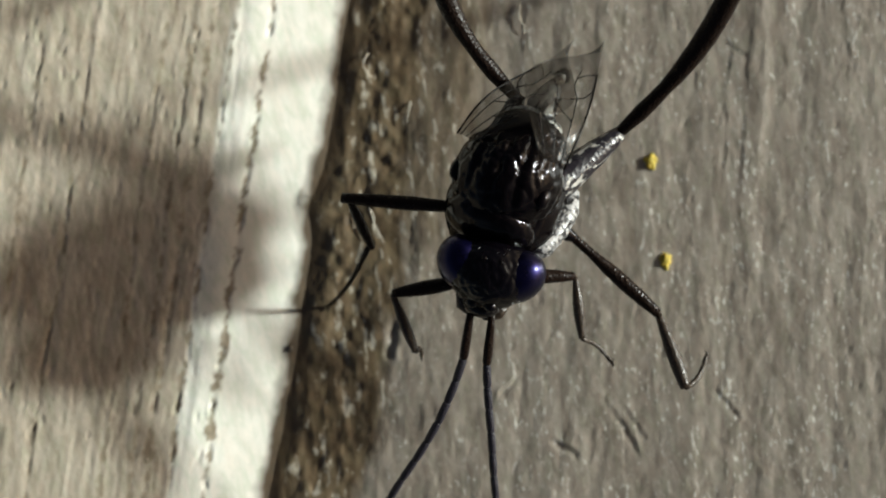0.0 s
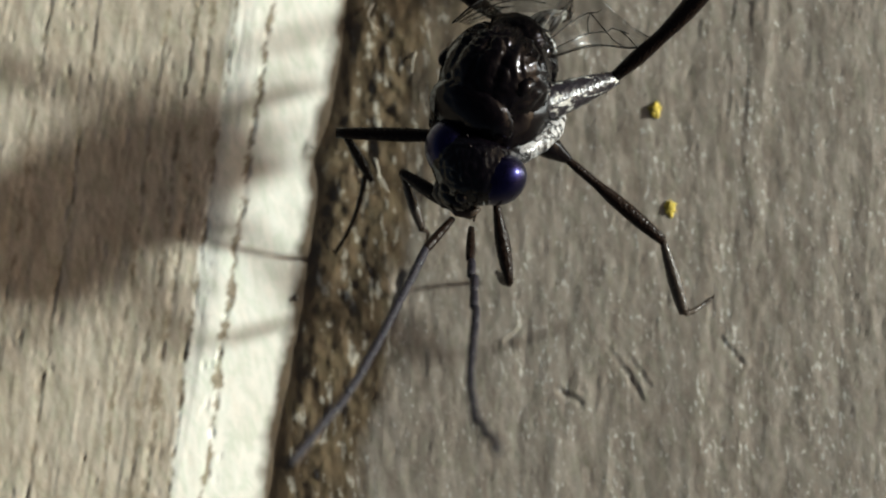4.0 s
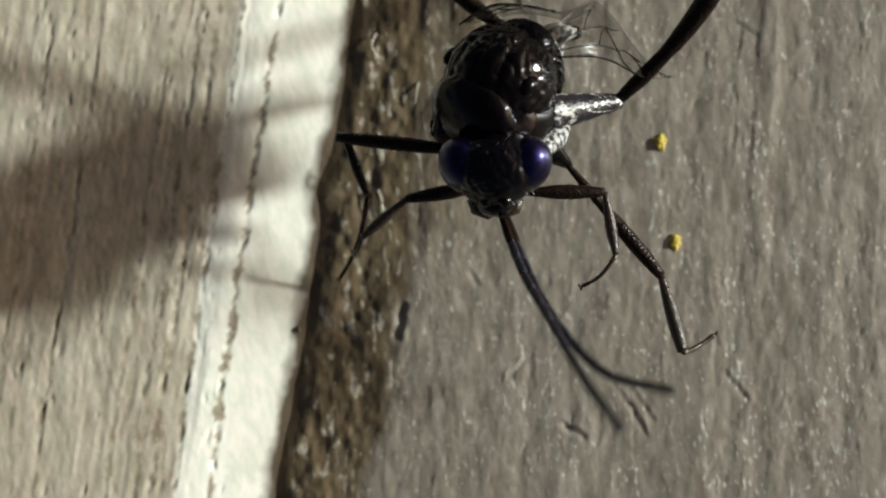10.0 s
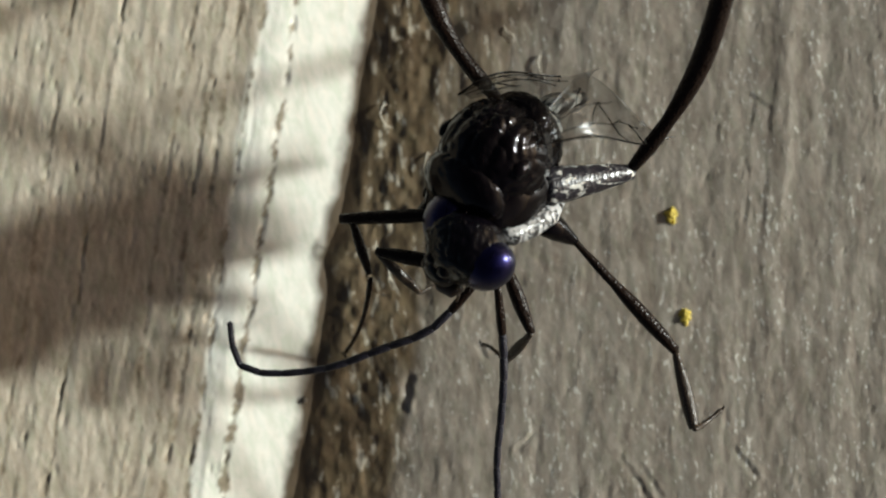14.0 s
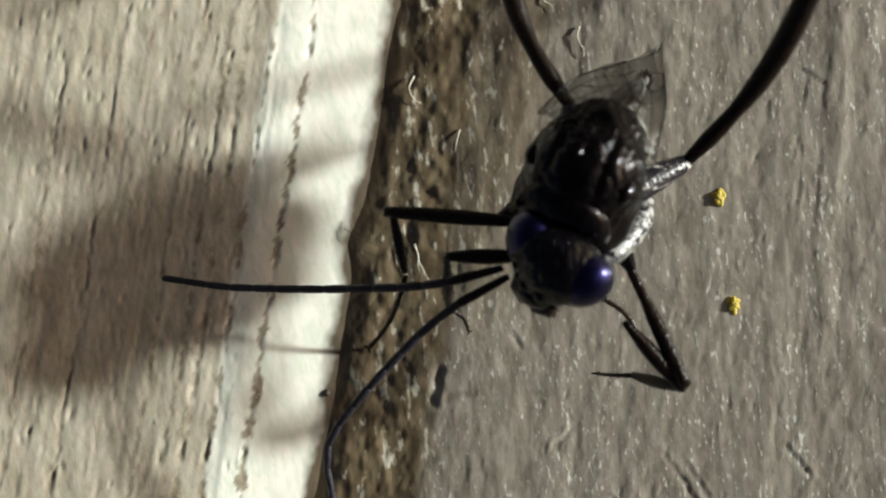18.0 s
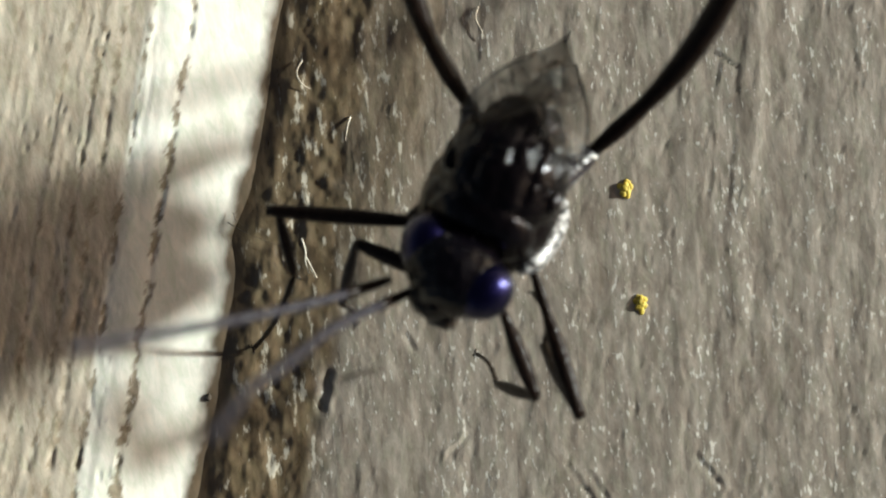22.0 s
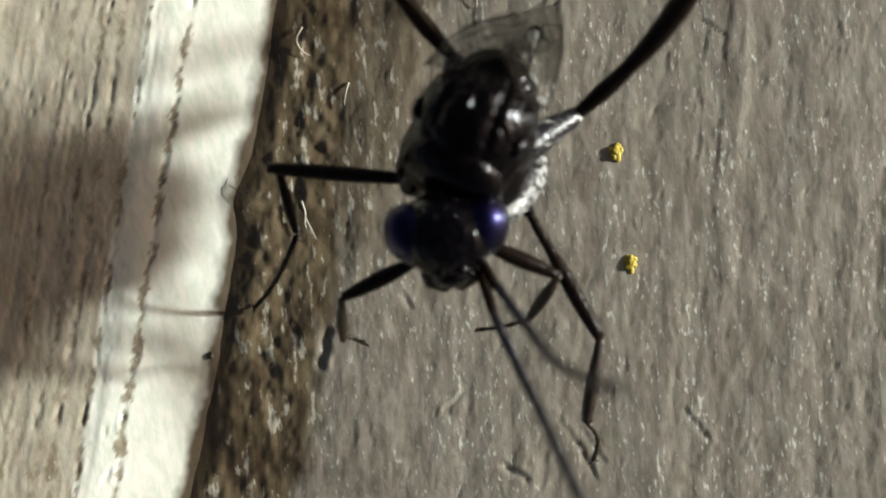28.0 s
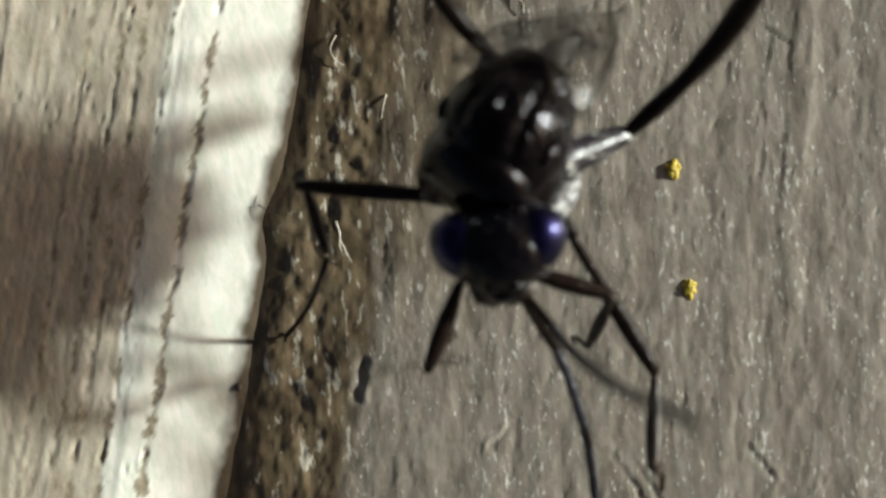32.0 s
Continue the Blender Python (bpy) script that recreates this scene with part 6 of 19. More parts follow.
    walk(limbs["middle_b_tibia"], [(0, aim(2.84,-.29,1.5,3.23,-1.46,1.66)), (1, aim(2.97,-.2,1.5,3.35,-1.39,1.62)), (2, aim(3.01,.03,1.5,3.38,-1.16,1.6)), (3, aim(2.86,-.03,1.5,3.26,-1.15,1.11)), (3.5, aim(2.87,-.03,1.5,3.26,-1.17,1.15)), (6, aim(2.8,-.02,1.5,2.98,-1.26,1.57)), (7, aim(2.8,-0,1.5,3.02,-1.23,1.6)), (8, aim(2.78,-.01,1.5,3.04,-1.23,1.61)), (9, aim(2.75,-.02,1.5,3.06,-1.23,1.62)), (10, aim(2.76,-0,1.5,3.07,-1.21,1.62)), (11, aim(2.78,.02,1.5,3.12,-1.18,1.63)), (12, aim(2.79,.06,1.5,3.12,-1.14,1.64)), (13, aim(2.8,.1,1.5,3.15,-1.08,1.68)), (14, aim(2.82,.11,1.5,3.08,-1.1,1.7)), (14.5, aim(2.8,.08,1.5,3.07,-1.12,1.71)), (15, aim(2.6,-.13,1.62,2.48,-1.29,1.16)), (15.5, aim(2.38,-.29,1.75,1.9,-.94,.79)), (16, aim(2.12,-.4,1.88,1.49,-.29,.81)), (16.5, aim(1.85,-.45,2,1.31,.38,1.24)), (16.75, aim(1.78,-.34,2,1.31,.28,1.02)), (17, aim(1.71,-.23,2,1.34,.15,.87)), (17.25, aim(1.82,-.32,2,1.39,.13,.91)), (17.5, aim(1.93,-.4,2,1.45,.11,.97)), (17.75, aim(2.04,-.48,2,1.51,.1,1.03)), (18, aim(2.14,-.55,2,1.57,.09,1.09)), (19, aim(1.71,-.03,2,1.76,.47,.85)), (20, aim(1.76,.18,2,1.8,.92,.99)), (20.25, aim(1.8,.28,2,1.91,.59,.8)), (20.5, aim(1.84,.37,2,2,.22,.77)), (20.75, aim(1.87,.47,2,2.07,-.13,.92)), (21, aim(1.91,.56,2,2.11,-.39,1.22)), (21.25, aim(1.98,.17,2,1.98,-.37,.88)), (21.5, aim(2.05,-.2,2,1.84,-.22,.77)), (21.75, aim(2.11,-.56,2,1.75,-.05,.92)), (22, aim(2.17,-.9,2,1.72,.03,1.3)), (23, aim(2.41,-.82,2,2.24,.11,1.19)), (24, aim(2.09,-.99,2,1.63,-.21,1.14)), (24.5, aim(2.07,-.23,2,1.81,.51,1.03)), (25, aim(2.04,.56,2,2,1.23,.94)), (26, aim(2.11,-.23,2,2.1,.57,1.03)), (26.125, aim(2.24,-.23,2.01,2.17,.16,.83)), (26.25, aim(2.36,-.2,2.01,2.25,-.26,.77)), (26.375, aim(2.47,-.14,2.01,2.32,-.63,.87)), (26.5, aim(2.57,-.04,2,2.4,-.91,1.12)), (27, aim(2.58,-.2,1.9,2.41,-1.21,1.19)), (27.5, aim(2.58,-.35,1.8,2.42,-1.47,1.28)), (28, aim(2.58,-.49,1.7,2.42,-1.69,1.39)), (28.5, aim(2.57,-.62,1.6,2.43,-1.85,1.5)), (29, aim(2.65,-.59,1.6,2.55,-1.83,1.74)), (30, aim(2.61,-.45,1.6,2.55,-1.69,1.77)), (31, aim(2.57,-.5,1.6,2.52,-1.73,1.78)), (32, aim(2.49,-.5,1.6,2.43,-1.74,1.79))])
    walk(limbs["middle_b_tarsus"], [(0, aim(3.23,-1.46,1.66,3.64,-.98,1.26)), (1, aim(3.35,-1.39,1.62,3.62,-.96,1.06)), (2, aim(3.38,-1.16,1.6,3.67,-1.02,.92)), (3, aim(3.26,-1.15,1.11,3.73,-.89,.58)), (3.5, aim(3.26,-1.17,1.15,3.75,-.94,.63)), (6, aim(2.98,-1.26,1.57,3.6,-.98,1.27)), (7, aim(3.02,-1.23,1.6,3.63,-.96,1.26)), (8, aim(3.04,-1.23,1.61,3.64,-.95,1.26)), (9, aim(3.06,-1.23,1.62,3.64,-.93,1.26)), (10, aim(3.07,-1.21,1.62,3.64,-.95,1.21)), (11, aim(3.12,-1.18,1.63,3.64,-.96,1.12)), (12, aim(3.12,-1.14,1.64,3.63,-.94,1.12)), (13, aim(3.15,-1.08,1.68,3.63,-.95,1.12)), (14, aim(3.08,-1.1,1.7,3.59,-.85,1.21)), (14.5, aim(3.07,-1.12,1.71,3.62,-.82,1.3)), (15, aim(2.48,-1.29,1.16,2.97,-.72,1.06)), (15.5, aim(1.9,-.94,.79,2.18,-.29,1.03)), (16, aim(1.49,-.29,.81,1.47,.26,1.31)), (16.5, aim(1.31,.38,1.24,1,.66,1.86)), (16.75, aim(1.31,.28,1.02,1.02,.26,1.71)), (17, aim(1.34,.15,.87,1.11,-.18,1.5)), (17.25, aim(1.39,.13,.91,.96,.05,1.52)), (17.5, aim(1.45,.11,.97,.89,.3,1.43)), (17.75, aim(1.51,.1,1.03,.93,.52,1.26)), (18, aim(1.57,.09,1.09,1.08,.66,1.05)), (19, aim(1.76,.47,.85,1.52,1.13,1.12)), (20, aim(1.8,.92,.99,1.81,1.56,1.39)), (20.25, aim(1.91,.59,.8,2.07,1.15,1.27)), (20.5, aim(2,.22,.77,2.31,.66,1.29)), (20.75, aim(2.07,-.13,.92,2.51,.17,1.45)), (21, aim(2.11,-.39,1.22,2.65,-.26,1.73)), (21.25, aim(1.98,-.37,.88,2.39,-.01,1.39)), (21.5, aim(1.84,-.22,.77,2.08,.33,1.22)), (21.75, aim(1.75,-.05,.92,1.79,.62,1.27)), (22, aim(1.72,.03,1.3,1.56,.74,1.49)), (23, aim(2.24,.11,1.19,2.02,.74,1.53)), (24, aim(1.63,-.21,1.14,1.54,.44,1.51)), (24.5, aim(1.81,.51,1.03,1.71,.97,1.61)), (25, aim(2,1.23,.94,1.89,1.43,1.66)), (26, aim(2.1,.57,1.03,2.03,1.04,1.62)), (26.125, aim(2.17,.16,.83,2.07,.47,1.5)), (26.25, aim(2.25,-.26,.77,2.11,-.14,1.5)), (26.375, aim(2.32,-.63,.87,2.17,-.71,1.6)), (26.5, aim(2.4,-.91,1.12,2.24,-1.18,1.8)), (27, aim(2.41,-1.21,1.19,2.32,-1.84,1.6)), (27.5, aim(2.42,-1.47,1.28,2.44,-2.22,1.27)), (28, aim(2.42,-1.69,1.39,2.55,-2.3,.96)), (28.5, aim(2.43,-1.85,1.5,2.61,-2.1,.82)), (29, aim(2.55,-1.83,1.74,2.7,-2.11,1.07)), (30, aim(2.55,-1.69,1.77,2.71,-2.05,1.13)), (31, aim(2.52,-1.73,1.78,2.69,-2.1,1.14)), (32, aim(2.43,-1.74,1.79,2.62,-2.11,1.17))])
    walk(limbs["hind_a_coxa"], [(0, aim(.62,3.17,2.01,.11,1.78,1.86)), (1, aim(.6,3.24,2.01,.12,1.75,1.86)), (2, aim(.42,3.45,2,.03,1.99,1.89)), (3, aim(.4,3.44,2,-.15,2.08,2.01)), (6, aim(.28,3.84,1.99,-.19,2.58,2.16)), (7, aim(.25,3.94,1.99,-.2,2.75,2.16)), (8, aim(.25,3.99,1.99,-.19,2.79,2.16)), (9, aim(.26,3.95,1.99,-.19,2.71,2.16)), (10, aim(.25,4,1.99,-.14,2.74,2.16)), (11, aim(.2,4.01,1.99,-.16,2.77,2.16)), (12, aim(.2,3.97,1.99,-.13,2.77,2.15)), (13, aim(.13,4.09,1.99,-.19,3,2.13)), (14, aim(.13,3.99,1.99,-.35,2.93,2.12)), (14.5, aim(.15,3.96,2,-.32,2.86,2.01)), (16.5, aim(.39,3.69,2.01,.17,2.53,1.87)), (17, aim(.44,3.63,2.01,.25,2.46,1.87)), (18, aim(.5,3.53,2.01,.31,2.46,1.88)), (19, aim(.51,3.45,2.01,.37,2.5,1.89)), (20, aim(.65,3.47,2,.61,2.39,1.95)), (21, aim(.65,3.35,2,.66,2.3,1.95)), (22, aim(.68,3.3,2,.69,2.3,1.95)), (23, aim(.67,3.3,2,.7,2.32,1.94)), (24, aim(.75,3.27,2,.75,2.21,1.94)), (25, aim(.73,3.24,2,.82,2.21,1.94)), (26, aim(.83,3.2,2,.83,2.1,1.93)), (26.5, aim(.79,3.19,2,.75,2.09,1.94)), (28.5, aim(.51,3.52,2,.34,2.32,2.04)), (29, aim(.51,3.54,2,.29,2.28,2.05)), (30, aim(.48,3.61,2,.25,2.3,2.05)), (31, aim(.48,3.6,2,.25,2.33,2.04)), (32, aim(.34,3.63,2,.09,2.41,2.06))])
    walk(limbs["hind_a_femur"], [(0, aim(0.6,3.11,2,-0.66,5.78,3.61)), (1, aim(0.58,3.18,2,-0.74,5.79,3.62)), (2, aim(0.41,3.39,2,-1.28,5.69,3.63)), (3, aim(0.38,3.39,2,-1.42,5.58,3.63)), (6, aim(0.26,3.78,2,-1.86,5.57,3.63)), (7, aim(0.23,3.89,2,-1.4,6.23,3.64)), (8, aim(0.23,3.94,2,-1.48,6.2,3.64)), (9, aim(0.24,3.89,2,-1.67,5.95,3.64)), (10, aim(0.23,3.94,2,-1.62,6.06,3.64)), (11, aim(0.19,3.96,2,-1.67,6.07,3.64)), (12, aim(0.18,3.91,2,-1.09,6.54,3.65)), (13, aim(0.11,4.03,2,-1.03,6.75,3.65)), (14, aim(0.1,3.93,2,-1.11,6.62,3.63)), (14.5, aim(0.12,3.91,2,-0.95,6.67,3.63)), (16.5, aim(0.38,3.63,2,-0.47,6.52,3.63)), (17, aim(0.43,3.57,2,-0.47,6.43,3.65)), (18, aim(0.49,3.47,2,-0.4,6.29,3.73)), (19, aim(0.5,3.39,2,-0.26,6.22,3.8)), (20, aim(0.65,3.41,2,-0.09,6.21,3.85)), (21, aim(0.65,3.29,2,0.05,6.14,3.87)), (22, aim(0.68,3.24,2,0.03,6.07,3.88)), (23, aim(0.67,3.24,2,0.05,6.08,3.88)), (24, aim(0.75,3.21,2,0.13,6.06,3.86)), (25, aim(0.74,3.18,2,0.23,6.1,3.83)), (26, aim(0.83,3.14,2,-0.05,5.89,3.83)), (26.5, aim(0.78,3.13,2,-0.16,5.84,3.84)), (28.5, aim(0.5,3.46,2,-0.74,5.97,3.86)), (29, aim(0.5,3.48,2,-0.67,6.03,3.86)), (30, aim(0.47,3.55,2,-0.68,6.12,3.86)), (31, aim(0.47,3.54,2,-0.57,6.16,3.89)), (32, aim(0.33,3.57,2,-0.88,6.02,3.97))])
    walk(limbs["hind_a_tibia"], [(0, aim(-0.66,5.78,3.61,-2.03,6.74,1.25)), (1, aim(-0.74,5.79,3.62,-2.12,6.75,1.26)), (2, aim(-1.28,5.69,3.63,-2.65,6.65,1.26)), (3, aim(-1.42,5.58,3.63,-2.8,6.54,1.26)), (6, aim(-1.86,5.57,3.63,-3.23,6.53,1.26)), (7, aim(-1.4,6.23,3.64,-2.77,7.19,1.27)), (8, aim(-1.48,6.2,3.64,-2.85,7.16,1.27)), (9, aim(-1.67,5.95,3.64,-3.04,6.91,1.27)), (10, aim(-1.62,6.06,3.64,-2.99,7.02,1.27)), (11, aim(-1.67,6.07,3.64,-3.04,7.03,1.27)), (12, aim(-1.09,6.54,3.65,-2.46,7.49,1.28)), (13, aim(-1.03,6.75,3.65,-2.39,7.71,1.28)), (14, aim(-1.11,6.62,3.63,-2.48,7.57,1.26)), (14.5, aim(-0.95,6.67,3.63,-2.33,7.63,1.26)), (16.5, aim(-0.47,6.52,3.63,-1.84,7.48,1.26)), (17, aim(-0.47,6.43,3.65,-1.83,7.38,1.28)), (18, aim(-0.4,6.29,3.73,-1.74,7.23,1.34)), (19, aim(-0.26,6.22,3.8,-1.58,7.15,1.39)), (20, aim(-0.09,6.21,3.85,-1.4,7.13,1.43)), (21, aim(0.05,6.14,3.87,-1.25,7.06,1.45)), (22, aim(0.03,6.07,3.88,-1.27,6.99,1.45)), (23, aim(0.05,6.08,3.88,-1.25,6.99,1.45)), (24, aim(0.13,6.06,3.86,-1.18,6.98,1.44)), (25, aim(0.23,6.1,3.83,-1.08,7.02,1.41)), (26, aim(-0.05,5.89,3.83,-1.36,6.81,1.42)), (26.5, aim(-0.16,5.84,3.84,-1.47,6.76,1.42)), (28.5, aim(-0.74,5.97,3.86,-2.05,6.89,1.43)), (29, aim(-0.67,6.03,3.86,-1.98,6.95,1.44)), (30, aim(-0.68,6.12,3.86,-1.99,7.04,1.44)), (31, aim(-0.57,6.16,3.89,-1.87,7.06,1.46)), (32, aim(-0.88,6.02,3.97,-2.16,6.92,1.52))])
    walk(limbs["hind_a_tarsus"], [(0, aim(-2.03,6.74,1.25,-2.93,8.09,0.25)), (1, aim(-2.12,6.75,1.26,-3.01,8.1,0.26)), (2, aim(-2.65,6.65,1.26,-3.55,8,0.26)), (3, aim(-2.8,6.54,1.26,-3.69,7.88,0.26)), (6, aim(-3.23,6.53,1.26,-4.13,7.87,0.26)), (7, aim(-2.77,7.19,1.27,-3.67,8.53,0.26)), (8, aim(-2.85,7.16,1.27,-3.74,8.5,0.26)), (9, aim(-3.04,6.91,1.27,-3.94,8.25,0.26)), (10, aim(-2.99,7.02,1.27,-3.88,8.36,0.26)), (11, aim(-3.04,7.03,1.27,-3.93,8.37,0.26)), (12, aim(-2.46,7.49,1.28,-3.35,8.83,0.27)), (13, aim(-2.39,7.71,1.28,-3.28,9.05,0.26)), (14, aim(-2.48,7.57,1.26,-3.37,8.92,0.26)), (14.5, aim(-2.33,7.63,1.26,-3.22,8.98,0.26)), (16.5, aim(-1.84,7.48,1.26,-2.74,8.82,0.26)), (17, aim(-1.83,7.38,1.28,-2.72,8.72,0.27)), (18, aim(-1.74,7.23,1.34,-2.62,8.55,0.29)), (19, aim(-1.58,7.15,1.39,-2.45,8.45,0.31)), (20, aim(-1.4,7.13,1.43,-2.25,8.42,0.33)), (21, aim(-1.25,7.06,1.45,-2.11,8.34,0.34)), (22, aim(-1.27,6.99,1.45,-2.12,8.27,0.34)), (23, aim(-1.25,6.99,1.45,-2.1,8.27,0.34)), (24, aim(-1.18,6.98,1.44,-2.03,8.26,0.33)), (25, aim(-1.08,7.02,1.41,-1.95,8.31,0.32)), (26, aim(-1.36,6.81,1.42,-2.22,8.1,0.32)), (26.5, aim(-1.47,6.76,1.42,-2.33,8.05,0.32)), (28.5, aim(-2.05,6.89,1.43,-2.91,8.17,0.33)), (29, aim(-1.98,6.95,1.44,-2.84,8.23,0.33)), (30, aim(-1.99,7.04,1.44,-2.84,8.32,0.33)), (31, aim(-1.87,7.06,1.46,-2.72,8.34,0.34)), (32, aim(-2.16,6.92,1.52,-3,8.17,0.37))])
    walk(limbs["hind_b_coxa"], [(0, aim(2.24,2.59,1.69,.85,1.48,2.04)), (1, aim(2.25,2.57,1.69,.86,1.45,2.04)), (2, aim(2.16,2.6,1.69,.77,1.69,2.08)), (3, aim(2.13,2.53,1.68,.55,1.73,2.26)), (6, aim(2.1,2.74,1.67,.49,2.26,2.49)), (7, aim(2.1,2.8,1.67,.48,2.42,2.49)), (8, aim(2.14,2.81,1.67,.48,2.47,2.49)), (9, aim(2.12,2.77,1.67,.48,2.38,2.49)), (10, aim(2.11,2.77,1.67,.54,2.41,2.49)), (11, aim(2.11,2.76,1.67,.52,2.44,2.49)), (12, aim(2.05,2.75,1.67,.55,2.44,2.48)), (13, aim(2.07,2.87,1.67,.49,2.67,2.47)), (14, aim(2.13,2.91,1.68,.28,2.53,2.46)), (14.5, aim(2.13,2.89,1.68,.33,2.49,2.34)), (16.5, aim(2.29,2.85,1.69,.89,2.2,2.08)), (17, aim(2.18,2.77,1.68,.97,2.12,2.06)), (18, aim(2.21,2.71,1.68,1.04,2.12,2.03)), (19, aim(2.27,2.79,1.69,1.11,2.16,2.01)), (20, aim(2.3,2.79,1.69,1.35,2.05,1.93)), (21, aim(2.35,2.68,1.69,1.4,1.95,1.93)), (22, aim(2.36,2.69,1.69,1.44,1.96,1.93)), (23, aim(2.36,2.7,1.69,1.45,1.98,1.93)), (24, aim(2.42,2.7,1.69,1.52,1.9,1.93)), (25, aim(2.42,2.71,1.69,1.59,1.93,1.93)), (26, aim(2.52,2.67,1.69,1.61,1.86,1.93)), (26.5, aim(2.47,2.62,1.69,1.53,1.84,1.94)), (28.5, aim(2.25,2.67,1.68,1.08,1.99,2.16)), (29, aim(2.25,2.6,1.68,1.03,1.95,2.17)), (30, aim(2.19,2.65,1.68,.99,1.98,2.17)), (31, aim(2.18,2.61,1.68,.99,2,2.18)), (32, aim(2.13,2.61,1.68,.81,2.05,2.21))])
    walk(limbs["hind_b_femur"], [(0, aim(2.19,2.56,1.7,3.95,5.03,3.63)), (1, aim(2.2,2.53,1.7,4.02,4.95,3.65)), (2, aim(2.12,2.56,1.7,4.09,4.84,3.67)), (3, aim(2.08,2.51,1.7,4.08,4.76,3.67)), (6, aim(2.05,2.73,1.7,3.95,5.07,3.66)), (7, aim(2.05,2.79,1.7,3.83,5.23,3.65)), (8, aim(2.09,2.8,1.7,3.85,5.25,3.66)), (9, aim(2.07,2.76,1.7,3.79,5.24,3.66)), (10, aim(2.06,2.76,1.7,3.83,5.21,3.66)), (11, aim(2.05,2.75,1.7,3.85,5.17,3.66)), (12, aim(2,2.74,1.7,3.76,5.2,3.66)), (13, aim(2.02,2.86,1.7,3.59,5.45,3.64)), (14, aim(2.07,2.9,1.7,3.3,5.7,3.6)), (14.5, aim(2.07,2.87,1.7,3.33,5.66,3.6)), (16.5, aim(2.24,2.83,1.7,3.54,5.58,3.62)), (17, aim(2.13,2.74,1.7,3.6,5.37,3.67)), (18, aim(2.16,2.69,1.7,3.64,5.22,3.78)), (19, aim(2.21,2.76,1.7,3.75,5.2,3.85)), (20, aim(2.25,2.75,1.7,3.84,5.14,3.88)), (21, aim(2.31,2.64,1.7,4,4.95,3.88)), (22, aim(2.31,2.65,1.7,4.04,4.93,3.88)), (23, aim(2.31,2.67,1.7,4.12,4.88,3.89)), (24, aim(2.38,2.66,1.7,4.19,4.9,3.87)), (25, aim(2.38,2.67,1.7,4.3,4.84,3.84)), (26, aim(2.48,2.63,1.7,4.37,4.81,3.85)), (26.5, aim(2.43,2.58,1.7,4.33,4.75,3.85)), (28.5, aim(2.2,2.64,1.7,3.93,4.96,3.84)), (29, aim(2.2,2.58,1.7,3.91,4.91,3.84)), (30, aim(2.14,2.62,1.7,3.85,4.95,3.85)), (31, aim(2.13,2.59,1.7,3.78,4.93,3.88)), (32, aim(2.08,2.59,1.7,3.71,4.82,4))])
    walk(limbs["hind_b_tibia"], [(0, aim(3.95,5.03,3.63,5.32,5.99,1.26)), (1, aim(4.02,4.95,3.65,5.39,5.9,1.28)), (2, aim(4.09,4.84,3.67,5.45,5.79,1.29)), (3, aim(4.08,4.76,3.67,5.44,5.72,1.29)), (6, aim(3.95,5.07,3.66,5.31,6.03,1.29)), (7, aim(3.83,5.23,3.65,5.19,6.19,1.28)), (8, aim(3.85,5.25,3.66,5.22,6.2,1.28)), (9, aim(3.79,5.24,3.66,5.16,6.19,1.28)), (10, aim(3.83,5.21,3.66,5.19,6.16,1.28)), (11, aim(3.85,5.17,3.66,5.21,6.13,1.29)), (12, aim(3.76,5.2,3.66,5.12,6.15,1.28)), (13, aim(3.59,5.45,3.64,4.96,6.41,1.27)), (14, aim(3.3,5.7,3.6,4.68,6.66,1.24)), (14.5, aim(3.33,5.66,3.6,4.71,6.63,1.24)), (16.5, aim(3.54,5.58,3.62,4.91,6.54,1.26)), (17, aim(3.6,5.37,3.67,4.96,6.32,1.29)), (18, aim(3.64,5.22,3.78,4.97,6.15,1.37)), (19, aim(3.75,5.2,3.85,5.06,6.12,1.43)), (20, aim(3.84,5.14,3.88,5.15,6.05,1.45)), (21, aim(4,4.95,3.88,5.3,5.86,1.45)), (22, aim(4.04,4.93,3.88,5.34,5.84,1.46)), (23, aim(4.12,4.88,3.89,5.41,5.79,1.46)), (24, aim(4.19,4.9,3.87,5.49,5.81,1.44)), (25, aim(4.3,4.84,3.84,5.62,5.75,1.42)), (26, aim(4.37,4.81,3.85,5.68,5.72,1.43)), (26.5, aim(4.33,4.75,3.85,5.64,5.67,1.43)), (28.5, aim(3.93,4.96,3.84,5.24,5.87,1.43)), (29, aim(3.91,4.91,3.84,5.22,5.83,1.42)), (30, aim(3.85,4.95,3.85,5.16,5.87,1.43)), (31, aim(3.78,4.93,3.88,5.08,5.84,1.46)), (32, aim(3.71,4.82,4,4.98,5.71,1.55))])
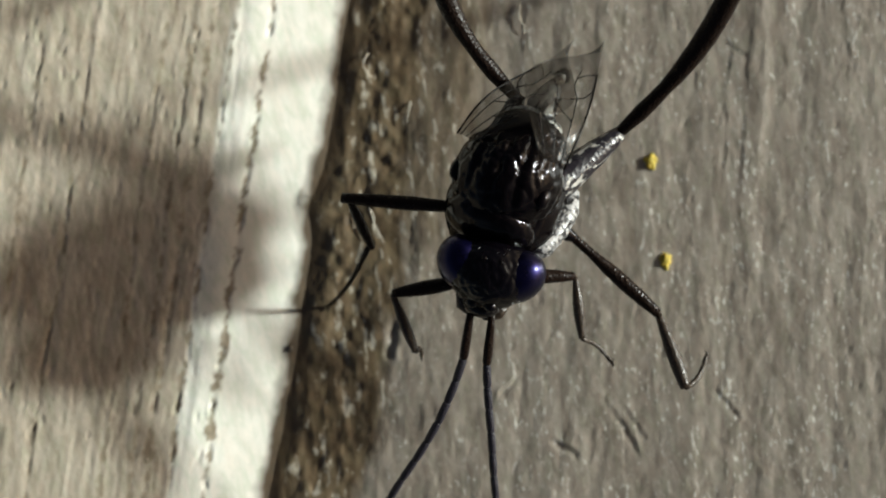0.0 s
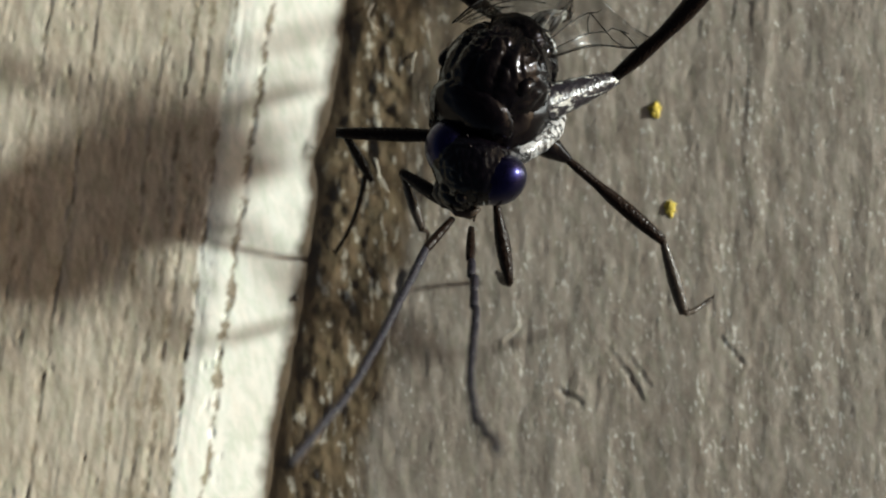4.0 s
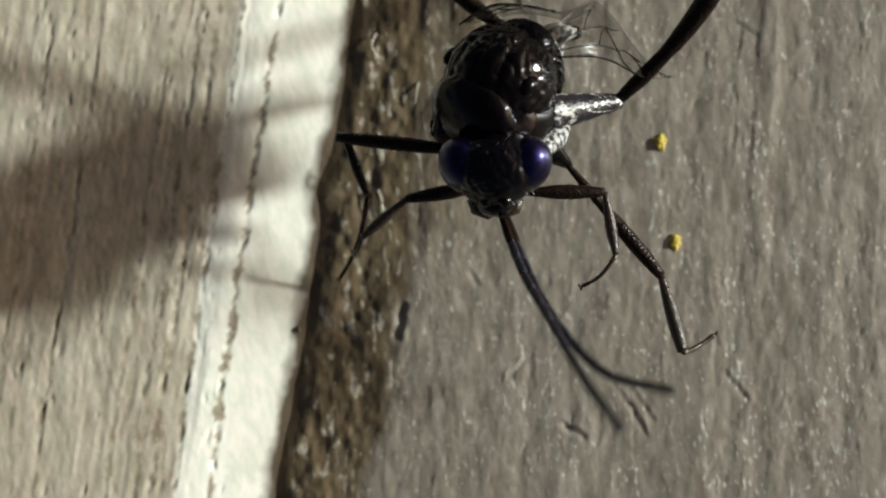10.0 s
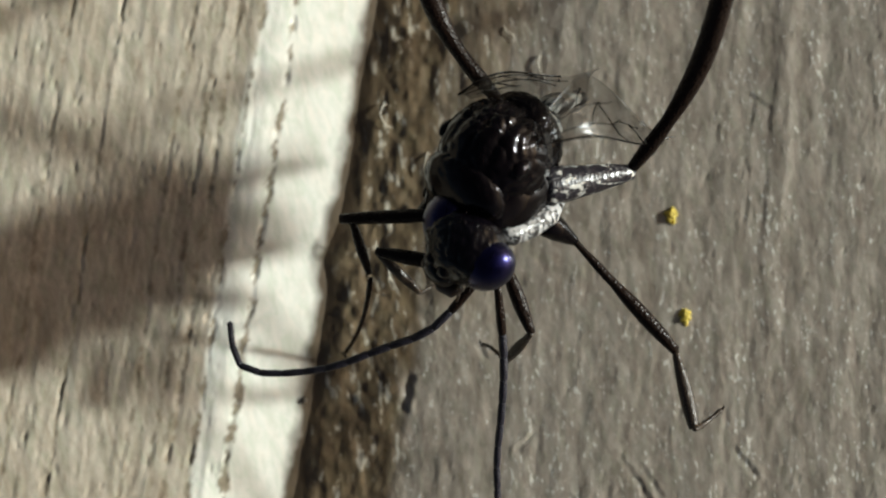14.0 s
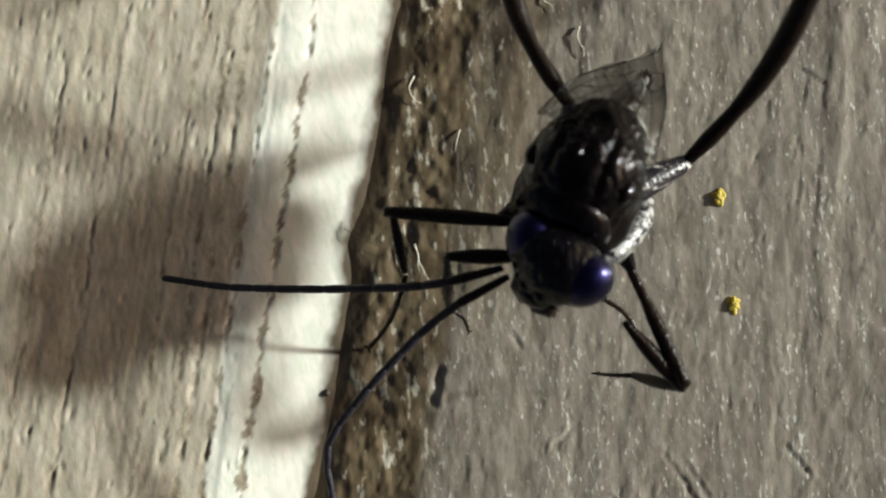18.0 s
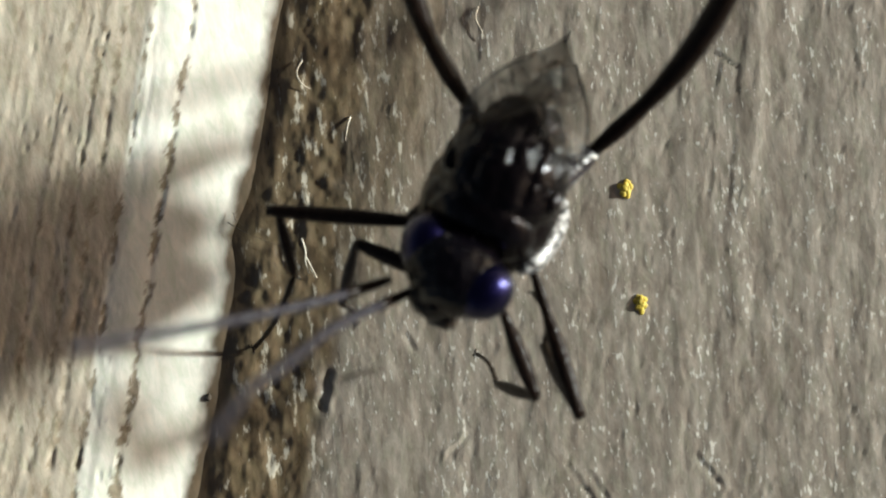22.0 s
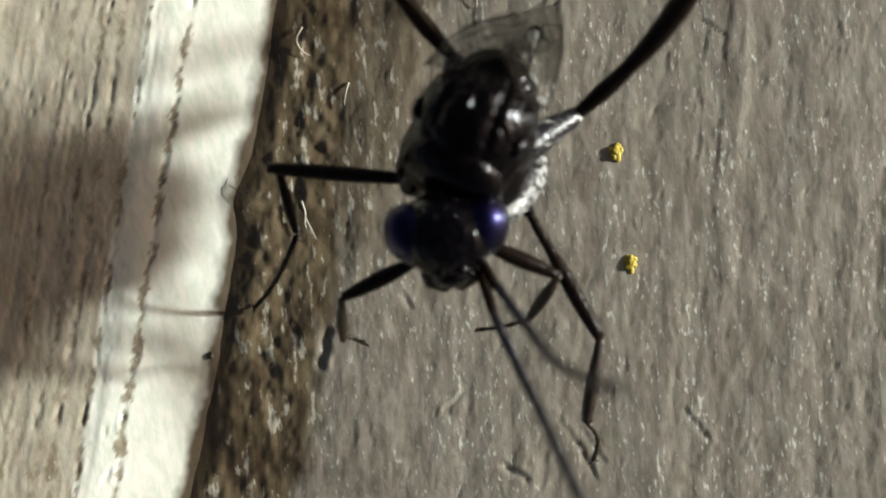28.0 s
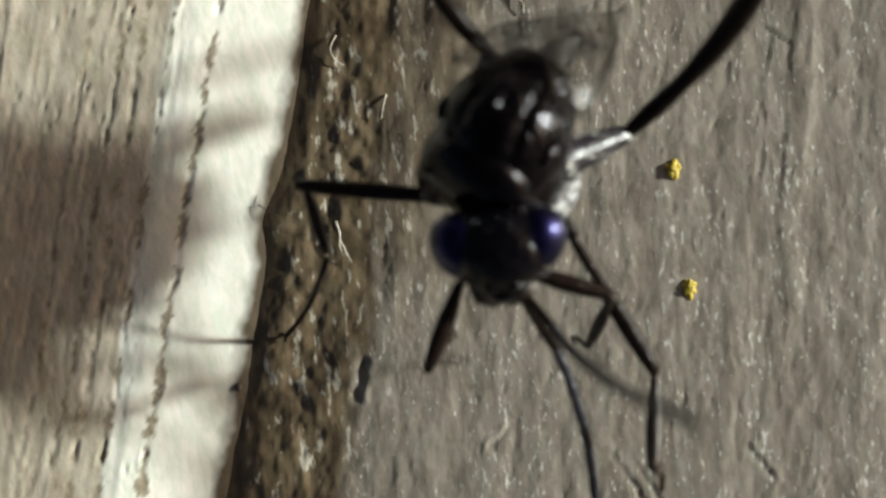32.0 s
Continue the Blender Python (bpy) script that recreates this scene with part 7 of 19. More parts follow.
    walk(limbs["hind_b_tarsus"], [(0, aim(5.32,5.99,1.26,6.22,7.33,.26)), (1, aim(5.39,5.9,1.28,6.28,7.24,.26)), (2, aim(5.45,5.79,1.29,6.34,7.13,.27)), (3, aim(5.44,5.72,1.29,6.33,7.05,.27)), (6, aim(5.31,6.03,1.29,6.2,7.36,.27)), (7, aim(5.19,6.19,1.28,6.08,7.53,.27)), (8, aim(5.22,6.2,1.28,6.11,7.54,.27)), (9, aim(5.16,6.19,1.28,6.05,7.53,.27)), (10, aim(5.19,6.16,1.28,6.08,7.5,.27)), (11, aim(5.21,6.13,1.29,6.1,7.46,.27)), (12, aim(5.12,6.15,1.28,6.01,7.49,.27)), (13, aim(4.96,6.41,1.27,5.85,7.75,.26)), (14, aim(4.68,6.66,1.24,5.58,8.01,.25)), (14.5, aim(4.71,6.63,1.24,5.61,7.98,.25)), (16.5, aim(4.91,6.54,1.26,5.81,7.89,.26)), (17, aim(4.96,6.32,1.29,5.85,7.65,.27)), (18, aim(4.97,6.15,1.37,5.84,7.46,.3)), (19, aim(5.06,6.12,1.43,5.92,7.41,.33)), (20, aim(5.15,6.05,1.45,6,7.33,.34)), (21, aim(5.3,5.86,1.45,6.16,7.14,.34)), (22, aim(5.34,5.84,1.46,6.2,7.12,.34)), (23, aim(5.41,5.79,1.46,6.27,7.07,.34)), (24, aim(5.49,5.81,1.44,6.35,7.1,.33)), (25, aim(5.62,5.75,1.42,6.48,7.05,.32)), (26, aim(5.68,5.72,1.43,6.54,7.01,.33)), (26.5, aim(5.64,5.67,1.43,6.5,6.96,.33)), (28.5, aim(5.24,5.87,1.43,6.1,7.16,.33)), (29, aim(5.22,5.83,1.42,6.08,7.12,.33)), (30, aim(5.16,5.87,1.43,6.02,7.16,.33)), (31, aim(5.08,5.84,1.46,5.93,7.12,.34)), (32, aim(4.98,5.71,1.55,5.82,6.96,.38))])
    walk(antenna_a[0], [(0, aim(-.14,-.17,2.3,-.27,-.96,2.04)), (0.5, aim(.13,-.14,2.3,-.04,-.94,2.03)), (1, aim(.13,-.16,2.3,.09,-.96,2.04)), (1.5, aim(.07,-.01,2.3,-.05,-.81,2.06)), (1.65, aim(.05,.1,2.3,-.28,-.65,2.07)), (1.8, aim(.02,.21,2.3,-.49,-.44,2.09)), (2, aim(.1,.25,2.3,-.21,-.31,2.86)), (2.2, aim(.01,.28,2.3,-.36,-.25,2.85)), (2.4, aim(-.08,.32,2.3,-.51,-.19,2.84)), (2.55, aim(-.17,.32,2.3,-.64,-.26,2.66)), (2.7, aim(-.26,.32,2.3,-.75,-.3,2.47)), (2.85, aim(-.34,.32,2.3,-.82,-.3,2.28)), (3, aim(-.43,.32,2.3,-.87,-.27,2.11)), (3.15, aim(-.46,.3,2.3,-.85,-.37,2.52)), (3.3, aim(-.5,.28,2.3,-.7,-.28,2.91)), (3.5, aim(-.58,.19,2.3,-1.04,-.25,2.85)), (4.5, aim(-.29,.53,2.3,-.52,-.06,2.87)), (5.5, aim(-.01,.87,2.3,.03,.2,2.82)), (6, aim(.15,.89,2.3,.47,.27,2.79)), (6.25, aim(.1,1.02,2.3,.54,.31,2.45)), (6.5, aim(.04,1.16,2.3,.52,.49,2.09)), (6.625, aim(-.11,1.25,2.3,.23,.48,2.29)), (6.75, aim(-.26,1.35,2.3,-.09,.54,2.49)), (6.875, aim(-.42,1.44,2.3,-.43,.68,2.68)), (7, aim(-.57,1.53,2.3,-.77,.89,2.82)), (7.25, aim(-.53,1.3,2.3,-.61,.67,2.87)), (7.5, aim(-.5,1.07,2.3,-.45,.47,2.9)), (7.75, aim(-.15,1.13,2.3,.13,.54,2.85)), (8, aim(.2,1.19,2.3,.7,.67,2.75)), (8.25, aim(.2,1.23,2.3,.6,.67,2.8)), (8.5, aim(.2,1.28,2.3,.5,.69,2.83)), (9, aim(.26,.93,2.3,.42,.39,2.94)), (9.5, aim(.21,1.02,2.3,.43,.46,2.91)), (10, aim(.21,1.03,2.3,.38,.47,2.93)), (10.5, aim(.21,1.19,2.3,.56,.64,2.84)), (10.75, aim(.33,1.15,2.3,.76,.62,2.81)), (11, aim(.45,1.1,2.3,.95,.61,2.78)), (11.25, aim(.38,1.17,2.3,.8,.65,2.82)), (11.5, aim(.32,1.24,2.3,.65,.7,2.86)), (12, aim(.47,1.05,2.3,.62,.55,2.96)), (12.5, aim(.17,1.22,2.3,.38,.64,2.88)), (12.625, aim(-.03,1.39,2.3,.07,.66,2.72)), (12.75, aim(-.23,1.56,2.3,-.25,.74,2.51)), (12.875, aim(-.43,1.73,2.3,-.57,.89,2.29)), (13, aim(-.63,1.9,2.3,-.88,1.12,2.07)), (13.125, aim(-.55,1.83,2.3,-.82,1.02,2.3)), (13.25, aim(-.47,1.76,2.3,-.73,.99,2.54)), (13.375, aim(-.39,1.69,2.3,-.63,1.02,2.76)), (13.5, aim(-.3,1.62,2.3,-.51,1.1,2.94)), (13.625, aim(-.26,1.55,2.3,-.61,.93,2.77)), (13.75, aim(-.23,1.48,2.3,-.68,.8,2.56)), (13.875, aim(-.19,1.41,2.3,-.71,.74,2.32)), (14, aim(-.15,1.34,2.3,-.7,.72,2.09)), (14.125, aim(-.18,1.4,2.3,-.72,.74,2.35)), (14.25, aim(-.2,1.45,2.3,-.68,.82,2.61)), (14.375, aim(-.23,1.51,2.3,-.59,.96,2.84)), (14.5, aim(-.26,1.57,2.3,-.48,1.16,3.01)), (15, aim(-.34,1.52,2.3,-.81,1.08,2.85)), (15.5, aim(-.41,1.46,2.3,-1.09,1.07,2.62)), (16, aim(-.49,1.4,2.3,-1.27,1.1,2.35)), (16.5, aim(-.56,1.35,2.3,-1.35,1.17,2.07)), (17, aim(-.5,1.07,2.3,-1.22,.68,2.07)), (17.125, aim(-.46,1.06,2.3,-1.21,.65,2.32)), (17.25, aim(-.42,1.05,2.3,-1.12,.66,2.58)), (17.375, aim(-.38,1.05,2.3,-.98,.71,2.81)), (17.5, aim(-.34,1.04,2.3,-.77,.8,2.99)), (17.625, aim(-.36,1.03,2.3,-.95,.7,2.81)), (17.75, aim(-.37,1.02,2.3,-1.08,.64,2.58)), (17.875, aim(-.39,1.02,2.3,-1.13,.61,2.32)), (18, aim(-.41,1.01,2.3,-1.12,.62,2.06)), (19, aim(-.38,.97,2.3,-1.07,.55,2.02)), (20, aim(-.12,.93,2.3,-.8,.51,2.01)), (21, aim(-.03,.78,2.3,-.71,.35,2.01)), (21.25, aim(-.04,.78,2.3,-.76,.33,2.31)), (21.5, aim(-.05,.77,2.3,-.73,.37,2.61)), (21.75, aim(-.05,.77,2.3,-.61,.46,2.86)), (22, aim(-.06,.77,2.3,-.41,.58,3.05)), (22.5, aim(.17,.87,2.3,-.33,.65,2.95)), (22.625, aim(.13,.8,2.3,-.52,.51,2.77)), (22.75, aim(.09,.73,2.3,-.65,.4,2.55)), (22.875, aim(.06,.65,2.3,-.73,.32,2.31)), (23, aim(.02,.58,2.3,-.74,.26,2.07)), (23.125, aim(.05,.62,2.3,-.71,.26,2.37)), (23.25, aim(.09,.65,2.3,-.59,.3,2.65)), (23.375, aim(.13,.69,2.3,-.39,.38,2.9)), (23.5, aim(.17,.72,2.3,-.12,.5,3.07)), (23.625, aim(.24,.73,2.3,-.25,.36,2.89)), (23.75, aim(.32,.73,2.3,-.32,.27,2.63)), (23.875, aim(.4,.74,2.3,-.3,.25,2.33)), (24, aim(.47,.74,2.3,-.19,.28,2.02)), (24.25, aim(.46,.75,2.3,-.26,.39,2.03)), (24.5, aim(.45,.75,2.3,-.32,.52,2.04)), (24.75, aim(.47,.69,2.3,-.21,.26,2.03)), (25, aim(.49,.62,2.3,-.07,.04,2.04)), (25.125, aim(.59,.63,2.3,-.02,.09,2.05)), (25.25, aim(.68,.64,2.3,.03,.15,2.07)), (25.375, aim(.78,.65,2.3,.08,.21,2.08)), (25.5, aim(.87,.65,2.3,.14,.27,2.1)), (25.625, aim(.89,.49,2.3,.29,-.06,2.04)), (25.75, aim(.9,.33,2.3,.48,-.35,2.01)), (25.875, aim(.92,.16,2.3,.7,-.6,1.99)), (26, aim(.94,0,2.3,.94,-.79,2)), (26.25, aim(.96,.15,2.3,1.04,-.63,1.99)), (26.5, aim(.98,.3,2.3,1.15,-.47,1.99)), (27, aim(.94,.37,2.3,1.16,-.45,2.27)), (27.5, aim(.9,.44,2.3,1.14,-.33,2.55)), (28, aim(.87,.51,2.3,1.09,-.13,2.81)), (28.5, aim(.83,.59,2.3,1.02,.15,3.01)), (28.625, aim(.82,.59,2.3,1.08,-.04,2.81)), (28.75, aim(.82,.6,2.3,1.1,-.16,2.56)), (28.875, aim(.81,.6,2.3,1.1,-.2,2.28)), (29, aim(.8,.61,2.3,1.07,-.14,2)), (29.125, aim(.79,.6,2.3,1.1,-.19,2.29)), (29.25, aim(.78,.59,2.3,1.1,-.14,2.58)), (29.375, aim(.77,.59,2.3,1.06,0,2.84)), (29.5, aim(.76,.58,2.3,.99,.21,3.03)), (30, aim(.73,.71,2.3,.86,.28,3.03)), (30.5, aim(.77,.71,2.3,.9,.31,3.04)), (30.625, aim(.74,.7,2.3,.94,.08,2.84)), (30.75, aim(.71,.69,2.3,.96,-.07,2.57)), (30.875, aim(.68,.68,2.3,.94,-.13,2.26)), (31, aim(.65,.67,2.3,.88,-.07,1.96)), (31.125, aim(.65,.69,2.3,.92,-.12,2.27)), (31.25, aim(.65,.71,2.3,.91,-.05,2.58)), (31.375, aim(.66,.73,2.3,.88,.11,2.85)), (31.5, aim(.66,.74,2.3,.81,.36,3.05)), (31.625, aim(.68,.67,2.3,.98,.09,2.85)), (31.75, aim(.7,.6,2.3,1.1,-.1,2.57)), (31.875, aim(.72,.52,2.3,1.17,-.2,2.26)), (32, aim(.74,.45,2.3,1.18,-.19,1.95))])
    walk(antenna_a[1], [(0, aim(-.27,-.96,2.04,-.39,-1.31,1.93)), (0.5, aim(-.04,-.94,2.03,-.13,-1.29,1.92)), (1, aim(.09,-.96,2.04,.14,-1.33,1.92)), (1.5, aim(-.05,-.81,2.06,-.12,-1.17,1.95)), (1.65, aim(-.28,-.65,2.07,-.46,-.97,1.96)), (1.8, aim(-.49,-.44,2.09,-.75,-.7,2)), (2, aim(-.21,-.31,2.86,-.31,-.57,3.12)), (2.2, aim(-.36,-.25,2.85,-.51,-.49,3.11)), (2.4, aim(-.51,-.19,2.84,-.7,-.41,3.09)), (2.55, aim(-.64,-.26,2.66,-.9,-.48,2.84)), (2.7, aim(-.75,-.3,2.47,-1.07,-.49,2.57)), (2.85, aim(-.82,-.3,2.28,-1.18,-.46,2.29)), (3, aim(-.87,-.27,2.11,-1.23,-.37,2.02)), (3.15, aim(-.85,-.37,2.52,-1.14,-.6,2.64)), (3.3, aim(-.7,-.28,2.91,-.8,-.52,3.19)), (3.5, aim(-1.04,-.25,2.85,-1.18,-.49,3.12)), (4.5, aim(-.52,-.06,2.87,-.58,-.34,3.12)), (5.5, aim(.03,.2,2.82,.05,-.11,3.05)), (6, aim(.47,.27,2.79,.62,-0,3.02)), (6.25, aim(.54,.31,2.45,.74,-0,2.53)), (6.5, aim(.52,.49,2.09,.75,.2,1.99)), (6.625, aim(.23,.48,2.29,.4,.13,2.29)), (6.75, aim(-.09,.54,2.49,0,.18,2.58)), (6.875, aim(-.43,.68,2.68,-.42,.34,2.85)), (7, aim(-.77,.89,2.82,-.85,.61,3.07)), (7.25, aim(-.61,.67,2.87,-.65,.39,3.13)), (7.5, aim(-.45,.47,2.9,-.44,.2,3.17)), (7.75, aim(.13,.54,2.85,.25,.28,3.1)), (8, aim(.7,.67,2.75,.9,.42,2.97)), (8.25, aim(.6,.67,2.8,.77,.42,3.03)), (8.5, aim(.5,.69,2.83,.63,.42,3.08)), (9, aim(.42,.39,2.94,.5,.15,3.23)), (9.5, aim(.43,.46,2.91,.53,.21,3.18)), (10, aim(.38,.47,2.93,.46,.23,3.21)), (10.5, aim(.56,.64,2.84,.72,.4,3.09)), (10.75, aim(.76,.62,2.81,.92,.37,3.05)), (11, aim(.95,.61,2.78,1.11,.34,3.01)), (11.25, aim(.8,.65,2.82,.96,.4,3.07)), (11.5, aim(.65,.7,2.86,.8,.46,3.12)), (12, aim(.62,.55,2.96,.7,.32,3.26)), (12.5, aim(.38,.64,2.88,.48,.38,3.15)), (12.625, aim(.07,.66,2.72,.14,.33,2.9)), (12.75, aim(-.25,.74,2.51,-.22,.37,2.61)), (12.875, aim(-.57,.89,2.29,-.58,.51,2.28)), (13, aim(-.88,1.12,2.07,-.93,.75,1.96)), (13.125, aim(-.82,1.02,2.3,-.89,.64,2.31)), (13.25, aim(-.73,.99,2.54,-.82,.63,2.65)), (13.375, aim(-.63,1.02,2.76,-.72,.71,2.97)), (13.5, aim(-.51,1.1,2.94,-.6,.86,3.23)), (13.625, aim(-.61,.93,2.77,-.77,.65,2.98)), (13.75, aim(-.68,.8,2.56,-.89,.51,2.67)), (13.875, aim(-.71,.74,2.32,-.96,.45,2.34)), (14, aim(-.7,.72,2.09,-.97,.46,2)), (14.125, aim(-.72,.74,2.35,-.97,.46,2.38)), (14.25, aim(-.68,.82,2.61,-.9,.54,2.75)), (14.375, aim(-.59,.96,2.84,-.76,.72,3.08)), (14.5, aim(-.48,1.16,3.01,-.57,.98,3.34)), (15, aim(-.81,1.08,2.85,-.99,.85,3.1)), (15.5, aim(-1.09,1.07,2.62,-1.34,.81,2.76)), (16, aim(-1.27,1.1,2.35,-1.56,.85,2.37)), (16.5, aim(-1.35,1.17,2.07,-1.65,.96,1.97)), (17, aim(-1.22,.68,2.07,-1.5,.44,1.96)), (17.125, aim(-1.21,.65,2.32,-1.51,.42,2.34)), (17.25, aim(-1.12,.66,2.58,-1.42,.45,2.71)), (17.375, aim(-.98,.71,2.81,-1.23,.55,3.04)), (17.5, aim(-.77,.8,2.99,-.96,.69,3.31)), (17.625, aim(-.95,.7,2.81,-1.21,.54,3.04)), (17.75, aim(-1.08,.64,2.58,-1.38,.43,2.71)), (17.875, aim(-1.13,.61,2.32,-1.45,.39,2.33)), (18, aim(-1.12,.62,2.06,-1.42,.4,1.95)), (19, aim(-1.07,.55,2.02,-1.35,.32,1.9)), (20, aim(-.8,.51,2.01,-1.08,.28,1.88)), (21, aim(-.71,.35,2.01,-1,.14,1.88)), (21.25, aim(-.76,.33,2.31,-1.08,.11,2.31)), (21.5, aim(-.73,.37,2.61,-1.03,.17,2.74)), (21.75, aim(-.61,.46,2.86,-.85,.31,3.12)), (22, aim(-.41,.58,3.05,-.57,.5,3.39)), (22.5, aim(-.33,.65,2.95,-.54,.54,3.25)), (22.625, aim(-.52,.51,2.77,-.8,.38,2.99)), (22.75, aim(-.65,.4,2.55,-.98,.25,2.67)), (22.875, aim(-.73,.32,2.31,-1.08,.17,2.32)), (23, aim(-.74,.26,2.07,-1.08,.12,1.97)), (23.125, aim(-.71,.26,2.37,-1.06,.09,2.4)), (23.25, aim(-.59,.3,2.65,-.9,.13,2.82)), (23.375, aim(-.39,.38,2.9,-.62,.24,3.17)), (23.5, aim(-.12,.5,3.07,-.25,.4,3.42)), (23.625, aim(-.25,.36,2.89,-.47,.19,3.16)), (23.75, aim(-.32,.27,2.63,-.59,.05,2.78)), (23.875, aim(-.3,.25,2.33,-.59,0,2.34)), (24, aim(-.19,.28,2.02,-.47,.05,1.9)), (24.25, aim(-.26,.39,2.03,-.56,.18,1.9)), (24.5, aim(-.32,.52,2.04,-.63,.33,1.91)), (24.75, aim(-.21,.26,2.03,-.49,.03,1.91)), (25, aim(-.07,.04,2.04,-.31,-.24,1.93)), (25.125, aim(-.02,.09,2.05,-.28,-.17,1.94)), (25.25, aim(.03,.15,2.07,-.25,-.09,1.96)), (25.375, aim(.08,.21,2.08,-.21,-.01,1.98)), (25.5, aim(.14,.27,2.1,-.17,.07,2)), (25.625, aim(.29,-.06,2.04,.03,-.31,1.93)), (25.75, aim(.48,-.35,2.01,.28,-.65,1.88)), (25.875, aim(.7,-.6,1.99,.57,-.93,1.86)), (26, aim(.94,-.79,2,.87,-1.15,1.86)), (26.25, aim(1.04,-.63,1.99,1.08,-.99,1.85)), (26.5, aim(1.15,-.47,1.99,1.29,-.8,1.85)), (27, aim(1.16,-.45,2.27,1.31,-.8,2.25)), (27.5, aim(1.14,-.33,2.55,1.28,-.67,2.67)), (28, aim(1.09,-.13,2.81,1.21,-.41,3.04)), (28.5, aim(1.02,.15,3.01,1.1,-.05,3.33)), (28.625, aim(1.08,-.04,2.81,1.21,-.31,3.04)), (28.75, aim(1.1,-.16,2.56,1.28,-.48,2.68)), (28.875, aim(1.1,-.2,2.28,1.3,-.53,2.27)), (29, aim(1.07,-.14,2,1.26,-.45,1.86)), (29.125, aim(1.1,-.19,2.29,1.31,-.51,2.29)), (29.25, aim(1.1,-.14,2.58,1.29,-.45,2.71)), (29.375, aim(1.06,0,2.84,1.22,-.25,3.08)), (29.5, aim(.99,.21,3.03,1.08,.05,3.36)), (30, aim(.86,.28,3.03,.91,.1,3.36)), (30.5, aim(.9,.31,3.04,.96,.14,3.38)), (30.625, aim(.94,.08,2.84,1.03,-.2,3.09)), (30.75, aim(.96,-.07,2.57,1.07,-.42,2.7)), (30.875, aim(.94,-.13,2.26,1.06,-.49,2.25)), (31, aim(.88,-.07,1.96,1,-.41,1.81)), (31.125, aim(.92,-.12,2.27,1.04,-.48,2.26)), (31.25, aim(.91,-.05,2.58,1.03,-.39,2.71)), (31.375, aim(.88,.11,2.85,.97,-.16,3.1)), (31.5, aim(.81,.36,3.05,.87,.2,3.39)), (31.625, aim(.98,.09,2.85,1.09,-.18,3.1)), (31.75, aim(1.1,-.1,2.57,1.25,-.43,2.7)), (31.875, aim(1.17,-.2,2.26,1.33,-.55,2.25)), (32, aim(1.18,-.19,1.95,1.33,-.51,1.8))])
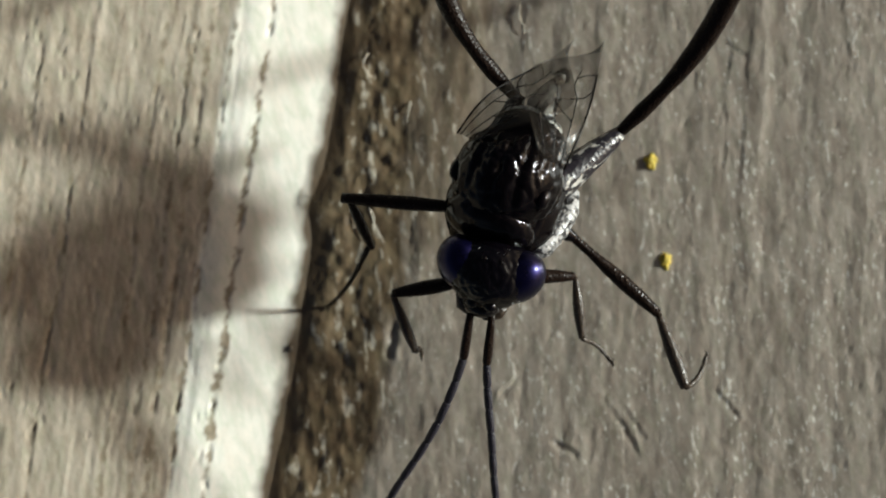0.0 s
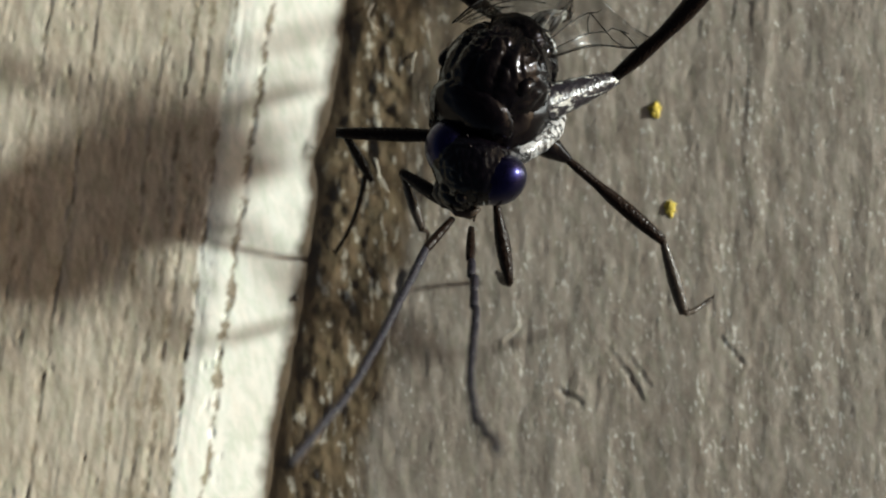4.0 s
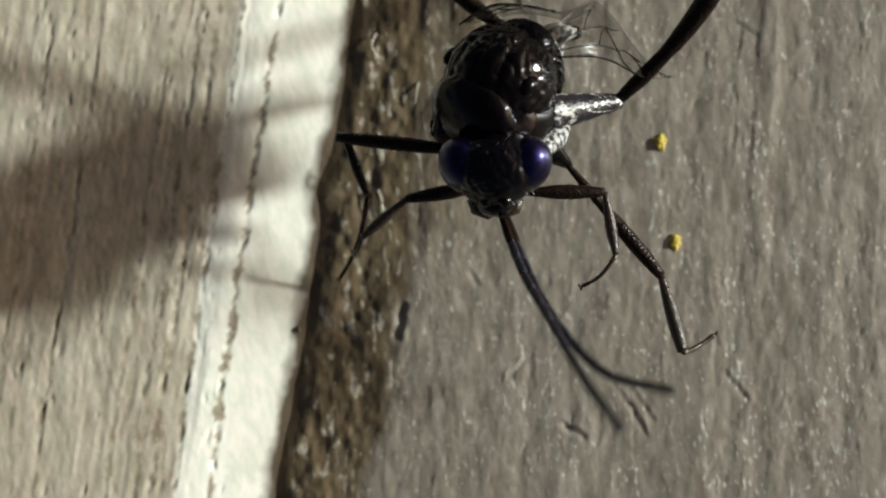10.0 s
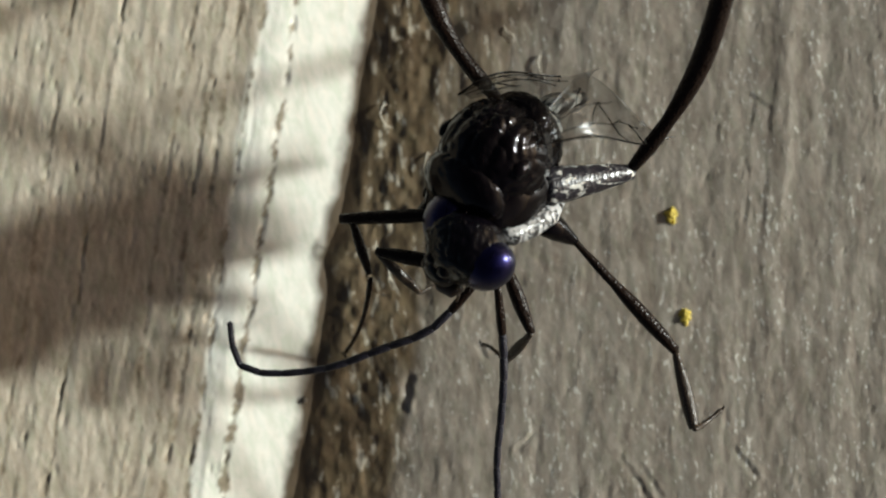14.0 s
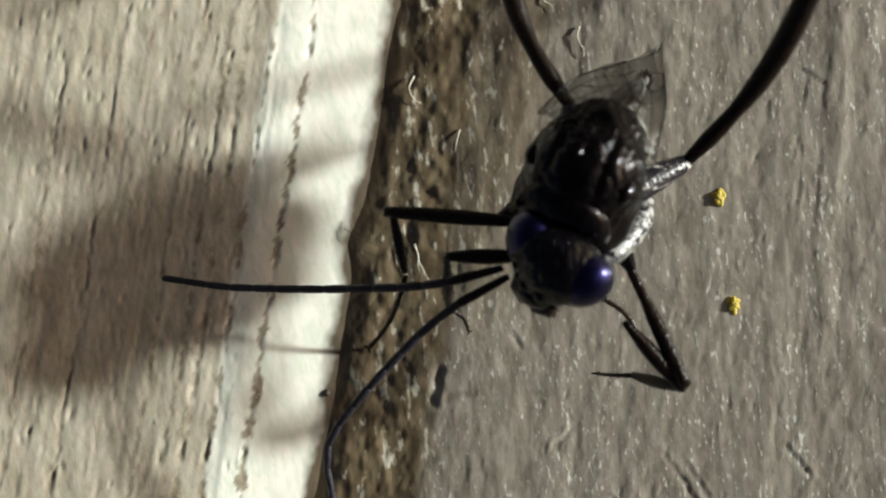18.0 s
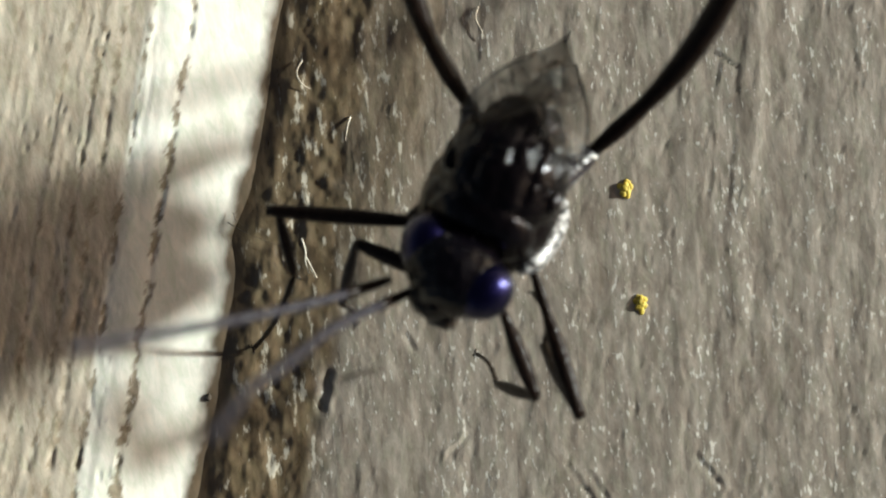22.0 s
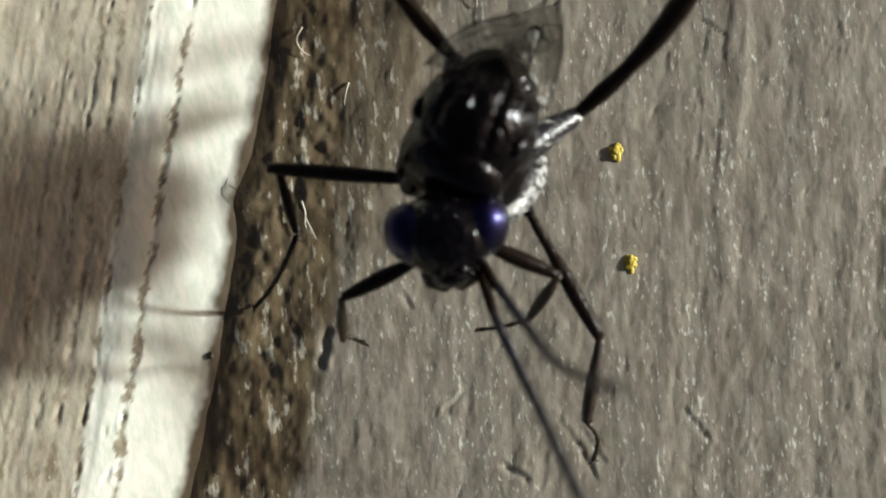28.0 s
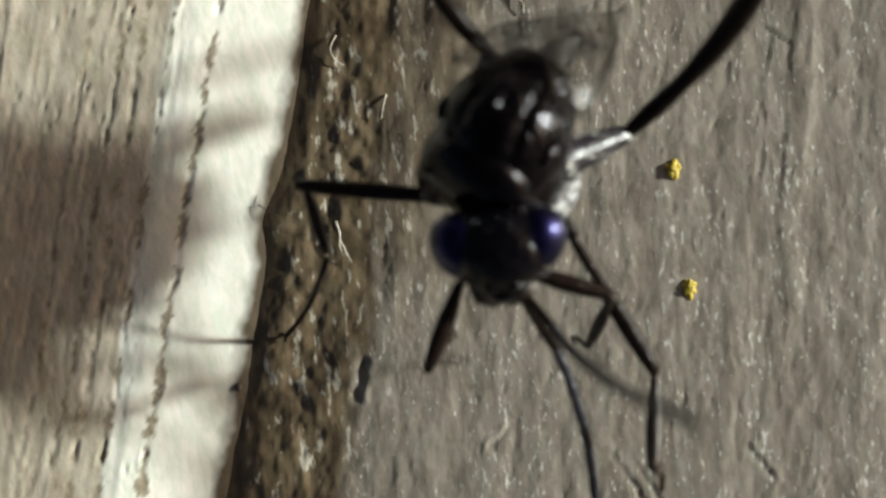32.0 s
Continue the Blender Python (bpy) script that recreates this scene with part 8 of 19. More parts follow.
    walk(antenna_a[2], [(0, aim(-.39,-1.31,1.93,-.53,-1.65,1.82)), (0.5, aim(-.13,-1.29,1.92,-.22,-1.64,1.8)), (1, aim(.14,-1.33,1.92,.2,-1.69,1.81)), (1.5, aim(-.12,-1.17,1.95,-.2,-1.54,1.85)), (1.65, aim(-.46,-.97,1.96,-.64,-1.3,1.86)), (1.8, aim(-.75,-.7,2,-1.03,-.95,1.9)), (2, aim(-.31,-.57,3.12,-.38,-.84,3.39)), (2.2, aim(-.51,-.49,3.11,-.64,-.74,3.37)), (2.4, aim(-.7,-.41,3.09,-.88,-.63,3.34)), (2.55, aim(-.9,-.48,2.84,-1.17,-.68,3.03)), (2.7, aim(-1.07,-.49,2.57,-1.39,-.67,2.67)), (2.85, aim(-1.18,-.46,2.29,-1.54,-.59,2.3)), (3, aim(-1.23,-.37,2.02,-1.6,-.45,1.94)), (3.15, aim(-1.14,-.6,2.64,-1.44,-.8,2.77)), (3.3, aim(-.8,-.52,3.19,-.89,-.76,3.48)), (3.5, aim(-1.18,-.49,3.12,-1.32,-.74,3.38)), (4.5, aim(-.58,-.34,3.12,-.64,-.62,3.38)), (5.5, aim(.05,-.11,3.05,.07,-.41,3.29)), (6, aim(.62,-0,3.02,.76,-.27,3.25)), (6.25, aim(.74,-0,2.53,.96,-.31,2.61)), (6.5, aim(.75,.2,1.99,.99,-.08,1.9)), (6.625, aim(.4,.13,2.29,.59,-.2,2.29)), (6.75, aim(0,.18,2.58,.12,-.18,2.68)), (6.875, aim(-.42,.34,2.85,-.39,-0,3.03)), (7, aim(-.85,.61,3.07,-.91,.32,3.31)), (7.25, aim(-.65,.39,3.13,-.68,.12,3.4)), (7.5, aim(-.44,.2,3.17,-.46,-.06,3.46)), (7.75, aim(.25,.28,3.1,.34,.01,3.36)), (8, aim(.9,.42,2.97,1.09,.17,3.18)), (8.25, aim(.77,.42,3.03,.94,.16,3.26)), (8.5, aim(.63,.42,3.08,.77,.16,3.32)), (9, aim(.5,.15,3.23,.6,-.07,3.52)), (9.5, aim(.53,.21,3.18,.63,-.03,3.46)), (10, aim(.46,.23,3.21,.55,0,3.51)), (10.5, aim(.72,.4,3.09,.89,.16,3.35)), (10.75, aim(.92,.37,3.05,1.07,.11,3.29)), (11, aim(1.11,.34,3.01,1.25,.07,3.24)), (11.25, aim(.96,.4,3.07,1.1,.14,3.31)), (11.5, aim(.8,.46,3.12,.95,.22,3.38)), (12, aim(.7,.32,3.26,.77,.09,3.57)), (12.5, aim(.48,.38,3.15,.59,.13,3.41)), (12.625, aim(.14,.33,2.9,.22,0,3.09)), (12.75, aim(-.22,.37,2.61,-.17,-0,2.7)), (12.875, aim(-.58,.51,2.28,-.56,.12,2.28)), (13, aim(-.93,.75,1.96,-.94,.38,1.86)), (13.125, aim(-.89,.64,2.31,-.92,.26,2.31)), (13.25, aim(-.82,.63,2.65,-.88,.27,2.77)), (13.375, aim(-.72,.71,2.97,-.8,.4,3.18)), (13.5, aim(-.6,.86,3.23,-.68,.63,3.52)), (13.625, aim(-.77,.65,2.98,-.95,.39,3.2)), (13.75, aim(-.89,.51,2.67,-1.15,.25,2.8)), (13.875, aim(-.96,.45,2.34,-1.27,.22,2.35)), (14, aim(-.97,.46,2,-1.29,.29,1.9)), (14.125, aim(-.97,.46,2.38,-1.29,.24,2.41)), (14.25, aim(-.9,.54,2.75,-1.17,.31,2.91)), (14.375, aim(-.76,.72,3.08,-.94,.5,3.35)), (14.5, aim(-.57,.98,3.34,-.64,.8,3.67)), (15, aim(-.99,.85,3.1,-1.15,.61,3.36)), (15.5, aim(-1.34,.81,2.76,-1.56,.54,2.91)), (16, aim(-1.56,.85,2.37,-1.83,.57,2.4)), (16.5, aim(-1.65,.96,1.97,-1.93,.71,1.87)), (17, aim(-1.5,.44,1.96,-1.77,.19,1.86)), (17.125, aim(-1.51,.42,2.34,-1.8,.16,2.35)), (17.25, aim(-1.42,.45,2.71,-1.69,.22,2.84)), (17.375, aim(-1.23,.55,3.04,-1.47,.36,3.28)), (17.5, aim(-.96,.69,3.31,-1.14,.57,3.63)), (17.625, aim(-1.21,.54,3.04,-1.45,.36,3.28)), (17.75, aim(-1.38,.43,2.71,-1.66,.21,2.84)), (17.875, aim(-1.45,.39,2.33,-1.74,.14,2.35)), (18, aim(-1.42,.4,1.95,-1.7,.16,1.85)), (19, aim(-1.35,.32,1.9,-1.61,.06,1.78)), (20, aim(-1.08,.28,1.88,-1.33,.01,1.75)), (21, aim(-1,.14,1.88,-1.26,-.11,1.75)), (21.25, aim(-1.08,.11,2.31,-1.37,-.14,2.32)), (21.5, aim(-1.03,.17,2.74,-1.3,-.05,2.89)), (21.75, aim(-.85,.31,3.12,-1.08,.14,3.38)), (22, aim(-.57,.5,3.39,-.72,.41,3.73)), (22.5, aim(-.54,.54,3.25,-.73,.43,3.57)), (22.625, aim(-.8,.38,2.99,-1.07,.24,3.22)), (22.75, aim(-.98,.25,2.67,-1.31,.1,2.8)), (22.875, aim(-1.08,.17,2.32,-1.43,.01,2.34)), (23, aim(-1.08,.12,1.97,-1.42,-.03,1.87)), (23.125, aim(-1.06,.09,2.4,-1.41,-.07,2.44)), (23.25, aim(-.9,.13,2.82,-1.21,-.03,2.99)), (23.375, aim(-.62,.24,3.17,-.84,.1,3.45)), (23.5, aim(-.25,.4,3.42,-.36,.3,3.77)), (23.625, aim(-.47,.19,3.16,-.66,0,3.43)), (23.75, aim(-.59,.05,2.78,-.84,-.2,2.94)), (23.875, aim(-.59,0,2.34,-.87,-.27,2.36)), (24, aim(-.47,.05,1.9,-.73,-.21,1.77)), (24.25, aim(-.56,.18,1.9,-.75,-.12,1.76)), (24.5, aim(-.63,.33,1.91,-.75,-0,1.77)), (24.75, aim(-.49,.03,1.91,-.66,-.29,1.78)), (25, aim(-.31,-.24,1.93,-.53,-.53,1.81)), (25.125, aim(-.28,-.17,1.94,-.51,-.46,1.83)), (25.25, aim(-.25,-.09,1.96,-.49,-.37,1.86)), (25.375, aim(-.21,-.01,1.98,-.47,-.28,1.88)), (25.5, aim(-.17,.07,2,-.44,-.19,1.91)), (25.625, aim(.03,-.31,1.93,-.2,-.6,1.83)), (25.75, aim(.28,-.65,1.88,.09,-.96,1.77)), (25.875, aim(.57,-.93,1.86,.42,-1.26,1.73)), (26, aim(.87,-1.15,1.86,.77,-1.49,1.73)), (26.25, aim(1.08,-.99,1.85,1.12,-1.34,1.7)), (26.5, aim(1.29,-.8,1.85,1.47,-1.11,1.71)), (27, aim(1.31,-.8,2.25,1.49,-1.14,2.25)), (27.5, aim(1.28,-.67,2.67,1.45,-1,2.79)), (28, aim(1.21,-.41,3.04,1.34,-.68,3.28)), (28.5, aim(1.1,-.05,3.33,1.18,-.23,3.66)), (28.625, aim(1.21,-.31,3.04,1.33,-.59,3.29)), (28.75, aim(1.28,-.48,2.68,1.43,-.81,2.8)), (28.875, aim(1.3,-.53,2.27,1.46,-.88,2.27)), (29, aim(1.26,-.45,1.86,1.41,-.77,1.73)), (29.125, aim(1.31,-.51,2.29,1.47,-.86,2.29)), (29.25, aim(1.29,-.45,2.71,1.44,-.77,2.85)), (29.375, aim(1.22,-.25,3.08,1.33,-.51,3.34)), (29.5, aim(1.08,.05,3.36,1.16,-.11,3.7)), (30, aim(.91,.1,3.36,.97,-.08,3.7)), (30.5, aim(.96,.14,3.38,1.01,-.03,3.72)), (30.625, aim(1.03,-.2,3.09,1.11,-.47,3.35)), (30.75, aim(1.07,-.42,2.7,1.17,-.77,2.83)), (30.875, aim(1.06,-.49,2.25,1.17,-.86,2.24)), (31, aim(1,-.41,1.81,1.1,-.75,1.66)), (31.125, aim(1.04,-.48,2.26,1.16,-.85,2.25)), (31.25, aim(1.03,-.39,2.71,1.15,-.74,2.85)), (31.375, aim(.97,-.16,3.1,1.07,-.42,3.36)), (31.5, aim(.87,.2,3.39,.93,.05,3.74)), (31.625, aim(1.09,-.18,3.1,1.19,-.44,3.36)), (31.75, aim(1.25,-.43,2.7,1.37,-.77,2.84)), (31.875, aim(1.33,-.55,2.25,1.46,-.91,2.24)), (32, aim(1.33,-.51,1.8,1.45,-.84,1.65))])
    walk(antenna_a[3], [(0, aim(-.53,-1.65,1.82,-.69,-1.99,1.71)), (0.5, aim(-.22,-1.64,1.8,-.32,-2,1.69)), (1, aim(.2,-1.69,1.81,.22,-2.06,1.69)), (1.5, aim(-.2,-1.54,1.85,-.27,-1.9,1.74)), (1.65, aim(-.64,-1.3,1.86,-.83,-1.61,1.76)), (1.8, aim(-1.03,-.95,1.9,-1.32,-1.19,1.81)), (2, aim(-.38,-.84,3.39,-.44,-1.11,3.66)), (2.2, aim(-.64,-.74,3.37,-.75,-.99,3.64)), (2.4, aim(-.88,-.63,3.34,-1.06,-.85,3.6)), (2.55, aim(-1.17,-.68,3.03,-1.44,-.89,3.22)), (2.7, aim(-1.39,-.67,2.67,-1.72,-.83,2.78)), (2.85, aim(-1.54,-.59,2.3,-1.9,-.7,2.31)), (3, aim(-1.6,-.45,1.94,-1.97,-.51,1.85)), (3.15, aim(-1.44,-.8,2.77,-1.75,-.98,2.91)), (3.3, aim(-.89,-.76,3.48,-.99,-.99,3.77)), (3.5, aim(-1.32,-.74,3.38,-1.46,-.98,3.64)), (4.5, aim(-.64,-.62,3.38,-.7,-.9,3.64)), (5.5, aim(.07,-.41,3.29,.09,-.71,3.53)), (6, aim(.76,-.27,3.25,.91,-.54,3.49)), (6.25, aim(.96,-.31,2.61,1.19,-.61,2.69)), (6.5, aim(.99,-.08,1.9,1.25,-.36,1.81)), (6.625, aim(.59,-.2,2.29,.79,-.53,2.29)), (6.75, aim(.12,-.18,2.68,.25,-.53,2.78)), (6.875, aim(-.39,-0,3.03,-.35,-.34,3.22)), (7, aim(-.91,.32,3.31,-.95,.03,3.57)), (7.25, aim(-.68,.12,3.4,-.72,-.15,3.67)), (7.5, aim(-.46,-.06,3.46,-.48,-.31,3.75)), (7.75, aim(.34,.01,3.36,.42,-.25,3.63)), (8, aim(1.09,.17,3.18,1.28,-.08,3.41)), (8.25, aim(.94,.16,3.26,1.1,-.09,3.5)), (8.5, aim(.77,.16,3.32,.92,-.09,3.58)), (9, aim(.6,-.07,3.52,.71,-.28,3.83)), (9.5, aim(.63,-.03,3.46,.75,-.25,3.75)), (10, aim(.55,0,3.51,.66,-.22,3.81)), (10.5, aim(.89,.16,3.35,1.06,-.07,3.61)), (10.75, aim(1.07,.11,3.29,1.23,-.14,3.54)), (11, aim(1.25,.07,3.24,1.4,-.2,3.47)), (11.25, aim(1.1,.14,3.31,1.24,-.11,3.57)), (11.5, aim(.95,.22,3.38,1.08,-.02,3.66)), (12, aim(.77,.09,3.57,.85,-.13,3.87)), (12.5, aim(.59,.13,3.41,.7,-.12,3.69)), (12.625, aim(.22,0,3.09,.31,-.31,3.29)), (12.75, aim(-.17,-0,2.7,-.1,-.37,2.8)), (12.875, aim(-.56,.12,2.28,-.53,-.26,2.28)), (13, aim(-.94,.38,1.86,-.95,.01,1.76)), (13.125, aim(-.92,.26,2.31,-.95,-.12,2.32)), (13.25, aim(-.88,.27,2.77,-.93,-.1,2.89)), (13.375, aim(-.8,.4,3.18,-.86,.09,3.4)), (13.5, aim(-.68,.63,3.52,-.76,.4,3.82)), (13.625, aim(-.95,.39,3.2,-1.14,.15,3.43)), (13.75, aim(-1.15,.25,2.8,-1.43,.03,2.93)), (13.875, aim(-1.27,.22,2.35,-1.61,.04,2.38)), (14, aim(-1.29,.29,1.9,-1.65,.17,1.81)), (14.125, aim(-1.29,.24,2.41,-1.63,.07,2.45)), (14.25, aim(-1.17,.31,2.91,-1.45,.12,3.08)), (14.375, aim(-.94,.5,3.35,-1.13,.31,3.62)), (14.5, aim(-.64,.8,3.67,-.71,.63,4.01)), (15, aim(-1.15,.61,3.36,-1.29,.37,3.62)), (15.5, aim(-1.56,.54,2.91,-1.76,.24,3.07)), (16, aim(-1.83,.57,2.4,-2.06,.27,2.42)), (16.5, aim(-1.93,.71,1.87,-2.17,.42,1.77)), (17, aim(-1.77,.19,1.86,-2.03,-.08,1.76)), (17.125, aim(-1.8,.16,2.35,-2.07,-.11,2.37)), (17.25, aim(-1.69,.22,2.84,-1.95,-.03,2.99)), (17.375, aim(-1.47,.36,3.28,-1.69,.16,3.53)), (17.5, aim(-1.14,.57,3.63,-1.3,.44,3.96)), (17.625, aim(-1.45,.36,3.28,-1.68,.16,3.53)), (17.75, aim(-1.66,.21,2.84,-1.93,-.03,2.98)), (17.875, aim(-1.74,.14,2.35,-2.02,-.12,2.37)), (18, aim(-1.7,.16,1.85,-1.96,-.1,1.75)), (19, aim(-1.61,.06,1.78,-1.84,-.22,1.66)), (20, aim(-1.33,.01,1.75,-1.55,-.27,1.63)), (21, aim(-1.26,-.11,1.75,-1.49,-.4,1.63)), (21.25, aim(-1.37,-.14,2.32,-1.62,-.43,2.34)), (21.5, aim(-1.3,-.05,2.89,-1.55,-.31,3.04)), (21.75, aim(-1.08,.14,3.38,-1.28,-.05,3.65)), (22, aim(-.72,.41,3.73,-.86,.32,4.08)), (22.5, aim(-.73,.43,3.57,-.92,.32,3.89)), (22.625, aim(-1.07,.24,3.22,-1.34,.1,3.46)), (22.75, aim(-1.31,.1,2.8,-1.64,-.06,2.94)), (22.875, aim(-1.43,.01,2.34,-1.78,-.15,2.36)), (23, aim(-1.42,-.03,1.87,-1.76,-.17,1.77)), (23.125, aim(-1.41,-.07,2.44,-1.75,-.24,2.48)), (23.25, aim(-1.21,-.03,2.99,-1.5,-.2,3.17)), (23.375, aim(-.84,.1,3.45,-1.05,-.05,3.74)), (23.5, aim(-.36,.3,3.77,-.45,.2,4.13)), (23.625, aim(-.66,0,3.43,-.83,-.2,3.71)), (23.75, aim(-.84,-.2,2.94,-1.07,-.46,3.1)), (23.875, aim(-.87,-.27,2.36,-1.12,-.56,2.38)), (24, aim(-.73,-.21,1.77,-.96,-.49,1.65)), (24.25, aim(-.75,-.12,1.76,-.87,-.46,1.64)), (24.5, aim(-.75,-0,1.77,-.74,-.37,1.65)), (24.75, aim(-.66,-.29,1.78,-.77,-.64,1.66)), (25, aim(-.53,-.53,1.81,-.73,-.84,1.7)), (25.125, aim(-.51,-.46,1.83,-.72,-.76,1.73)), (25.25, aim(-.49,-.37,1.86,-.71,-.68,1.76)), (25.375, aim(-.47,-.28,1.88,-.69,-.59,1.8)), (25.5, aim(-.44,-.19,1.91,-.66,-.5,1.83)), (25.625, aim(-.2,-.6,1.83,-.41,-.92,1.73)), (25.75, aim(.09,-.96,1.77,-.1,-1.28,1.66)), (25.875, aim(.42,-1.26,1.73,.25,-1.59,1.61)), (26, aim(.77,-1.49,1.73,.62,-1.82,1.6)), (26.25, aim(1.12,-1.34,1.7,1.15,-1.7,1.55)), (26.5, aim(1.47,-1.11,1.71,1.65,-1.42,1.57)), (27, aim(1.49,-1.14,2.25,1.68,-1.48,2.25)), (27.5, aim(1.45,-1,2.79,1.62,-1.31,2.93)), (28, aim(1.34,-.68,3.28,1.47,-.94,3.53)), (28.5, aim(1.18,-.23,3.66,1.26,-.4,3.99)), (28.625, aim(1.33,-.59,3.29,1.43,-.86,3.54)), (28.75, aim(1.43,-.81,2.8,1.54,-1.15,2.94)), (28.875, aim(1.46,-.88,2.27,1.56,-1.25,2.27)), (29, aim(1.41,-.77,1.73,1.5,-1.12,1.6)), (29.125, aim(1.47,-.86,2.29,1.57,-1.23,2.3)), (29.25, aim(1.44,-.77,2.85,1.54,-1.11,2.99)), (29.375, aim(1.33,-.51,3.34,1.42,-.78,3.6)), (29.5, aim(1.16,-.11,3.7,1.22,-.27,4.05)), (30, aim(.97,-.08,3.7,1.02,-.25,4.04)), (30.5, aim(1.01,-.03,3.72,1.05,-.18,4.07)), (30.625, aim(1.11,-.47,3.35,1.18,-.75,3.61)), (30.75, aim(1.17,-.77,2.83,1.25,-1.12,2.97)), (30.875, aim(1.17,-.86,2.24,1.24,-1.24,2.24)), (31, aim(1.1,-.75,1.66,1.16,-1.1,1.52)), (31.125, aim(1.16,-.85,2.25,1.24,-1.22,2.25)), (31.25, aim(1.15,-.74,2.85,1.24,-1.08,2.99)), (31.375, aim(1.07,-.42,3.36,1.15,-.69,3.63)), (31.5, aim(.93,.05,3.74,.99,-.09,4.09)), (31.625, aim(1.19,-.44,3.36,1.29,-.7,3.63)), (31.75, aim(1.37,-.77,2.84,1.49,-1.11,2.98)), (31.875, aim(1.46,-.91,2.24,1.59,-1.27,2.23)), (32, aim(1.45,-.84,1.65,1.56,-1.18,1.5))])
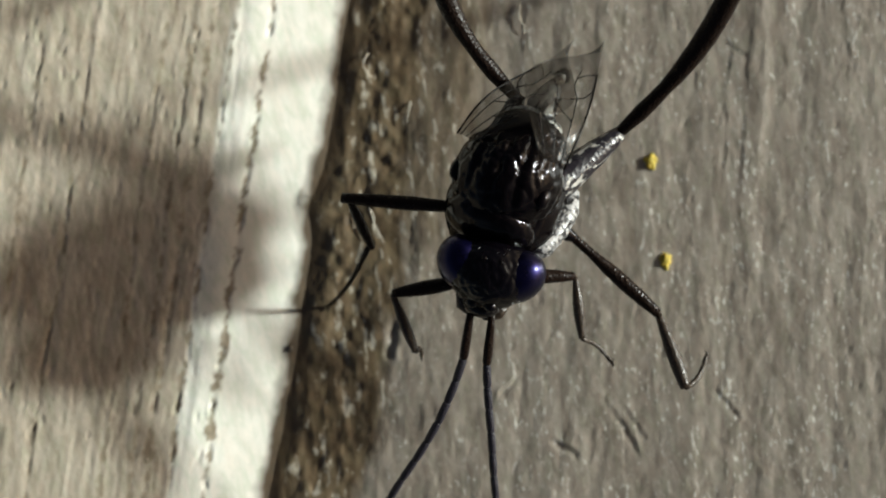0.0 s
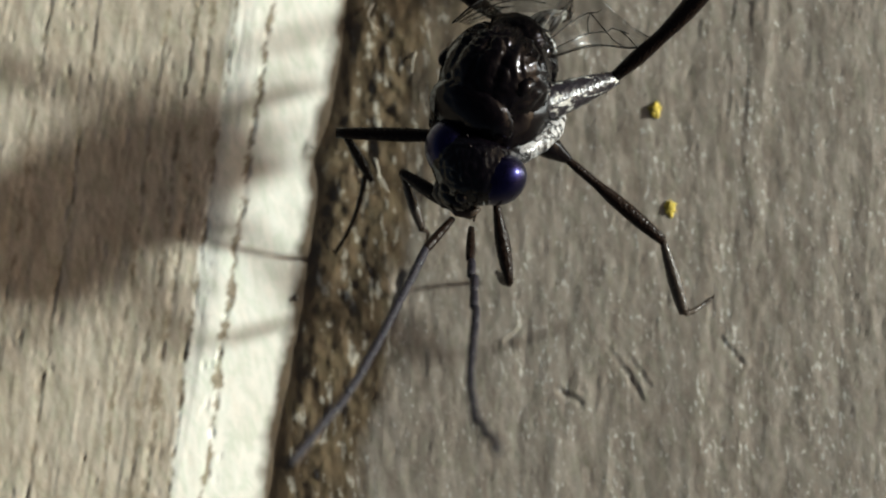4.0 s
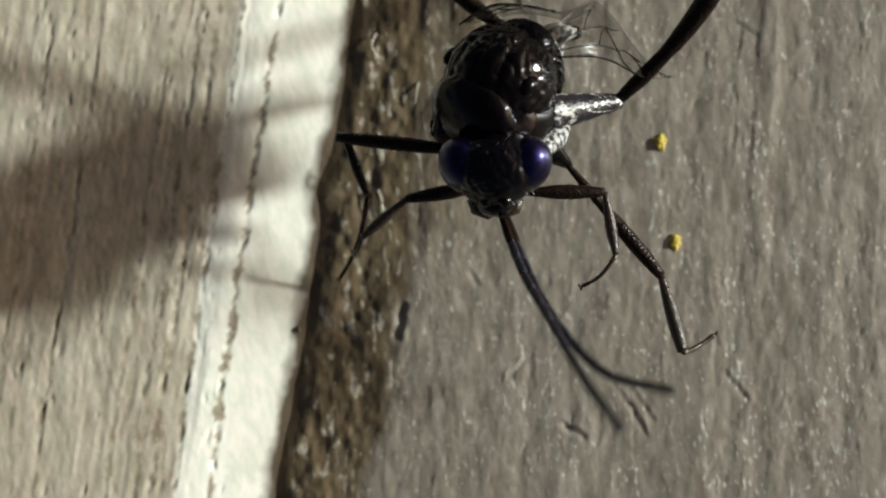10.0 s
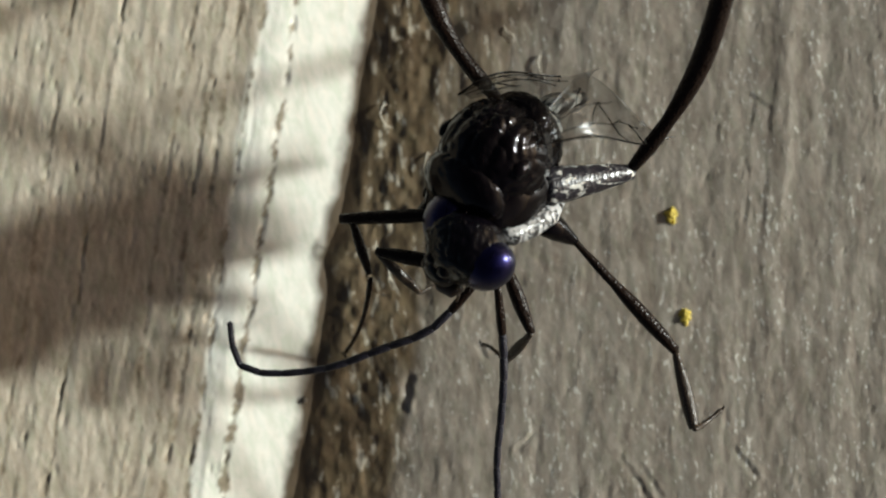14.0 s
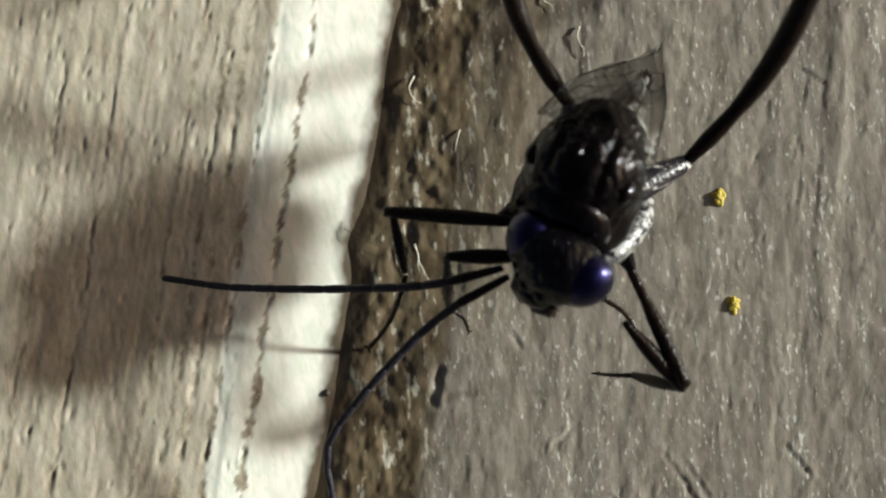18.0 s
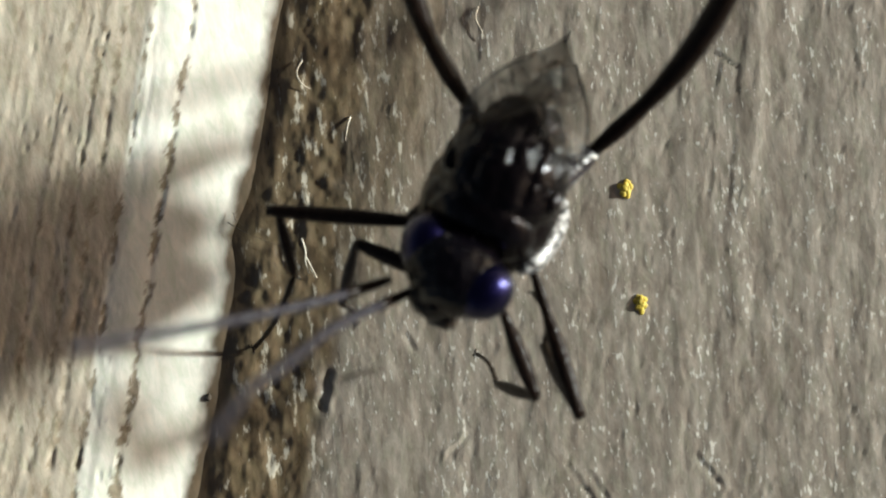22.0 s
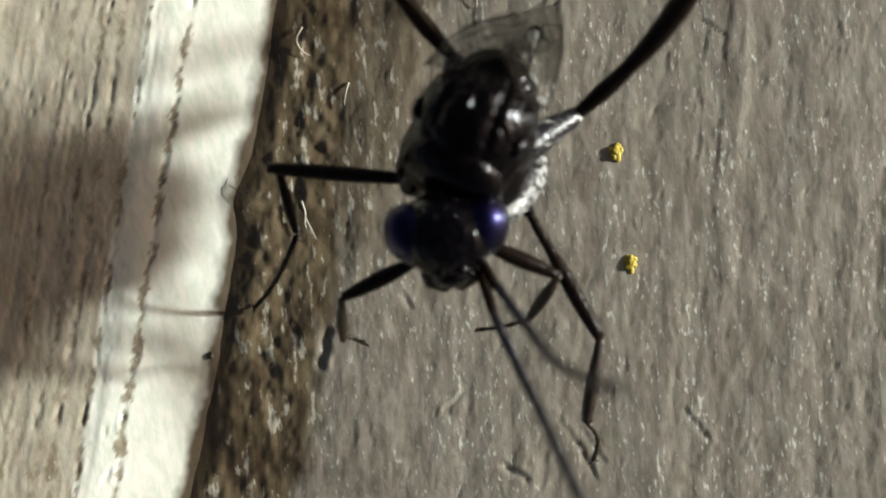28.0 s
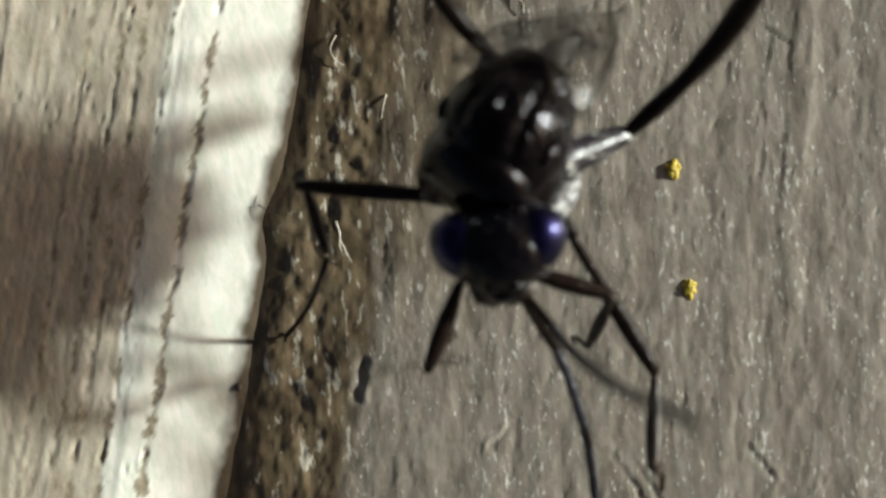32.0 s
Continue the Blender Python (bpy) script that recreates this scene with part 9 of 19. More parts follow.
    walk(antenna_a[4], [(0, aim(-.69,-1.99,1.71,-.87,-2.31,1.59)), (0.5, aim(-.32,-2,1.69,-.43,-2.35,1.57)), (1, aim(.22,-2.06,1.69,.2,-2.42,1.58)), (1.5, aim(-.27,-1.9,1.74,-.35,-2.26,1.64)), (1.65, aim(-.83,-1.61,1.76,-1.03,-1.93,1.65)), (1.8, aim(-1.32,-1.19,1.81,-1.61,-1.43,1.72)), (2, aim(-.44,-1.11,3.66,-.5,-1.37,3.93)), (2.2, aim(-.75,-.99,3.64,-.87,-1.24,3.91)), (2.4, aim(-1.06,-.85,3.6,-1.23,-1.08,3.87)), (2.55, aim(-1.44,-.89,3.22,-1.7,-1.08,3.41)), (2.7, aim(-1.72,-.83,2.78,-2.06,-.98,2.89)), (2.85, aim(-1.9,-.7,2.31,-2.28,-.78,2.32)), (3, aim(-1.97,-.51,1.85,-2.35,-.51,1.77)), (3.15, aim(-1.75,-.98,2.91,-2.07,-1.13,3.06)), (3.3, aim(-.99,-.99,3.77,-1.1,-1.21,4.07)), (3.5, aim(-1.46,-.98,3.64,-1.6,-1.22,3.91)), (4.5, aim(-.7,-.9,3.64,-.75,-1.17,3.9)), (5.5, aim(.09,-.71,3.53,.13,-1,3.78)), (6, aim(.91,-.54,3.49,1.05,-.8,3.73)), (6.25, aim(1.19,-.61,2.69,1.41,-.91,2.77)), (6.5, aim(1.25,-.36,1.81,1.5,-.63,1.71)), (6.625, aim(.79,-.53,2.29,1,-.86,2.3)), (6.75, aim(.25,-.53,2.78,.39,-.87,2.88)), (6.875, aim(-.35,-.34,3.22,-.29,-.67,3.4)), (7, aim(-.95,.03,3.57,-.98,-.26,3.82)), (7.25, aim(-.72,-.15,3.67,-.75,-.42,3.94)), (7.5, aim(-.48,-.31,3.75,-.52,-.56,4.04)), (7.75, aim(.42,-.25,3.63,.5,-.52,3.9)), (8, aim(1.28,-.08,3.41,1.46,-.34,3.63)), (8.25, aim(1.1,-.09,3.5,1.27,-.34,3.74)), (8.5, aim(.92,-.09,3.58,1.06,-.33,3.84)), (9, aim(.71,-.28,3.83,.83,-.48,4.14)), (9.5, aim(.75,-.25,3.75,.88,-.47,4.05)), (10, aim(.66,-.22,3.81,.77,-.42,4.11)), (10.5, aim(1.06,-.07,3.61,1.25,-.27,3.87)), (10.75, aim(1.23,-.14,3.54,1.4,-.38,3.79)), (11, aim(1.4,-.2,3.47,1.54,-.47,3.7)), (11.25, aim(1.24,-.11,3.57,1.38,-.37,3.82)), (11.5, aim(1.08,-.02,3.66,1.22,-.25,3.93)), (12, aim(.85,-.13,3.87,.95,-.33,4.19)), (12.5, aim(.7,-.12,3.69,.84,-.34,3.97)), (12.625, aim(.31,-.31,3.29,.42,-.62,3.49)), (12.75, aim(-.1,-.37,2.8,-.04,-.73,2.91)), (12.875, aim(-.53,-.26,2.28,-.51,-.65,2.28)), (13, aim(-.95,.01,1.76,-.97,-.36,1.66)), (13.125, aim(-.95,-.12,2.32,-.99,-.51,2.33)), (13.25, aim(-.93,-.1,2.89,-.98,-.46,3.01)), (13.375, aim(-.86,.09,3.4,-.92,-.22,3.62)), (13.5, aim(-.76,.4,3.82,-.82,.18,4.13)), (13.625, aim(-1.14,.15,3.43,-1.31,-.1,3.67)), (13.75, aim(-1.43,.03,2.93,-1.7,-.21,3.07)), (13.875, aim(-1.61,.04,2.38,-1.94,-.16,2.4)), (14, aim(-1.65,.17,1.81,-2,.04,1.72)), (14.125, aim(-1.63,.07,2.45,-1.97,-.11,2.5)), (14.25, aim(-1.45,.12,3.08,-1.73,-.09,3.25)), (14.375, aim(-1.13,.31,3.62,-1.32,.11,3.89)), (14.5, aim(-.71,.63,4.01,-.77,.46,4.35)), (15, aim(-1.29,.37,3.62,-1.42,.11,3.88)), (15.5, aim(-1.76,.24,3.07,-1.93,-.07,3.22)), (16, aim(-2.06,.27,2.42,-2.25,-.07,2.45)), (16.5, aim(-2.17,.42,1.77,-2.36,.11,1.67)), (17, aim(-2.03,-.08,1.76,-2.28,-.36,1.65)), (17.125, aim(-2.07,-.11,2.37,-2.33,-.39,2.4)), (17.25, aim(-1.95,-.03,2.99,-2.2,-.29,3.13)), (17.375, aim(-1.69,.16,3.53,-1.89,-.05,3.78)), (17.5, aim(-1.3,.44,3.96,-1.44,.3,4.29)), (17.625, aim(-1.68,.16,3.53,-1.88,-.05,3.78)), (17.75, aim(-1.93,-.03,2.98,-2.17,-.29,3.13)), (17.875, aim(-2.02,-.12,2.37,-2.29,-.4,2.39)), (18, aim(-1.96,-.1,1.75,-2.22,-.37,1.64)), (19, aim(-1.84,-.22,1.66,-2.07,-.51,1.54)), (20, aim(-1.55,-.27,1.63,-1.78,-.56,1.51)), (21, aim(-1.49,-.4,1.63,-1.7,-.7,1.5)), (21.25, aim(-1.62,-.43,2.34,-1.85,-.74,2.36)), (21.5, aim(-1.55,-.31,3.04,-1.77,-.58,3.2)), (21.75, aim(-1.28,-.05,3.65,-1.46,-.25,3.92)), (22, aim(-.86,.32,4.08,-.97,.22,4.44)), (22.5, aim(-.92,.32,3.89,-1.1,.21,4.21)), (22.625, aim(-1.34,.1,3.46,-1.6,-.05,3.7)), (22.75, aim(-1.64,-.06,2.94,-1.95,-.23,3.08)), (22.875, aim(-1.78,-.15,2.36,-2.13,-.32,2.38)), (23, aim(-1.76,-.17,1.77,-2.1,-.33,1.67)), (23.125, aim(-1.75,-.24,2.48,-2.09,-.42,2.53)), (23.25, aim(-1.5,-.2,3.17,-1.79,-.38,3.35)), (23.375, aim(-1.05,-.05,3.74,-1.25,-.2,4.04)), (23.5, aim(-.45,.2,4.13,-.52,.09,4.49)), (23.625, aim(-.83,-.2,3.71,-.98,-.4,4)), (23.75, aim(-1.07,-.46,3.1,-1.27,-.74,3.27)), (23.875, aim(-1.12,-.56,2.38,-1.34,-.88,2.41)), (24, aim(-.96,-.49,1.65,-1.17,-.79,1.53)), (24.25, aim(-.87,-.46,1.64,-.96,-.81,1.51)), (24.5, aim(-.74,-.37,1.65,-.71,-.73,1.53)), (24.75, aim(-.77,-.64,1.66,-.85,-.99,1.54)), (25, aim(-.73,-.84,1.7,-.93,-1.15,1.59)), (25.125, aim(-.72,-.76,1.73,-.91,-1.08,1.63)), (25.25, aim(-.71,-.68,1.76,-.89,-1,1.66)), (25.375, aim(-.69,-.59,1.8,-.85,-.92,1.71)), (25.5, aim(-.66,-.5,1.83,-.81,-.84,1.75)), (25.625, aim(-.41,-.92,1.73,-.57,-1.25,1.64)), (25.75, aim(-.1,-1.28,1.66,-.26,-1.61,1.55)), (25.875, aim(.25,-1.59,1.61,.08,-1.91,1.5)), (26, aim(.62,-1.82,1.6,.44,-2.14,1.47)), (26.25, aim(1.15,-1.7,1.55,1.15,-2.05,1.4)), (26.5, aim(1.65,-1.42,1.57,1.84,-1.73,1.44)), (27, aim(1.68,-1.48,2.25,1.87,-1.81,2.25)), (27.5, aim(1.62,-1.31,2.93,1.79,-1.63,3.06)), (28, aim(1.47,-.94,3.53,1.61,-1.2,3.79)), (28.5, aim(1.26,-.4,3.99,1.33,-.56,4.33)), (28.625, aim(1.43,-.86,3.54,1.53,-1.13,3.8)), (28.75, aim(1.54,-1.15,2.94,1.64,-1.5,3.08)), (28.875, aim(1.56,-1.25,2.27,1.66,-1.62,2.27)), (29, aim(1.5,-1.12,1.6,1.57,-1.48,1.47)), (29.125, aim(1.57,-1.23,2.3,1.66,-1.61,2.31)), (29.25, aim(1.54,-1.11,2.99,1.63,-1.46,3.14)), (29.375, aim(1.42,-.78,3.6,1.49,-1.05,3.87)), (29.5, aim(1.22,-.27,4.05,1.27,-.43,4.4)), (30, aim(1.02,-.25,4.04,1.07,-.41,4.39)), (30.5, aim(1.05,-.18,4.07,1.09,-.33,4.42)), (30.625, aim(1.18,-.75,3.61,1.23,-1.02,3.88)), (30.75, aim(1.25,-1.12,2.97,1.31,-1.47,3.12)), (30.875, aim(1.24,-1.24,2.24,1.3,-1.62,2.24)), (31, aim(1.16,-1.1,1.52,1.21,-1.45,1.37)), (31.125, aim(1.24,-1.22,2.25,1.31,-1.6,2.25)), (31.25, aim(1.24,-1.08,2.99,1.31,-1.43,3.14)), (31.375, aim(1.15,-.69,3.63,1.22,-.95,3.91)), (31.5, aim(.99,-.09,4.09,1.05,-.23,4.44)), (31.625, aim(1.29,-.7,3.63,1.38,-.96,3.9)), (31.75, aim(1.49,-1.11,2.98,1.6,-1.45,3.13)), (31.875, aim(1.59,-1.27,2.23,1.69,-1.64,2.23)), (32, aim(1.56,-1.18,1.5,1.65,-1.52,1.35))])
    walk(antenna_a[5], [(0, aim(-.87,-2.31,1.59,-1.07,-2.62,1.49)), (0.5, aim(-.43,-2.35,1.57,-.53,-2.7,1.46)), (1, aim(.2,-2.42,1.58,.18,-2.79,1.47)), (1.5, aim(-.35,-2.26,1.64,-.43,-2.62,1.53)), (1.65, aim(-1.03,-1.93,1.65,-1.22,-2.24,1.55)), (1.8, aim(-1.61,-1.43,1.72,-1.9,-1.66,1.63)), (2, aim(-.5,-1.37,3.93,-.59,-1.62,4.21)), (2.2, aim(-.87,-1.24,3.91,-1,-1.47,4.19)), (2.4, aim(-1.23,-1.08,3.87,-1.4,-1.3,4.13)), (2.55, aim(-1.7,-1.08,3.41,-1.98,-1.26,3.62)), (2.7, aim(-2.06,-.98,2.89,-2.41,-1.09,3)), (2.85, aim(-2.28,-.78,2.32,-2.66,-.83,2.34)), (3, aim(-2.35,-.51,1.77,-2.72,-.48,1.69)), (3.15, aim(-2.07,-1.13,3.06,-2.4,-1.26,3.21)), (3.3, aim(-1.1,-1.21,4.07,-1.2,-1.42,4.38)), (3.5, aim(-1.6,-1.22,3.91,-1.74,-1.46,4.18)), (4.5, aim(-.75,-1.17,3.9,-.8,-1.44,4.18)), (5.5, aim(.13,-1,3.78,.17,-1.28,4.04)), (6, aim(1.05,-.8,3.73,1.19,-1.06,3.98)), (6.25, aim(1.41,-.91,2.77,1.63,-1.22,2.86)), (6.5, aim(1.5,-.63,1.71,1.75,-.91,1.62)), (6.625, aim(1,-.86,2.3,1.2,-1.18,2.3)), (6.75, aim(.39,-.87,2.88,.52,-1.22,2.98)), (6.875, aim(-.29,-.67,3.4,-.23,-1,3.59)), (7, aim(-.98,-.26,3.82,-1.01,-.54,4.08)), (7.25, aim(-.75,-.42,3.94,-.79,-.68,4.22)), (7.5, aim(-.52,-.56,4.04,-.57,-.8,4.34)), (7.75, aim(.5,-.52,3.9,.57,-.78,4.17)), (8, aim(1.46,-.34,3.63,1.64,-.59,3.85)), (8.25, aim(1.27,-.34,3.74,1.43,-.59,3.99)), (8.5, aim(1.06,-.33,3.84,1.21,-.57,4.1)), (9, aim(.83,-.48,4.14,.96,-.66,4.45)), (9.5, aim(.88,-.47,4.05,1.02,-.67,4.35)), (10, aim(.77,-.42,4.11,.88,-.63,4.42)), (10.5, aim(1.25,-.27,3.87,1.45,-.47,4.14)), (10.75, aim(1.4,-.38,3.79,1.56,-.62,4.04)), (11, aim(1.54,-.47,3.7,1.67,-.75,3.94)), (11.25, aim(1.38,-.37,3.82,1.52,-.62,4.08)), (11.5, aim(1.22,-.25,3.93,1.36,-.48,4.21)), (12, aim(.95,-.33,4.19,1.06,-.51,4.51)), (12.5, aim(.84,-.34,3.97,.99,-.55,4.26)), (12.625, aim(.42,-.62,3.49,.53,-.92,3.71)), (12.75, aim(-.04,-.73,2.91,.02,-1.09,3.03)), (12.875, aim(-.51,-.65,2.28,-.51,-1.03,2.29)), (13, aim(-.97,-.36,1.66,-1.03,-.73,1.55)), (13.125, aim(-.99,-.51,2.33,-1.06,-.89,2.35)), (13.25, aim(-.98,-.46,3.01,-1.05,-.81,3.14)), (13.375, aim(-.92,-.22,3.62,-.99,-.52,3.85)), (13.5, aim(-.82,.18,4.13,-.88,-.05,4.44)), (13.625, aim(-1.31,-.1,3.67,-1.48,-.34,3.91)), (13.75, aim(-1.7,-.21,3.07,-1.96,-.45,3.22)), (13.875, aim(-1.94,-.16,2.4,-2.27,-.36,2.43)), (14, aim(-2,.04,1.72,-2.35,-.1,1.63)), (14.125, aim(-1.97,-.11,2.5,-2.31,-.29,2.54)), (14.25, aim(-1.73,-.09,3.25,-2.01,-.29,3.42)), (14.375, aim(-1.32,.11,3.89,-1.5,-.09,4.17)), (14.5, aim(-.77,.46,4.35,-.83,.29,4.69)), (15, aim(-1.42,.11,3.88,-1.52,-.15,4.14)), (15.5, aim(-1.93,-.07,3.22,-2.07,-.39,3.37)), (16, aim(-2.25,-.07,2.45,-2.41,-.42,2.48)), (16.5, aim(-2.36,.11,1.67,-2.52,-.23,1.57)), (17, aim(-2.28,-.36,1.65,-2.53,-.63,1.55)), (17.125, aim(-2.33,-.39,2.4,-2.58,-.68,2.42)), (17.25, aim(-2.2,-.29,3.13,-2.43,-.55,3.28)), (17.375, aim(-1.89,-.05,3.78,-2.08,-.27,4.04)), (17.5, aim(-1.44,.3,4.29,-1.56,.15,4.62)), (17.625, aim(-1.88,-.05,3.78,-2.07,-.27,4.04)), (17.75, aim(-2.17,-.29,3.13,-2.41,-.56,3.27)), (17.875, aim(-2.29,-.4,2.39,-2.55,-.69,2.41)), (18, aim(-2.22,-.37,1.64,-2.47,-.65,1.54)), (19, aim(-2.07,-.51,1.54,-2.27,-.82,1.43)), (20, aim(-1.78,-.56,1.51,-2,-.85,1.38)), (21, aim(-1.7,-.7,1.5,-1.89,-1.01,1.38)), (21.25, aim(-1.85,-.74,2.36,-2.06,-1.06,2.38)), (21.5, aim(-1.77,-.58,3.2,-1.96,-.87,3.36)), (21.75, aim(-1.46,-.25,3.92,-1.61,-.46,4.2)), (22, aim(-.97,.22,4.44,-1.06,.11,4.8)), (22.5, aim(-1.1,.21,4.21,-1.27,.09,4.53)), (22.625, aim(-1.6,-.05,3.7,-1.86,-.2,3.95)), (22.75, aim(-1.95,-.23,3.08,-2.27,-.4,3.22)), (22.875, aim(-2.13,-.32,2.38,-2.46,-.5,2.4)), (23, aim(-2.1,-.33,1.67,-2.43,-.5,1.58)), (23.125, aim(-2.09,-.42,2.53,-2.41,-.62,2.57)), (23.25, aim(-1.79,-.38,3.35,-2.07,-.57,3.54)), (23.375, aim(-1.25,-.2,4.04,-1.43,-.36,4.33)), (23.5, aim(-.52,.09,4.49,-.59,-.01,4.86)), (23.625, aim(-.98,-.4,4,-1.11,-.62,4.29)), (23.75, aim(-1.27,-.74,3.27,-1.44,-1.04,3.44)), (23.875, aim(-1.34,-.88,2.41,-1.53,-1.21,2.44)), (24, aim(-1.17,-.79,1.53,-1.35,-1.11,1.41)), (24.25, aim(-.96,-.81,1.51,-1.06,-1.16,1.39)), (24.5, aim(-.71,-.73,1.53,-.72,-1.1,1.42)), (24.75, aim(-.85,-.99,1.54,-.96,-1.34,1.42)), (25, aim(-.93,-1.15,1.59,-1.12,-1.46,1.48)), (25.125, aim(-.91,-1.08,1.63,-1.05,-1.42,1.51)), (25.25, aim(-.89,-1,1.66,-.96,-1.36,1.55)), (25.375, aim(-.85,-.92,1.71,-.87,-1.28,1.59)), (25.5, aim(-.81,-.84,1.75,-.77,-1.19,1.64)), (25.625, aim(-.57,-1.25,1.64,-.58,-1.61,1.52)), (25.75, aim(-.26,-1.61,1.55,-.35,-1.96,1.43)), (25.875, aim(.08,-1.91,1.5,-.07,-2.24,1.37)), (26, aim(.44,-2.14,1.47,.24,-2.44,1.34)), (26.25, aim(1.15,-2.05,1.4,1.12,-2.41,1.25)), (26.5, aim(1.84,-1.73,1.44,2,-2.05,1.3)), (27, aim(1.87,-1.81,2.25,2.05,-2.15,2.25)), (27.5, aim(1.79,-1.63,3.06,1.95,-1.95,3.2)), (28, aim(1.61,-1.2,3.79,1.73,-1.45,4.05)), (28.5, aim(1.33,-.56,4.33,1.4,-.72,4.68)), (28.625, aim(1.53,-1.13,3.8,1.62,-1.4,4.06)), (28.75, aim(1.64,-1.5,3.08,1.74,-1.84,3.22)), (28.875, aim(1.66,-1.62,2.27,1.75,-1.99,2.28)), (29, aim(1.57,-1.48,1.47,1.65,-1.83,1.34)), (29.125, aim(1.66,-1.61,2.31,1.74,-1.98,2.32)), (29.25, aim(1.63,-1.46,3.14,1.71,-1.8,3.29)), (29.375, aim(1.49,-1.05,3.87,1.56,-1.32,4.14)), (29.5, aim(1.27,-.43,4.4,1.31,-.58,4.75)), (30, aim(1.07,-.41,4.39,1.1,-.56,4.74)), (30.5, aim(1.09,-.33,4.42,1.12,-.48,4.78)), (30.625, aim(1.23,-1.02,3.88,1.28,-1.29,4.15)), (30.75, aim(1.31,-1.47,3.12,1.36,-1.82,3.26)), (30.875, aim(1.3,-1.62,2.24,1.35,-2,2.24)), (31, aim(1.21,-1.45,1.37,1.25,-1.81,1.23)), (31.125, aim(1.31,-1.6,2.25,1.37,-1.98,2.26)), (31.25, aim(1.31,-1.43,3.14,1.38,-1.77,3.29)), (31.375, aim(1.22,-.95,3.91,1.29,-1.21,4.18)), (31.5, aim(1.05,-.23,4.44,1.11,-.36,4.8)), (31.625, aim(1.38,-.96,3.9,1.45,-1.21,4.18)), (31.75, aim(1.6,-1.45,3.13,1.69,-1.79,3.28)), (31.875, aim(1.69,-1.64,2.23,1.78,-2.02,2.24)), (32, aim(1.65,-1.52,1.35,1.71,-1.87,1.2))])
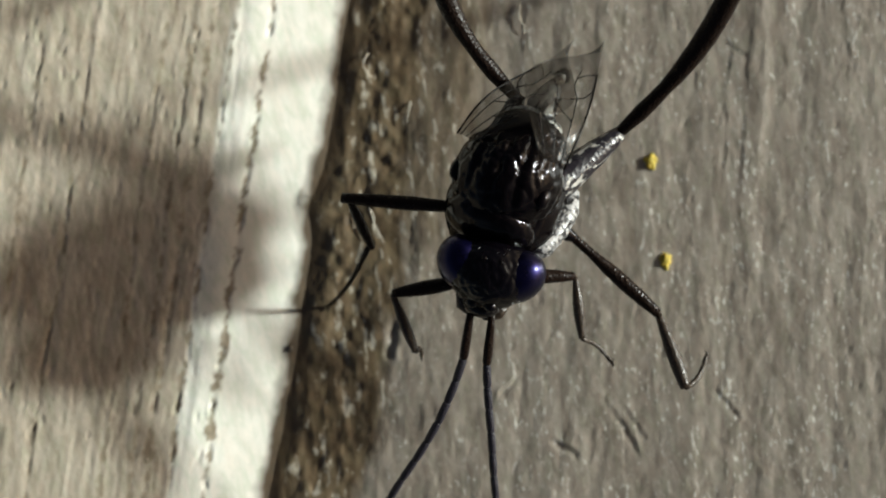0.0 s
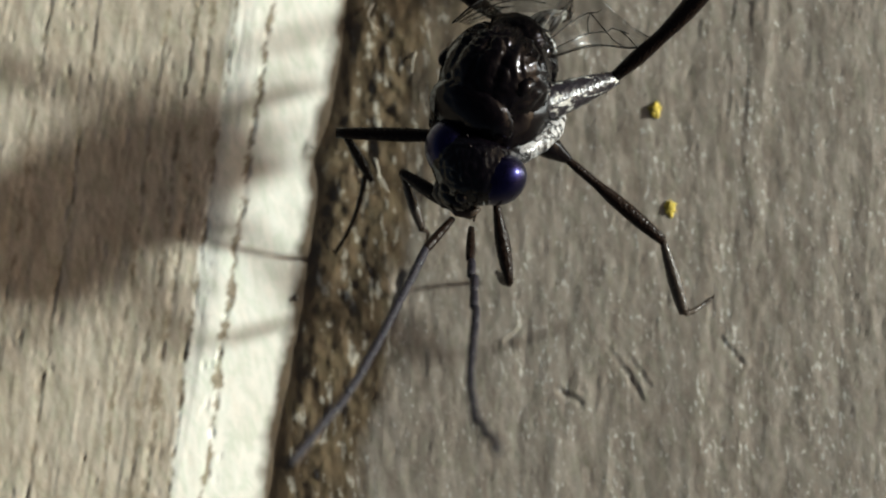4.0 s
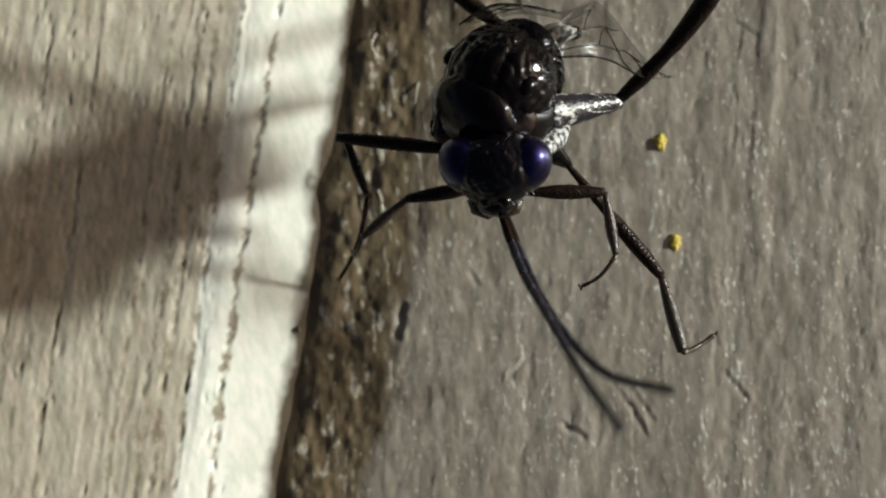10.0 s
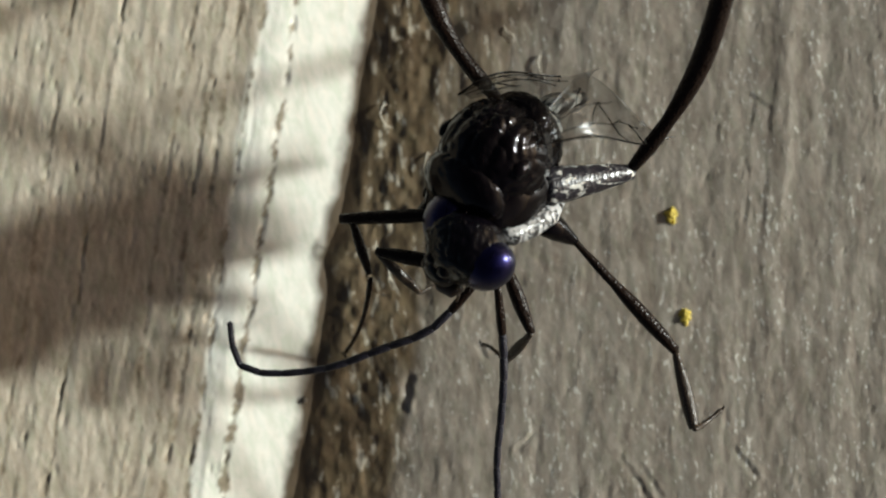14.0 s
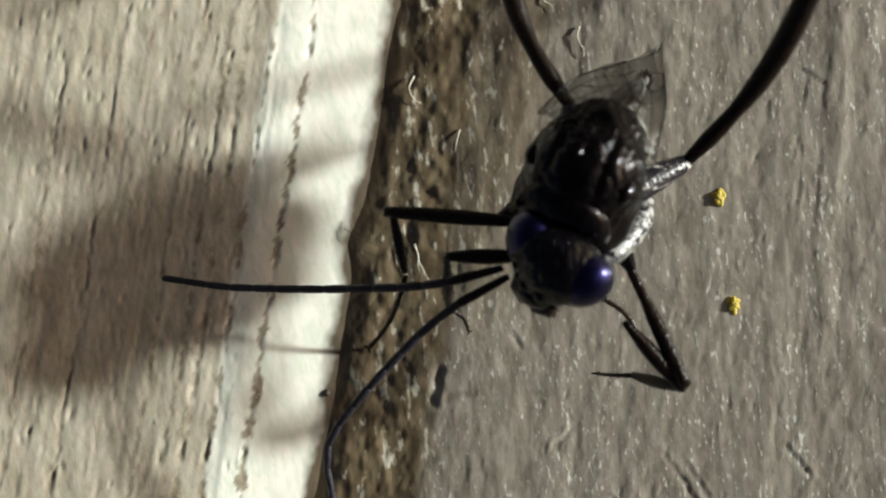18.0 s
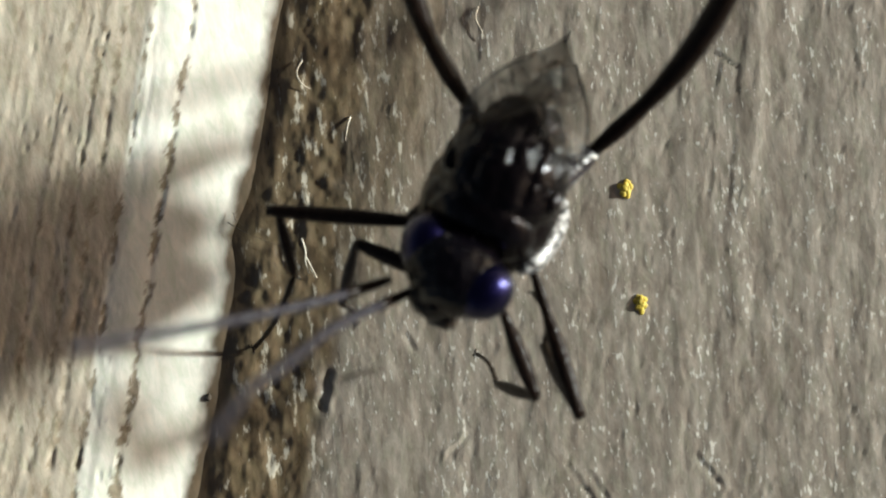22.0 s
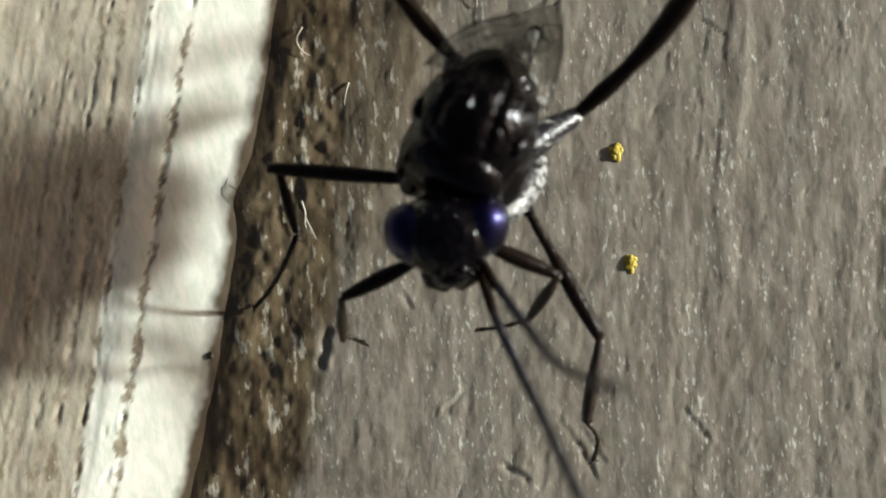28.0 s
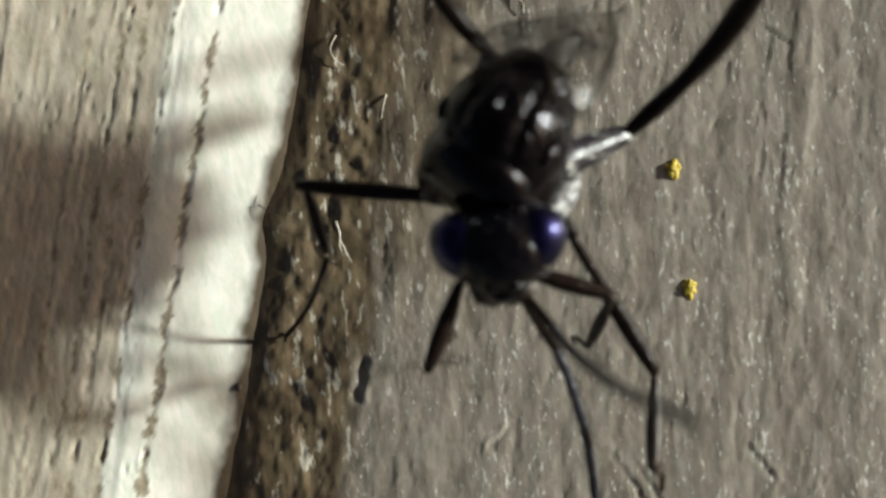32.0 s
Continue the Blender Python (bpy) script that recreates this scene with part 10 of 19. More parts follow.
    walk(antenna_a[6], [(0, aim(-1.07,-2.62,1.49,-1.28,-2.92,1.38)), (0.5, aim(-.53,-2.7,1.46,-.64,-3.05,1.34)), (1, aim(.18,-2.79,1.47,.15,-3.16,1.36)), (1.5, aim(-.43,-2.62,1.53,-.51,-2.99,1.43)), (1.65, aim(-1.22,-2.24,1.55,-1.43,-2.55,1.45)), (1.8, aim(-1.9,-1.66,1.63,-2.21,-1.88,1.54)), (2, aim(-.59,-1.62,4.21,-.7,-1.85,4.5)), (2.2, aim(-1,-1.47,4.19,-1.15,-1.69,4.47)), (2.4, aim(-1.4,-1.3,4.13,-1.58,-1.5,4.4)), (2.55, aim(-1.98,-1.26,3.62,-2.26,-1.41,3.82)), (2.7, aim(-2.41,-1.09,3,-2.76,-1.19,3.13)), (2.85, aim(-2.66,-.83,2.34,-3.05,-.85,2.36)), (3, aim(-2.72,-.48,1.69,-3.1,-.42,1.61)), (3.15, aim(-2.4,-1.26,3.21,-2.74,-1.36,3.37)), (3.3, aim(-1.2,-1.42,4.38,-1.31,-1.63,4.68)), (3.5, aim(-1.74,-1.46,4.18,-1.88,-1.69,4.46)), (4.5, aim(-.8,-1.44,4.18,-.86,-1.7,4.45)), (5.5, aim(.17,-1.28,4.04,.21,-1.56,4.3)), (6, aim(1.19,-1.06,3.98,1.31,-1.33,4.23)), (6.25, aim(1.63,-1.22,2.86,1.83,-1.54,2.95)), (6.5, aim(1.75,-.91,1.62,1.98,-1.21,1.53)), (6.625, aim(1.2,-1.18,2.3,1.39,-1.52,2.3)), (6.75, aim(.52,-1.22,2.98,.65,-1.56,3.08)), (6.875, aim(-.23,-1,3.59,-.17,-1.33,3.78)), (7, aim(-1.01,-.54,4.08,-1.02,-.82,4.34)), (7.25, aim(-.79,-.68,4.22,-.82,-.94,4.5)), (7.5, aim(-.57,-.8,4.34,-.62,-1.03,4.64)), (7.75, aim(.57,-.78,4.17,.63,-1.03,4.46)), (8, aim(1.64,-.59,3.85,1.83,-.84,4.08)), (8.25, aim(1.43,-.59,3.99,1.6,-.83,4.24)), (8.5, aim(1.21,-.57,4.1,1.36,-.8,4.37)), (9, aim(.96,-.66,4.45,1.1,-.83,4.76)), (9.5, aim(1.02,-.67,4.35,1.16,-.86,4.65)), (10, aim(.88,-.63,4.42,.98,-.82,4.73)), (10.5, aim(1.45,-.47,4.14,1.63,-.67,4.41)), (10.75, aim(1.56,-.62,4.04,1.72,-.86,4.3)), (11, aim(1.67,-.75,3.94,1.8,-1.02,4.17)), (11.25, aim(1.52,-.62,4.08,1.65,-.87,4.34)), (11.5, aim(1.36,-.48,4.21,1.49,-.7,4.49)), (12, aim(1.06,-.51,4.51,1.18,-.67,4.83)), (12.5, aim(.99,-.55,4.26,1.14,-.75,4.55)), (12.625, aim(.53,-.92,3.71,.64,-1.22,3.93)), (12.75, aim(.02,-1.09,3.03,.07,-1.45,3.16)), (12.875, aim(-.51,-1.03,2.29,-.53,-1.42,2.31)), (13, aim(-1.03,-.73,1.55,-1.11,-1.09,1.46)), (13.125, aim(-1.06,-.89,2.35,-1.14,-1.26,2.36)), (13.25, aim(-1.05,-.81,3.14,-1.12,-1.17,3.27)), (13.375, aim(-.99,-.52,3.85,-1.05,-.82,4.09)), (13.5, aim(-.88,-.05,4.44,-.92,-.26,4.75)), (13.625, aim(-1.48,-.34,3.91,-1.65,-.58,4.16)), (13.75, aim(-1.96,-.45,3.22,-2.24,-.67,3.37)), (13.875, aim(-2.27,-.36,2.43,-2.6,-.54,2.47)), (14, aim(-2.35,-.1,1.63,-2.71,-.21,1.54)), (14.125, aim(-2.31,-.29,2.54,-2.65,-.45,2.59)), (14.25, aim(-2.01,-.29,3.42,-2.29,-.48,3.59)), (14.375, aim(-1.5,-.09,4.17,-1.68,-.28,4.45)), (14.5, aim(-.83,.29,4.69,-.89,.13,5.04)), (15, aim(-1.52,-.15,4.14,-1.61,-.41,4.41)), (15.5, aim(-2.07,-.39,3.37,-2.19,-.72,3.53)), (16, aim(-2.41,-.42,2.48,-2.54,-.77,2.51)), (16.5, aim(-2.52,-.23,1.57,-2.65,-.58,1.47)), (17, aim(-2.53,-.63,1.55,-2.77,-.92,1.46)), (17.125, aim(-2.58,-.68,2.42,-2.83,-.98,2.45)), (17.25, aim(-2.43,-.55,3.28,-2.65,-.83,3.43)), (17.375, aim(-2.08,-.27,4.04,-2.25,-.49,4.3)), (17.5, aim(-1.56,.15,4.62,-1.67,.01,4.96)), (17.625, aim(-2.07,-.27,4.04,-2.25,-.49,4.29)), (17.75, aim(-2.41,-.56,3.27,-2.63,-.83,3.42)), (17.875, aim(-2.55,-.69,2.41,-2.79,-.98,2.44)), (18, aim(-2.47,-.65,1.54,-2.71,-.93,1.44)), (19, aim(-2.27,-.82,1.43,-2.45,-1.13,1.31)), (20, aim(-2,-.85,1.38,-2.21,-1.15,1.26)), (21, aim(-1.89,-1.01,1.38,-2.06,-1.33,1.26)), (21.25, aim(-2.06,-1.06,2.38,-2.25,-1.4,2.4)), (21.5, aim(-1.96,-.87,3.36,-2.14,-1.17,3.53)), (21.75, aim(-1.61,-.46,4.2,-1.76,-.68,4.49)), (22, aim(-1.06,.11,4.8,-1.15,.01,5.15)), (22.5, aim(-1.27,.09,4.53,-1.43,-.03,4.86)), (22.625, aim(-1.86,-.2,3.95,-2.1,-.36,4.2)), (22.75, aim(-2.27,-.4,3.22,-2.57,-.59,3.36)), (22.875, aim(-2.46,-.5,2.4,-2.79,-.7,2.43)), (23, aim(-2.43,-.5,1.58,-2.75,-.69,1.48)), (23.125, aim(-2.41,-.62,2.57,-2.73,-.83,2.62)), (23.25, aim(-2.07,-.57,3.54,-2.33,-.78,3.72)), (23.375, aim(-1.43,-.36,4.33,-1.61,-.53,4.63)), (23.5, aim(-.59,-.01,4.86,-.65,-.12,5.22)), (23.625, aim(-1.11,-.62,4.29,-1.23,-.84,4.58)), (23.75, aim(-1.44,-1.04,3.44,-1.61,-1.34,3.62)), (23.875, aim(-1.53,-1.21,2.44,-1.71,-1.55,2.47)), (24, aim(-1.35,-1.11,1.41,-1.52,-1.43,1.3)), (24.25, aim(-1.06,-1.16,1.39,-1.17,-1.51,1.27)), (24.5, aim(-.72,-1.1,1.42,-.77,-1.46,1.3)), (24.75, aim(-.96,-1.34,1.42,-1.07,-1.69,1.31)), (25, aim(-1.12,-1.46,1.48,-1.31,-1.79,1.37)), (25.125, aim(-1.05,-1.42,1.51,-1.12,-1.78,1.4)), (25.25, aim(-.96,-1.36,1.55,-.92,-1.72,1.43)), (25.375, aim(-.87,-1.28,1.59,-.71,-1.62,1.49)), (25.5, aim(-.77,-1.19,1.64,-.52,-1.47,1.56)), (25.625, aim(-.58,-1.61,1.52,-.44,-1.95,1.41)), (25.75, aim(-.35,-1.96,1.43,-.32,-2.32,1.3)), (25.875, aim(-.07,-2.24,1.37,-.16,-2.59,1.23)), (26, aim(.24,-2.44,1.34,.03,-2.73,1.21)), (26.25, aim(1.12,-2.41,1.25,1.1,-2.76,1.11)), (26.5, aim(2,-2.05,1.3,2.16,-2.38,1.17)), (27, aim(2.05,-2.15,2.25,2.22,-2.5,2.26)), (27.5, aim(1.95,-1.95,3.2,2.11,-2.27,3.35)), (28, aim(1.73,-1.45,4.05,1.85,-1.71,4.31)), (28.5, aim(1.4,-.72,4.68,1.48,-.87,5.02)), (28.625, aim(1.62,-1.4,4.06,1.72,-1.66,4.32)), (28.75, aim(1.74,-1.84,3.22,1.85,-2.18,3.37)), (28.875, aim(1.75,-1.99,2.28,1.86,-2.36,2.29)), (29, aim(1.65,-1.83,1.34,1.74,-2.19,1.22)), (29.125, aim(1.74,-1.98,2.32,1.84,-2.36,2.33)), (29.25, aim(1.71,-1.8,3.29,1.8,-2.15,3.45)), (29.375, aim(1.56,-1.32,4.14,1.63,-1.58,4.41)), (29.5, aim(1.31,-.58,4.75,1.35,-.73,5.1)), (30, aim(1.1,-.56,4.74,1.13,-.71,5.09)), (30.5, aim(1.12,-.48,4.78,1.15,-.62,5.13)), (30.625, aim(1.28,-1.29,4.15,1.32,-1.56,4.42)), (30.75, aim(1.36,-1.82,3.26,1.4,-2.17,3.42)), (30.875, aim(1.35,-2,2.24,1.39,-2.38,2.25)), (31, aim(1.25,-1.81,1.23,1.28,-2.16,1.09)), (31.125, aim(1.37,-1.98,2.26,1.41,-2.36,2.27)), (31.25, aim(1.38,-1.77,3.29,1.44,-2.12,3.45)), (31.375, aim(1.29,-1.21,4.18,1.35,-1.46,4.47)), (31.5, aim(1.11,-.36,4.8,1.16,-.49,5.16)), (31.625, aim(1.45,-1.21,4.18,1.52,-1.47,4.46)), (31.75, aim(1.69,-1.79,3.28,1.76,-2.14,3.43)), (31.875, aim(1.78,-2.02,2.24,1.84,-2.4,2.24)), (32, aim(1.71,-1.87,1.2,1.76,-2.23,1.06))])
    walk(antenna_a[7], [(0, aim(-1.28,-2.92,1.38,-1.48,-3.23,1.27)), (0.5, aim(-.64,-3.05,1.34,-.76,-3.4,1.23)), (1, aim(.15,-3.16,1.36,.12,-3.53,1.25)), (1.5, aim(-.51,-2.99,1.43,-.59,-3.35,1.33)), (1.65, aim(-1.43,-2.55,1.45,-1.63,-2.86,1.35)), (1.8, aim(-2.21,-1.88,1.54,-2.51,-2.1,1.45)), (2, aim(-.7,-1.85,4.5,-.82,-2.08,4.79)), (2.2, aim(-1.15,-1.69,4.47,-1.31,-1.89,4.76)), (2.4, aim(-1.58,-1.5,4.4,-1.78,-1.68,4.68)), (2.55, aim(-2.26,-1.41,3.82,-2.56,-1.54,4.04)), (2.7, aim(-2.76,-1.19,3.13,-3.12,-1.24,3.25)), (2.85, aim(-3.05,-.85,2.36,-3.43,-.83,2.39)), (3, aim(-3.1,-.42,1.61,-3.46,-.33,1.53)), (3.15, aim(-2.74,-1.36,3.37,-3.07,-1.45,3.53)), (3.3, aim(-1.31,-1.63,4.68,-1.41,-1.83,4.99)), (3.5, aim(-1.88,-1.69,4.46,-2.03,-1.9,4.74)), (4.5, aim(-.86,-1.7,4.45,-.91,-1.96,4.74)), (5.5, aim(.21,-1.56,4.3,.25,-1.84,4.56)), (6, aim(1.31,-1.33,4.23,1.43,-1.58,4.49)), (6.25, aim(1.83,-1.54,2.95,2.02,-1.86,3.04)), (6.5, aim(1.98,-1.21,1.53,2.19,-1.51,1.44)), (6.625, aim(1.39,-1.52,2.3,1.57,-1.86,2.31)), (6.75, aim(.65,-1.56,3.08,.79,-1.91,3.18)), (6.875, aim(-.17,-1.33,3.78,-.09,-1.65,3.97)), (7, aim(-1.02,-.82,4.34,-1,-1.1,4.61)), (7.25, aim(-.82,-.94,4.5,-.85,-1.19,4.8)), (7.5, aim(-.62,-1.03,4.64,-.7,-1.25,4.95)), (7.75, aim(.63,-1.03,4.46,.69,-1.28,4.75)), (8, aim(1.83,-.84,4.08,2.01,-1.08,4.32)), (8.25, aim(1.6,-.83,4.24,1.77,-1.06,4.49)), (8.5, aim(1.36,-.8,4.37,1.52,-1.01,4.65)), (9, aim(1.1,-.83,4.76,1.27,-.96,5.08)), (9.5, aim(1.16,-.86,4.65,1.32,-1.03,4.96)), (10, aim(.98,-.82,4.73,1.08,-1.02,5.05)), (10.5, aim(1.63,-.67,4.41,1.77,-.89,4.7)), (10.75, aim(1.72,-.86,4.3,1.85,-1.1,4.57)), (11, aim(1.8,-1.02,4.17,1.92,-1.29,4.42)), (11.25, aim(1.65,-.87,4.34,1.77,-1.12,4.61)), (11.5, aim(1.49,-.7,4.49,1.6,-.93,4.78)), (12, aim(1.18,-.67,4.83,1.31,-.82,5.17)), (12.5, aim(1.14,-.75,4.55,1.29,-.94,4.85)), (12.625, aim(.64,-1.22,3.93,.74,-1.51,4.15)), (12.75, aim(.07,-1.45,3.16,.12,-1.81,3.29)), (12.875, aim(-.53,-1.42,2.31,-.54,-1.8,2.32)), (13, aim(-1.11,-1.09,1.46,-1.19,-1.46,1.36)), (13.125, aim(-1.14,-1.26,2.36,-1.22,-1.64,2.38)), (13.25, aim(-1.12,-1.17,3.27,-1.19,-1.52,3.4)), (13.375, aim(-1.05,-.82,4.09,-1.1,-1.12,4.33)), (13.5, aim(-.92,-.26,4.75,-.95,-.47,5.07)), (13.625, aim(-1.65,-.58,4.16,-1.83,-.8,4.43)), (13.75, aim(-2.24,-.67,3.37,-2.52,-.87,3.54)), (13.875, aim(-2.6,-.54,2.47,-2.96,-.68,2.51)), (14, aim(-2.71,-.21,1.54,-3.07,-.27,1.45)), (14.125, aim(-2.65,-.45,2.59,-3.01,-.57,2.64)), (14.25, aim(-2.29,-.48,3.59,-2.59,-.64,3.78)), (14.375, aim(-1.68,-.28,4.45,-1.87,-.45,4.73)), (14.5, aim(-.89,.13,5.04,-.94,-.03,5.38)), (15, aim(-1.61,-.41,4.41,-1.7,-.67,4.68)), (15.5, aim(-2.19,-.72,3.53,-2.3,-1.05,3.7)), (16, aim(-2.54,-.77,2.51,-2.66,-1.14,2.55)), (16.5, aim(-2.65,-.58,1.47,-2.77,-.93,1.37)), (17, aim(-2.77,-.92,1.46,-2.97,-1.23,1.36)), (17.125, aim(-2.83,-.98,2.45,-3.04,-1.3,2.48)), (17.25, aim(-2.65,-.83,3.43,-2.85,-1.12,3.59)), (17.375, aim(-2.25,-.49,4.3,-2.41,-.72,4.56)), (17.5, aim(-1.67,.01,4.96,-1.77,-.14,5.3)), (17.625, aim(-2.25,-.49,4.29,-2.41,-.71,4.56)), (17.75, aim(-2.63,-.83,3.42,-2.85,-1.11,3.58)), (17.875, aim(-2.79,-.98,2.44,-3.03,-1.28,2.47)), (18, aim(-2.71,-.93,1.44,-2.94,-1.22,1.35)), (19, aim(-2.45,-1.13,1.31,-2.62,-1.46,1.2)), (20, aim(-2.21,-1.15,1.26,-2.37,-1.47,1.14)), (21, aim(-2.06,-1.33,1.26,-2.19,-1.67,1.14)), (21.25, aim(-2.25,-1.4,2.4,-2.4,-1.75,2.43)), (21.5, aim(-2.14,-1.17,3.53,-2.3,-1.48,3.7)), (21.75, aim(-1.76,-.68,4.49,-1.89,-.9,4.78)), (22, aim(-1.15,.01,5.15,-1.24,-.09,5.52)), (22.5, aim(-1.43,-.03,4.86,-1.58,-.15,5.2)), (22.625, aim(-2.1,-.36,4.2,-2.33,-.54,4.45)), (22.75, aim(-2.57,-.59,3.36,-2.85,-.81,3.51)), (22.875, aim(-2.79,-.7,2.43,-3.1,-.93,2.46)), (23, aim(-2.75,-.69,1.48,-3.06,-.9,1.39)), (23.125, aim(-2.73,-.83,2.62,-3.03,-1.06,2.68)), (23.25, aim(-2.33,-.78,3.72,-2.58,-1,3.92)), (23.375, aim(-1.61,-.53,4.63,-1.77,-.7,4.93)), (23.5, aim(-.65,-.12,5.22,-.71,-.22,5.59)), (23.625, aim(-1.23,-.84,4.58,-1.35,-1.06,4.88)), (23.75, aim(-1.61,-1.34,3.62,-1.76,-1.64,3.8)), (23.875, aim(-1.71,-1.55,2.47,-1.89,-1.89,2.5)), (24, aim(-1.52,-1.43,1.3,-1.69,-1.76,1.18)), (24.25, aim(-1.17,-1.51,1.27,-1.29,-1.86,1.15)), (24.5, aim(-.77,-1.46,1.3,-.82,-1.82,1.18)), (24.75, aim(-1.07,-1.69,1.31,-1.19,-2.04,1.19)), (25, aim(-1.31,-1.79,1.37,-1.48,-2.11,1.27)), (25.125, aim(-1.12,-1.78,1.4,-1.17,-2.14,1.27)), (25.25, aim(-.92,-1.72,1.43,-.83,-2.08,1.31)), (25.375, aim(-.71,-1.62,1.49,-.51,-1.93,1.39)), (25.5, aim(-.52,-1.47,1.56,-.21,-1.69,1.48)), (25.625, aim(-.44,-1.95,1.41,-.24,-2.25,1.3)), (25.75, aim(-.32,-2.32,1.3,-.25,-2.68,1.16)), (25.875, aim(-.16,-2.59,1.23,-.23,-2.94,1.09)), (26, aim(.03,-2.73,1.21,-.17,-3.04,1.09)), (26.25, aim(1.1,-2.76,1.11,1.07,-3.12,.96)), (26.5, aim(2.16,-2.38,1.17,2.32,-2.7,1.04)), (27, aim(2.22,-2.5,2.26,2.38,-2.85,2.27)), (27.5, aim(2.11,-2.27,3.35,2.26,-2.59,3.5)), (28, aim(1.85,-1.71,4.31,1.97,-1.96,4.58)), (28.5, aim(1.48,-.87,5.02,1.54,-1.02,5.37)), (28.625, aim(1.72,-1.66,4.32,1.81,-1.92,4.59)), (28.75, aim(1.85,-2.18,3.37,1.95,-2.52,3.52)), (28.875, aim(1.86,-2.36,2.29,1.96,-2.73,2.31)), (29, aim(1.74,-2.19,1.22,1.83,-2.54,1.09)), (29.125, aim(1.84,-2.36,2.33,1.93,-2.73,2.35)), (29.25, aim(1.8,-2.15,3.45,1.88,-2.49,3.61)), (29.375, aim(1.63,-1.58,4.41,1.69,-1.84,4.69)), (29.5, aim(1.35,-.73,5.1,1.38,-.87,5.46)), (30, aim(1.13,-.71,5.09,1.15,-.85,5.45)), (30.5, aim(1.15,-.62,5.13,1.18,-.76,5.49)), (30.625, aim(1.32,-1.56,4.42,1.35,-1.82,4.7)), (30.75, aim(1.4,-2.17,3.42,1.43,-2.52,3.57)), (30.875, aim(1.39,-2.38,2.25,1.42,-2.77,2.26)), (31, aim(1.28,-2.16,1.09,1.3,-2.52,.95)), (31.125, aim(1.41,-2.36,2.27,1.45,-2.75,2.28)), (31.25, aim(1.44,-2.12,3.45,1.49,-2.47,3.61)), (31.375, aim(1.35,-1.46,4.47,1.4,-1.71,4.75)), (31.5, aim(1.16,-.49,5.16,1.21,-.61,5.53)), (31.625, aim(1.52,-1.47,4.46,1.58,-1.72,4.74)), (31.75, aim(1.76,-2.14,3.43,1.82,-2.48,3.59)), (31.875, aim(1.84,-2.4,2.24,1.9,-2.78,2.25)), (32, aim(1.76,-2.23,1.06,1.8,-2.58,.91))])
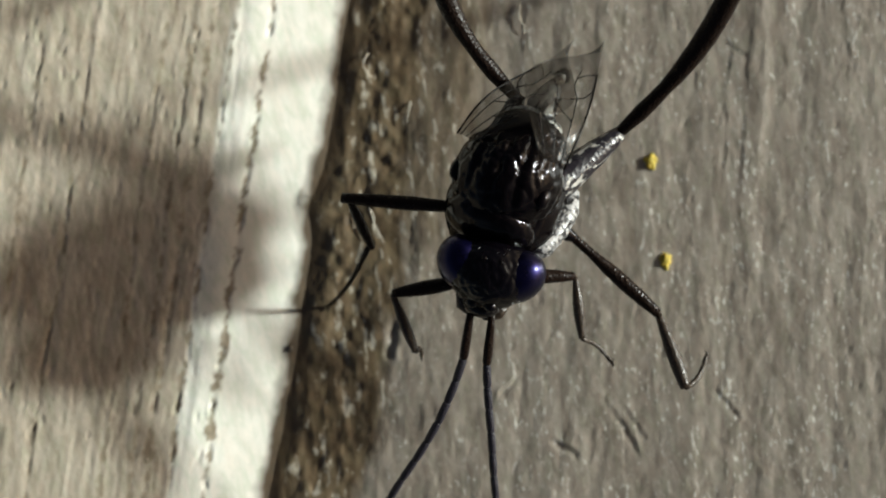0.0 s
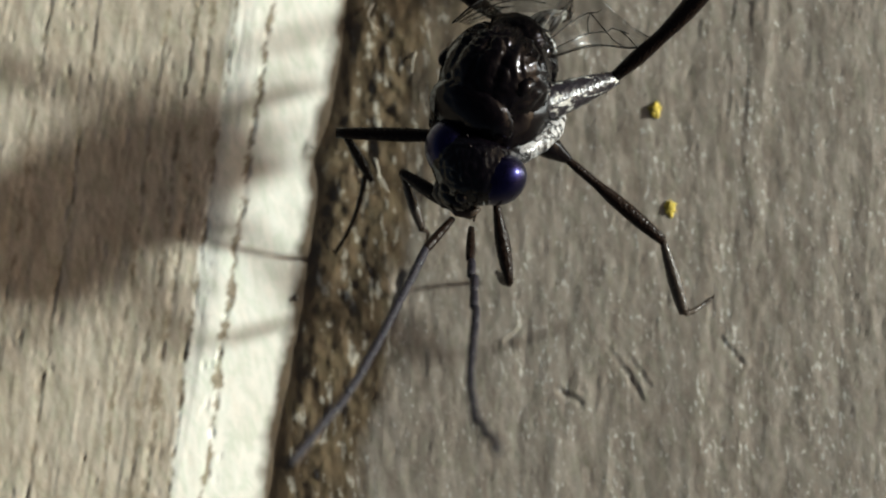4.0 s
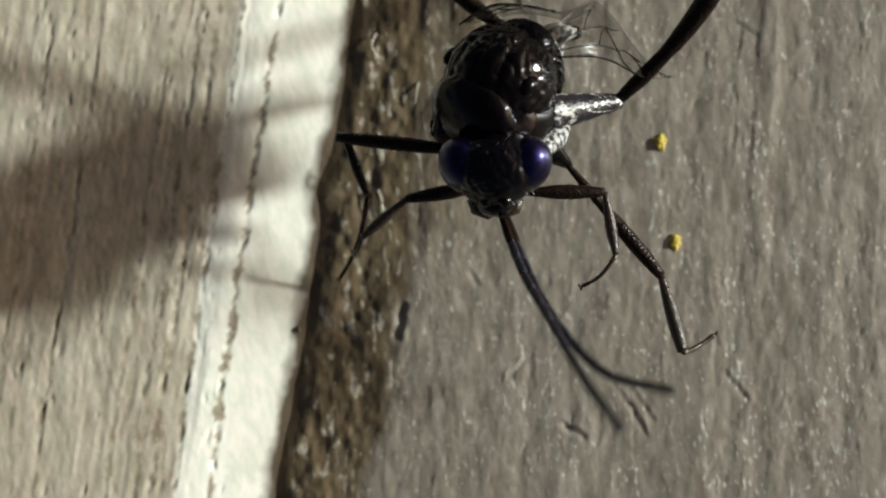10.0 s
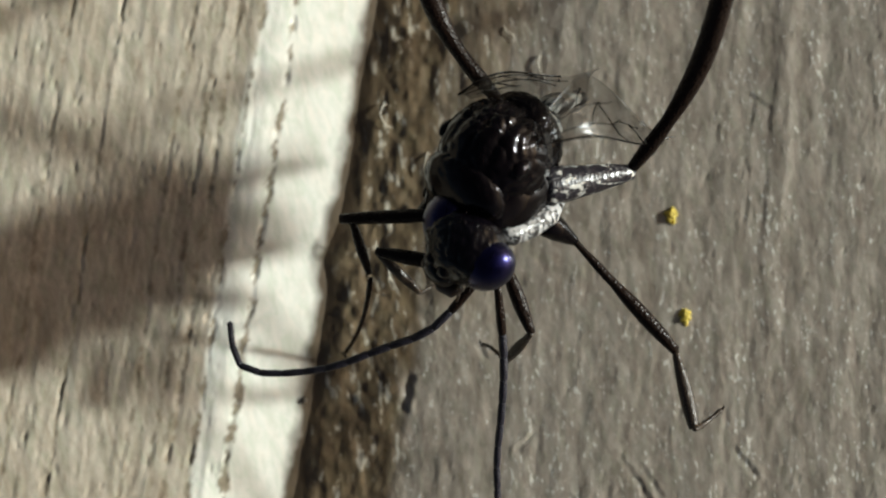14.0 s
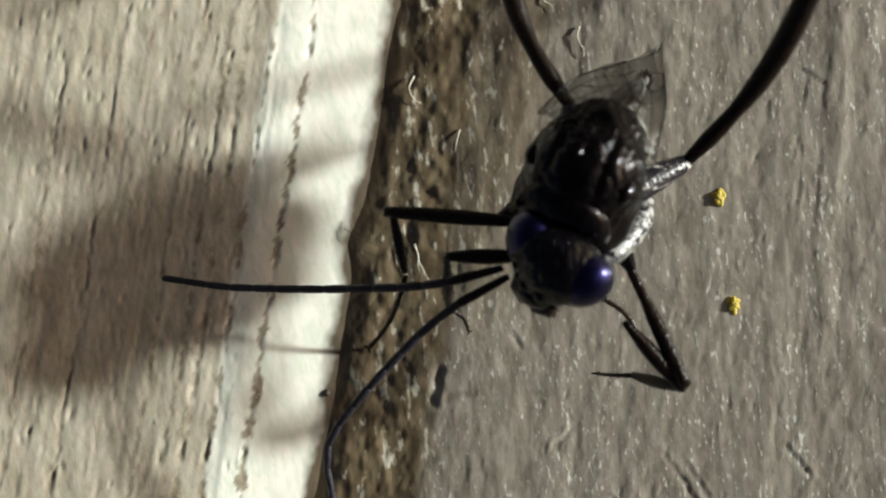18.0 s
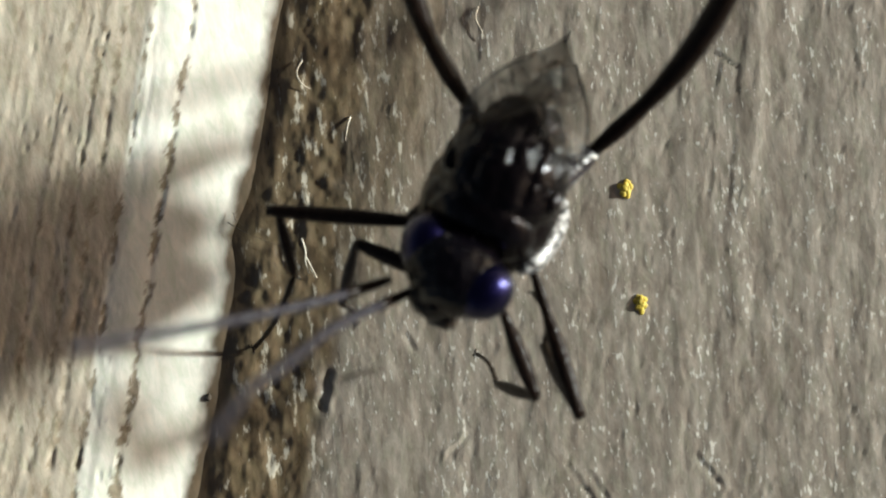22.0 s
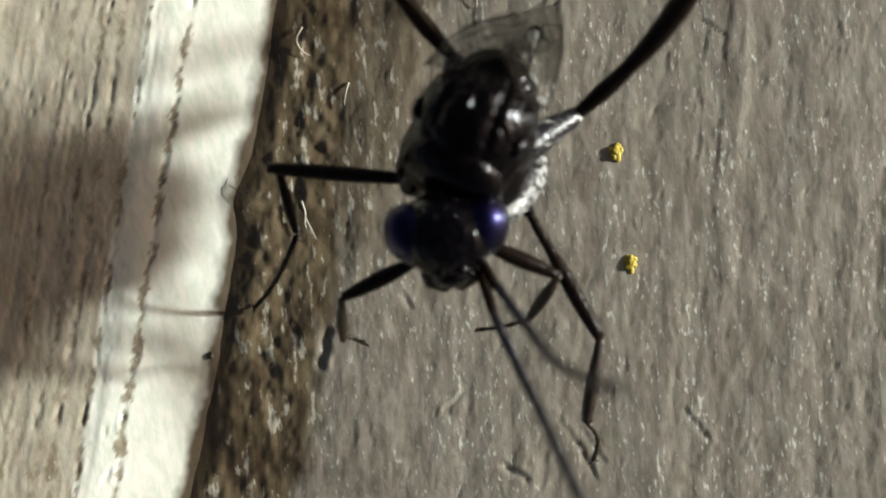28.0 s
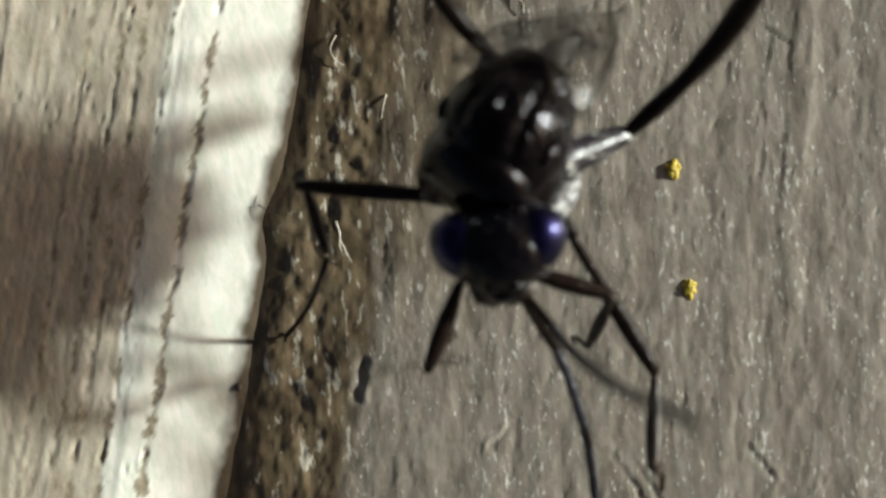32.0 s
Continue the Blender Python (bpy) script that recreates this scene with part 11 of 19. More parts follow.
    walk(antenna_a[8], [(0, aim(-1.48,-3.23,1.27,-1.68,-3.54,1.16)), (0.5, aim(-.76,-3.4,1.23,-.9,-3.75,1.12)), (1, aim(.12,-3.53,1.25,.08,-3.89,1.14)), (1.5, aim(-.59,-3.35,1.33,-.68,-3.71,1.22)), (1.65, aim(-1.63,-2.86,1.35,-1.84,-3.17,1.24)), (1.8, aim(-2.51,-2.1,1.45,-2.82,-2.31,1.37)), (2, aim(-.82,-2.08,4.79,-.94,-2.29,5.09)), (2.2, aim(-1.31,-1.89,4.76,-1.48,-2.07,5.05)), (2.4, aim(-1.78,-1.68,4.68,-2,-1.8,4.97)), (2.55, aim(-2.56,-1.54,4.04,-2.86,-1.59,4.27)), (2.7, aim(-3.12,-1.24,3.25,-3.48,-1.22,3.39)), (2.85, aim(-3.43,-.83,2.39,-3.8,-.72,2.42)), (3, aim(-3.46,-.33,1.53,-3.79,-.16,1.44)), (3.15, aim(-3.07,-1.45,3.53,-3.41,-1.47,3.71)), (3.3, aim(-1.41,-1.83,4.99,-1.51,-2.03,5.3)), (3.5, aim(-2.03,-1.9,4.74,-2.18,-2.09,5.04)), (4.5, aim(-.91,-1.96,4.74,-.99,-2.2,5.03)), (5.5, aim(.25,-1.84,4.56,.26,-2.12,4.83)), (6, aim(1.43,-1.58,4.49,1.56,-1.83,4.75)), (6.25, aim(2.02,-1.86,3.04,2.2,-2.18,3.14)), (6.5, aim(2.19,-1.51,1.44,2.39,-1.83,1.35)), (6.625, aim(1.57,-1.86,2.31,1.75,-2.2,2.32)), (6.75, aim(.79,-1.91,3.18,.94,-2.25,3.29)), (6.875, aim(-.09,-1.65,3.97,.02,-1.96,4.17)), (7, aim(-1,-1.1,4.61,-.93,-1.37,4.88)), (7.25, aim(-.85,-1.19,4.8,-.86,-1.43,5.1)), (7.5, aim(-.7,-1.25,4.95,-.79,-1.44,5.27)), (7.75, aim(.69,-1.28,4.75,.74,-1.51,5.05)), (8, aim(2.01,-1.08,4.32,2.19,-1.32,4.56)), (8.25, aim(1.77,-1.06,4.49,1.95,-1.28,4.76)), (8.5, aim(1.52,-1.01,4.65,1.69,-1.21,4.94)), (9, aim(1.27,-.96,5.08,1.47,-1,5.41)), (9.5, aim(1.32,-1.03,4.96,1.48,-1.17,5.27)), (10, aim(1.08,-1.02,5.05,1.18,-1.2,5.38)), (10.5, aim(1.77,-.89,4.7,1.84,-1.13,4.99)), (10.75, aim(1.85,-1.1,4.57,1.93,-1.36,4.84)), (11, aim(1.92,-1.29,4.42,2.01,-1.57,4.67)), (11.25, aim(1.77,-1.12,4.61,1.85,-1.38,4.88)), (11.5, aim(1.6,-.93,4.78,1.67,-1.17,5.08)), (12, aim(1.31,-.82,5.17,1.43,-.97,5.5)), (12.5, aim(1.29,-.94,4.85,1.43,-1.13,5.15)), (12.625, aim(.74,-1.51,4.15,.84,-1.8,4.39)), (12.75, aim(.12,-1.81,3.29,.17,-2.17,3.42)), (12.875, aim(-.54,-1.8,2.32,-.54,-2.19,2.34)), (13, aim(-1.19,-1.46,1.36,-1.24,-1.82,1.26)), (13.125, aim(-1.22,-1.64,2.38,-1.27,-2.02,2.41)), (13.25, aim(-1.19,-1.52,3.4,-1.24,-1.88,3.55)), (13.375, aim(-1.1,-1.12,4.33,-1.14,-1.41,4.57)), (13.5, aim(-.95,-.47,5.07,-.97,-.68,5.4)), (13.625, aim(-1.83,-.8,4.43,-2,-1.01,4.7)), (13.75, aim(-2.52,-.87,3.54,-2.82,-1.04,3.72)), (13.875, aim(-2.96,-.68,2.51,-3.32,-.8,2.56)), (14, aim(-3.07,-.27,1.45,-3.45,-.31,1.37)), (14.125, aim(-3.01,-.57,2.64,-3.38,-.67,2.7)), (14.25, aim(-2.59,-.64,3.78,-2.9,-.77,3.97)), (14.375, aim(-1.87,-.45,4.73,-2.06,-.61,5.03)), (14.5, aim(-.94,-.03,5.38,-.98,-.18,5.73)), (15, aim(-1.7,-.67,4.68,-1.78,-.93,4.96)), (15.5, aim(-2.3,-1.05,3.7,-2.4,-1.38,3.86)), (16, aim(-2.66,-1.14,2.55,-2.78,-1.51,2.58)), (16.5, aim(-2.77,-.93,1.37,-2.88,-1.29,1.27)), (17, aim(-2.97,-1.23,1.36,-3.11,-1.57,1.26)), (17.125, aim(-3.04,-1.3,2.48,-3.2,-1.64,2.51)), (17.25, aim(-2.85,-1.12,3.59,-3.01,-1.43,3.75)), (17.375, aim(-2.41,-.72,4.56,-2.55,-.96,4.83)), (17.5, aim(-1.77,-.14,5.3,-1.87,-.28,5.65)), (17.625, aim(-2.41,-.71,4.56,-2.56,-.95,4.83)), (17.75, aim(-2.85,-1.11,3.58,-3.02,-1.41,3.74)), (17.875, aim(-3.03,-1.28,2.47,-3.22,-1.62,2.5)), (18, aim(-2.94,-1.22,1.35,-3.12,-1.54,1.25)), (19, aim(-2.62,-1.46,1.2,-2.73,-1.81,1.08)), (20, aim(-2.37,-1.47,1.14,-2.49,-1.82,1.02)), (21, aim(-2.19,-1.67,1.14,-2.27,-2.03,1.02)), (21.25, aim(-2.4,-1.75,2.43,-2.52,-2.12,2.46)), (21.5, aim(-2.3,-1.48,3.7,-2.43,-1.79,3.88)), (21.75, aim(-1.89,-.9,4.78,-2.01,-1.11,5.08)), (22, aim(-1.24,-.09,5.52,-1.33,-.16,5.88)), (22.5, aim(-1.58,-.15,5.2,-1.69,-.3,5.54)), (22.625, aim(-2.33,-.54,4.45,-2.52,-.75,4.72)), (22.75, aim(-2.85,-.81,3.51,-3.1,-1.06,3.67)), (22.875, aim(-3.1,-.93,2.46,-3.38,-1.19,2.49)), (23, aim(-3.06,-.9,1.39,-3.34,-1.15,1.29)), (23.125, aim(-3.03,-1.06,2.68,-3.31,-1.33,2.73)), (23.25, aim(-2.58,-1,3.92,-2.81,-1.24,4.11)), (23.375, aim(-1.77,-.7,4.93,-1.92,-.89,5.24)), (23.5, aim(-.71,-.22,5.59,-.75,-.32,5.96)), (23.625, aim(-1.35,-1.06,4.88,-1.45,-1.28,5.18)), (23.75, aim(-1.76,-1.64,3.8,-1.9,-1.95,3.98)), (23.875, aim(-1.89,-1.89,2.5,-2.05,-2.24,2.54)), (24, aim(-1.69,-1.76,1.18,-1.84,-2.09,1.07)), (24.25, aim(-1.29,-1.86,1.15,-1.4,-2.21,1.04)), (24.5, aim(-.82,-1.82,1.18,-.89,-2.19,1.06)), (24.75, aim(-1.19,-2.04,1.19,-1.31,-2.39,1.08)), (25, aim(-1.48,-2.11,1.27,-1.65,-2.44,1.16)), (25.125, aim(-1.17,-2.14,1.27,-1.19,-2.5,1.14)), (25.25, aim(-.83,-2.08,1.31,-.71,-2.41,1.18)), (25.375, aim(-.51,-1.93,1.39,-.25,-2.19,1.26)), (25.5, aim(-.21,-1.69,1.48,.13,-1.84,1.39)), (25.625, aim(-.24,-2.25,1.3,.01,-2.52,1.16)), (25.75, aim(-.25,-2.68,1.16,-.14,-3.01,1.01)), (25.875, aim(-.23,-2.94,1.09,-.29,-3.29,.94)), (26, aim(-.17,-3.04,1.09,-.37,-3.34,.96)), (26.25, aim(1.07,-3.12,.96,1.05,-3.47,.82)), (26.5, aim(2.32,-2.7,1.04,2.48,-3.03,.91)), (27, aim(2.38,-2.85,2.27,2.55,-3.19,2.28)), (27.5, aim(2.26,-2.59,3.5,2.41,-2.91,3.65)), (28, aim(1.97,-1.96,4.58,2.09,-2.21,4.85)), (28.5, aim(1.54,-1.02,5.37,1.6,-1.17,5.72)), (28.625, aim(1.81,-1.92,4.59,1.9,-2.18,4.86)), (28.75, aim(1.95,-2.52,3.52,2.06,-2.86,3.68)), (28.875, aim(1.96,-2.73,2.31,2.07,-3.1,2.32)), (29, aim(1.83,-2.54,1.09,1.92,-2.89,.97)), (29.125, aim(1.93,-2.73,2.35,2.02,-3.1,2.38)), (29.25, aim(1.88,-2.49,3.61,1.96,-2.82,3.77)), (29.375, aim(1.69,-1.84,4.69,1.75,-2.09,4.98)), (29.5, aim(1.38,-.87,5.46,1.41,-1,5.82)), (30, aim(1.15,-.85,5.45,1.16,-.98,5.81)), (30.5, aim(1.18,-.76,5.49,1.19,-.88,5.86)), (30.625, aim(1.35,-1.82,4.7,1.37,-2.07,4.99)), (30.75, aim(1.43,-2.52,3.57,1.46,-2.87,3.74)), (30.875, aim(1.42,-2.77,2.26,1.45,-3.15,2.27)), (31, aim(1.3,-2.52,.95,1.33,-2.88,.81)), (31.125, aim(1.45,-2.75,2.28,1.49,-3.13,2.3)), (31.25, aim(1.49,-2.47,3.61,1.53,-2.81,3.78)), (31.375, aim(1.4,-1.71,4.75,1.44,-1.96,5.04)), (31.5, aim(1.21,-.61,5.53,1.24,-.72,5.89)), (31.625, aim(1.58,-1.72,4.74,1.63,-1.97,5.03)), (31.75, aim(1.82,-2.48,3.59,1.88,-2.82,3.76)), (31.875, aim(1.9,-2.78,2.25,1.95,-3.16,2.26)), (32, aim(1.8,-2.58,.91,1.85,-2.94,.77))])
    walk(antenna_a[9], [(0, aim(-1.68,-3.54,1.16,-1.88,-3.85,1.06)), (0.5, aim(-.9,-3.75,1.12,-1.05,-4.08,1.01)), (1, aim(.08,-3.89,1.14,.03,-4.26,1.03)), (1.5, aim(-.68,-3.71,1.22,-.78,-4.06,1.12)), (1.65, aim(-1.84,-3.17,1.24,-2.07,-3.46,1.14)), (1.8, aim(-2.82,-2.31,1.37,-3.14,-2.51,1.28)), (2, aim(-.94,-2.29,5.09,-1.04,-2.51,5.38)), (2.2, aim(-1.48,-2.07,5.05,-1.65,-2.22,5.36)), (2.4, aim(-2,-1.8,4.97,-2.23,-1.87,5.27)), (2.55, aim(-2.86,-1.59,4.27,-3.16,-1.54,4.5)), (2.7, aim(-3.48,-1.22,3.39,-3.8,-1.06,3.53)), (2.85, aim(-3.8,-.72,2.42,-4.09,-.48,2.45)), (3, aim(-3.79,-.16,1.44,-4.02,.14,1.36)), (3.15, aim(-3.41,-1.47,3.71,-3.71,-1.37,3.93)), (3.3, aim(-1.51,-2.03,5.3,-1.6,-2.23,5.62)), (3.5, aim(-2.18,-2.09,5.04,-2.34,-2.27,5.34)), (4.5, aim(-.99,-2.2,5.03,-1.08,-2.42,5.33)), (5.5, aim(.26,-2.12,4.83,.24,-2.38,5.11)), (6, aim(1.56,-1.83,4.75,1.7,-2.07,5.02)), (6.25, aim(2.2,-2.18,3.14,2.39,-2.5,3.24)), (6.5, aim(2.39,-1.83,1.35,2.58,-2.15,1.26)), (6.625, aim(1.75,-2.2,2.32,1.94,-2.54,2.33)), (6.75, aim(.94,-2.25,3.29,1.11,-2.58,3.39)), (6.875, aim(.02,-1.96,4.17,.16,-2.27,4.36)), (7, aim(-.93,-1.37,4.88,-.83,-1.62,5.15)), (7.25, aim(-.86,-1.43,5.1,-.87,-1.65,5.41)), (7.5, aim(-.79,-1.44,5.27,-.9,-1.62,5.59)), (7.75, aim(.74,-1.51,5.05,.76,-1.74,5.36)), (8, aim(2.19,-1.32,4.56,2.33,-1.58,4.81)), (8.25, aim(1.95,-1.28,4.76,2.1,-1.5,5.03)), (8.5, aim(1.69,-1.21,4.94,1.86,-1.4,5.23)), (9, aim(1.47,-1,5.41,1.66,-1,5.75)), (9.5, aim(1.48,-1.17,5.27,1.67,-1.26,5.6)), (10, aim(1.18,-1.2,5.38,1.28,-1.38,5.7)), (10.5, aim(1.84,-1.13,4.99,1.85,-1.38,5.28)), (10.75, aim(1.93,-1.36,4.84,1.95,-1.63,5.12)), (11, aim(2.01,-1.57,4.67,2.04,-1.85,4.93)), (11.25, aim(1.85,-1.38,4.88,1.87,-1.64,5.16)), (11.5, aim(1.67,-1.17,5.08,1.69,-1.41,5.38)), (12, aim(1.43,-.97,5.5,1.53,-1.11,5.84)), (12.5, aim(1.43,-1.13,5.15,1.55,-1.32,5.47)), (12.625, aim(.84,-1.8,4.39,.94,-2.09,4.62)), (12.75, aim(.17,-2.17,3.42,.23,-2.53,3.55)), (12.875, aim(-.54,-2.19,2.34,-.52,-2.57,2.36)), (13, aim(-1.24,-1.82,1.26,-1.27,-2.2,1.16)), (13.125, aim(-1.27,-2.02,2.41,-1.29,-2.4,2.43)), (13.25, aim(-1.24,-1.88,3.55,-1.26,-2.23,3.69)), (13.375, aim(-1.14,-1.41,4.57,-1.15,-1.7,4.83)), (13.5, aim(-.97,-.68,5.4,-.98,-.87,5.73)), (13.625, aim(-2,-1.01,4.7,-2.16,-1.19,5)), (13.75, aim(-2.82,-1.04,3.72,-3.11,-1.19,3.92)), (13.875, aim(-3.32,-.8,2.56,-3.69,-.87,2.63)), (14, aim(-3.45,-.31,1.37,-3.82,-.31,1.29)), (14.125, aim(-3.38,-.67,2.7,-3.76,-.72,2.77)), (14.25, aim(-2.9,-.77,3.97,-3.2,-.88,4.18)), (14.375, aim(-2.06,-.61,5.03,-2.24,-.74,5.34)), (14.5, aim(-.98,-.18,5.73,-1.02,-.32,6.09)), (15, aim(-1.78,-.93,4.96,-1.84,-1.18,5.24)), (15.5, aim(-2.4,-1.38,3.86,-2.47,-1.72,4.04)), (16, aim(-2.78,-1.51,2.58,-2.86,-1.88,2.62)), (16.5, aim(-2.88,-1.29,1.27,-2.96,-1.65,1.18)), (17, aim(-3.11,-1.57,1.26,-3.16,-1.94,1.16)), (17.125, aim(-3.2,-1.64,2.51,-3.27,-2.02,2.55)), (17.25, aim(-3.01,-1.43,3.75,-3.09,-1.77,3.92)), (17.375, aim(-2.55,-.96,4.83,-2.64,-1.21,5.11)), (17.5, aim(-1.87,-.28,5.65,-1.95,-.41,6)), (17.625, aim(-2.56,-.95,4.83,-2.64,-1.2,5.1)), (17.75, aim(-3.02,-1.41,3.74,-3.1,-1.75,3.91)), (17.875, aim(-3.22,-1.62,2.5,-3.28,-1.99,2.54)), (18, aim(-3.12,-1.54,1.25,-3.15,-1.91,1.14)), (19, aim(-2.73,-1.81,1.08,-2.84,-2.17,.97)), (20, aim(-2.49,-1.82,1.02,-2.62,-2.17,.9)), (21, aim(-2.27,-2.03,1.02,-2.36,-2.38,.9)), (21.25, aim(-2.52,-2.12,2.46,-2.63,-2.48,2.5)), (21.5, aim(-2.43,-1.79,3.88,-2.53,-2.11,4.06)), (21.75, aim(-2.01,-1.11,5.08,-2.1,-1.33,5.38)), (22, aim(-1.33,-.16,5.88,-1.39,-.24,6.26)), (22.5, aim(-1.69,-.3,5.54,-1.74,-.46,5.88)), (22.625, aim(-2.52,-.75,4.72,-2.61,-1.01,4.98)), (22.75, aim(-3.1,-1.06,3.67,-3.22,-1.38,3.83)), (22.875, aim(-3.38,-1.19,2.49,-3.52,-1.54,2.52)), (23, aim(-3.34,-1.15,1.29,-3.47,-1.49,1.2)), (23.125, aim(-3.31,-1.33,2.73,-3.44,-1.68,2.78)), (23.25, aim(-2.81,-1.24,4.11,-2.93,-1.55,4.3)), (23.375, aim(-1.92,-.89,5.24,-2,-1.1,5.54)), (23.5, aim(-.75,-.32,5.96,-.78,-.41,6.33)), (23.625, aim(-1.45,-1.28,5.18,-1.53,-1.5,5.48)), (23.75, aim(-1.9,-1.95,3.98,-2.04,-2.26,4.17)), (23.875, aim(-2.05,-2.24,2.54,-2.2,-2.59,2.58)), (24, aim(-1.84,-2.09,1.07,-2,-2.42,.95)), (24.25, aim(-1.4,-2.21,1.04,-1.5,-2.56,.92)), (24.5, aim(-.89,-2.19,1.06,-.94,-2.55,.94)), (24.75, aim(-1.31,-2.39,1.08,-1.42,-2.74,.97)), (25, aim(-1.65,-2.44,1.16,-1.8,-2.78,1.05)), (25.125, aim(-1.19,-2.5,1.14,-1.17,-2.82,.95)), (25.25, aim(-.71,-2.41,1.18,-.52,-2.64,.95)), (25.375, aim(-.25,-2.19,1.26,.05,-2.25,1.06)), (25.5, aim(.13,-1.84,1.39,.46,-1.73,1.28)), (25.625, aim(.01,-2.52,1.16,.3,-2.57,.93)), (25.75, aim(-.14,-3.01,1.01,.01,-3.21,.73)), (25.875, aim(-.29,-3.29,.94,-.31,-3.58,.71)), (26, aim(-.37,-3.34,.96,-.57,-3.65,.84)), (26.25, aim(1.05,-3.47,.82,1.03,-3.83,.67)), (26.5, aim(2.48,-3.03,.91,2.64,-3.35,.78)), (27, aim(2.55,-3.19,2.28,2.72,-3.54,2.29)), (27.5, aim(2.41,-2.91,3.65,2.56,-3.23,3.81)), (28, aim(2.09,-2.21,4.85,2.19,-2.45,5.12)), (28.5, aim(1.6,-1.17,5.72,1.65,-1.3,6.08)), (28.625, aim(1.9,-2.18,4.86,1.98,-2.44,5.14)), (28.75, aim(2.06,-2.86,3.68,2.15,-3.19,3.84)), (28.875, aim(2.07,-3.1,2.32,2.17,-3.47,2.34)), (29, aim(1.92,-2.89,.97,2.01,-3.25,.84)), (29.125, aim(2.02,-3.1,2.38,2.11,-3.48,2.4)), (29.25, aim(1.96,-2.82,3.77,2.04,-3.16,3.95)), (29.375, aim(1.75,-2.09,4.98,1.8,-2.33,5.27)), (29.5, aim(1.41,-1,5.82,1.43,-1.11,6.19)), (30, aim(1.16,-.98,5.81,1.18,-1.11,6.17)), (30.5, aim(1.19,-.88,5.86,1.2,-.98,6.23)), (30.625, aim(1.37,-2.07,4.99,1.39,-2.32,5.29)), (30.75, aim(1.46,-2.87,3.74,1.49,-3.21,3.91)), (30.875, aim(1.45,-3.15,2.27,1.47,-3.53,2.29)), (31, aim(1.33,-2.88,.81,1.35,-3.24,.67)), (31.125, aim(1.49,-3.13,2.3,1.52,-3.51,2.32)), (31.25, aim(1.53,-2.81,3.78,1.56,-3.15,3.96)), (31.375, aim(1.44,-1.96,5.04,1.46,-2.2,5.34)), (31.5, aim(1.24,-.72,5.89,1.25,-.81,6.26)), (31.625, aim(1.63,-1.97,5.03,1.66,-2.21,5.33)), (31.75, aim(1.88,-2.82,3.76,1.92,-3.16,3.93)), (31.875, aim(1.95,-3.16,2.26,2.01,-3.54,2.28)), (32, aim(1.85,-2.94,.77,1.9,-3.29,.63))])
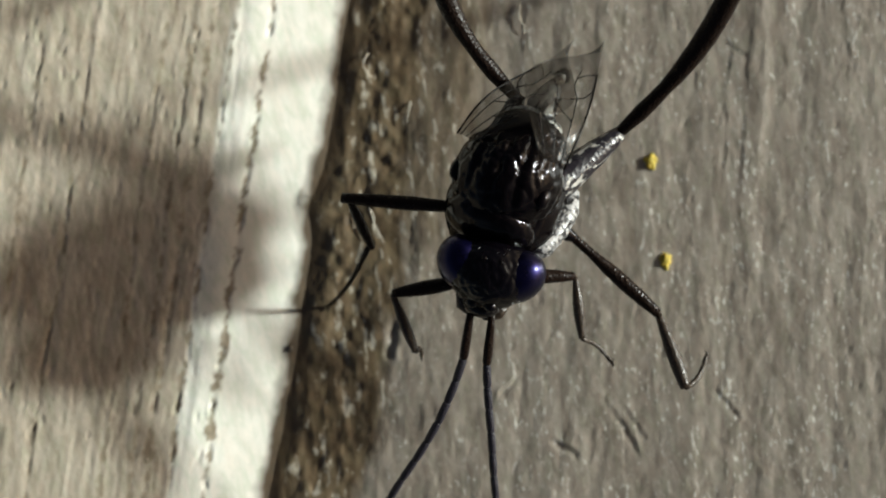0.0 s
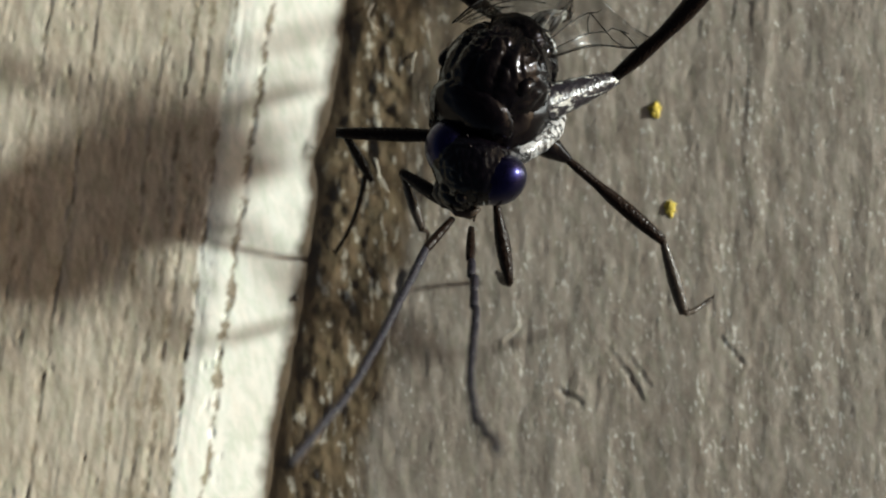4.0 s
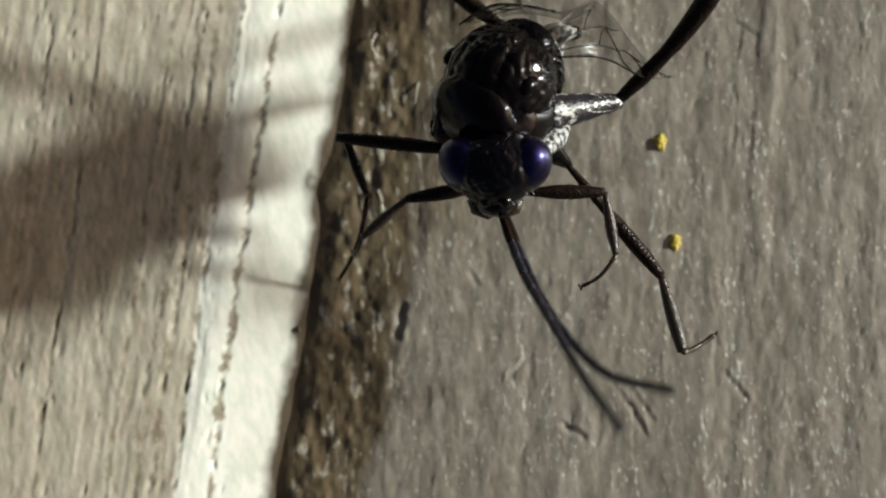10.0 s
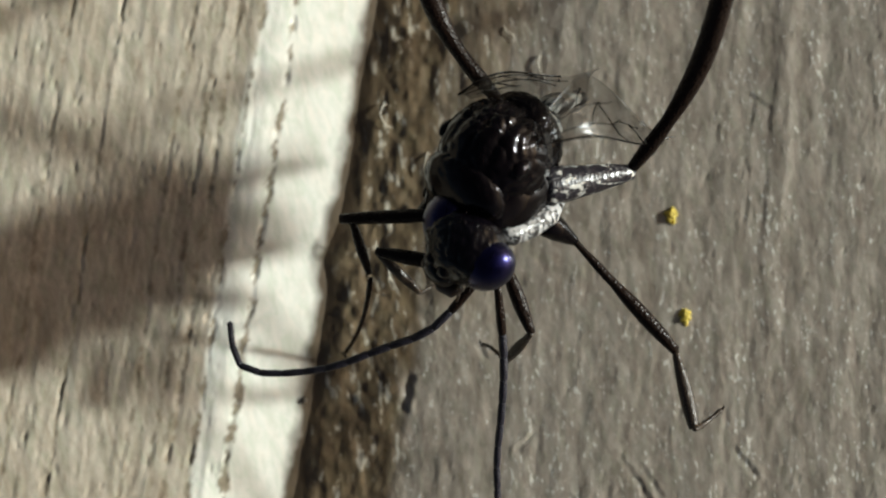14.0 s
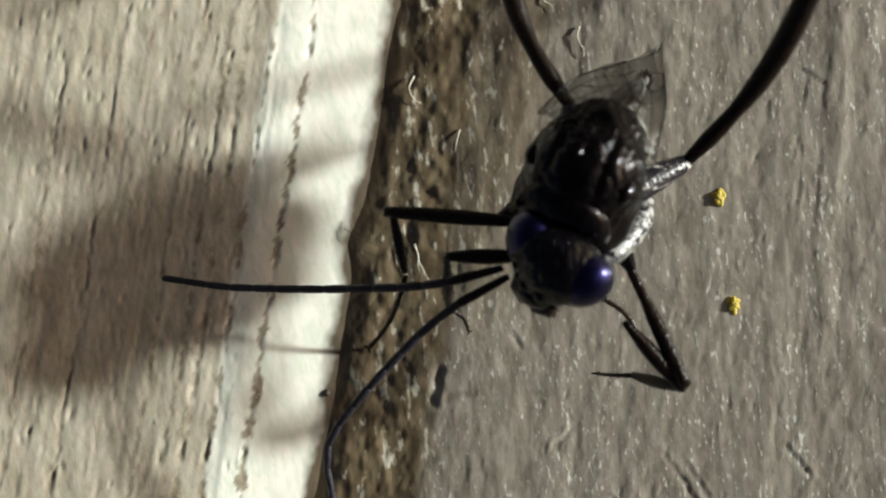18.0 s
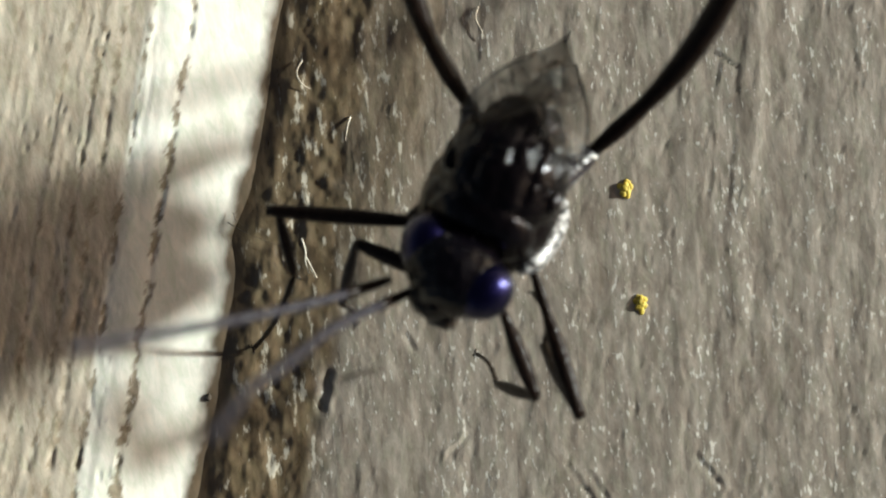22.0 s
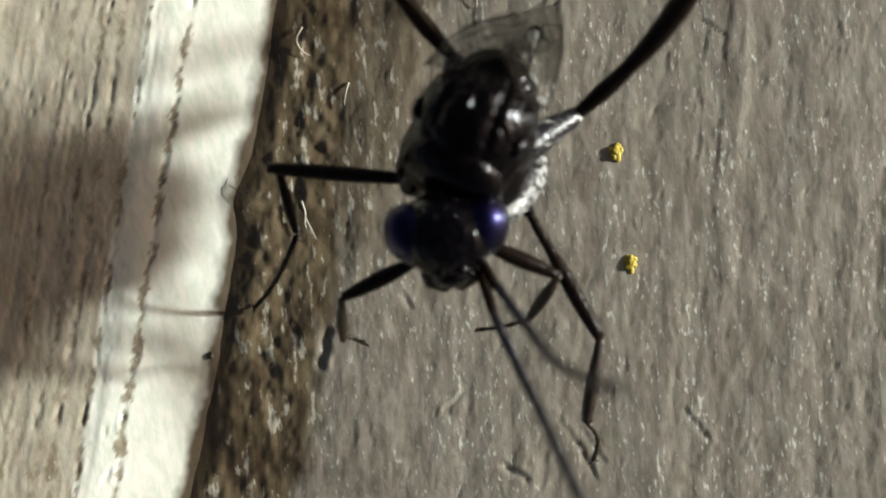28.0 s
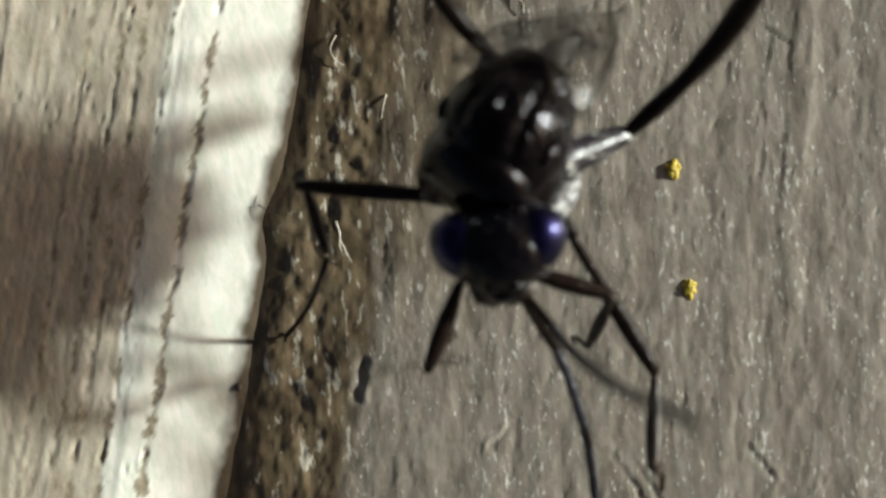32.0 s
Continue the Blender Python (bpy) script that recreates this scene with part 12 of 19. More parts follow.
    walk(antenna_a[10], [(0, aim(-1.88,-3.85,1.06,-2.08,-4.16,.95)), (0.5, aim(-1.05,-4.08,1.01,-1.19,-4.42,.9)), (1, aim(.03,-4.26,1.03,-.03,-4.62,.92)), (1.5, aim(-.78,-4.06,1.12,-.92,-4.41,1.03)), (1.65, aim(-2.07,-3.46,1.14,-2.33,-3.73,1.04)), (1.8, aim(-3.14,-2.51,1.28,-3.48,-2.66,1.19)), (2, aim(-1.04,-2.51,5.38,-1.12,-2.73,5.69)), (2.2, aim(-1.65,-2.22,5.36,-1.83,-2.35,5.68)), (2.4, aim(-2.23,-1.87,5.27,-2.48,-1.91,5.57)), (2.55, aim(-3.16,-1.54,4.5,-3.43,-1.43,4.75)), (2.7, aim(-3.8,-1.06,3.53,-4.06,-.82,3.69)), (2.85, aim(-4.09,-.48,2.45,-4.29,-.16,2.5)), (3, aim(-4.02,.14,1.36,-4.13,.49,1.29)), (3.15, aim(-3.71,-1.37,3.93,-3.92,-1.19,4.2)), (3.3, aim(-1.6,-2.23,5.62,-1.68,-2.42,5.95)), (3.5, aim(-2.34,-2.27,5.34,-2.5,-2.44,5.65)), (4.5, aim(-1.08,-2.42,5.33,-1.18,-2.64,5.63)), (5.5, aim(.24,-2.38,5.11,.21,-2.64,5.4)), (6, aim(1.7,-2.07,5.02,1.85,-2.29,5.3)), (6.25, aim(2.39,-2.5,3.24,2.59,-2.81,3.35)), (6.5, aim(2.58,-2.15,1.26,2.77,-2.48,1.17)), (6.625, aim(1.94,-2.54,2.33,2.13,-2.87,2.34)), (6.75, aim(1.11,-2.58,3.39,1.29,-2.9,3.5)), (6.875, aim(.16,-2.27,4.36,.32,-2.55,4.56)), (7, aim(-.83,-1.62,5.15,-.7,-1.85,5.43)), (7.25, aim(-.87,-1.65,5.41,-.86,-1.87,5.73)), (7.5, aim(-.9,-1.62,5.59,-1.02,-1.79,5.92)), (7.75, aim(.76,-1.74,5.36,.73,-1.98,5.66)), (8, aim(2.33,-1.58,4.81,2.4,-1.87,5.05)), (8.25, aim(2.1,-1.5,5.03,2.23,-1.74,5.31)), (8.5, aim(1.86,-1.4,5.23,2.03,-1.57,5.53)), (9, aim(1.66,-1,5.75,1.84,-.99,6.08)), (9.5, aim(1.67,-1.26,5.6,1.87,-1.3,5.92)), (10, aim(1.28,-1.38,5.7,1.39,-1.54,6.04)), (10.5, aim(1.85,-1.38,5.28,1.83,-1.63,5.57)), (10.75, aim(1.95,-1.63,5.12,1.92,-1.9,5.39)), (11, aim(2.04,-1.85,4.93,1.99,-2.14,5.18)), (11.25, aim(1.87,-1.64,5.16,1.83,-1.9,5.44)), (11.5, aim(1.69,-1.41,5.38,1.67,-1.64,5.68)), (12, aim(1.53,-1.11,5.84,1.64,-1.24,6.19)), (12.5, aim(1.55,-1.32,5.47,1.67,-1.5,5.78)), (12.625, aim(.94,-2.09,4.62,1.04,-2.37,4.87)), (12.75, aim(.23,-2.53,3.55,.3,-2.88,3.7)), (12.875, aim(-.52,-2.57,2.36,-.49,-2.95,2.39)), (13, aim(-1.27,-2.2,1.16,-1.28,-2.57,1.07)), (13.125, aim(-1.29,-2.4,2.43,-1.31,-2.79,2.46)), (13.25, aim(-1.26,-2.23,3.69,-1.26,-2.58,3.84)), (13.375, aim(-1.15,-1.7,4.83,-1.15,-1.99,5.08)), (13.5, aim(-.98,-.87,5.73,-.98,-1.06,6.07)), (13.625, aim(-2.16,-1.19,5,-2.34,-1.34,5.3)), (13.75, aim(-3.11,-1.19,3.92,-3.43,-1.26,4.12)), (13.875, aim(-3.69,-.87,2.63,-4.07,-.85,2.69)), (14, aim(-3.82,-.31,1.29,-4.18,-.2,1.19)), (14.125, aim(-3.76,-.72,2.77,-4.13,-.67,2.84)), (14.25, aim(-3.2,-.88,4.18,-3.52,-.89,4.4)), (14.375, aim(-2.24,-.74,5.34,-2.43,-.82,5.66)), (14.5, aim(-1.02,-.32,6.09,-1.04,-.45,6.45)), (15, aim(-1.84,-1.18,5.24,-1.88,-1.43,5.53)), (15.5, aim(-2.47,-1.72,4.04,-2.53,-2.05,4.21)), (16, aim(-2.86,-1.88,2.62,-2.92,-2.26,2.67)), (16.5, aim(-2.96,-1.65,1.18,-3.02,-2.02,1.08)), (17, aim(-3.16,-1.94,1.16,-3.06,-2.29,1.06)), (17.125, aim(-3.27,-2.02,2.55,-3.2,-2.39,2.6)), (17.25, aim(-3.09,-1.77,3.92,-3.07,-2.1,4.1)), (17.375, aim(-2.64,-1.21,5.11,-2.66,-1.46,5.4)), (17.5, aim(-1.95,-.41,6,-2.02,-.53,6.36)), (17.625, aim(-2.64,-1.2,5.1,-2.69,-1.45,5.39)), (17.75, aim(-3.1,-1.75,3.91,-3.11,-2.09,4.09)), (17.875, aim(-3.28,-1.99,2.54,-3.24,-2.37,2.58)), (18, aim(-3.15,-1.91,1.14,-3.09,-2.28,1.05)), (19, aim(-2.84,-2.17,.97,-2.94,-2.52,.86)), (20, aim(-2.62,-2.17,.9,-2.74,-2.51,.79)), (21, aim(-2.36,-2.38,.9,-2.46,-2.74,.78)), (21.25, aim(-2.63,-2.48,2.5,-2.72,-2.85,2.53)), (21.5, aim(-2.53,-2.11,4.06,-2.62,-2.44,4.25)), (21.75, aim(-2.1,-1.33,5.38,-2.16,-1.56,5.68)), (22, aim(-1.39,-.24,6.26,-1.41,-.34,6.63)), (22.5, aim(-1.74,-.46,5.88,-1.74,-.63,6.22)), (22.625, aim(-2.61,-1.01,4.98,-2.6,-1.29,5.25)), (22.75, aim(-3.22,-1.38,3.83,-3.2,-1.73,3.99)), (22.875, aim(-3.52,-1.54,2.52,-3.49,-1.92,2.56)), (23, aim(-3.47,-1.49,1.2,-3.44,-1.86,1.1)), (23.125, aim(-3.44,-1.68,2.78,-3.41,-2.06,2.84)), (23.25, aim(-2.93,-1.55,4.3,-2.91,-1.87,4.5)), (23.375, aim(-2,-1.1,5.54,-1.99,-1.33,5.86)), (23.5, aim(-.78,-.41,6.33,-.79,-.49,6.71)), (23.625, aim(-1.53,-1.5,5.48,-1.6,-1.71,5.79)), (23.75, aim(-2.04,-2.26,4.17,-2.16,-2.57,4.36)), (23.875, aim(-2.2,-2.59,2.58,-2.35,-2.94,2.62)), (24, aim(-2,-2.42,.95,-2.15,-2.76,.84)), (24.25, aim(-1.5,-2.56,.92,-1.61,-2.91,.8)), (24.5, aim(-.94,-2.55,.94,-1,-2.91,.83)), (24.75, aim(-1.42,-2.74,.97,-1.52,-3.09,.86)), (25, aim(-1.8,-2.78,1.05,-1.95,-3.12,.95)), (25.125, aim(-1.17,-2.82,.95,-1.2,-3.06,.65)), (25.25, aim(-.52,-2.64,.95,-.43,-2.68,.57)), (25.375, aim(.05,-2.25,1.06,.23,-2.07,.77)), (25.5, aim(.46,-1.73,1.28,.65,-1.41,1.18)), (25.625, aim(.3,-2.57,.93,.41,-2.35,.64)), (25.75, aim(.01,-3.21,.73,0,-3.19,.35)), (25.875, aim(-.31,-3.58,.71,-.44,-3.76,.39)), (26, aim(-.57,-3.65,.84,-.78,-3.95,.72)), (26.25, aim(1.03,-3.83,.67,1,-4.19,.53)), (26.5, aim(2.64,-3.35,.78,2.81,-3.67,.65)), (27, aim(2.72,-3.54,2.29,2.88,-3.89,2.31)), (27.5, aim(2.56,-3.23,3.81,2.7,-3.55,3.97)), (28, aim(2.19,-2.45,5.12,2.29,-2.69,5.41)), (28.5, aim(1.65,-1.3,6.08,1.69,-1.42,6.44)), (28.625, aim(1.98,-2.44,5.14,2.04,-2.68,5.43)), (28.75, aim(2.15,-3.19,3.84,2.24,-3.53,4.01)), (28.875, aim(2.17,-3.47,2.34,2.26,-3.85,2.37)), (29, aim(2.01,-3.25,.84,2.1,-3.6,.72)), (29.125, aim(2.11,-3.48,2.4,2.2,-3.85,2.43)), (29.25, aim(2.04,-3.16,3.95,2.11,-3.49,4.12)), (29.375, aim(1.8,-2.33,5.27,1.85,-2.57,5.57)), (29.5, aim(1.43,-1.11,6.19,1.44,-1.22,6.56)), (30, aim(1.18,-1.11,6.17,1.2,-1.22,6.54)), (30.5, aim(1.2,-.98,6.23,1.2,-1.08,6.6)), (30.625, aim(1.39,-2.32,5.29,1.4,-2.56,5.59)), (30.75, aim(1.49,-3.21,3.91,1.5,-3.55,4.08)), (30.875, aim(1.47,-3.53,2.29,1.5,-3.92,2.31)), (31, aim(1.35,-3.24,.67,1.37,-3.6,.53)), (31.125, aim(1.52,-3.51,2.32,1.54,-3.9,2.34)), (31.25, aim(1.56,-3.15,3.96,1.58,-3.49,4.13)), (31.375, aim(1.46,-2.2,5.34,1.48,-2.44,5.64)), (31.5, aim(1.25,-.81,6.26,1.26,-.91,6.64)), (31.625, aim(1.66,-2.21,5.33,1.69,-2.45,5.63)), (31.75, aim(1.92,-3.16,3.93,1.97,-3.5,4.11)), (31.875, aim(2.01,-3.54,2.28,2.05,-3.92,2.3)), (32, aim(1.9,-3.29,.63,1.94,-3.64,.48))])
    walk(antenna_a[11], [(0, aim(-2.08,-4.16,.95,-2.28,-4.48,.85)), (0.5, aim(-1.19,-4.42,.9,-1.33,-4.77,.8)), (1, aim(-.03,-4.62,.92,-.08,-4.99,.81)), (1.5, aim(-.92,-4.41,1.03,-1.05,-4.76,.93)), (1.65, aim(-2.33,-3.73,1.04,-2.62,-3.95,.94)), (1.8, aim(-3.48,-2.66,1.19,-3.85,-2.69,1.1)), (2, aim(-1.12,-2.73,5.69,-1.19,-2.94,6.01)), (2.2, aim(-1.83,-2.35,5.68,-1.99,-2.48,6)), (2.4, aim(-2.48,-1.91,5.57,-2.72,-1.94,5.86)), (2.55, aim(-3.43,-1.43,4.75,-3.66,-1.28,5.02)), (2.7, aim(-4.06,-.82,3.69,-4.21,-.53,3.88)), (2.85, aim(-4.29,-.16,2.5,-4.35,.21,2.55)), (3, aim(-4.13,.49,1.29,-4.07,.86,1.21)), (3.15, aim(-3.92,-1.19,4.2,-3.93,-.96,4.5)), (3.3, aim(-1.68,-2.42,5.95,-1.75,-2.59,6.28)), (3.5, aim(-2.5,-2.44,5.65,-2.65,-2.61,5.95)), (4.5, aim(-1.18,-2.64,5.63,-1.28,-2.85,5.93)), (5.5, aim(.21,-2.64,5.4,.16,-2.89,5.68)), (6, aim(1.85,-2.29,5.3,2,-2.51,5.58)), (6.25, aim(2.59,-2.81,3.35,2.78,-3.13,3.46)), (6.5, aim(2.77,-2.48,1.17,2.95,-2.8,1.08)), (6.625, aim(2.13,-2.87,2.34,2.33,-3.19,2.35)), (6.75, aim(1.29,-2.9,3.5,1.5,-3.2,3.61)), (6.875, aim(.32,-2.55,4.56,.53,-2.81,4.77)), (7, aim(-.7,-1.85,5.43,-.52,-2.04,5.71)), (7.25, aim(-.86,-1.87,5.73,-.83,-2.06,6.06)), (7.5, aim(-1.02,-1.79,5.92,-1.14,-1.95,6.25)), (7.75, aim(.73,-1.98,5.66,.63,-2.2,5.95)), (8, aim(2.4,-1.87,5.05,2.32,-2.13,5.31)), (8.25, aim(2.23,-1.74,5.31,2.27,-1.97,5.6)), (8.5, aim(2.03,-1.57,5.53,2.2,-1.74,5.82)), (9, aim(1.84,-.99,6.08,2.03,-.97,6.42)), (9.5, aim(1.87,-1.3,5.92,2.07,-1.32,6.25)), (10, aim(1.39,-1.54,6.04,1.49,-1.68,6.38)), (10.5, aim(1.83,-1.63,5.57,1.8,-1.89,5.86)), (10.75, aim(1.92,-1.9,5.39,1.8,-2.13,5.67)), (11, aim(1.99,-2.14,5.18,1.79,-2.34,5.44)), (11.25, aim(1.83,-1.9,5.44,1.71,-2.12,5.73)), (11.5, aim(1.67,-1.64,5.68,1.62,-1.88,5.98)), (12, aim(1.64,-1.24,6.19,1.74,-1.36,6.54)), (12.5, aim(1.67,-1.5,5.78,1.79,-1.68,6.1)), (12.625, aim(1.04,-2.37,4.87,1.13,-2.65,5.11)), (12.75, aim(.3,-2.88,3.7,.36,-3.23,3.84)), (12.875, aim(-.49,-2.95,2.39,-.47,-3.34,2.41)), (13, aim(-1.28,-2.57,1.07,-1.3,-2.94,.97)), (13.125, aim(-1.31,-2.79,2.46,-1.32,-3.17,2.49)), (13.25, aim(-1.26,-2.58,3.84,-1.27,-2.94,4)), (13.375, aim(-1.15,-1.99,5.08,-1.16,-2.27,5.34)), (13.5, aim(-.98,-1.06,6.07,-.97,-1.25,6.41)), (13.625, aim(-2.34,-1.34,5.3,-2.45,-1.35,5.67)), (13.75, aim(-3.43,-1.26,4.12,-3.61,-1.09,4.41)), (13.875, aim(-4.07,-.85,2.69,-4.28,-.56,2.8)), (14, aim(-4.18,-.2,1.19,-4.34,.13,1.1)), (14.125, aim(-4.13,-.67,2.84,-4.33,-.36,2.93)), (14.25, aim(-3.52,-.89,4.4,-3.7,-.69,4.66)), (14.375, aim(-2.43,-.82,5.66,-2.55,-.78,6.02)), (14.5, aim(-1.04,-.45,6.45,-1.06,-.57,6.82)), (15, aim(-1.88,-1.43,5.53,-1.92,-1.68,5.82)), (15.5, aim(-2.53,-2.05,4.21,-2.59,-2.39,4.4)), (16, aim(-2.92,-2.26,2.67,-2.99,-2.63,2.72)), (16.5, aim(-3.02,-2.02,1.08,-3.08,-2.38,.98)), (17, aim(-3.06,-2.29,1.06,-2.9,-2.63,.96)), (17.125, aim(-3.2,-2.39,2.6,-3.08,-2.76,2.64)), (17.25, aim(-3.07,-2.1,4.1,-3,-2.44,4.28)), (17.375, aim(-2.66,-1.46,5.4,-2.67,-1.71,5.69)), (17.5, aim(-2.02,-.53,6.36,-2.09,-.66,6.72)), (17.625, aim(-2.69,-1.45,5.39,-2.73,-1.7,5.68)), (17.75, aim(-3.11,-2.09,4.09,-3.12,-2.43,4.27)), (17.875, aim(-3.24,-2.37,2.58,-3.23,-2.76,2.63)), (18, aim(-3.09,-2.28,1.05,-3.04,-2.65,.95)), (19, aim(-2.94,-2.52,.86,-3.05,-2.87,.74)), (20, aim(-2.74,-2.51,.79,-2.87,-2.85,.67)), (21, aim(-2.46,-2.74,.78,-2.55,-3.09,.66)), (21.25, aim(-2.72,-2.85,2.53,-2.81,-3.23,2.56)), (21.5, aim(-2.62,-2.44,4.25,-2.69,-2.77,4.43)), (21.75, aim(-2.16,-1.56,5.68,-2.2,-1.79,5.98)), (22, aim(-1.41,-.34,6.63,-1.42,-.44,7)), (22.5, aim(-1.74,-.63,6.22,-1.73,-.81,6.56)), (22.625, aim(-2.6,-1.29,5.25,-2.55,-1.56,5.51)), (22.75, aim(-3.2,-1.73,3.99,-3.12,-2.07,4.14)), (22.875, aim(-3.49,-1.92,2.56,-3.39,-2.3,2.59)), (23, aim(-3.44,-1.86,1.1,-3.33,-2.21,1)), (23.125, aim(-3.41,-2.06,2.84,-3.31,-2.42,2.9)), (23.25, aim(-2.91,-1.87,4.5,-2.83,-2.19,4.71)), (23.375, aim(-1.99,-1.33,5.86,-1.95,-1.54,6.17)), (23.5, aim(-.79,-.49,6.71,-.79,-.57,7.09)), (23.625, aim(-1.6,-1.71,5.79,-1.67,-1.93,6.11)), (23.75, aim(-2.16,-2.57,4.36,-2.27,-2.88,4.56)), (23.875, aim(-2.35,-2.94,2.62,-2.5,-3.29,2.67)), (24, aim(-2.15,-2.76,.84,-2.31,-3.09,.72)), (24.25, aim(-1.61,-2.91,.8,-1.72,-3.26,.68)), (24.5, aim(-1,-2.91,.83,-1.06,-3.27,.71)), (24.75, aim(-1.52,-3.09,.86,-1.62,-3.45,.74)), (25, aim(-1.95,-3.12,.95,-2.1,-3.45,.84)), (25.125, aim(-1.2,-3.06,.65,-1.29,-3.27,.34)), (25.25, aim(-.43,-2.68,.57,-.42,-2.67,.19)), (25.375, aim(.23,-2.07,.77,.33,-1.85,.47)), (25.5, aim(.65,-1.41,1.18,.81,-1.07,1.1)), (25.625, aim(.41,-2.35,.64,.43,-2.11,.4)), (25.75, aim(0,-3.19,.35,-.08,-3.12,.08)), (25.875, aim(-.44,-3.76,.39,-.62,-3.87,.12)), (26, aim(-.78,-3.95,.72,-.98,-4.25,.59)), (26.25, aim(1,-4.19,.53,.98,-4.54,.38)), (26.5, aim(2.81,-3.67,.65,2.97,-4,.52)), (27, aim(2.88,-3.89,2.31,3.04,-4.23,2.33)), (27.5, aim(2.7,-3.55,3.97,2.84,-3.86,4.14)), (28, aim(2.29,-2.69,5.41,2.38,-2.92,5.7)), (28.5, aim(1.69,-1.42,6.44,1.72,-1.53,6.81)), (28.625, aim(2.04,-2.68,5.43,2.11,-2.92,5.72)), (28.75, aim(2.24,-3.53,4.01,2.33,-3.86,4.18)), (28.875, aim(2.26,-3.85,2.37,2.36,-4.22,2.39)), (29, aim(2.1,-3.6,.72,2.19,-3.95,.59)), (29.125, aim(2.2,-3.85,2.43,2.29,-4.22,2.46)), (29.25, aim(2.11,-3.49,4.12,2.18,-3.83,4.3)), (29.375, aim(1.85,-2.57,5.57,1.89,-2.81,5.86)), (29.5, aim(1.44,-1.22,6.56,1.45,-1.33,6.93)), (30, aim(1.2,-1.22,6.54,1.22,-1.32,6.91)), (30.5, aim(1.2,-1.08,6.6,1.2,-1.18,6.97)), (30.625, aim(1.4,-2.56,5.59,1.41,-2.8,5.89)), (30.75, aim(1.5,-3.55,4.08,1.52,-3.9,4.26)), (30.875, aim(1.5,-3.92,2.31,1.52,-4.3,2.33)), (31, aim(1.37,-3.6,.53,1.4,-3.95,.39)), (31.125, aim(1.54,-3.9,2.34,1.57,-4.28,2.36)), (31.25, aim(1.58,-3.49,4.13,1.6,-3.83,4.31)), (31.375, aim(1.48,-2.44,5.64,1.49,-2.68,5.95)), (31.5, aim(1.26,-.91,6.64,1.26,-.99,7.01)), (31.625, aim(1.69,-2.45,5.63,1.71,-2.68,5.94)), (31.75, aim(1.97,-3.5,4.11,2,-3.84,4.28)), (31.875, aim(2.05,-3.92,2.3,2.1,-4.3,2.31)), (32, aim(1.94,-3.64,.48,1.99,-4,.34))])
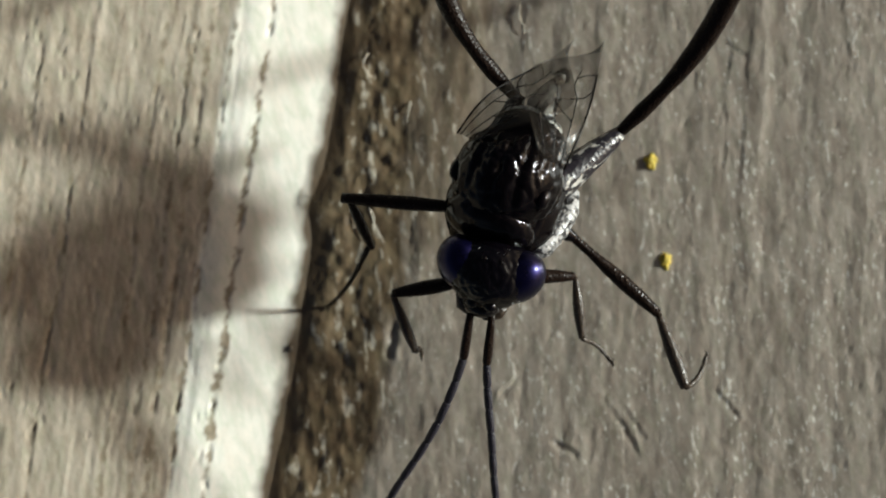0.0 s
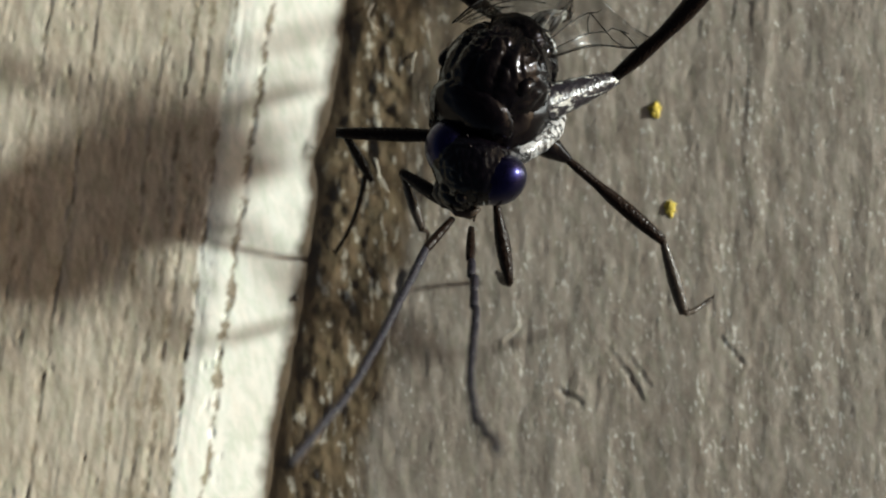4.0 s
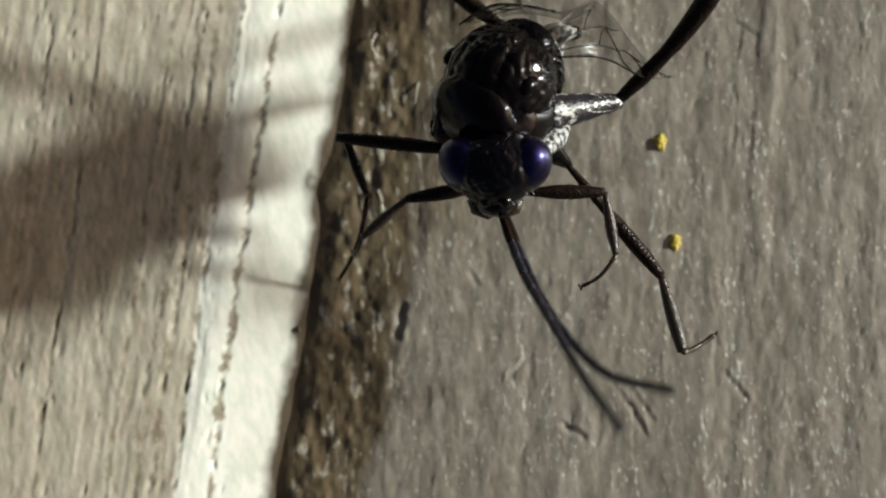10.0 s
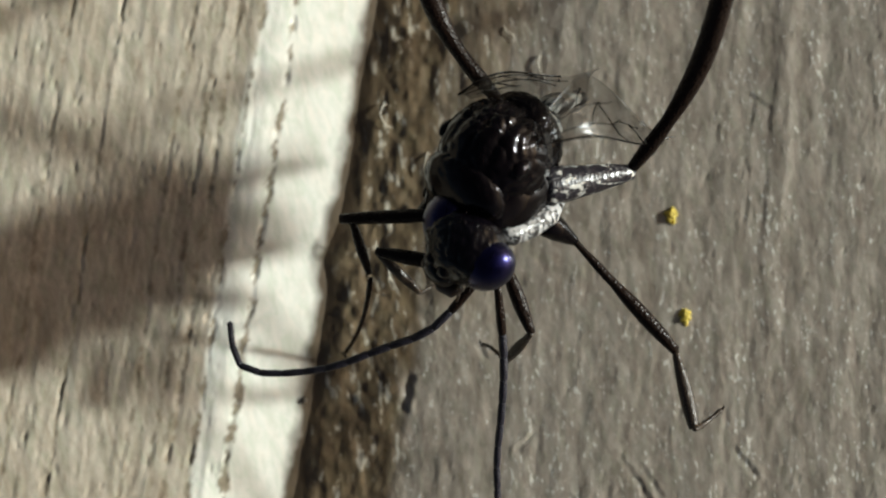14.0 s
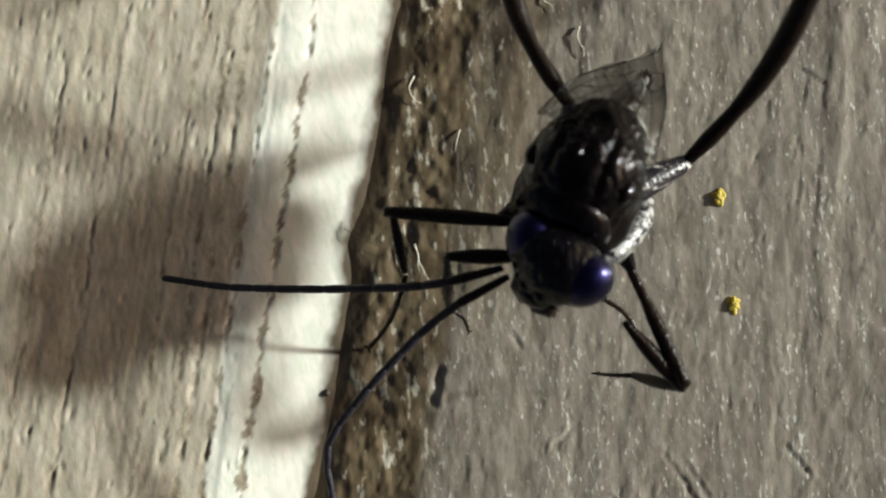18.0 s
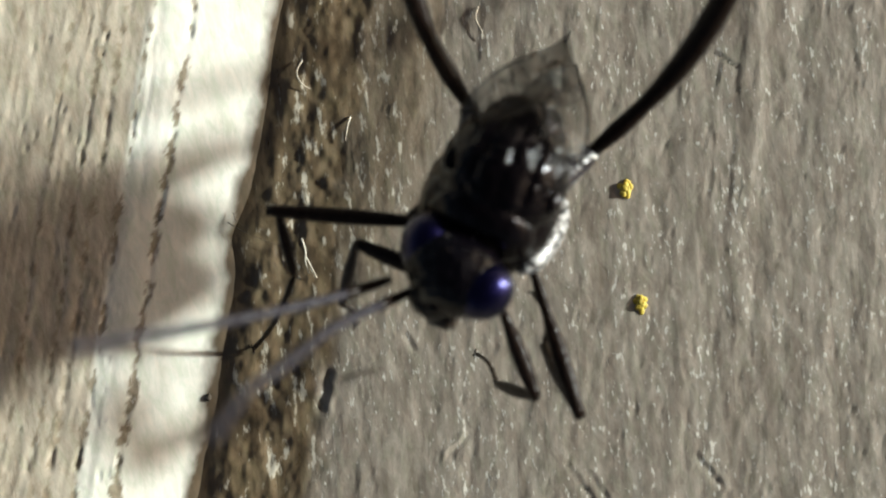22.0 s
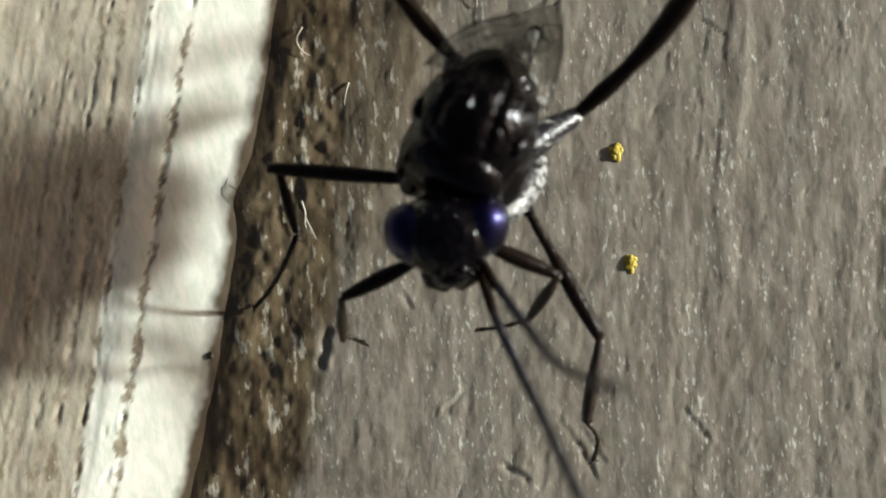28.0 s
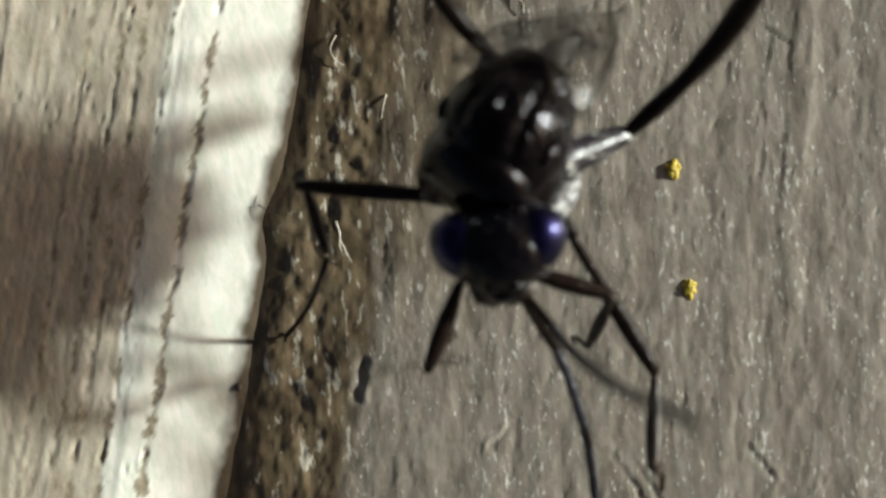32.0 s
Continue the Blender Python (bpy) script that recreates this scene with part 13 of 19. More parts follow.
    walk(antenna_a[12], [(0, aim(-2.28,-4.48,.85,-2.48,-4.79,.74)), (0.5, aim(-1.33,-4.77,.8,-1.47,-5.11,.69)), (1, aim(-.08,-4.99,.81,-.13,-5.36,.7)), (1.5, aim(-1.05,-4.76,.93,-1.18,-5.11,.83)), (1.65, aim(-2.62,-3.95,.94,-2.93,-4.15,.83)), (1.8, aim(-3.85,-2.69,1.1,-4.23,-2.67,1.02)), (2, aim(-1.19,-2.94,6.01,-1.25,-3.16,6.32)), (2.2, aim(-1.99,-2.48,6,-2.15,-2.61,6.32)), (2.4, aim(-2.72,-1.94,5.86,-2.96,-1.98,6.16)), (2.55, aim(-3.66,-1.28,5.02,-3.78,-1.14,5.36)), (2.7, aim(-4.21,-.53,3.88,-4.18,-.26,4.14)), (2.85, aim(-4.35,.21,2.55,-4.16,.53,2.66)), (3, aim(-4.07,.86,1.21,-3.81,1.11,1.12)), (3.15, aim(-3.93,-.96,4.5,-3.7,-.87,4.79)), (3.3, aim(-1.75,-2.59,6.28,-1.82,-2.78,6.61)), (3.5, aim(-2.65,-2.61,5.95,-2.81,-2.78,6.26)), (4.5, aim(-1.28,-2.85,5.93,-1.38,-3.07,6.23)), (5.5, aim(.16,-2.89,5.68,.12,-3.14,5.97)), (6, aim(2,-2.51,5.58,2.15,-2.73,5.86)), (6.25, aim(2.78,-3.13,3.46,2.97,-3.44,3.57)), (6.5, aim(2.95,-2.8,1.08,3.14,-3.13,.99)), (6.625, aim(2.33,-3.19,2.35,2.56,-3.51,2.36)), (6.75, aim(1.5,-3.2,3.61,1.74,-3.48,3.72)), (6.875, aim(.53,-2.81,4.77,.76,-3.04,4.97)), (7, aim(-.52,-2.04,5.71,-.31,-2.21,5.98)), (7.25, aim(-.83,-2.06,6.06,-.78,-2.24,6.39)), (7.5, aim(-1.14,-1.95,6.25,-1.25,-2.12,6.57)), (7.75, aim(.63,-2.2,5.95,.44,-2.38,6.23)), (8, aim(2.32,-2.13,5.31,2.07,-2.32,5.53)), (8.25, aim(2.27,-1.97,5.6,2.22,-2.19,5.92)), (8.5, aim(2.2,-1.74,5.82,2.37,-1.92,6.12)), (9, aim(2.03,-.97,6.42,2.22,-.96,6.76)), (9.5, aim(2.07,-1.32,6.25,2.27,-1.35,6.58)), (10, aim(1.49,-1.68,6.38,1.6,-1.83,6.72)), (10.5, aim(1.8,-1.89,5.86,1.78,-2.14,6.15)), (10.75, aim(1.8,-2.13,5.67,1.65,-2.34,5.95)), (11, aim(1.79,-2.34,5.44,1.52,-2.47,5.68)), (11.25, aim(1.71,-2.12,5.73,1.55,-2.32,6.01)), (11.5, aim(1.62,-1.88,5.98,1.59,-2.12,6.28)), (12, aim(1.74,-1.36,6.54,1.85,-1.49,6.89)), (12.5, aim(1.79,-1.68,6.1,1.91,-1.86,6.42)), (12.625, aim(1.13,-2.65,5.11,1.23,-2.93,5.36)), (12.75, aim(.36,-3.23,3.84,.43,-3.58,3.98)), (12.875, aim(-.47,-3.34,2.41,-.45,-3.72,2.43)), (13, aim(-1.3,-2.94,.97,-1.32,-3.31,.87)), (13.125, aim(-1.32,-3.17,2.49,-1.34,-3.55,2.52)), (13.25, aim(-1.27,-2.94,4,-1.29,-3.29,4.15)), (13.375, aim(-1.16,-2.27,5.34,-1.16,-2.56,5.6)), (13.5, aim(-.97,-1.25,6.41,-.97,-1.44,6.74)), (13.625, aim(-2.45,-1.35,5.67,-2.49,-1.33,6.05)), (13.75, aim(-3.61,-1.09,4.41,-3.69,-.87,4.71)), (13.875, aim(-4.28,-.56,2.8,-4.36,-.21,2.94)), (14, aim(-4.34,.13,1.1,-4.4,.5,1.02)), (14.125, aim(-4.33,-.36,2.93,-4.41,-.01,3.05)), (14.25, aim(-3.7,-.69,4.66,-3.79,-.44,4.95)), (14.375, aim(-2.55,-.78,6.02,-2.62,-.71,6.4)), (14.5, aim(-1.06,-.57,6.82,-1.09,-.7,7.18)), (15, aim(-1.92,-1.68,5.82,-1.97,-1.92,6.11)), (15.5, aim(-2.59,-2.39,4.4,-2.65,-2.72,4.58)), (16, aim(-2.99,-2.63,2.72,-3.06,-3.01,2.76)), (16.5, aim(-3.08,-2.38,.98,-3.15,-2.75,.89)), (17, aim(-2.9,-2.63,.96,-2.75,-2.97,.87)), (17.125, aim(-3.08,-2.76,2.64,-2.97,-3.12,2.69)), (17.25, aim(-3,-2.44,4.28,-2.95,-2.77,4.47)), (17.375, aim(-2.67,-1.71,5.69,-2.67,-1.96,5.99)), (17.5, aim(-2.09,-.66,6.72,-2.16,-.78,7.07)), (17.625, aim(-2.73,-1.7,5.68,-2.78,-1.95,5.97)), (17.75, aim(-3.12,-2.43,4.27,-3.14,-2.77,4.44)), (17.875, aim(-3.23,-2.76,2.63,-3.21,-3.14,2.67)), (18, aim(-3.04,-2.65,.95,-3,-3.02,.85)), (19, aim(-3.05,-2.87,.74,-3.16,-3.22,.63)), (20, aim(-2.87,-2.85,.67,-3,-3.2,.55)), (21, aim(-2.55,-3.09,.66,-2.64,-3.44,.54)), (21.25, aim(-2.81,-3.23,2.56,-2.9,-3.6,2.6)), (21.5, aim(-2.69,-2.77,4.43,-2.77,-3.1,4.61)), (21.75, aim(-2.2,-1.79,5.98,-2.25,-2.03,6.28)), (22, aim(-1.42,-.44,7,-1.43,-.54,7.37)), (22.5, aim(-1.73,-.81,6.56,-1.73,-.99,6.91)), (22.625, aim(-2.55,-1.56,5.51,-2.52,-1.84,5.78)), (22.75, aim(-3.12,-2.07,4.14,-3.06,-2.42,4.3)), (22.875, aim(-3.39,-2.3,2.59,-3.3,-2.67,2.62)), (23, aim(-3.33,-2.21,1,-3.23,-2.57,.91)), (23.125, aim(-3.31,-2.42,2.9,-3.22,-2.79,2.95)), (23.25, aim(-2.83,-2.19,4.71,-2.76,-2.51,4.91)), (23.375, aim(-1.95,-1.54,6.17,-1.91,-1.76,6.49)), (23.5, aim(-.79,-.57,7.09,-.79,-.66,7.46)), (23.625, aim(-1.67,-1.93,6.11,-1.73,-2.14,6.42)), (23.75, aim(-2.27,-2.88,4.56,-2.39,-3.19,4.75)), (23.875, aim(-2.5,-3.29,2.67,-2.65,-3.64,2.71)), (24, aim(-2.31,-3.09,.72,-2.47,-3.42,.61)), (24.25, aim(-1.72,-3.26,.68,-1.83,-3.61,.57)), (24.5, aim(-1.06,-3.27,.71,-1.12,-3.63,.59)), (24.75, aim(-1.62,-3.45,.74,-1.73,-3.8,.63)), (25, aim(-2.1,-3.45,.84,-2.25,-3.79,.74)), (25.125, aim(-1.29,-3.27,.34,-1.32,-3.41,.13)), (25.25, aim(-.42,-2.67,.19,-.4,-2.66,.08)), (25.375, aim(.33,-1.85,.47,.42,-1.71,.29)), (25.5, aim(.81,-1.07,1.1,.96,-.73,1.02)), (25.625, aim(.43,-2.11,.4,.38,-1.88,.37)), (25.75, aim(-.08,-3.12,.08,-.16,-3.05,.08)), (25.875, aim(-.62,-3.87,.12,-.85,-3.9,.08)), (26, aim(-.98,-4.25,.59,-1.18,-4.56,.47)), (26.25, aim(.98,-4.54,.38,.96,-4.9,.24)), (26.5, aim(2.97,-4,.52,3.13,-4.32,.39)), (27, aim(3.04,-4.23,2.33,3.21,-4.58,2.36)), (27.5, aim(2.84,-3.86,4.14,2.98,-4.18,4.31)), (28, aim(2.38,-2.92,5.7,2.48,-3.16,6)), (28.5, aim(1.72,-1.53,6.81,1.76,-1.64,7.18)), (28.625, aim(2.11,-2.92,5.72,2.17,-3.16,6.01)), (28.75, aim(2.33,-3.86,4.18,2.42,-4.19,4.35)), (28.875, aim(2.36,-4.22,2.39,2.45,-4.59,2.42)), (29, aim(2.19,-3.95,.59,2.28,-4.3,.47)), (29.125, aim(2.29,-4.22,2.46,2.38,-4.6,2.49)), (29.25, aim(2.18,-3.83,4.3,2.26,-4.16,4.48)), (29.375, aim(1.89,-2.81,5.86,1.94,-3.05,6.16)), (29.5, aim(1.45,-1.33,6.93,1.46,-1.44,7.3)), (30, aim(1.22,-1.32,6.91,1.24,-1.42,7.28)), (30.5, aim(1.2,-1.18,6.97,1.2,-1.29,7.34)), (30.625, aim(1.41,-2.8,5.89,1.42,-3.05,6.18)), (30.75, aim(1.52,-3.9,4.26,1.54,-4.24,4.43)), (30.875, aim(1.52,-4.3,2.33,1.54,-4.69,2.35)), (31, aim(1.4,-3.95,.39,1.42,-4.31,.25)), (31.125, aim(1.57,-4.28,2.36,1.59,-4.66,2.38)), (31.25, aim(1.6,-3.83,4.31,1.63,-4.17,4.49)), (31.375, aim(1.49,-2.68,5.95,1.51,-2.92,6.25)), (31.5, aim(1.26,-.99,7.01,1.27,-1.09,7.39)), (31.625, aim(1.71,-2.68,5.94,1.74,-2.92,6.24)), (31.75, aim(2,-3.84,4.28,2.05,-4.18,4.46)), (31.875, aim(2.1,-4.3,2.31,2.15,-4.69,2.33)), (32, aim(1.99,-4,.34,2.04,-4.35,.19))])
    walk(antenna_b[0], [(0, aim(.18,-.26,2.3,.09,-1.05,2.01)), (0.5, aim(.3,-.23,2.3,.25,-1.03,2.01)), (1, aim(.32,-.16,2.3,.58,-.91,2.02)), (1.125, aim(.31,-.1,2.3,.64,-.88,2.25)), (1.25, aim(.3,-.04,2.3,.67,-.79,2.48)), (1.375, aim(.3,.02,2.3,.67,-.63,2.7)), (1.5, aim(.29,.08,2.3,.64,-.43,2.89)), (1.65, aim(.28,.01,2.3,.54,-.51,2.92)), (1.8, aim(.28,-.06,2.3,.44,-.58,2.95)), (2, aim(.4,.25,2.3,.99,-.34,2.1)), (2.1, aim(.35,.24,2.3,.83,-.46,2.34)), (2.2, aim(.29,.23,2.3,.62,-.5,2.58)), (2.4, aim(.18,.22,2.3,.1,-.34,2.93)), (3, aim(-.24,.19,2.3,-.26,-.41,2.9)), (3.3, aim(-.23,.19,2.3,-.38,-.36,2.93)), (3.5, aim(-.23,.01,2.3,-.31,-.49,2.98)), (5.5, aim(.13,.87,2.3,.22,.22,2.84)), (5.625, aim(.15,.87,2.3,.35,.14,2.68)), (5.75, aim(.18,.88,2.3,.46,.1,2.49)), (5.875, aim(.21,.88,2.3,.56,.11,2.29)), (6, aim(.24,.89,2.3,.64,.17,2.09)), (6.5, aim(.22,1.16,2.3,.6,.43,2.1)), (6.625, aim(.06,1.23,2.3,.31,.42,2.3)), (6.75, aim(-.09,1.3,2.3,0,.48,2.49)), (6.875, aim(-.24,1.37,2.3,-.31,.61,2.67)), (7, aim(-.4,1.44,2.3,-.62,.81,2.82)), (7.25, aim(-.36,1.26,2.3,-.51,.66,2.88)), (7.5, aim(-.32,1.07,2.3,-.4,.51,2.94)), (7.75, aim(.24,1.29,2.3,.39,.96,3.07)), (8, aim(.81,1.52,2.3,1.15,1.46,3.08)), (8.125, aim(.7,1.46,2.3,1.1,1.29,3.03)), (8.25, aim(.59,1.4,2.3,1.04,1.11,2.96)), (8.375, aim(.48,1.34,2.3,.96,.95,2.88)), (8.5, aim(.37,1.27,2.3,.88,.79,2.78)), (8.75, aim(.45,1.06,2.3,.94,.63,2.84)), (9, aim(.52,.85,2.3,1.01,.46,2.89)), (9.5, aim(.34,1.01,2.3,.69,.55,2.92)), (9.75, aim(.3,1.02,2.3,.57,.5,2.92)), (10, aim(.26,1.02,2.3,.45,.46,2.9)), (10.5, aim(.38,1.1,2.3,.74,.67,2.94)), (11, aim(.58,1.01,2.3,.92,.63,2.98)), (11.5, aim(.4,1.24,2.3,.74,.81,2.95)), (11.75, aim(.52,1.1,2.3,.86,.66,2.94)), (12, aim(.64,.97,2.3,.97,.5,2.93)), (12.5, aim(.25,1.22,2.3,.61,.76,2.92)), (12.625, aim(.08,1.37,2.3,.29,.69,2.76)), (12.75, aim(-.1,1.52,2.3,-.05,.71,2.55)), (12.875, aim(-.28,1.66,2.3,-.4,.82,2.31)), (13, aim(-.46,1.81,2.3,-.73,1.04,2.06)), (13.125, aim(-.4,1.76,2.3,-.68,.96,2.3)), (13.25, aim(-.34,1.71,2.3,-.6,.94,2.54)), (13.375, aim(-.28,1.67,2.3,-.5,.99,2.76)), (13.5, aim(-.22,1.62,2.3,-.38,1.09,2.94)), (13.625, aim(-.16,1.51,2.3,-.27,.8,2.75)), (13.75, aim(-.1,1.39,2.3,-.15,.57,2.51)), (13.875, aim(-.04,1.28,2.3,-.02,.43,2.25)), (14, aim(.02,1.16,2.3,.1,.37,2)), (14.125, aim(-.03,1.27,2.3,-.01,.42,2.29)), (14.25, aim(-.08,1.37,2.3,-.13,.57,2.58)), (14.375, aim(-.12,1.47,2.3,-.24,.82,2.83)), (14.5, aim(-.17,1.57,2.3,-.33,1.15,3.02)), (15, aim(-.27,1.54,2.3,-.71,1.09,2.88)), (15.5, aim(-.37,1.5,2.3,-1.03,1.09,2.65)), (16, aim(-.47,1.47,2.3,-1.25,1.15,2.37)), (16.5, aim(-.56,1.43,2.3,-1.36,1.25,2.08)), (17, aim(-.5,1.2,2.3,-1.33,1.22,2.09)), (17.5, aim(-.43,1.2,2.3,-1.25,1.15,2.09)), (18, aim(-.49,1.13,2.3,-1.28,.93,2.09)), (18.25, aim(-.48,1.16,2.3,-1.31,.97,2.3)), (18.5, aim(-.47,1.18,2.3,-1.28,1.02,2.52)), (18.75, aim(-.47,1.21,2.3,-1.19,1.08,2.72)), (19, aim(-.46,1.23,2.3,-1.06,1.15,2.89)), (20, aim(-.5,1.11,2.3,-1.04,.98,2.94)), (20.25, aim(-.47,1.06,2.3,-1.16,.87,2.76)), (20.5, aim(-.45,1.02,2.3,-1.23,.77,2.55)), (20.75, aim(-.43,.97,2.3,-1.23,.7,2.31)), (21, aim(-.41,.92,2.3,-1.18,.64,2.08)), (21.25, aim(-.39,.92,2.3,-1.19,.63,2.32)), (21.5, aim(-.38,.92,2.3,-1.14,.64,2.57)), (21.75, aim(-.37,.92,2.3,-1.02,.67,2.79)), (22, aim(-.36,.91,2.3,-.85,.72,2.97)), (22.5, aim(.02,.95,2.3,-.53,.89,2.94)), (23, aim(-.06,.58,2.3,-.54,.34,2.96)), (23.5, aim(.24,.8,2.3,-.12,.61,3.05)), (24, aim(.47,.78,2.3,-.05,.58,2.94)), (24.125, aim(.43,.79,2.3,-.26,.62,2.77)), (24.25, aim(.38,.8,2.3,-.42,.68,2.55)), (24.375, aim(.34,.81,2.3,-.51,.74,2.32)), (24.5, aim(.3,.83,2.3,-.53,.81,2.09)), (24.625, aim(.35,.78,2.3,-.49,.65,2.32)), (24.75, aim(.4,.73,2.3,-.39,.51,2.55)), (24.875, aim(.44,.67,2.3,-.21,.38,2.76)), (25, aim(.49,.62,2.3,.03,.28,2.92)), (25.125, aim(.63,.63,2.3,.15,.3,2.92)), (25.25, aim(.76,.64,2.3,.27,.32,2.92)), (25.375, aim(.89,.65,2.3,.39,.35,2.91)), (25.5, aim(1.03,.66,2.3,.51,.37,2.91)), (25.625, aim(1.07,.49,2.3,.65,-.1,2.74)), (25.75, aim(1.12,.33,2.3,.87,-.46,2.5)), (25.875, aim(1.16,.17,2.3,1.14,-.68,2.21)), (26, aim(1.2,0,2.3,1.41,-.74,1.94)), (26.125, aim(1.19,.08,2.3,1.42,-.74,2.24)), (26.25, aim(1.17,.15,2.3,1.4,-.62,2.55)), (26.375, aim(1.15,.23,2.3,1.35,-.4,2.83)), (26.5, aim(1.13,.3,2.3,1.27,-.1,3.03)), (28.5, aim(.91,.59,2.3,1.14,.24,3.04)), (29, aim(.92,.61,2.3,1.2,.23,3)), (29.5, aim(.91,.59,2.3,1.17,.24,3.03)), (30, aim(.84,.71,2.3,1.08,.32,3.02)), (30.5, aim(.84,.71,2.3,1.09,.39,3.05)), (31, aim(.76,.64,2.3,1.07,.27,3)), (31.5, aim(.8,.74,2.3,1.02,.42,3.06)), (32, aim(.81,.45,2.3,1.06,.12,3.04))])
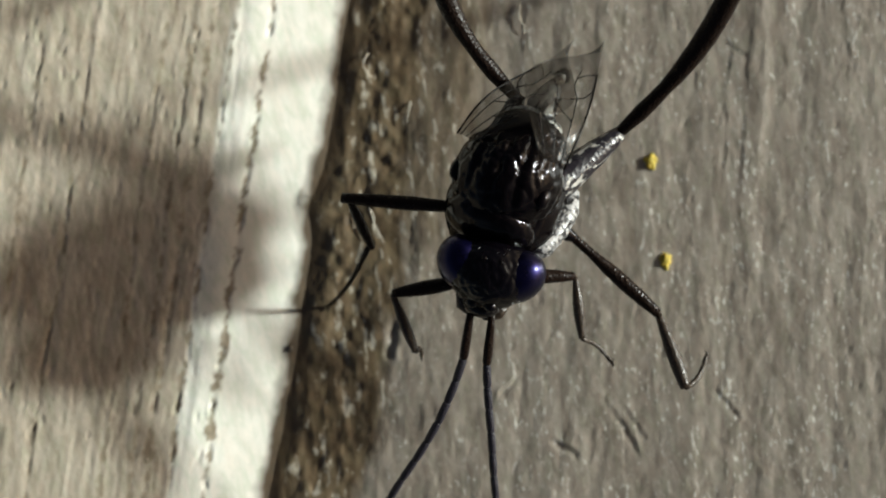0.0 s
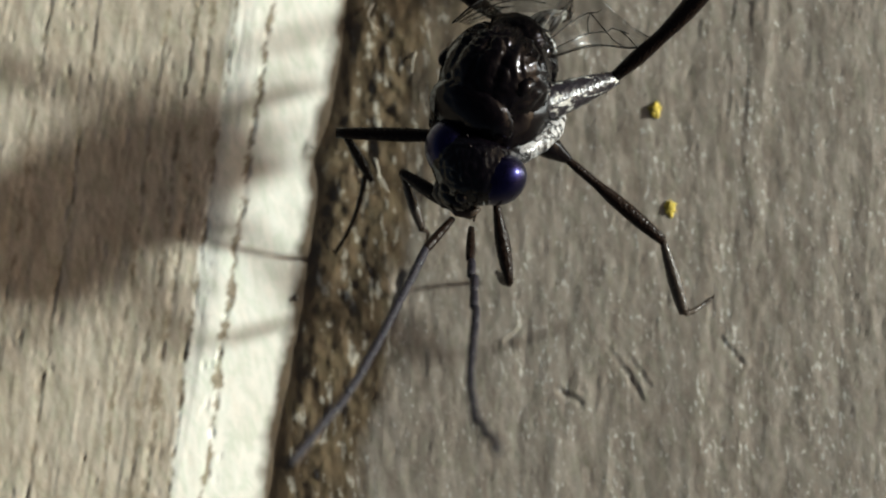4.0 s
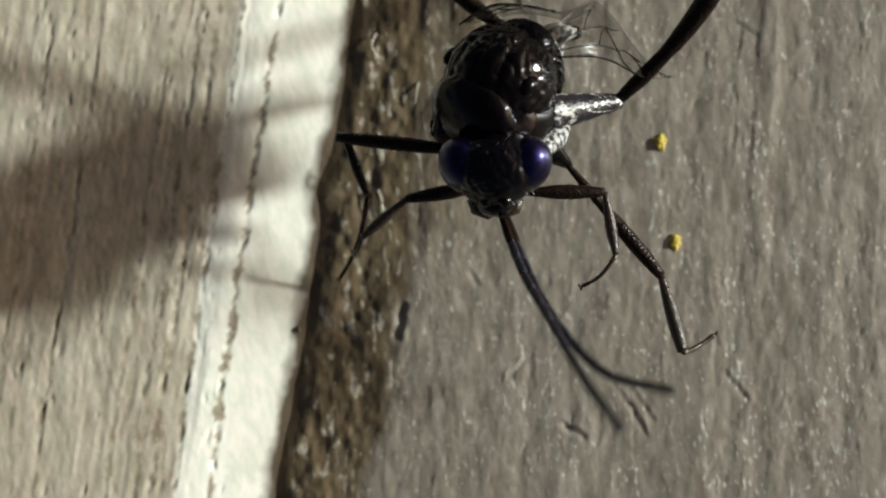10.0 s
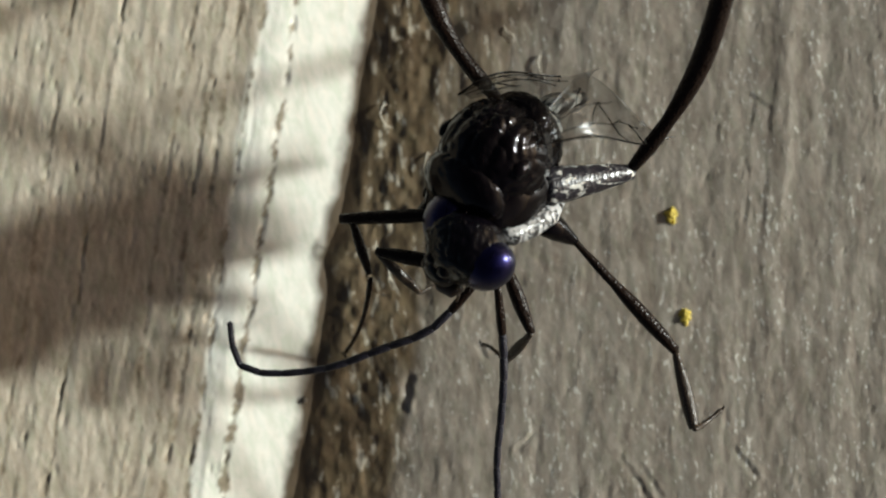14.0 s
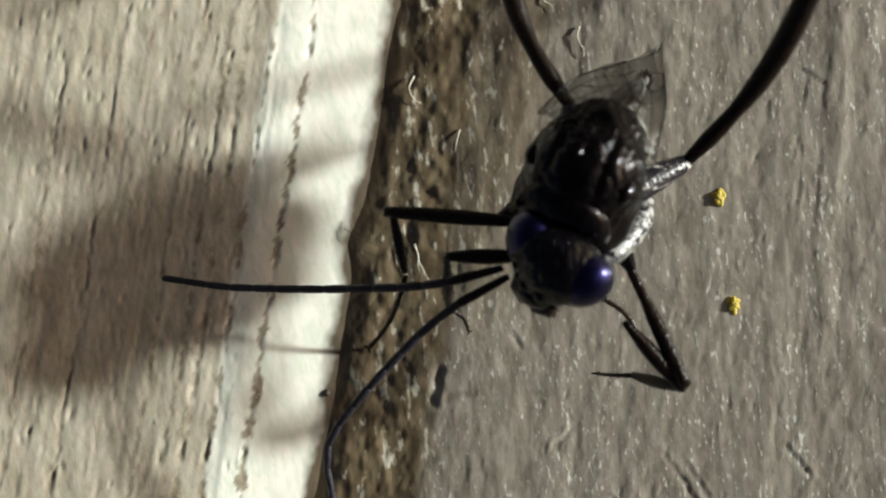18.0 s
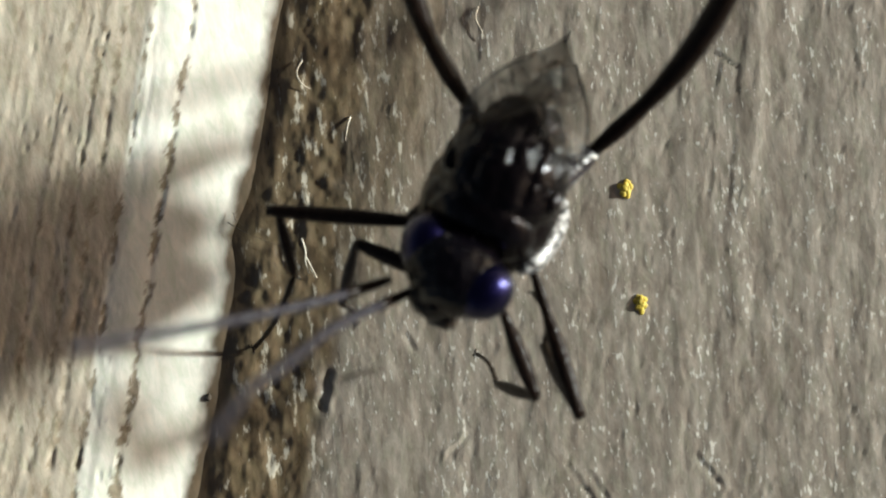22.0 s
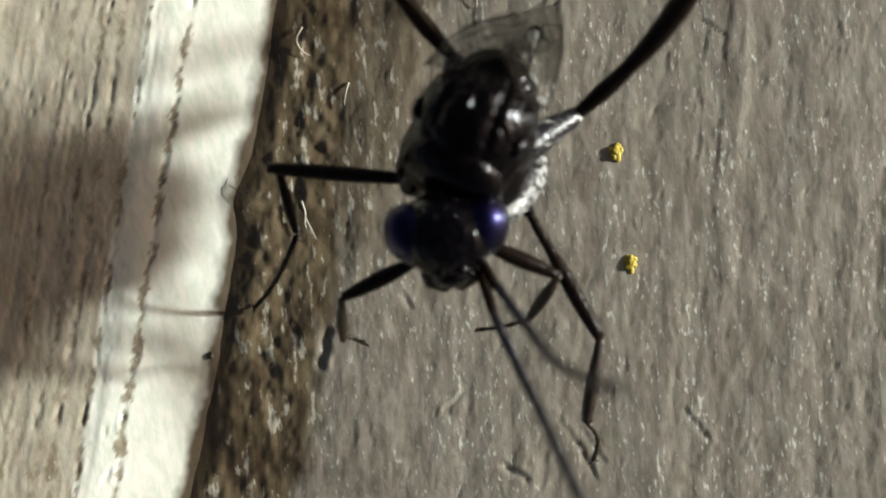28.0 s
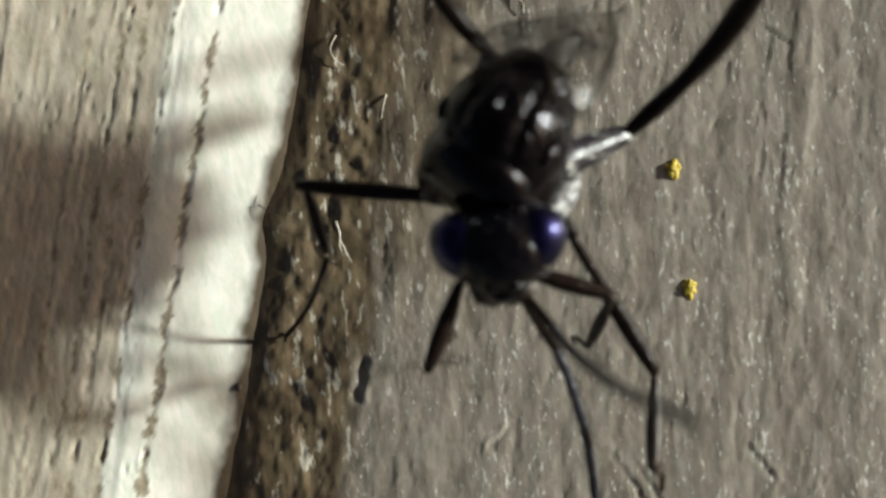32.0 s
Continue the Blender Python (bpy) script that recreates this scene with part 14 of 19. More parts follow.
    walk(antenna_b[1], [(0, aim(.09,-1.05,2.01,.1,-1.41,1.88)), (0.5, aim(.25,-1.03,2.01,.27,-1.39,1.89)), (1, aim(.58,-.91,2.02,.71,-1.25,1.89)), (1.125, aim(.64,-.88,2.25,.79,-1.23,2.22)), (1.25, aim(.67,-.79,2.48,.83,-1.12,2.56)), (1.375, aim(.67,-.63,2.7,.83,-.93,2.88)), (1.5, aim(.64,-.43,2.89,.79,-.66,3.15)), (1.65, aim(.54,-.51,2.92,.66,-.74,3.21)), (1.8, aim(.44,-.58,2.95,.52,-.81,3.25)), (2, aim(.99,-.34,2.1,1.23,-.63,2.02)), (2.1, aim(.83,-.46,2.34,1.03,-.79,2.36)), (2.2, aim(.62,-.5,2.58,.75,-.84,2.7)), (2.4, aim(.1,-.34,2.93,.08,-.59,3.22)), (3, aim(-.26,-.41,2.9,-.28,-.68,3.18)), (3.3, aim(-.38,-.36,2.93,-.45,-.61,3.22)), (3.5, aim(-.31,-.49,2.98,-.34,-.72,3.29)), (5.5, aim(.22,.22,2.84,.26,-.07,3.09)), (5.625, aim(.35,.14,2.68,.43,-.2,2.85)), (5.75, aim(.46,.1,2.49,.59,-.26,2.58)), (5.875, aim(.56,.11,2.29,.72,-.24,2.29)), (6, aim(.64,.17,2.09,.82,-.16,2)), (6.5, aim(.6,.43,2.1,.79,.11,2.01)), (6.625, aim(.31,.42,2.3,.45,.06,2.3)), (6.75, aim(0,.48,2.49,.07,.11,2.58)), (6.875, aim(-.31,.61,2.67,-.32,.27,2.85)), (7, aim(-.62,.81,2.82,-.7,.52,3.06)), (7.25, aim(-.51,.66,2.88,-.57,.38,3.15)), (7.5, aim(-.4,.51,2.94,-.44,.26,3.22)), (7.75, aim(.39,.96,3.07,.45,.81,3.42)), (8, aim(1.15,1.46,3.08,1.3,1.44,3.43)), (8.125, aim(1.1,1.29,3.03,1.27,1.21,3.37)), (8.25, aim(1.04,1.11,2.96,1.23,.98,3.27)), (8.375, aim(.96,.95,2.88,1.17,.76,3.15)), (8.5, aim(.88,.79,2.78,1.09,.56,3)), (8.75, aim(.94,.63,2.84,1.14,.41,3.09)), (9, aim(1.01,.46,2.89,1.19,.27,3.16)), (9.5, aim(.69,.55,2.92,.85,.34,3.2)), (9.75, aim(.57,.5,2.92,.7,.27,3.2)), (10, aim(.45,.46,2.9,.55,.21,3.18)), (10.5, aim(.74,.67,2.94,.9,.47,3.23)), (11, aim(.92,.63,2.98,1.08,.47,3.29)), (11.5, aim(.74,.81,2.95,.9,.62,3.25)), (11.75, aim(.86,.66,2.94,1.01,.46,3.23)), (12, aim(.97,.5,2.93,1.11,.29,3.22)), (12.5, aim(.61,.76,2.92,.77,.55,3.2)), (12.625, aim(.29,.69,2.76,.4,.39,2.97)), (12.75, aim(-.05,.71,2.55,0,.34,2.66)), (12.875, aim(-.4,.82,2.31,-.41,.44,2.31)), (13, aim(-.73,1.04,2.06,-.8,.68,1.96)), (13.125, aim(-.68,.96,2.3,-.76,.58,2.31)), (13.25, aim(-.6,.94,2.54,-.68,.58,2.65)), (13.375, aim(-.5,.99,2.76,-.58,.68,2.97)), (13.5, aim(-.38,1.09,2.94,-.45,.85,3.24)), (13.625, aim(-.27,.8,2.75,-.32,.47,2.96)), (13.75, aim(-.15,.57,2.51,-.18,.2,2.61)), (13.875, aim(-.02,.43,2.25,-.03,.05,2.23)), (14, aim(.1,.37,2,.12,.01,1.86)), (14.125, aim(-.01,.42,2.29,-.02,.03,2.28)), (14.25, aim(-.13,.57,2.58,-.16,.21,2.71)), (14.375, aim(-.24,.82,2.83,-.29,.53,3.08)), (14.5, aim(-.33,1.15,3.02,-.4,.97,3.35)), (15, aim(-.71,1.09,2.88,-.91,.89,3.14)), (15.5, aim(-1.03,1.09,2.65,-1.32,.91,2.81)), (16, aim(-1.25,1.15,2.37,-1.61,1.01,2.4)), (16.5, aim(-1.36,1.25,2.08,-1.73,1.17,1.99)), (17, aim(-1.33,1.22,2.09,-1.7,1.22,1.99)), (17.5, aim(-1.25,1.15,2.09,-1.62,1.13,1.99)), (18, aim(-1.28,.93,2.09,-1.65,.87,1.99)), (18.25, aim(-1.31,.97,2.3,-1.69,.91,2.31)), (18.5, aim(-1.28,1.02,2.52,-1.64,.96,2.62)), (18.75, aim(-1.19,1.08,2.72,-1.52,1.03,2.91)), (19, aim(-1.06,1.15,2.89,-1.33,1.11,3.17)), (20, aim(-1.04,.98,2.94,-1.27,.92,3.24)), (20.25, aim(-1.16,.87,2.76,-1.46,.78,2.98)), (20.5, aim(-1.23,.77,2.55,-1.58,.67,2.67)), (20.75, aim(-1.23,.7,2.31,-1.6,.59,2.33)), (21, aim(-1.18,.64,2.08,-1.53,.53,1.98)), (21.25, aim(-1.19,.63,2.32,-1.56,.51,2.34)), (21.5, aim(-1.14,.64,2.57,-1.48,.52,2.7)), (21.75, aim(-1.02,.67,2.79,-1.31,.57,3.02)), (22, aim(-.85,.72,2.97,-1.06,.65,3.28)), (22.5, aim(-.53,.89,2.94,-.77,.86,3.24)), (23, aim(-.54,.34,2.96,-.75,.25,3.27)), (23.5, aim(-.12,.61,3.05,-.29,.53,3.38)), (24, aim(-.05,.58,2.94,-.28,.47,3.24)), (24.125, aim(-.26,.62,2.77,-.57,.53,2.98)), (24.25, aim(-.42,.68,2.55,-.78,.61,2.68)), (24.375, aim(-.51,.74,2.32,-.89,.7,2.34)), (24.5, aim(-.53,.81,2.09,-.9,.8,1.99)), (24.625, aim(-.49,.65,2.32,-.88,.6,2.33)), (24.75, aim(-.39,.51,2.55,-.74,.41,2.67)), (24.875, aim(-.21,.38,2.76,-.5,.26,2.97)), (25, aim(.03,.28,2.92,-.18,.14,3.21)), (25.125, aim(.15,.3,2.92,-.06,.16,3.21)), (25.25, aim(.27,.32,2.92,.07,.17,3.21)), (25.375, aim(.39,.35,2.91,.19,.19,3.21)), (25.5, aim(.51,.37,2.91,.32,.21,3.2)), (25.625, aim(.65,-.1,2.74,.51,-.39,2.95)), (25.75, aim(.87,-.46,2.5,.8,-.83,2.59)), (25.875, aim(1.14,-.68,2.21,1.14,-1.06,2.18)), (26, aim(1.41,-.74,1.94,1.49,-1.08,1.78)), (26.125, aim(1.42,-.74,2.24,1.52,-1.11,2.22)), (26.25, aim(1.4,-.62,2.55,1.51,-.98,2.67)), (26.375, aim(1.35,-.4,2.83,1.44,-.69,3.07)), (26.5, aim(1.27,-.1,3.03,1.34,-.28,3.37)), (28.5, aim(1.14,.24,3.04,1.25,.08,3.37)), (29, aim(1.2,.23,3,1.33,.06,3.33)), (29.5, aim(1.17,.24,3.03,1.28,.09,3.37)), (30, aim(1.08,.32,3.02,1.19,.15,3.34)), (30.5, aim(1.09,.39,3.05,1.2,.25,3.39)), (31, aim(1.07,.27,3,1.21,.11,3.32)), (31.5, aim(1.02,.42,3.06,1.11,.27,3.4)), (32, aim(1.06,.12,3.04,1.17,-.03,3.38))])
    walk(antenna_b[2], [(0, aim(.1,-1.41,1.88,.12,-1.78,1.76)), (0.5, aim(.27,-1.39,1.89,.31,-1.76,1.76)), (1, aim(.71,-1.25,1.89,.84,-1.59,1.76)), (1.125, aim(.79,-1.23,2.22,.95,-1.58,2.2)), (1.25, aim(.83,-1.12,2.56,1,-1.46,2.65)), (1.375, aim(.83,-.93,2.88,1,-1.22,3.07)), (1.5, aim(.79,-.66,3.15,.94,-.88,3.43)), (1.65, aim(.66,-.74,3.21,.77,-.96,3.5)), (1.8, aim(.52,-.81,3.25,.58,-1.03,3.55)), (2, aim(1.23,-.63,2.02,1.47,-.91,1.93)), (2.1, aim(1.03,-.79,2.36,1.24,-1.11,2.39)), (2.2, aim(.75,-.84,2.7,.9,-1.17,2.84)), (2.4, aim(.08,-.59,3.22,.08,-.84,3.52)), (3, aim(-.28,-.68,3.18,-.29,-.93,3.46)), (3.3, aim(-.45,-.61,3.22,-.51,-.85,3.51)), (3.5, aim(-.34,-.72,3.29,-.38,-.94,3.61)), (5.5, aim(.26,-.07,3.09,.3,-.36,3.34)), (5.625, aim(.43,-.2,2.85,.52,-.53,3.03)), (5.75, aim(.59,-.26,2.58,.71,-.61,2.67)), (5.875, aim(.72,-.24,2.29,.87,-.6,2.28)), (6, aim(.82,-.16,2,.99,-.49,1.9)), (6.5, aim(.79,.11,2.01,1.02,-.19,1.92)), (6.625, aim(.45,.06,2.3,.62,-.29,2.3)), (6.75, aim(.07,.11,2.58,.17,-.25,2.68)), (6.875, aim(-.32,.27,2.85,-.3,-.07,3.03)), (7, aim(-.7,.52,3.06,-.76,.23,3.31)), (7.25, aim(-.57,.38,3.15,-.62,.11,3.42)), (7.5, aim(-.44,.26,3.22,-.47,.01,3.51)), (7.75, aim(.45,.81,3.42,.5,.67,3.77)), (8, aim(1.3,1.44,3.43,1.44,1.43,3.79)), (8.125, aim(1.27,1.21,3.37,1.43,1.13,3.71)), (8.25, aim(1.23,.98,3.27,1.41,.84,3.58)), (8.375, aim(1.17,.76,3.15,1.36,.57,3.42)), (8.5, aim(1.09,.56,3,1.29,.32,3.23)), (8.75, aim(1.14,.41,3.09,1.33,.19,3.34)), (9, aim(1.19,.27,3.16,1.36,.06,3.44)), (9.5, aim(.85,.34,3.2,1,.13,3.49)), (9.75, aim(.7,.27,3.2,.82,.05,3.48)), (10, aim(.55,.21,3.18,.65,-.03,3.47)), (10.5, aim(.9,.47,3.23,1.06,.28,3.52)), (11, aim(1.08,.47,3.29,1.25,.34,3.61)), (11.5, aim(.9,.62,3.25,1.06,.45,3.55)), (11.75, aim(1.01,.46,3.23,1.15,.26,3.53)), (12, aim(1.11,.29,3.22,1.24,.08,3.52)), (12.5, aim(.77,.55,3.2,.92,.34,3.48)), (12.625, aim(.4,.39,2.97,.52,.09,3.18)), (12.75, aim(0,.34,2.66,.08,-.02,2.77)), (12.875, aim(-.41,.44,2.31,-.38,.05,2.31)), (13, aim(-.8,.68,1.96,-.83,.31,1.85)), (13.125, aim(-.76,.58,2.31,-.8,.2,2.31)), (13.25, aim(-.68,.58,2.65,-.74,.22,2.77)), (13.375, aim(-.58,.68,2.97,-.65,.36,3.19)), (13.5, aim(-.45,.85,3.24,-.52,.61,3.53)), (13.625, aim(-.32,.47,2.96,-.38,.16,3.16)), (13.75, aim(-.18,.2,2.61,-.22,-.17,2.71)), (13.875, aim(-.03,.05,2.23,-.05,-.34,2.22)), (14, aim(.12,.01,1.86,.12,-.35,1.73)), (14.125, aim(-.02,.03,2.28,-.04,-.35,2.29)), (14.25, aim(-.16,.21,2.71,-.2,-.15,2.84)), (14.375, aim(-.29,.53,3.08,-.34,.24,3.33)), (14.5, aim(-.4,.97,3.35,-.46,.79,3.69)), (15, aim(-.91,.89,3.14,-1.09,.69,3.41)), (15.5, aim(-1.32,.91,2.81,-1.61,.72,2.98)), (16, aim(-1.61,1.01,2.4,-1.96,.85,2.44)), (16.5, aim(-1.73,1.17,1.99,-2.09,1.08,1.89)), (17, aim(-1.7,1.22,1.99,-2.07,1.23,1.9)), (17.5, aim(-1.62,1.13,1.99,-1.99,1.12,1.9)), (18, aim(-1.65,.87,1.99,-2.02,.84,1.9)), (18.25, aim(-1.69,.91,2.31,-2.07,.88,2.31)), (18.5, aim(-1.64,.96,2.62,-2.01,.93,2.73)), (18.75, aim(-1.52,1.03,2.91,-1.85,.99,3.12)), (19, aim(-1.33,1.11,3.17,-1.59,1.08,3.45)), (20, aim(-1.27,.92,3.24,-1.5,.87,3.55)), (20.25, aim(-1.46,.78,2.98,-1.77,.71,3.21)), (20.5, aim(-1.58,.67,2.67,-1.93,.57,2.8)), (20.75, aim(-1.6,.59,2.33,-1.97,.48,2.34)), (21, aim(-1.53,.53,1.98,-1.89,.42,1.89)), (21.25, aim(-1.56,.51,2.34,-1.92,.4,2.36)), (21.5, aim(-1.48,.52,2.7,-1.82,.42,2.84)), (21.75, aim(-1.31,.57,3.02,-1.6,.48,3.26)), (22, aim(-1.06,.65,3.28,-1.26,.59,3.6)), (22.5, aim(-.77,.86,3.24,-1,.84,3.55)), (23, aim(-.75,.25,3.27,-.95,.17,3.58)), (23.5, aim(-.29,.53,3.38,-.44,.44,3.73)), (24, aim(-.28,.47,3.24,-.48,.34,3.54)), (24.125, aim(-.57,.53,2.98,-.86,.41,3.21)), (24.25, aim(-.78,.61,2.68,-1.13,.51,2.8)), (24.375, aim(-.89,.7,2.34,-1.27,.63,2.35)), (24.5, aim(-.9,.8,1.99,-1.27,.77,1.9)), (24.625, aim(-.88,.6,2.33,-1.25,.53,2.35)), (24.75, aim(-.74,.41,2.67,-1.09,.32,2.79)), (24.875, aim(-.5,.26,2.97,-.8,.14,3.19)), (25, aim(-.18,.14,3.21,-.39,.01,3.51)), (25.125, aim(-.06,.16,3.21,-.26,.02,3.51)), (25.25, aim(.07,.17,3.21,-.13,.02,3.5)), (25.375, aim(.19,.19,3.21,0,.03,3.5)), (25.5, aim(.32,.21,3.2,.13,.03,3.49)), (25.625, aim(.51,-.39,2.95,.36,-.68,3.16)), (25.75, aim(.8,-.83,2.59,.72,-1.19,2.68)), (25.875, aim(1.14,-1.06,2.18,1.14,-1.44,2.14)), (26, aim(1.49,-1.08,1.78,1.56,-1.42,1.63)), (26.125, aim(1.52,-1.11,2.22,1.61,-1.48,2.2)), (26.25, aim(1.51,-.98,2.67,1.6,-1.33,2.79)), (26.375, aim(1.44,-.69,3.07,1.53,-.98,3.32)), (26.5, aim(1.34,-.28,3.37,1.4,-.46,3.7)), (28.5, aim(1.25,.08,3.37,1.35,-.07,3.71)), (29, aim(1.33,.06,3.33,1.46,-.1,3.65)), (29.5, aim(1.28,.09,3.37,1.4,-.05,3.7)), (30, aim(1.19,.15,3.34,1.31,-0,3.68)), (30.5, aim(1.2,.25,3.39,1.32,.11,3.73)), (31, aim(1.21,.11,3.32,1.33,-.05,3.65)), (31.5, aim(1.11,.27,3.4,1.21,.13,3.75)), (32, aim(1.17,-.03,3.38,1.28,-.15,3.73))])
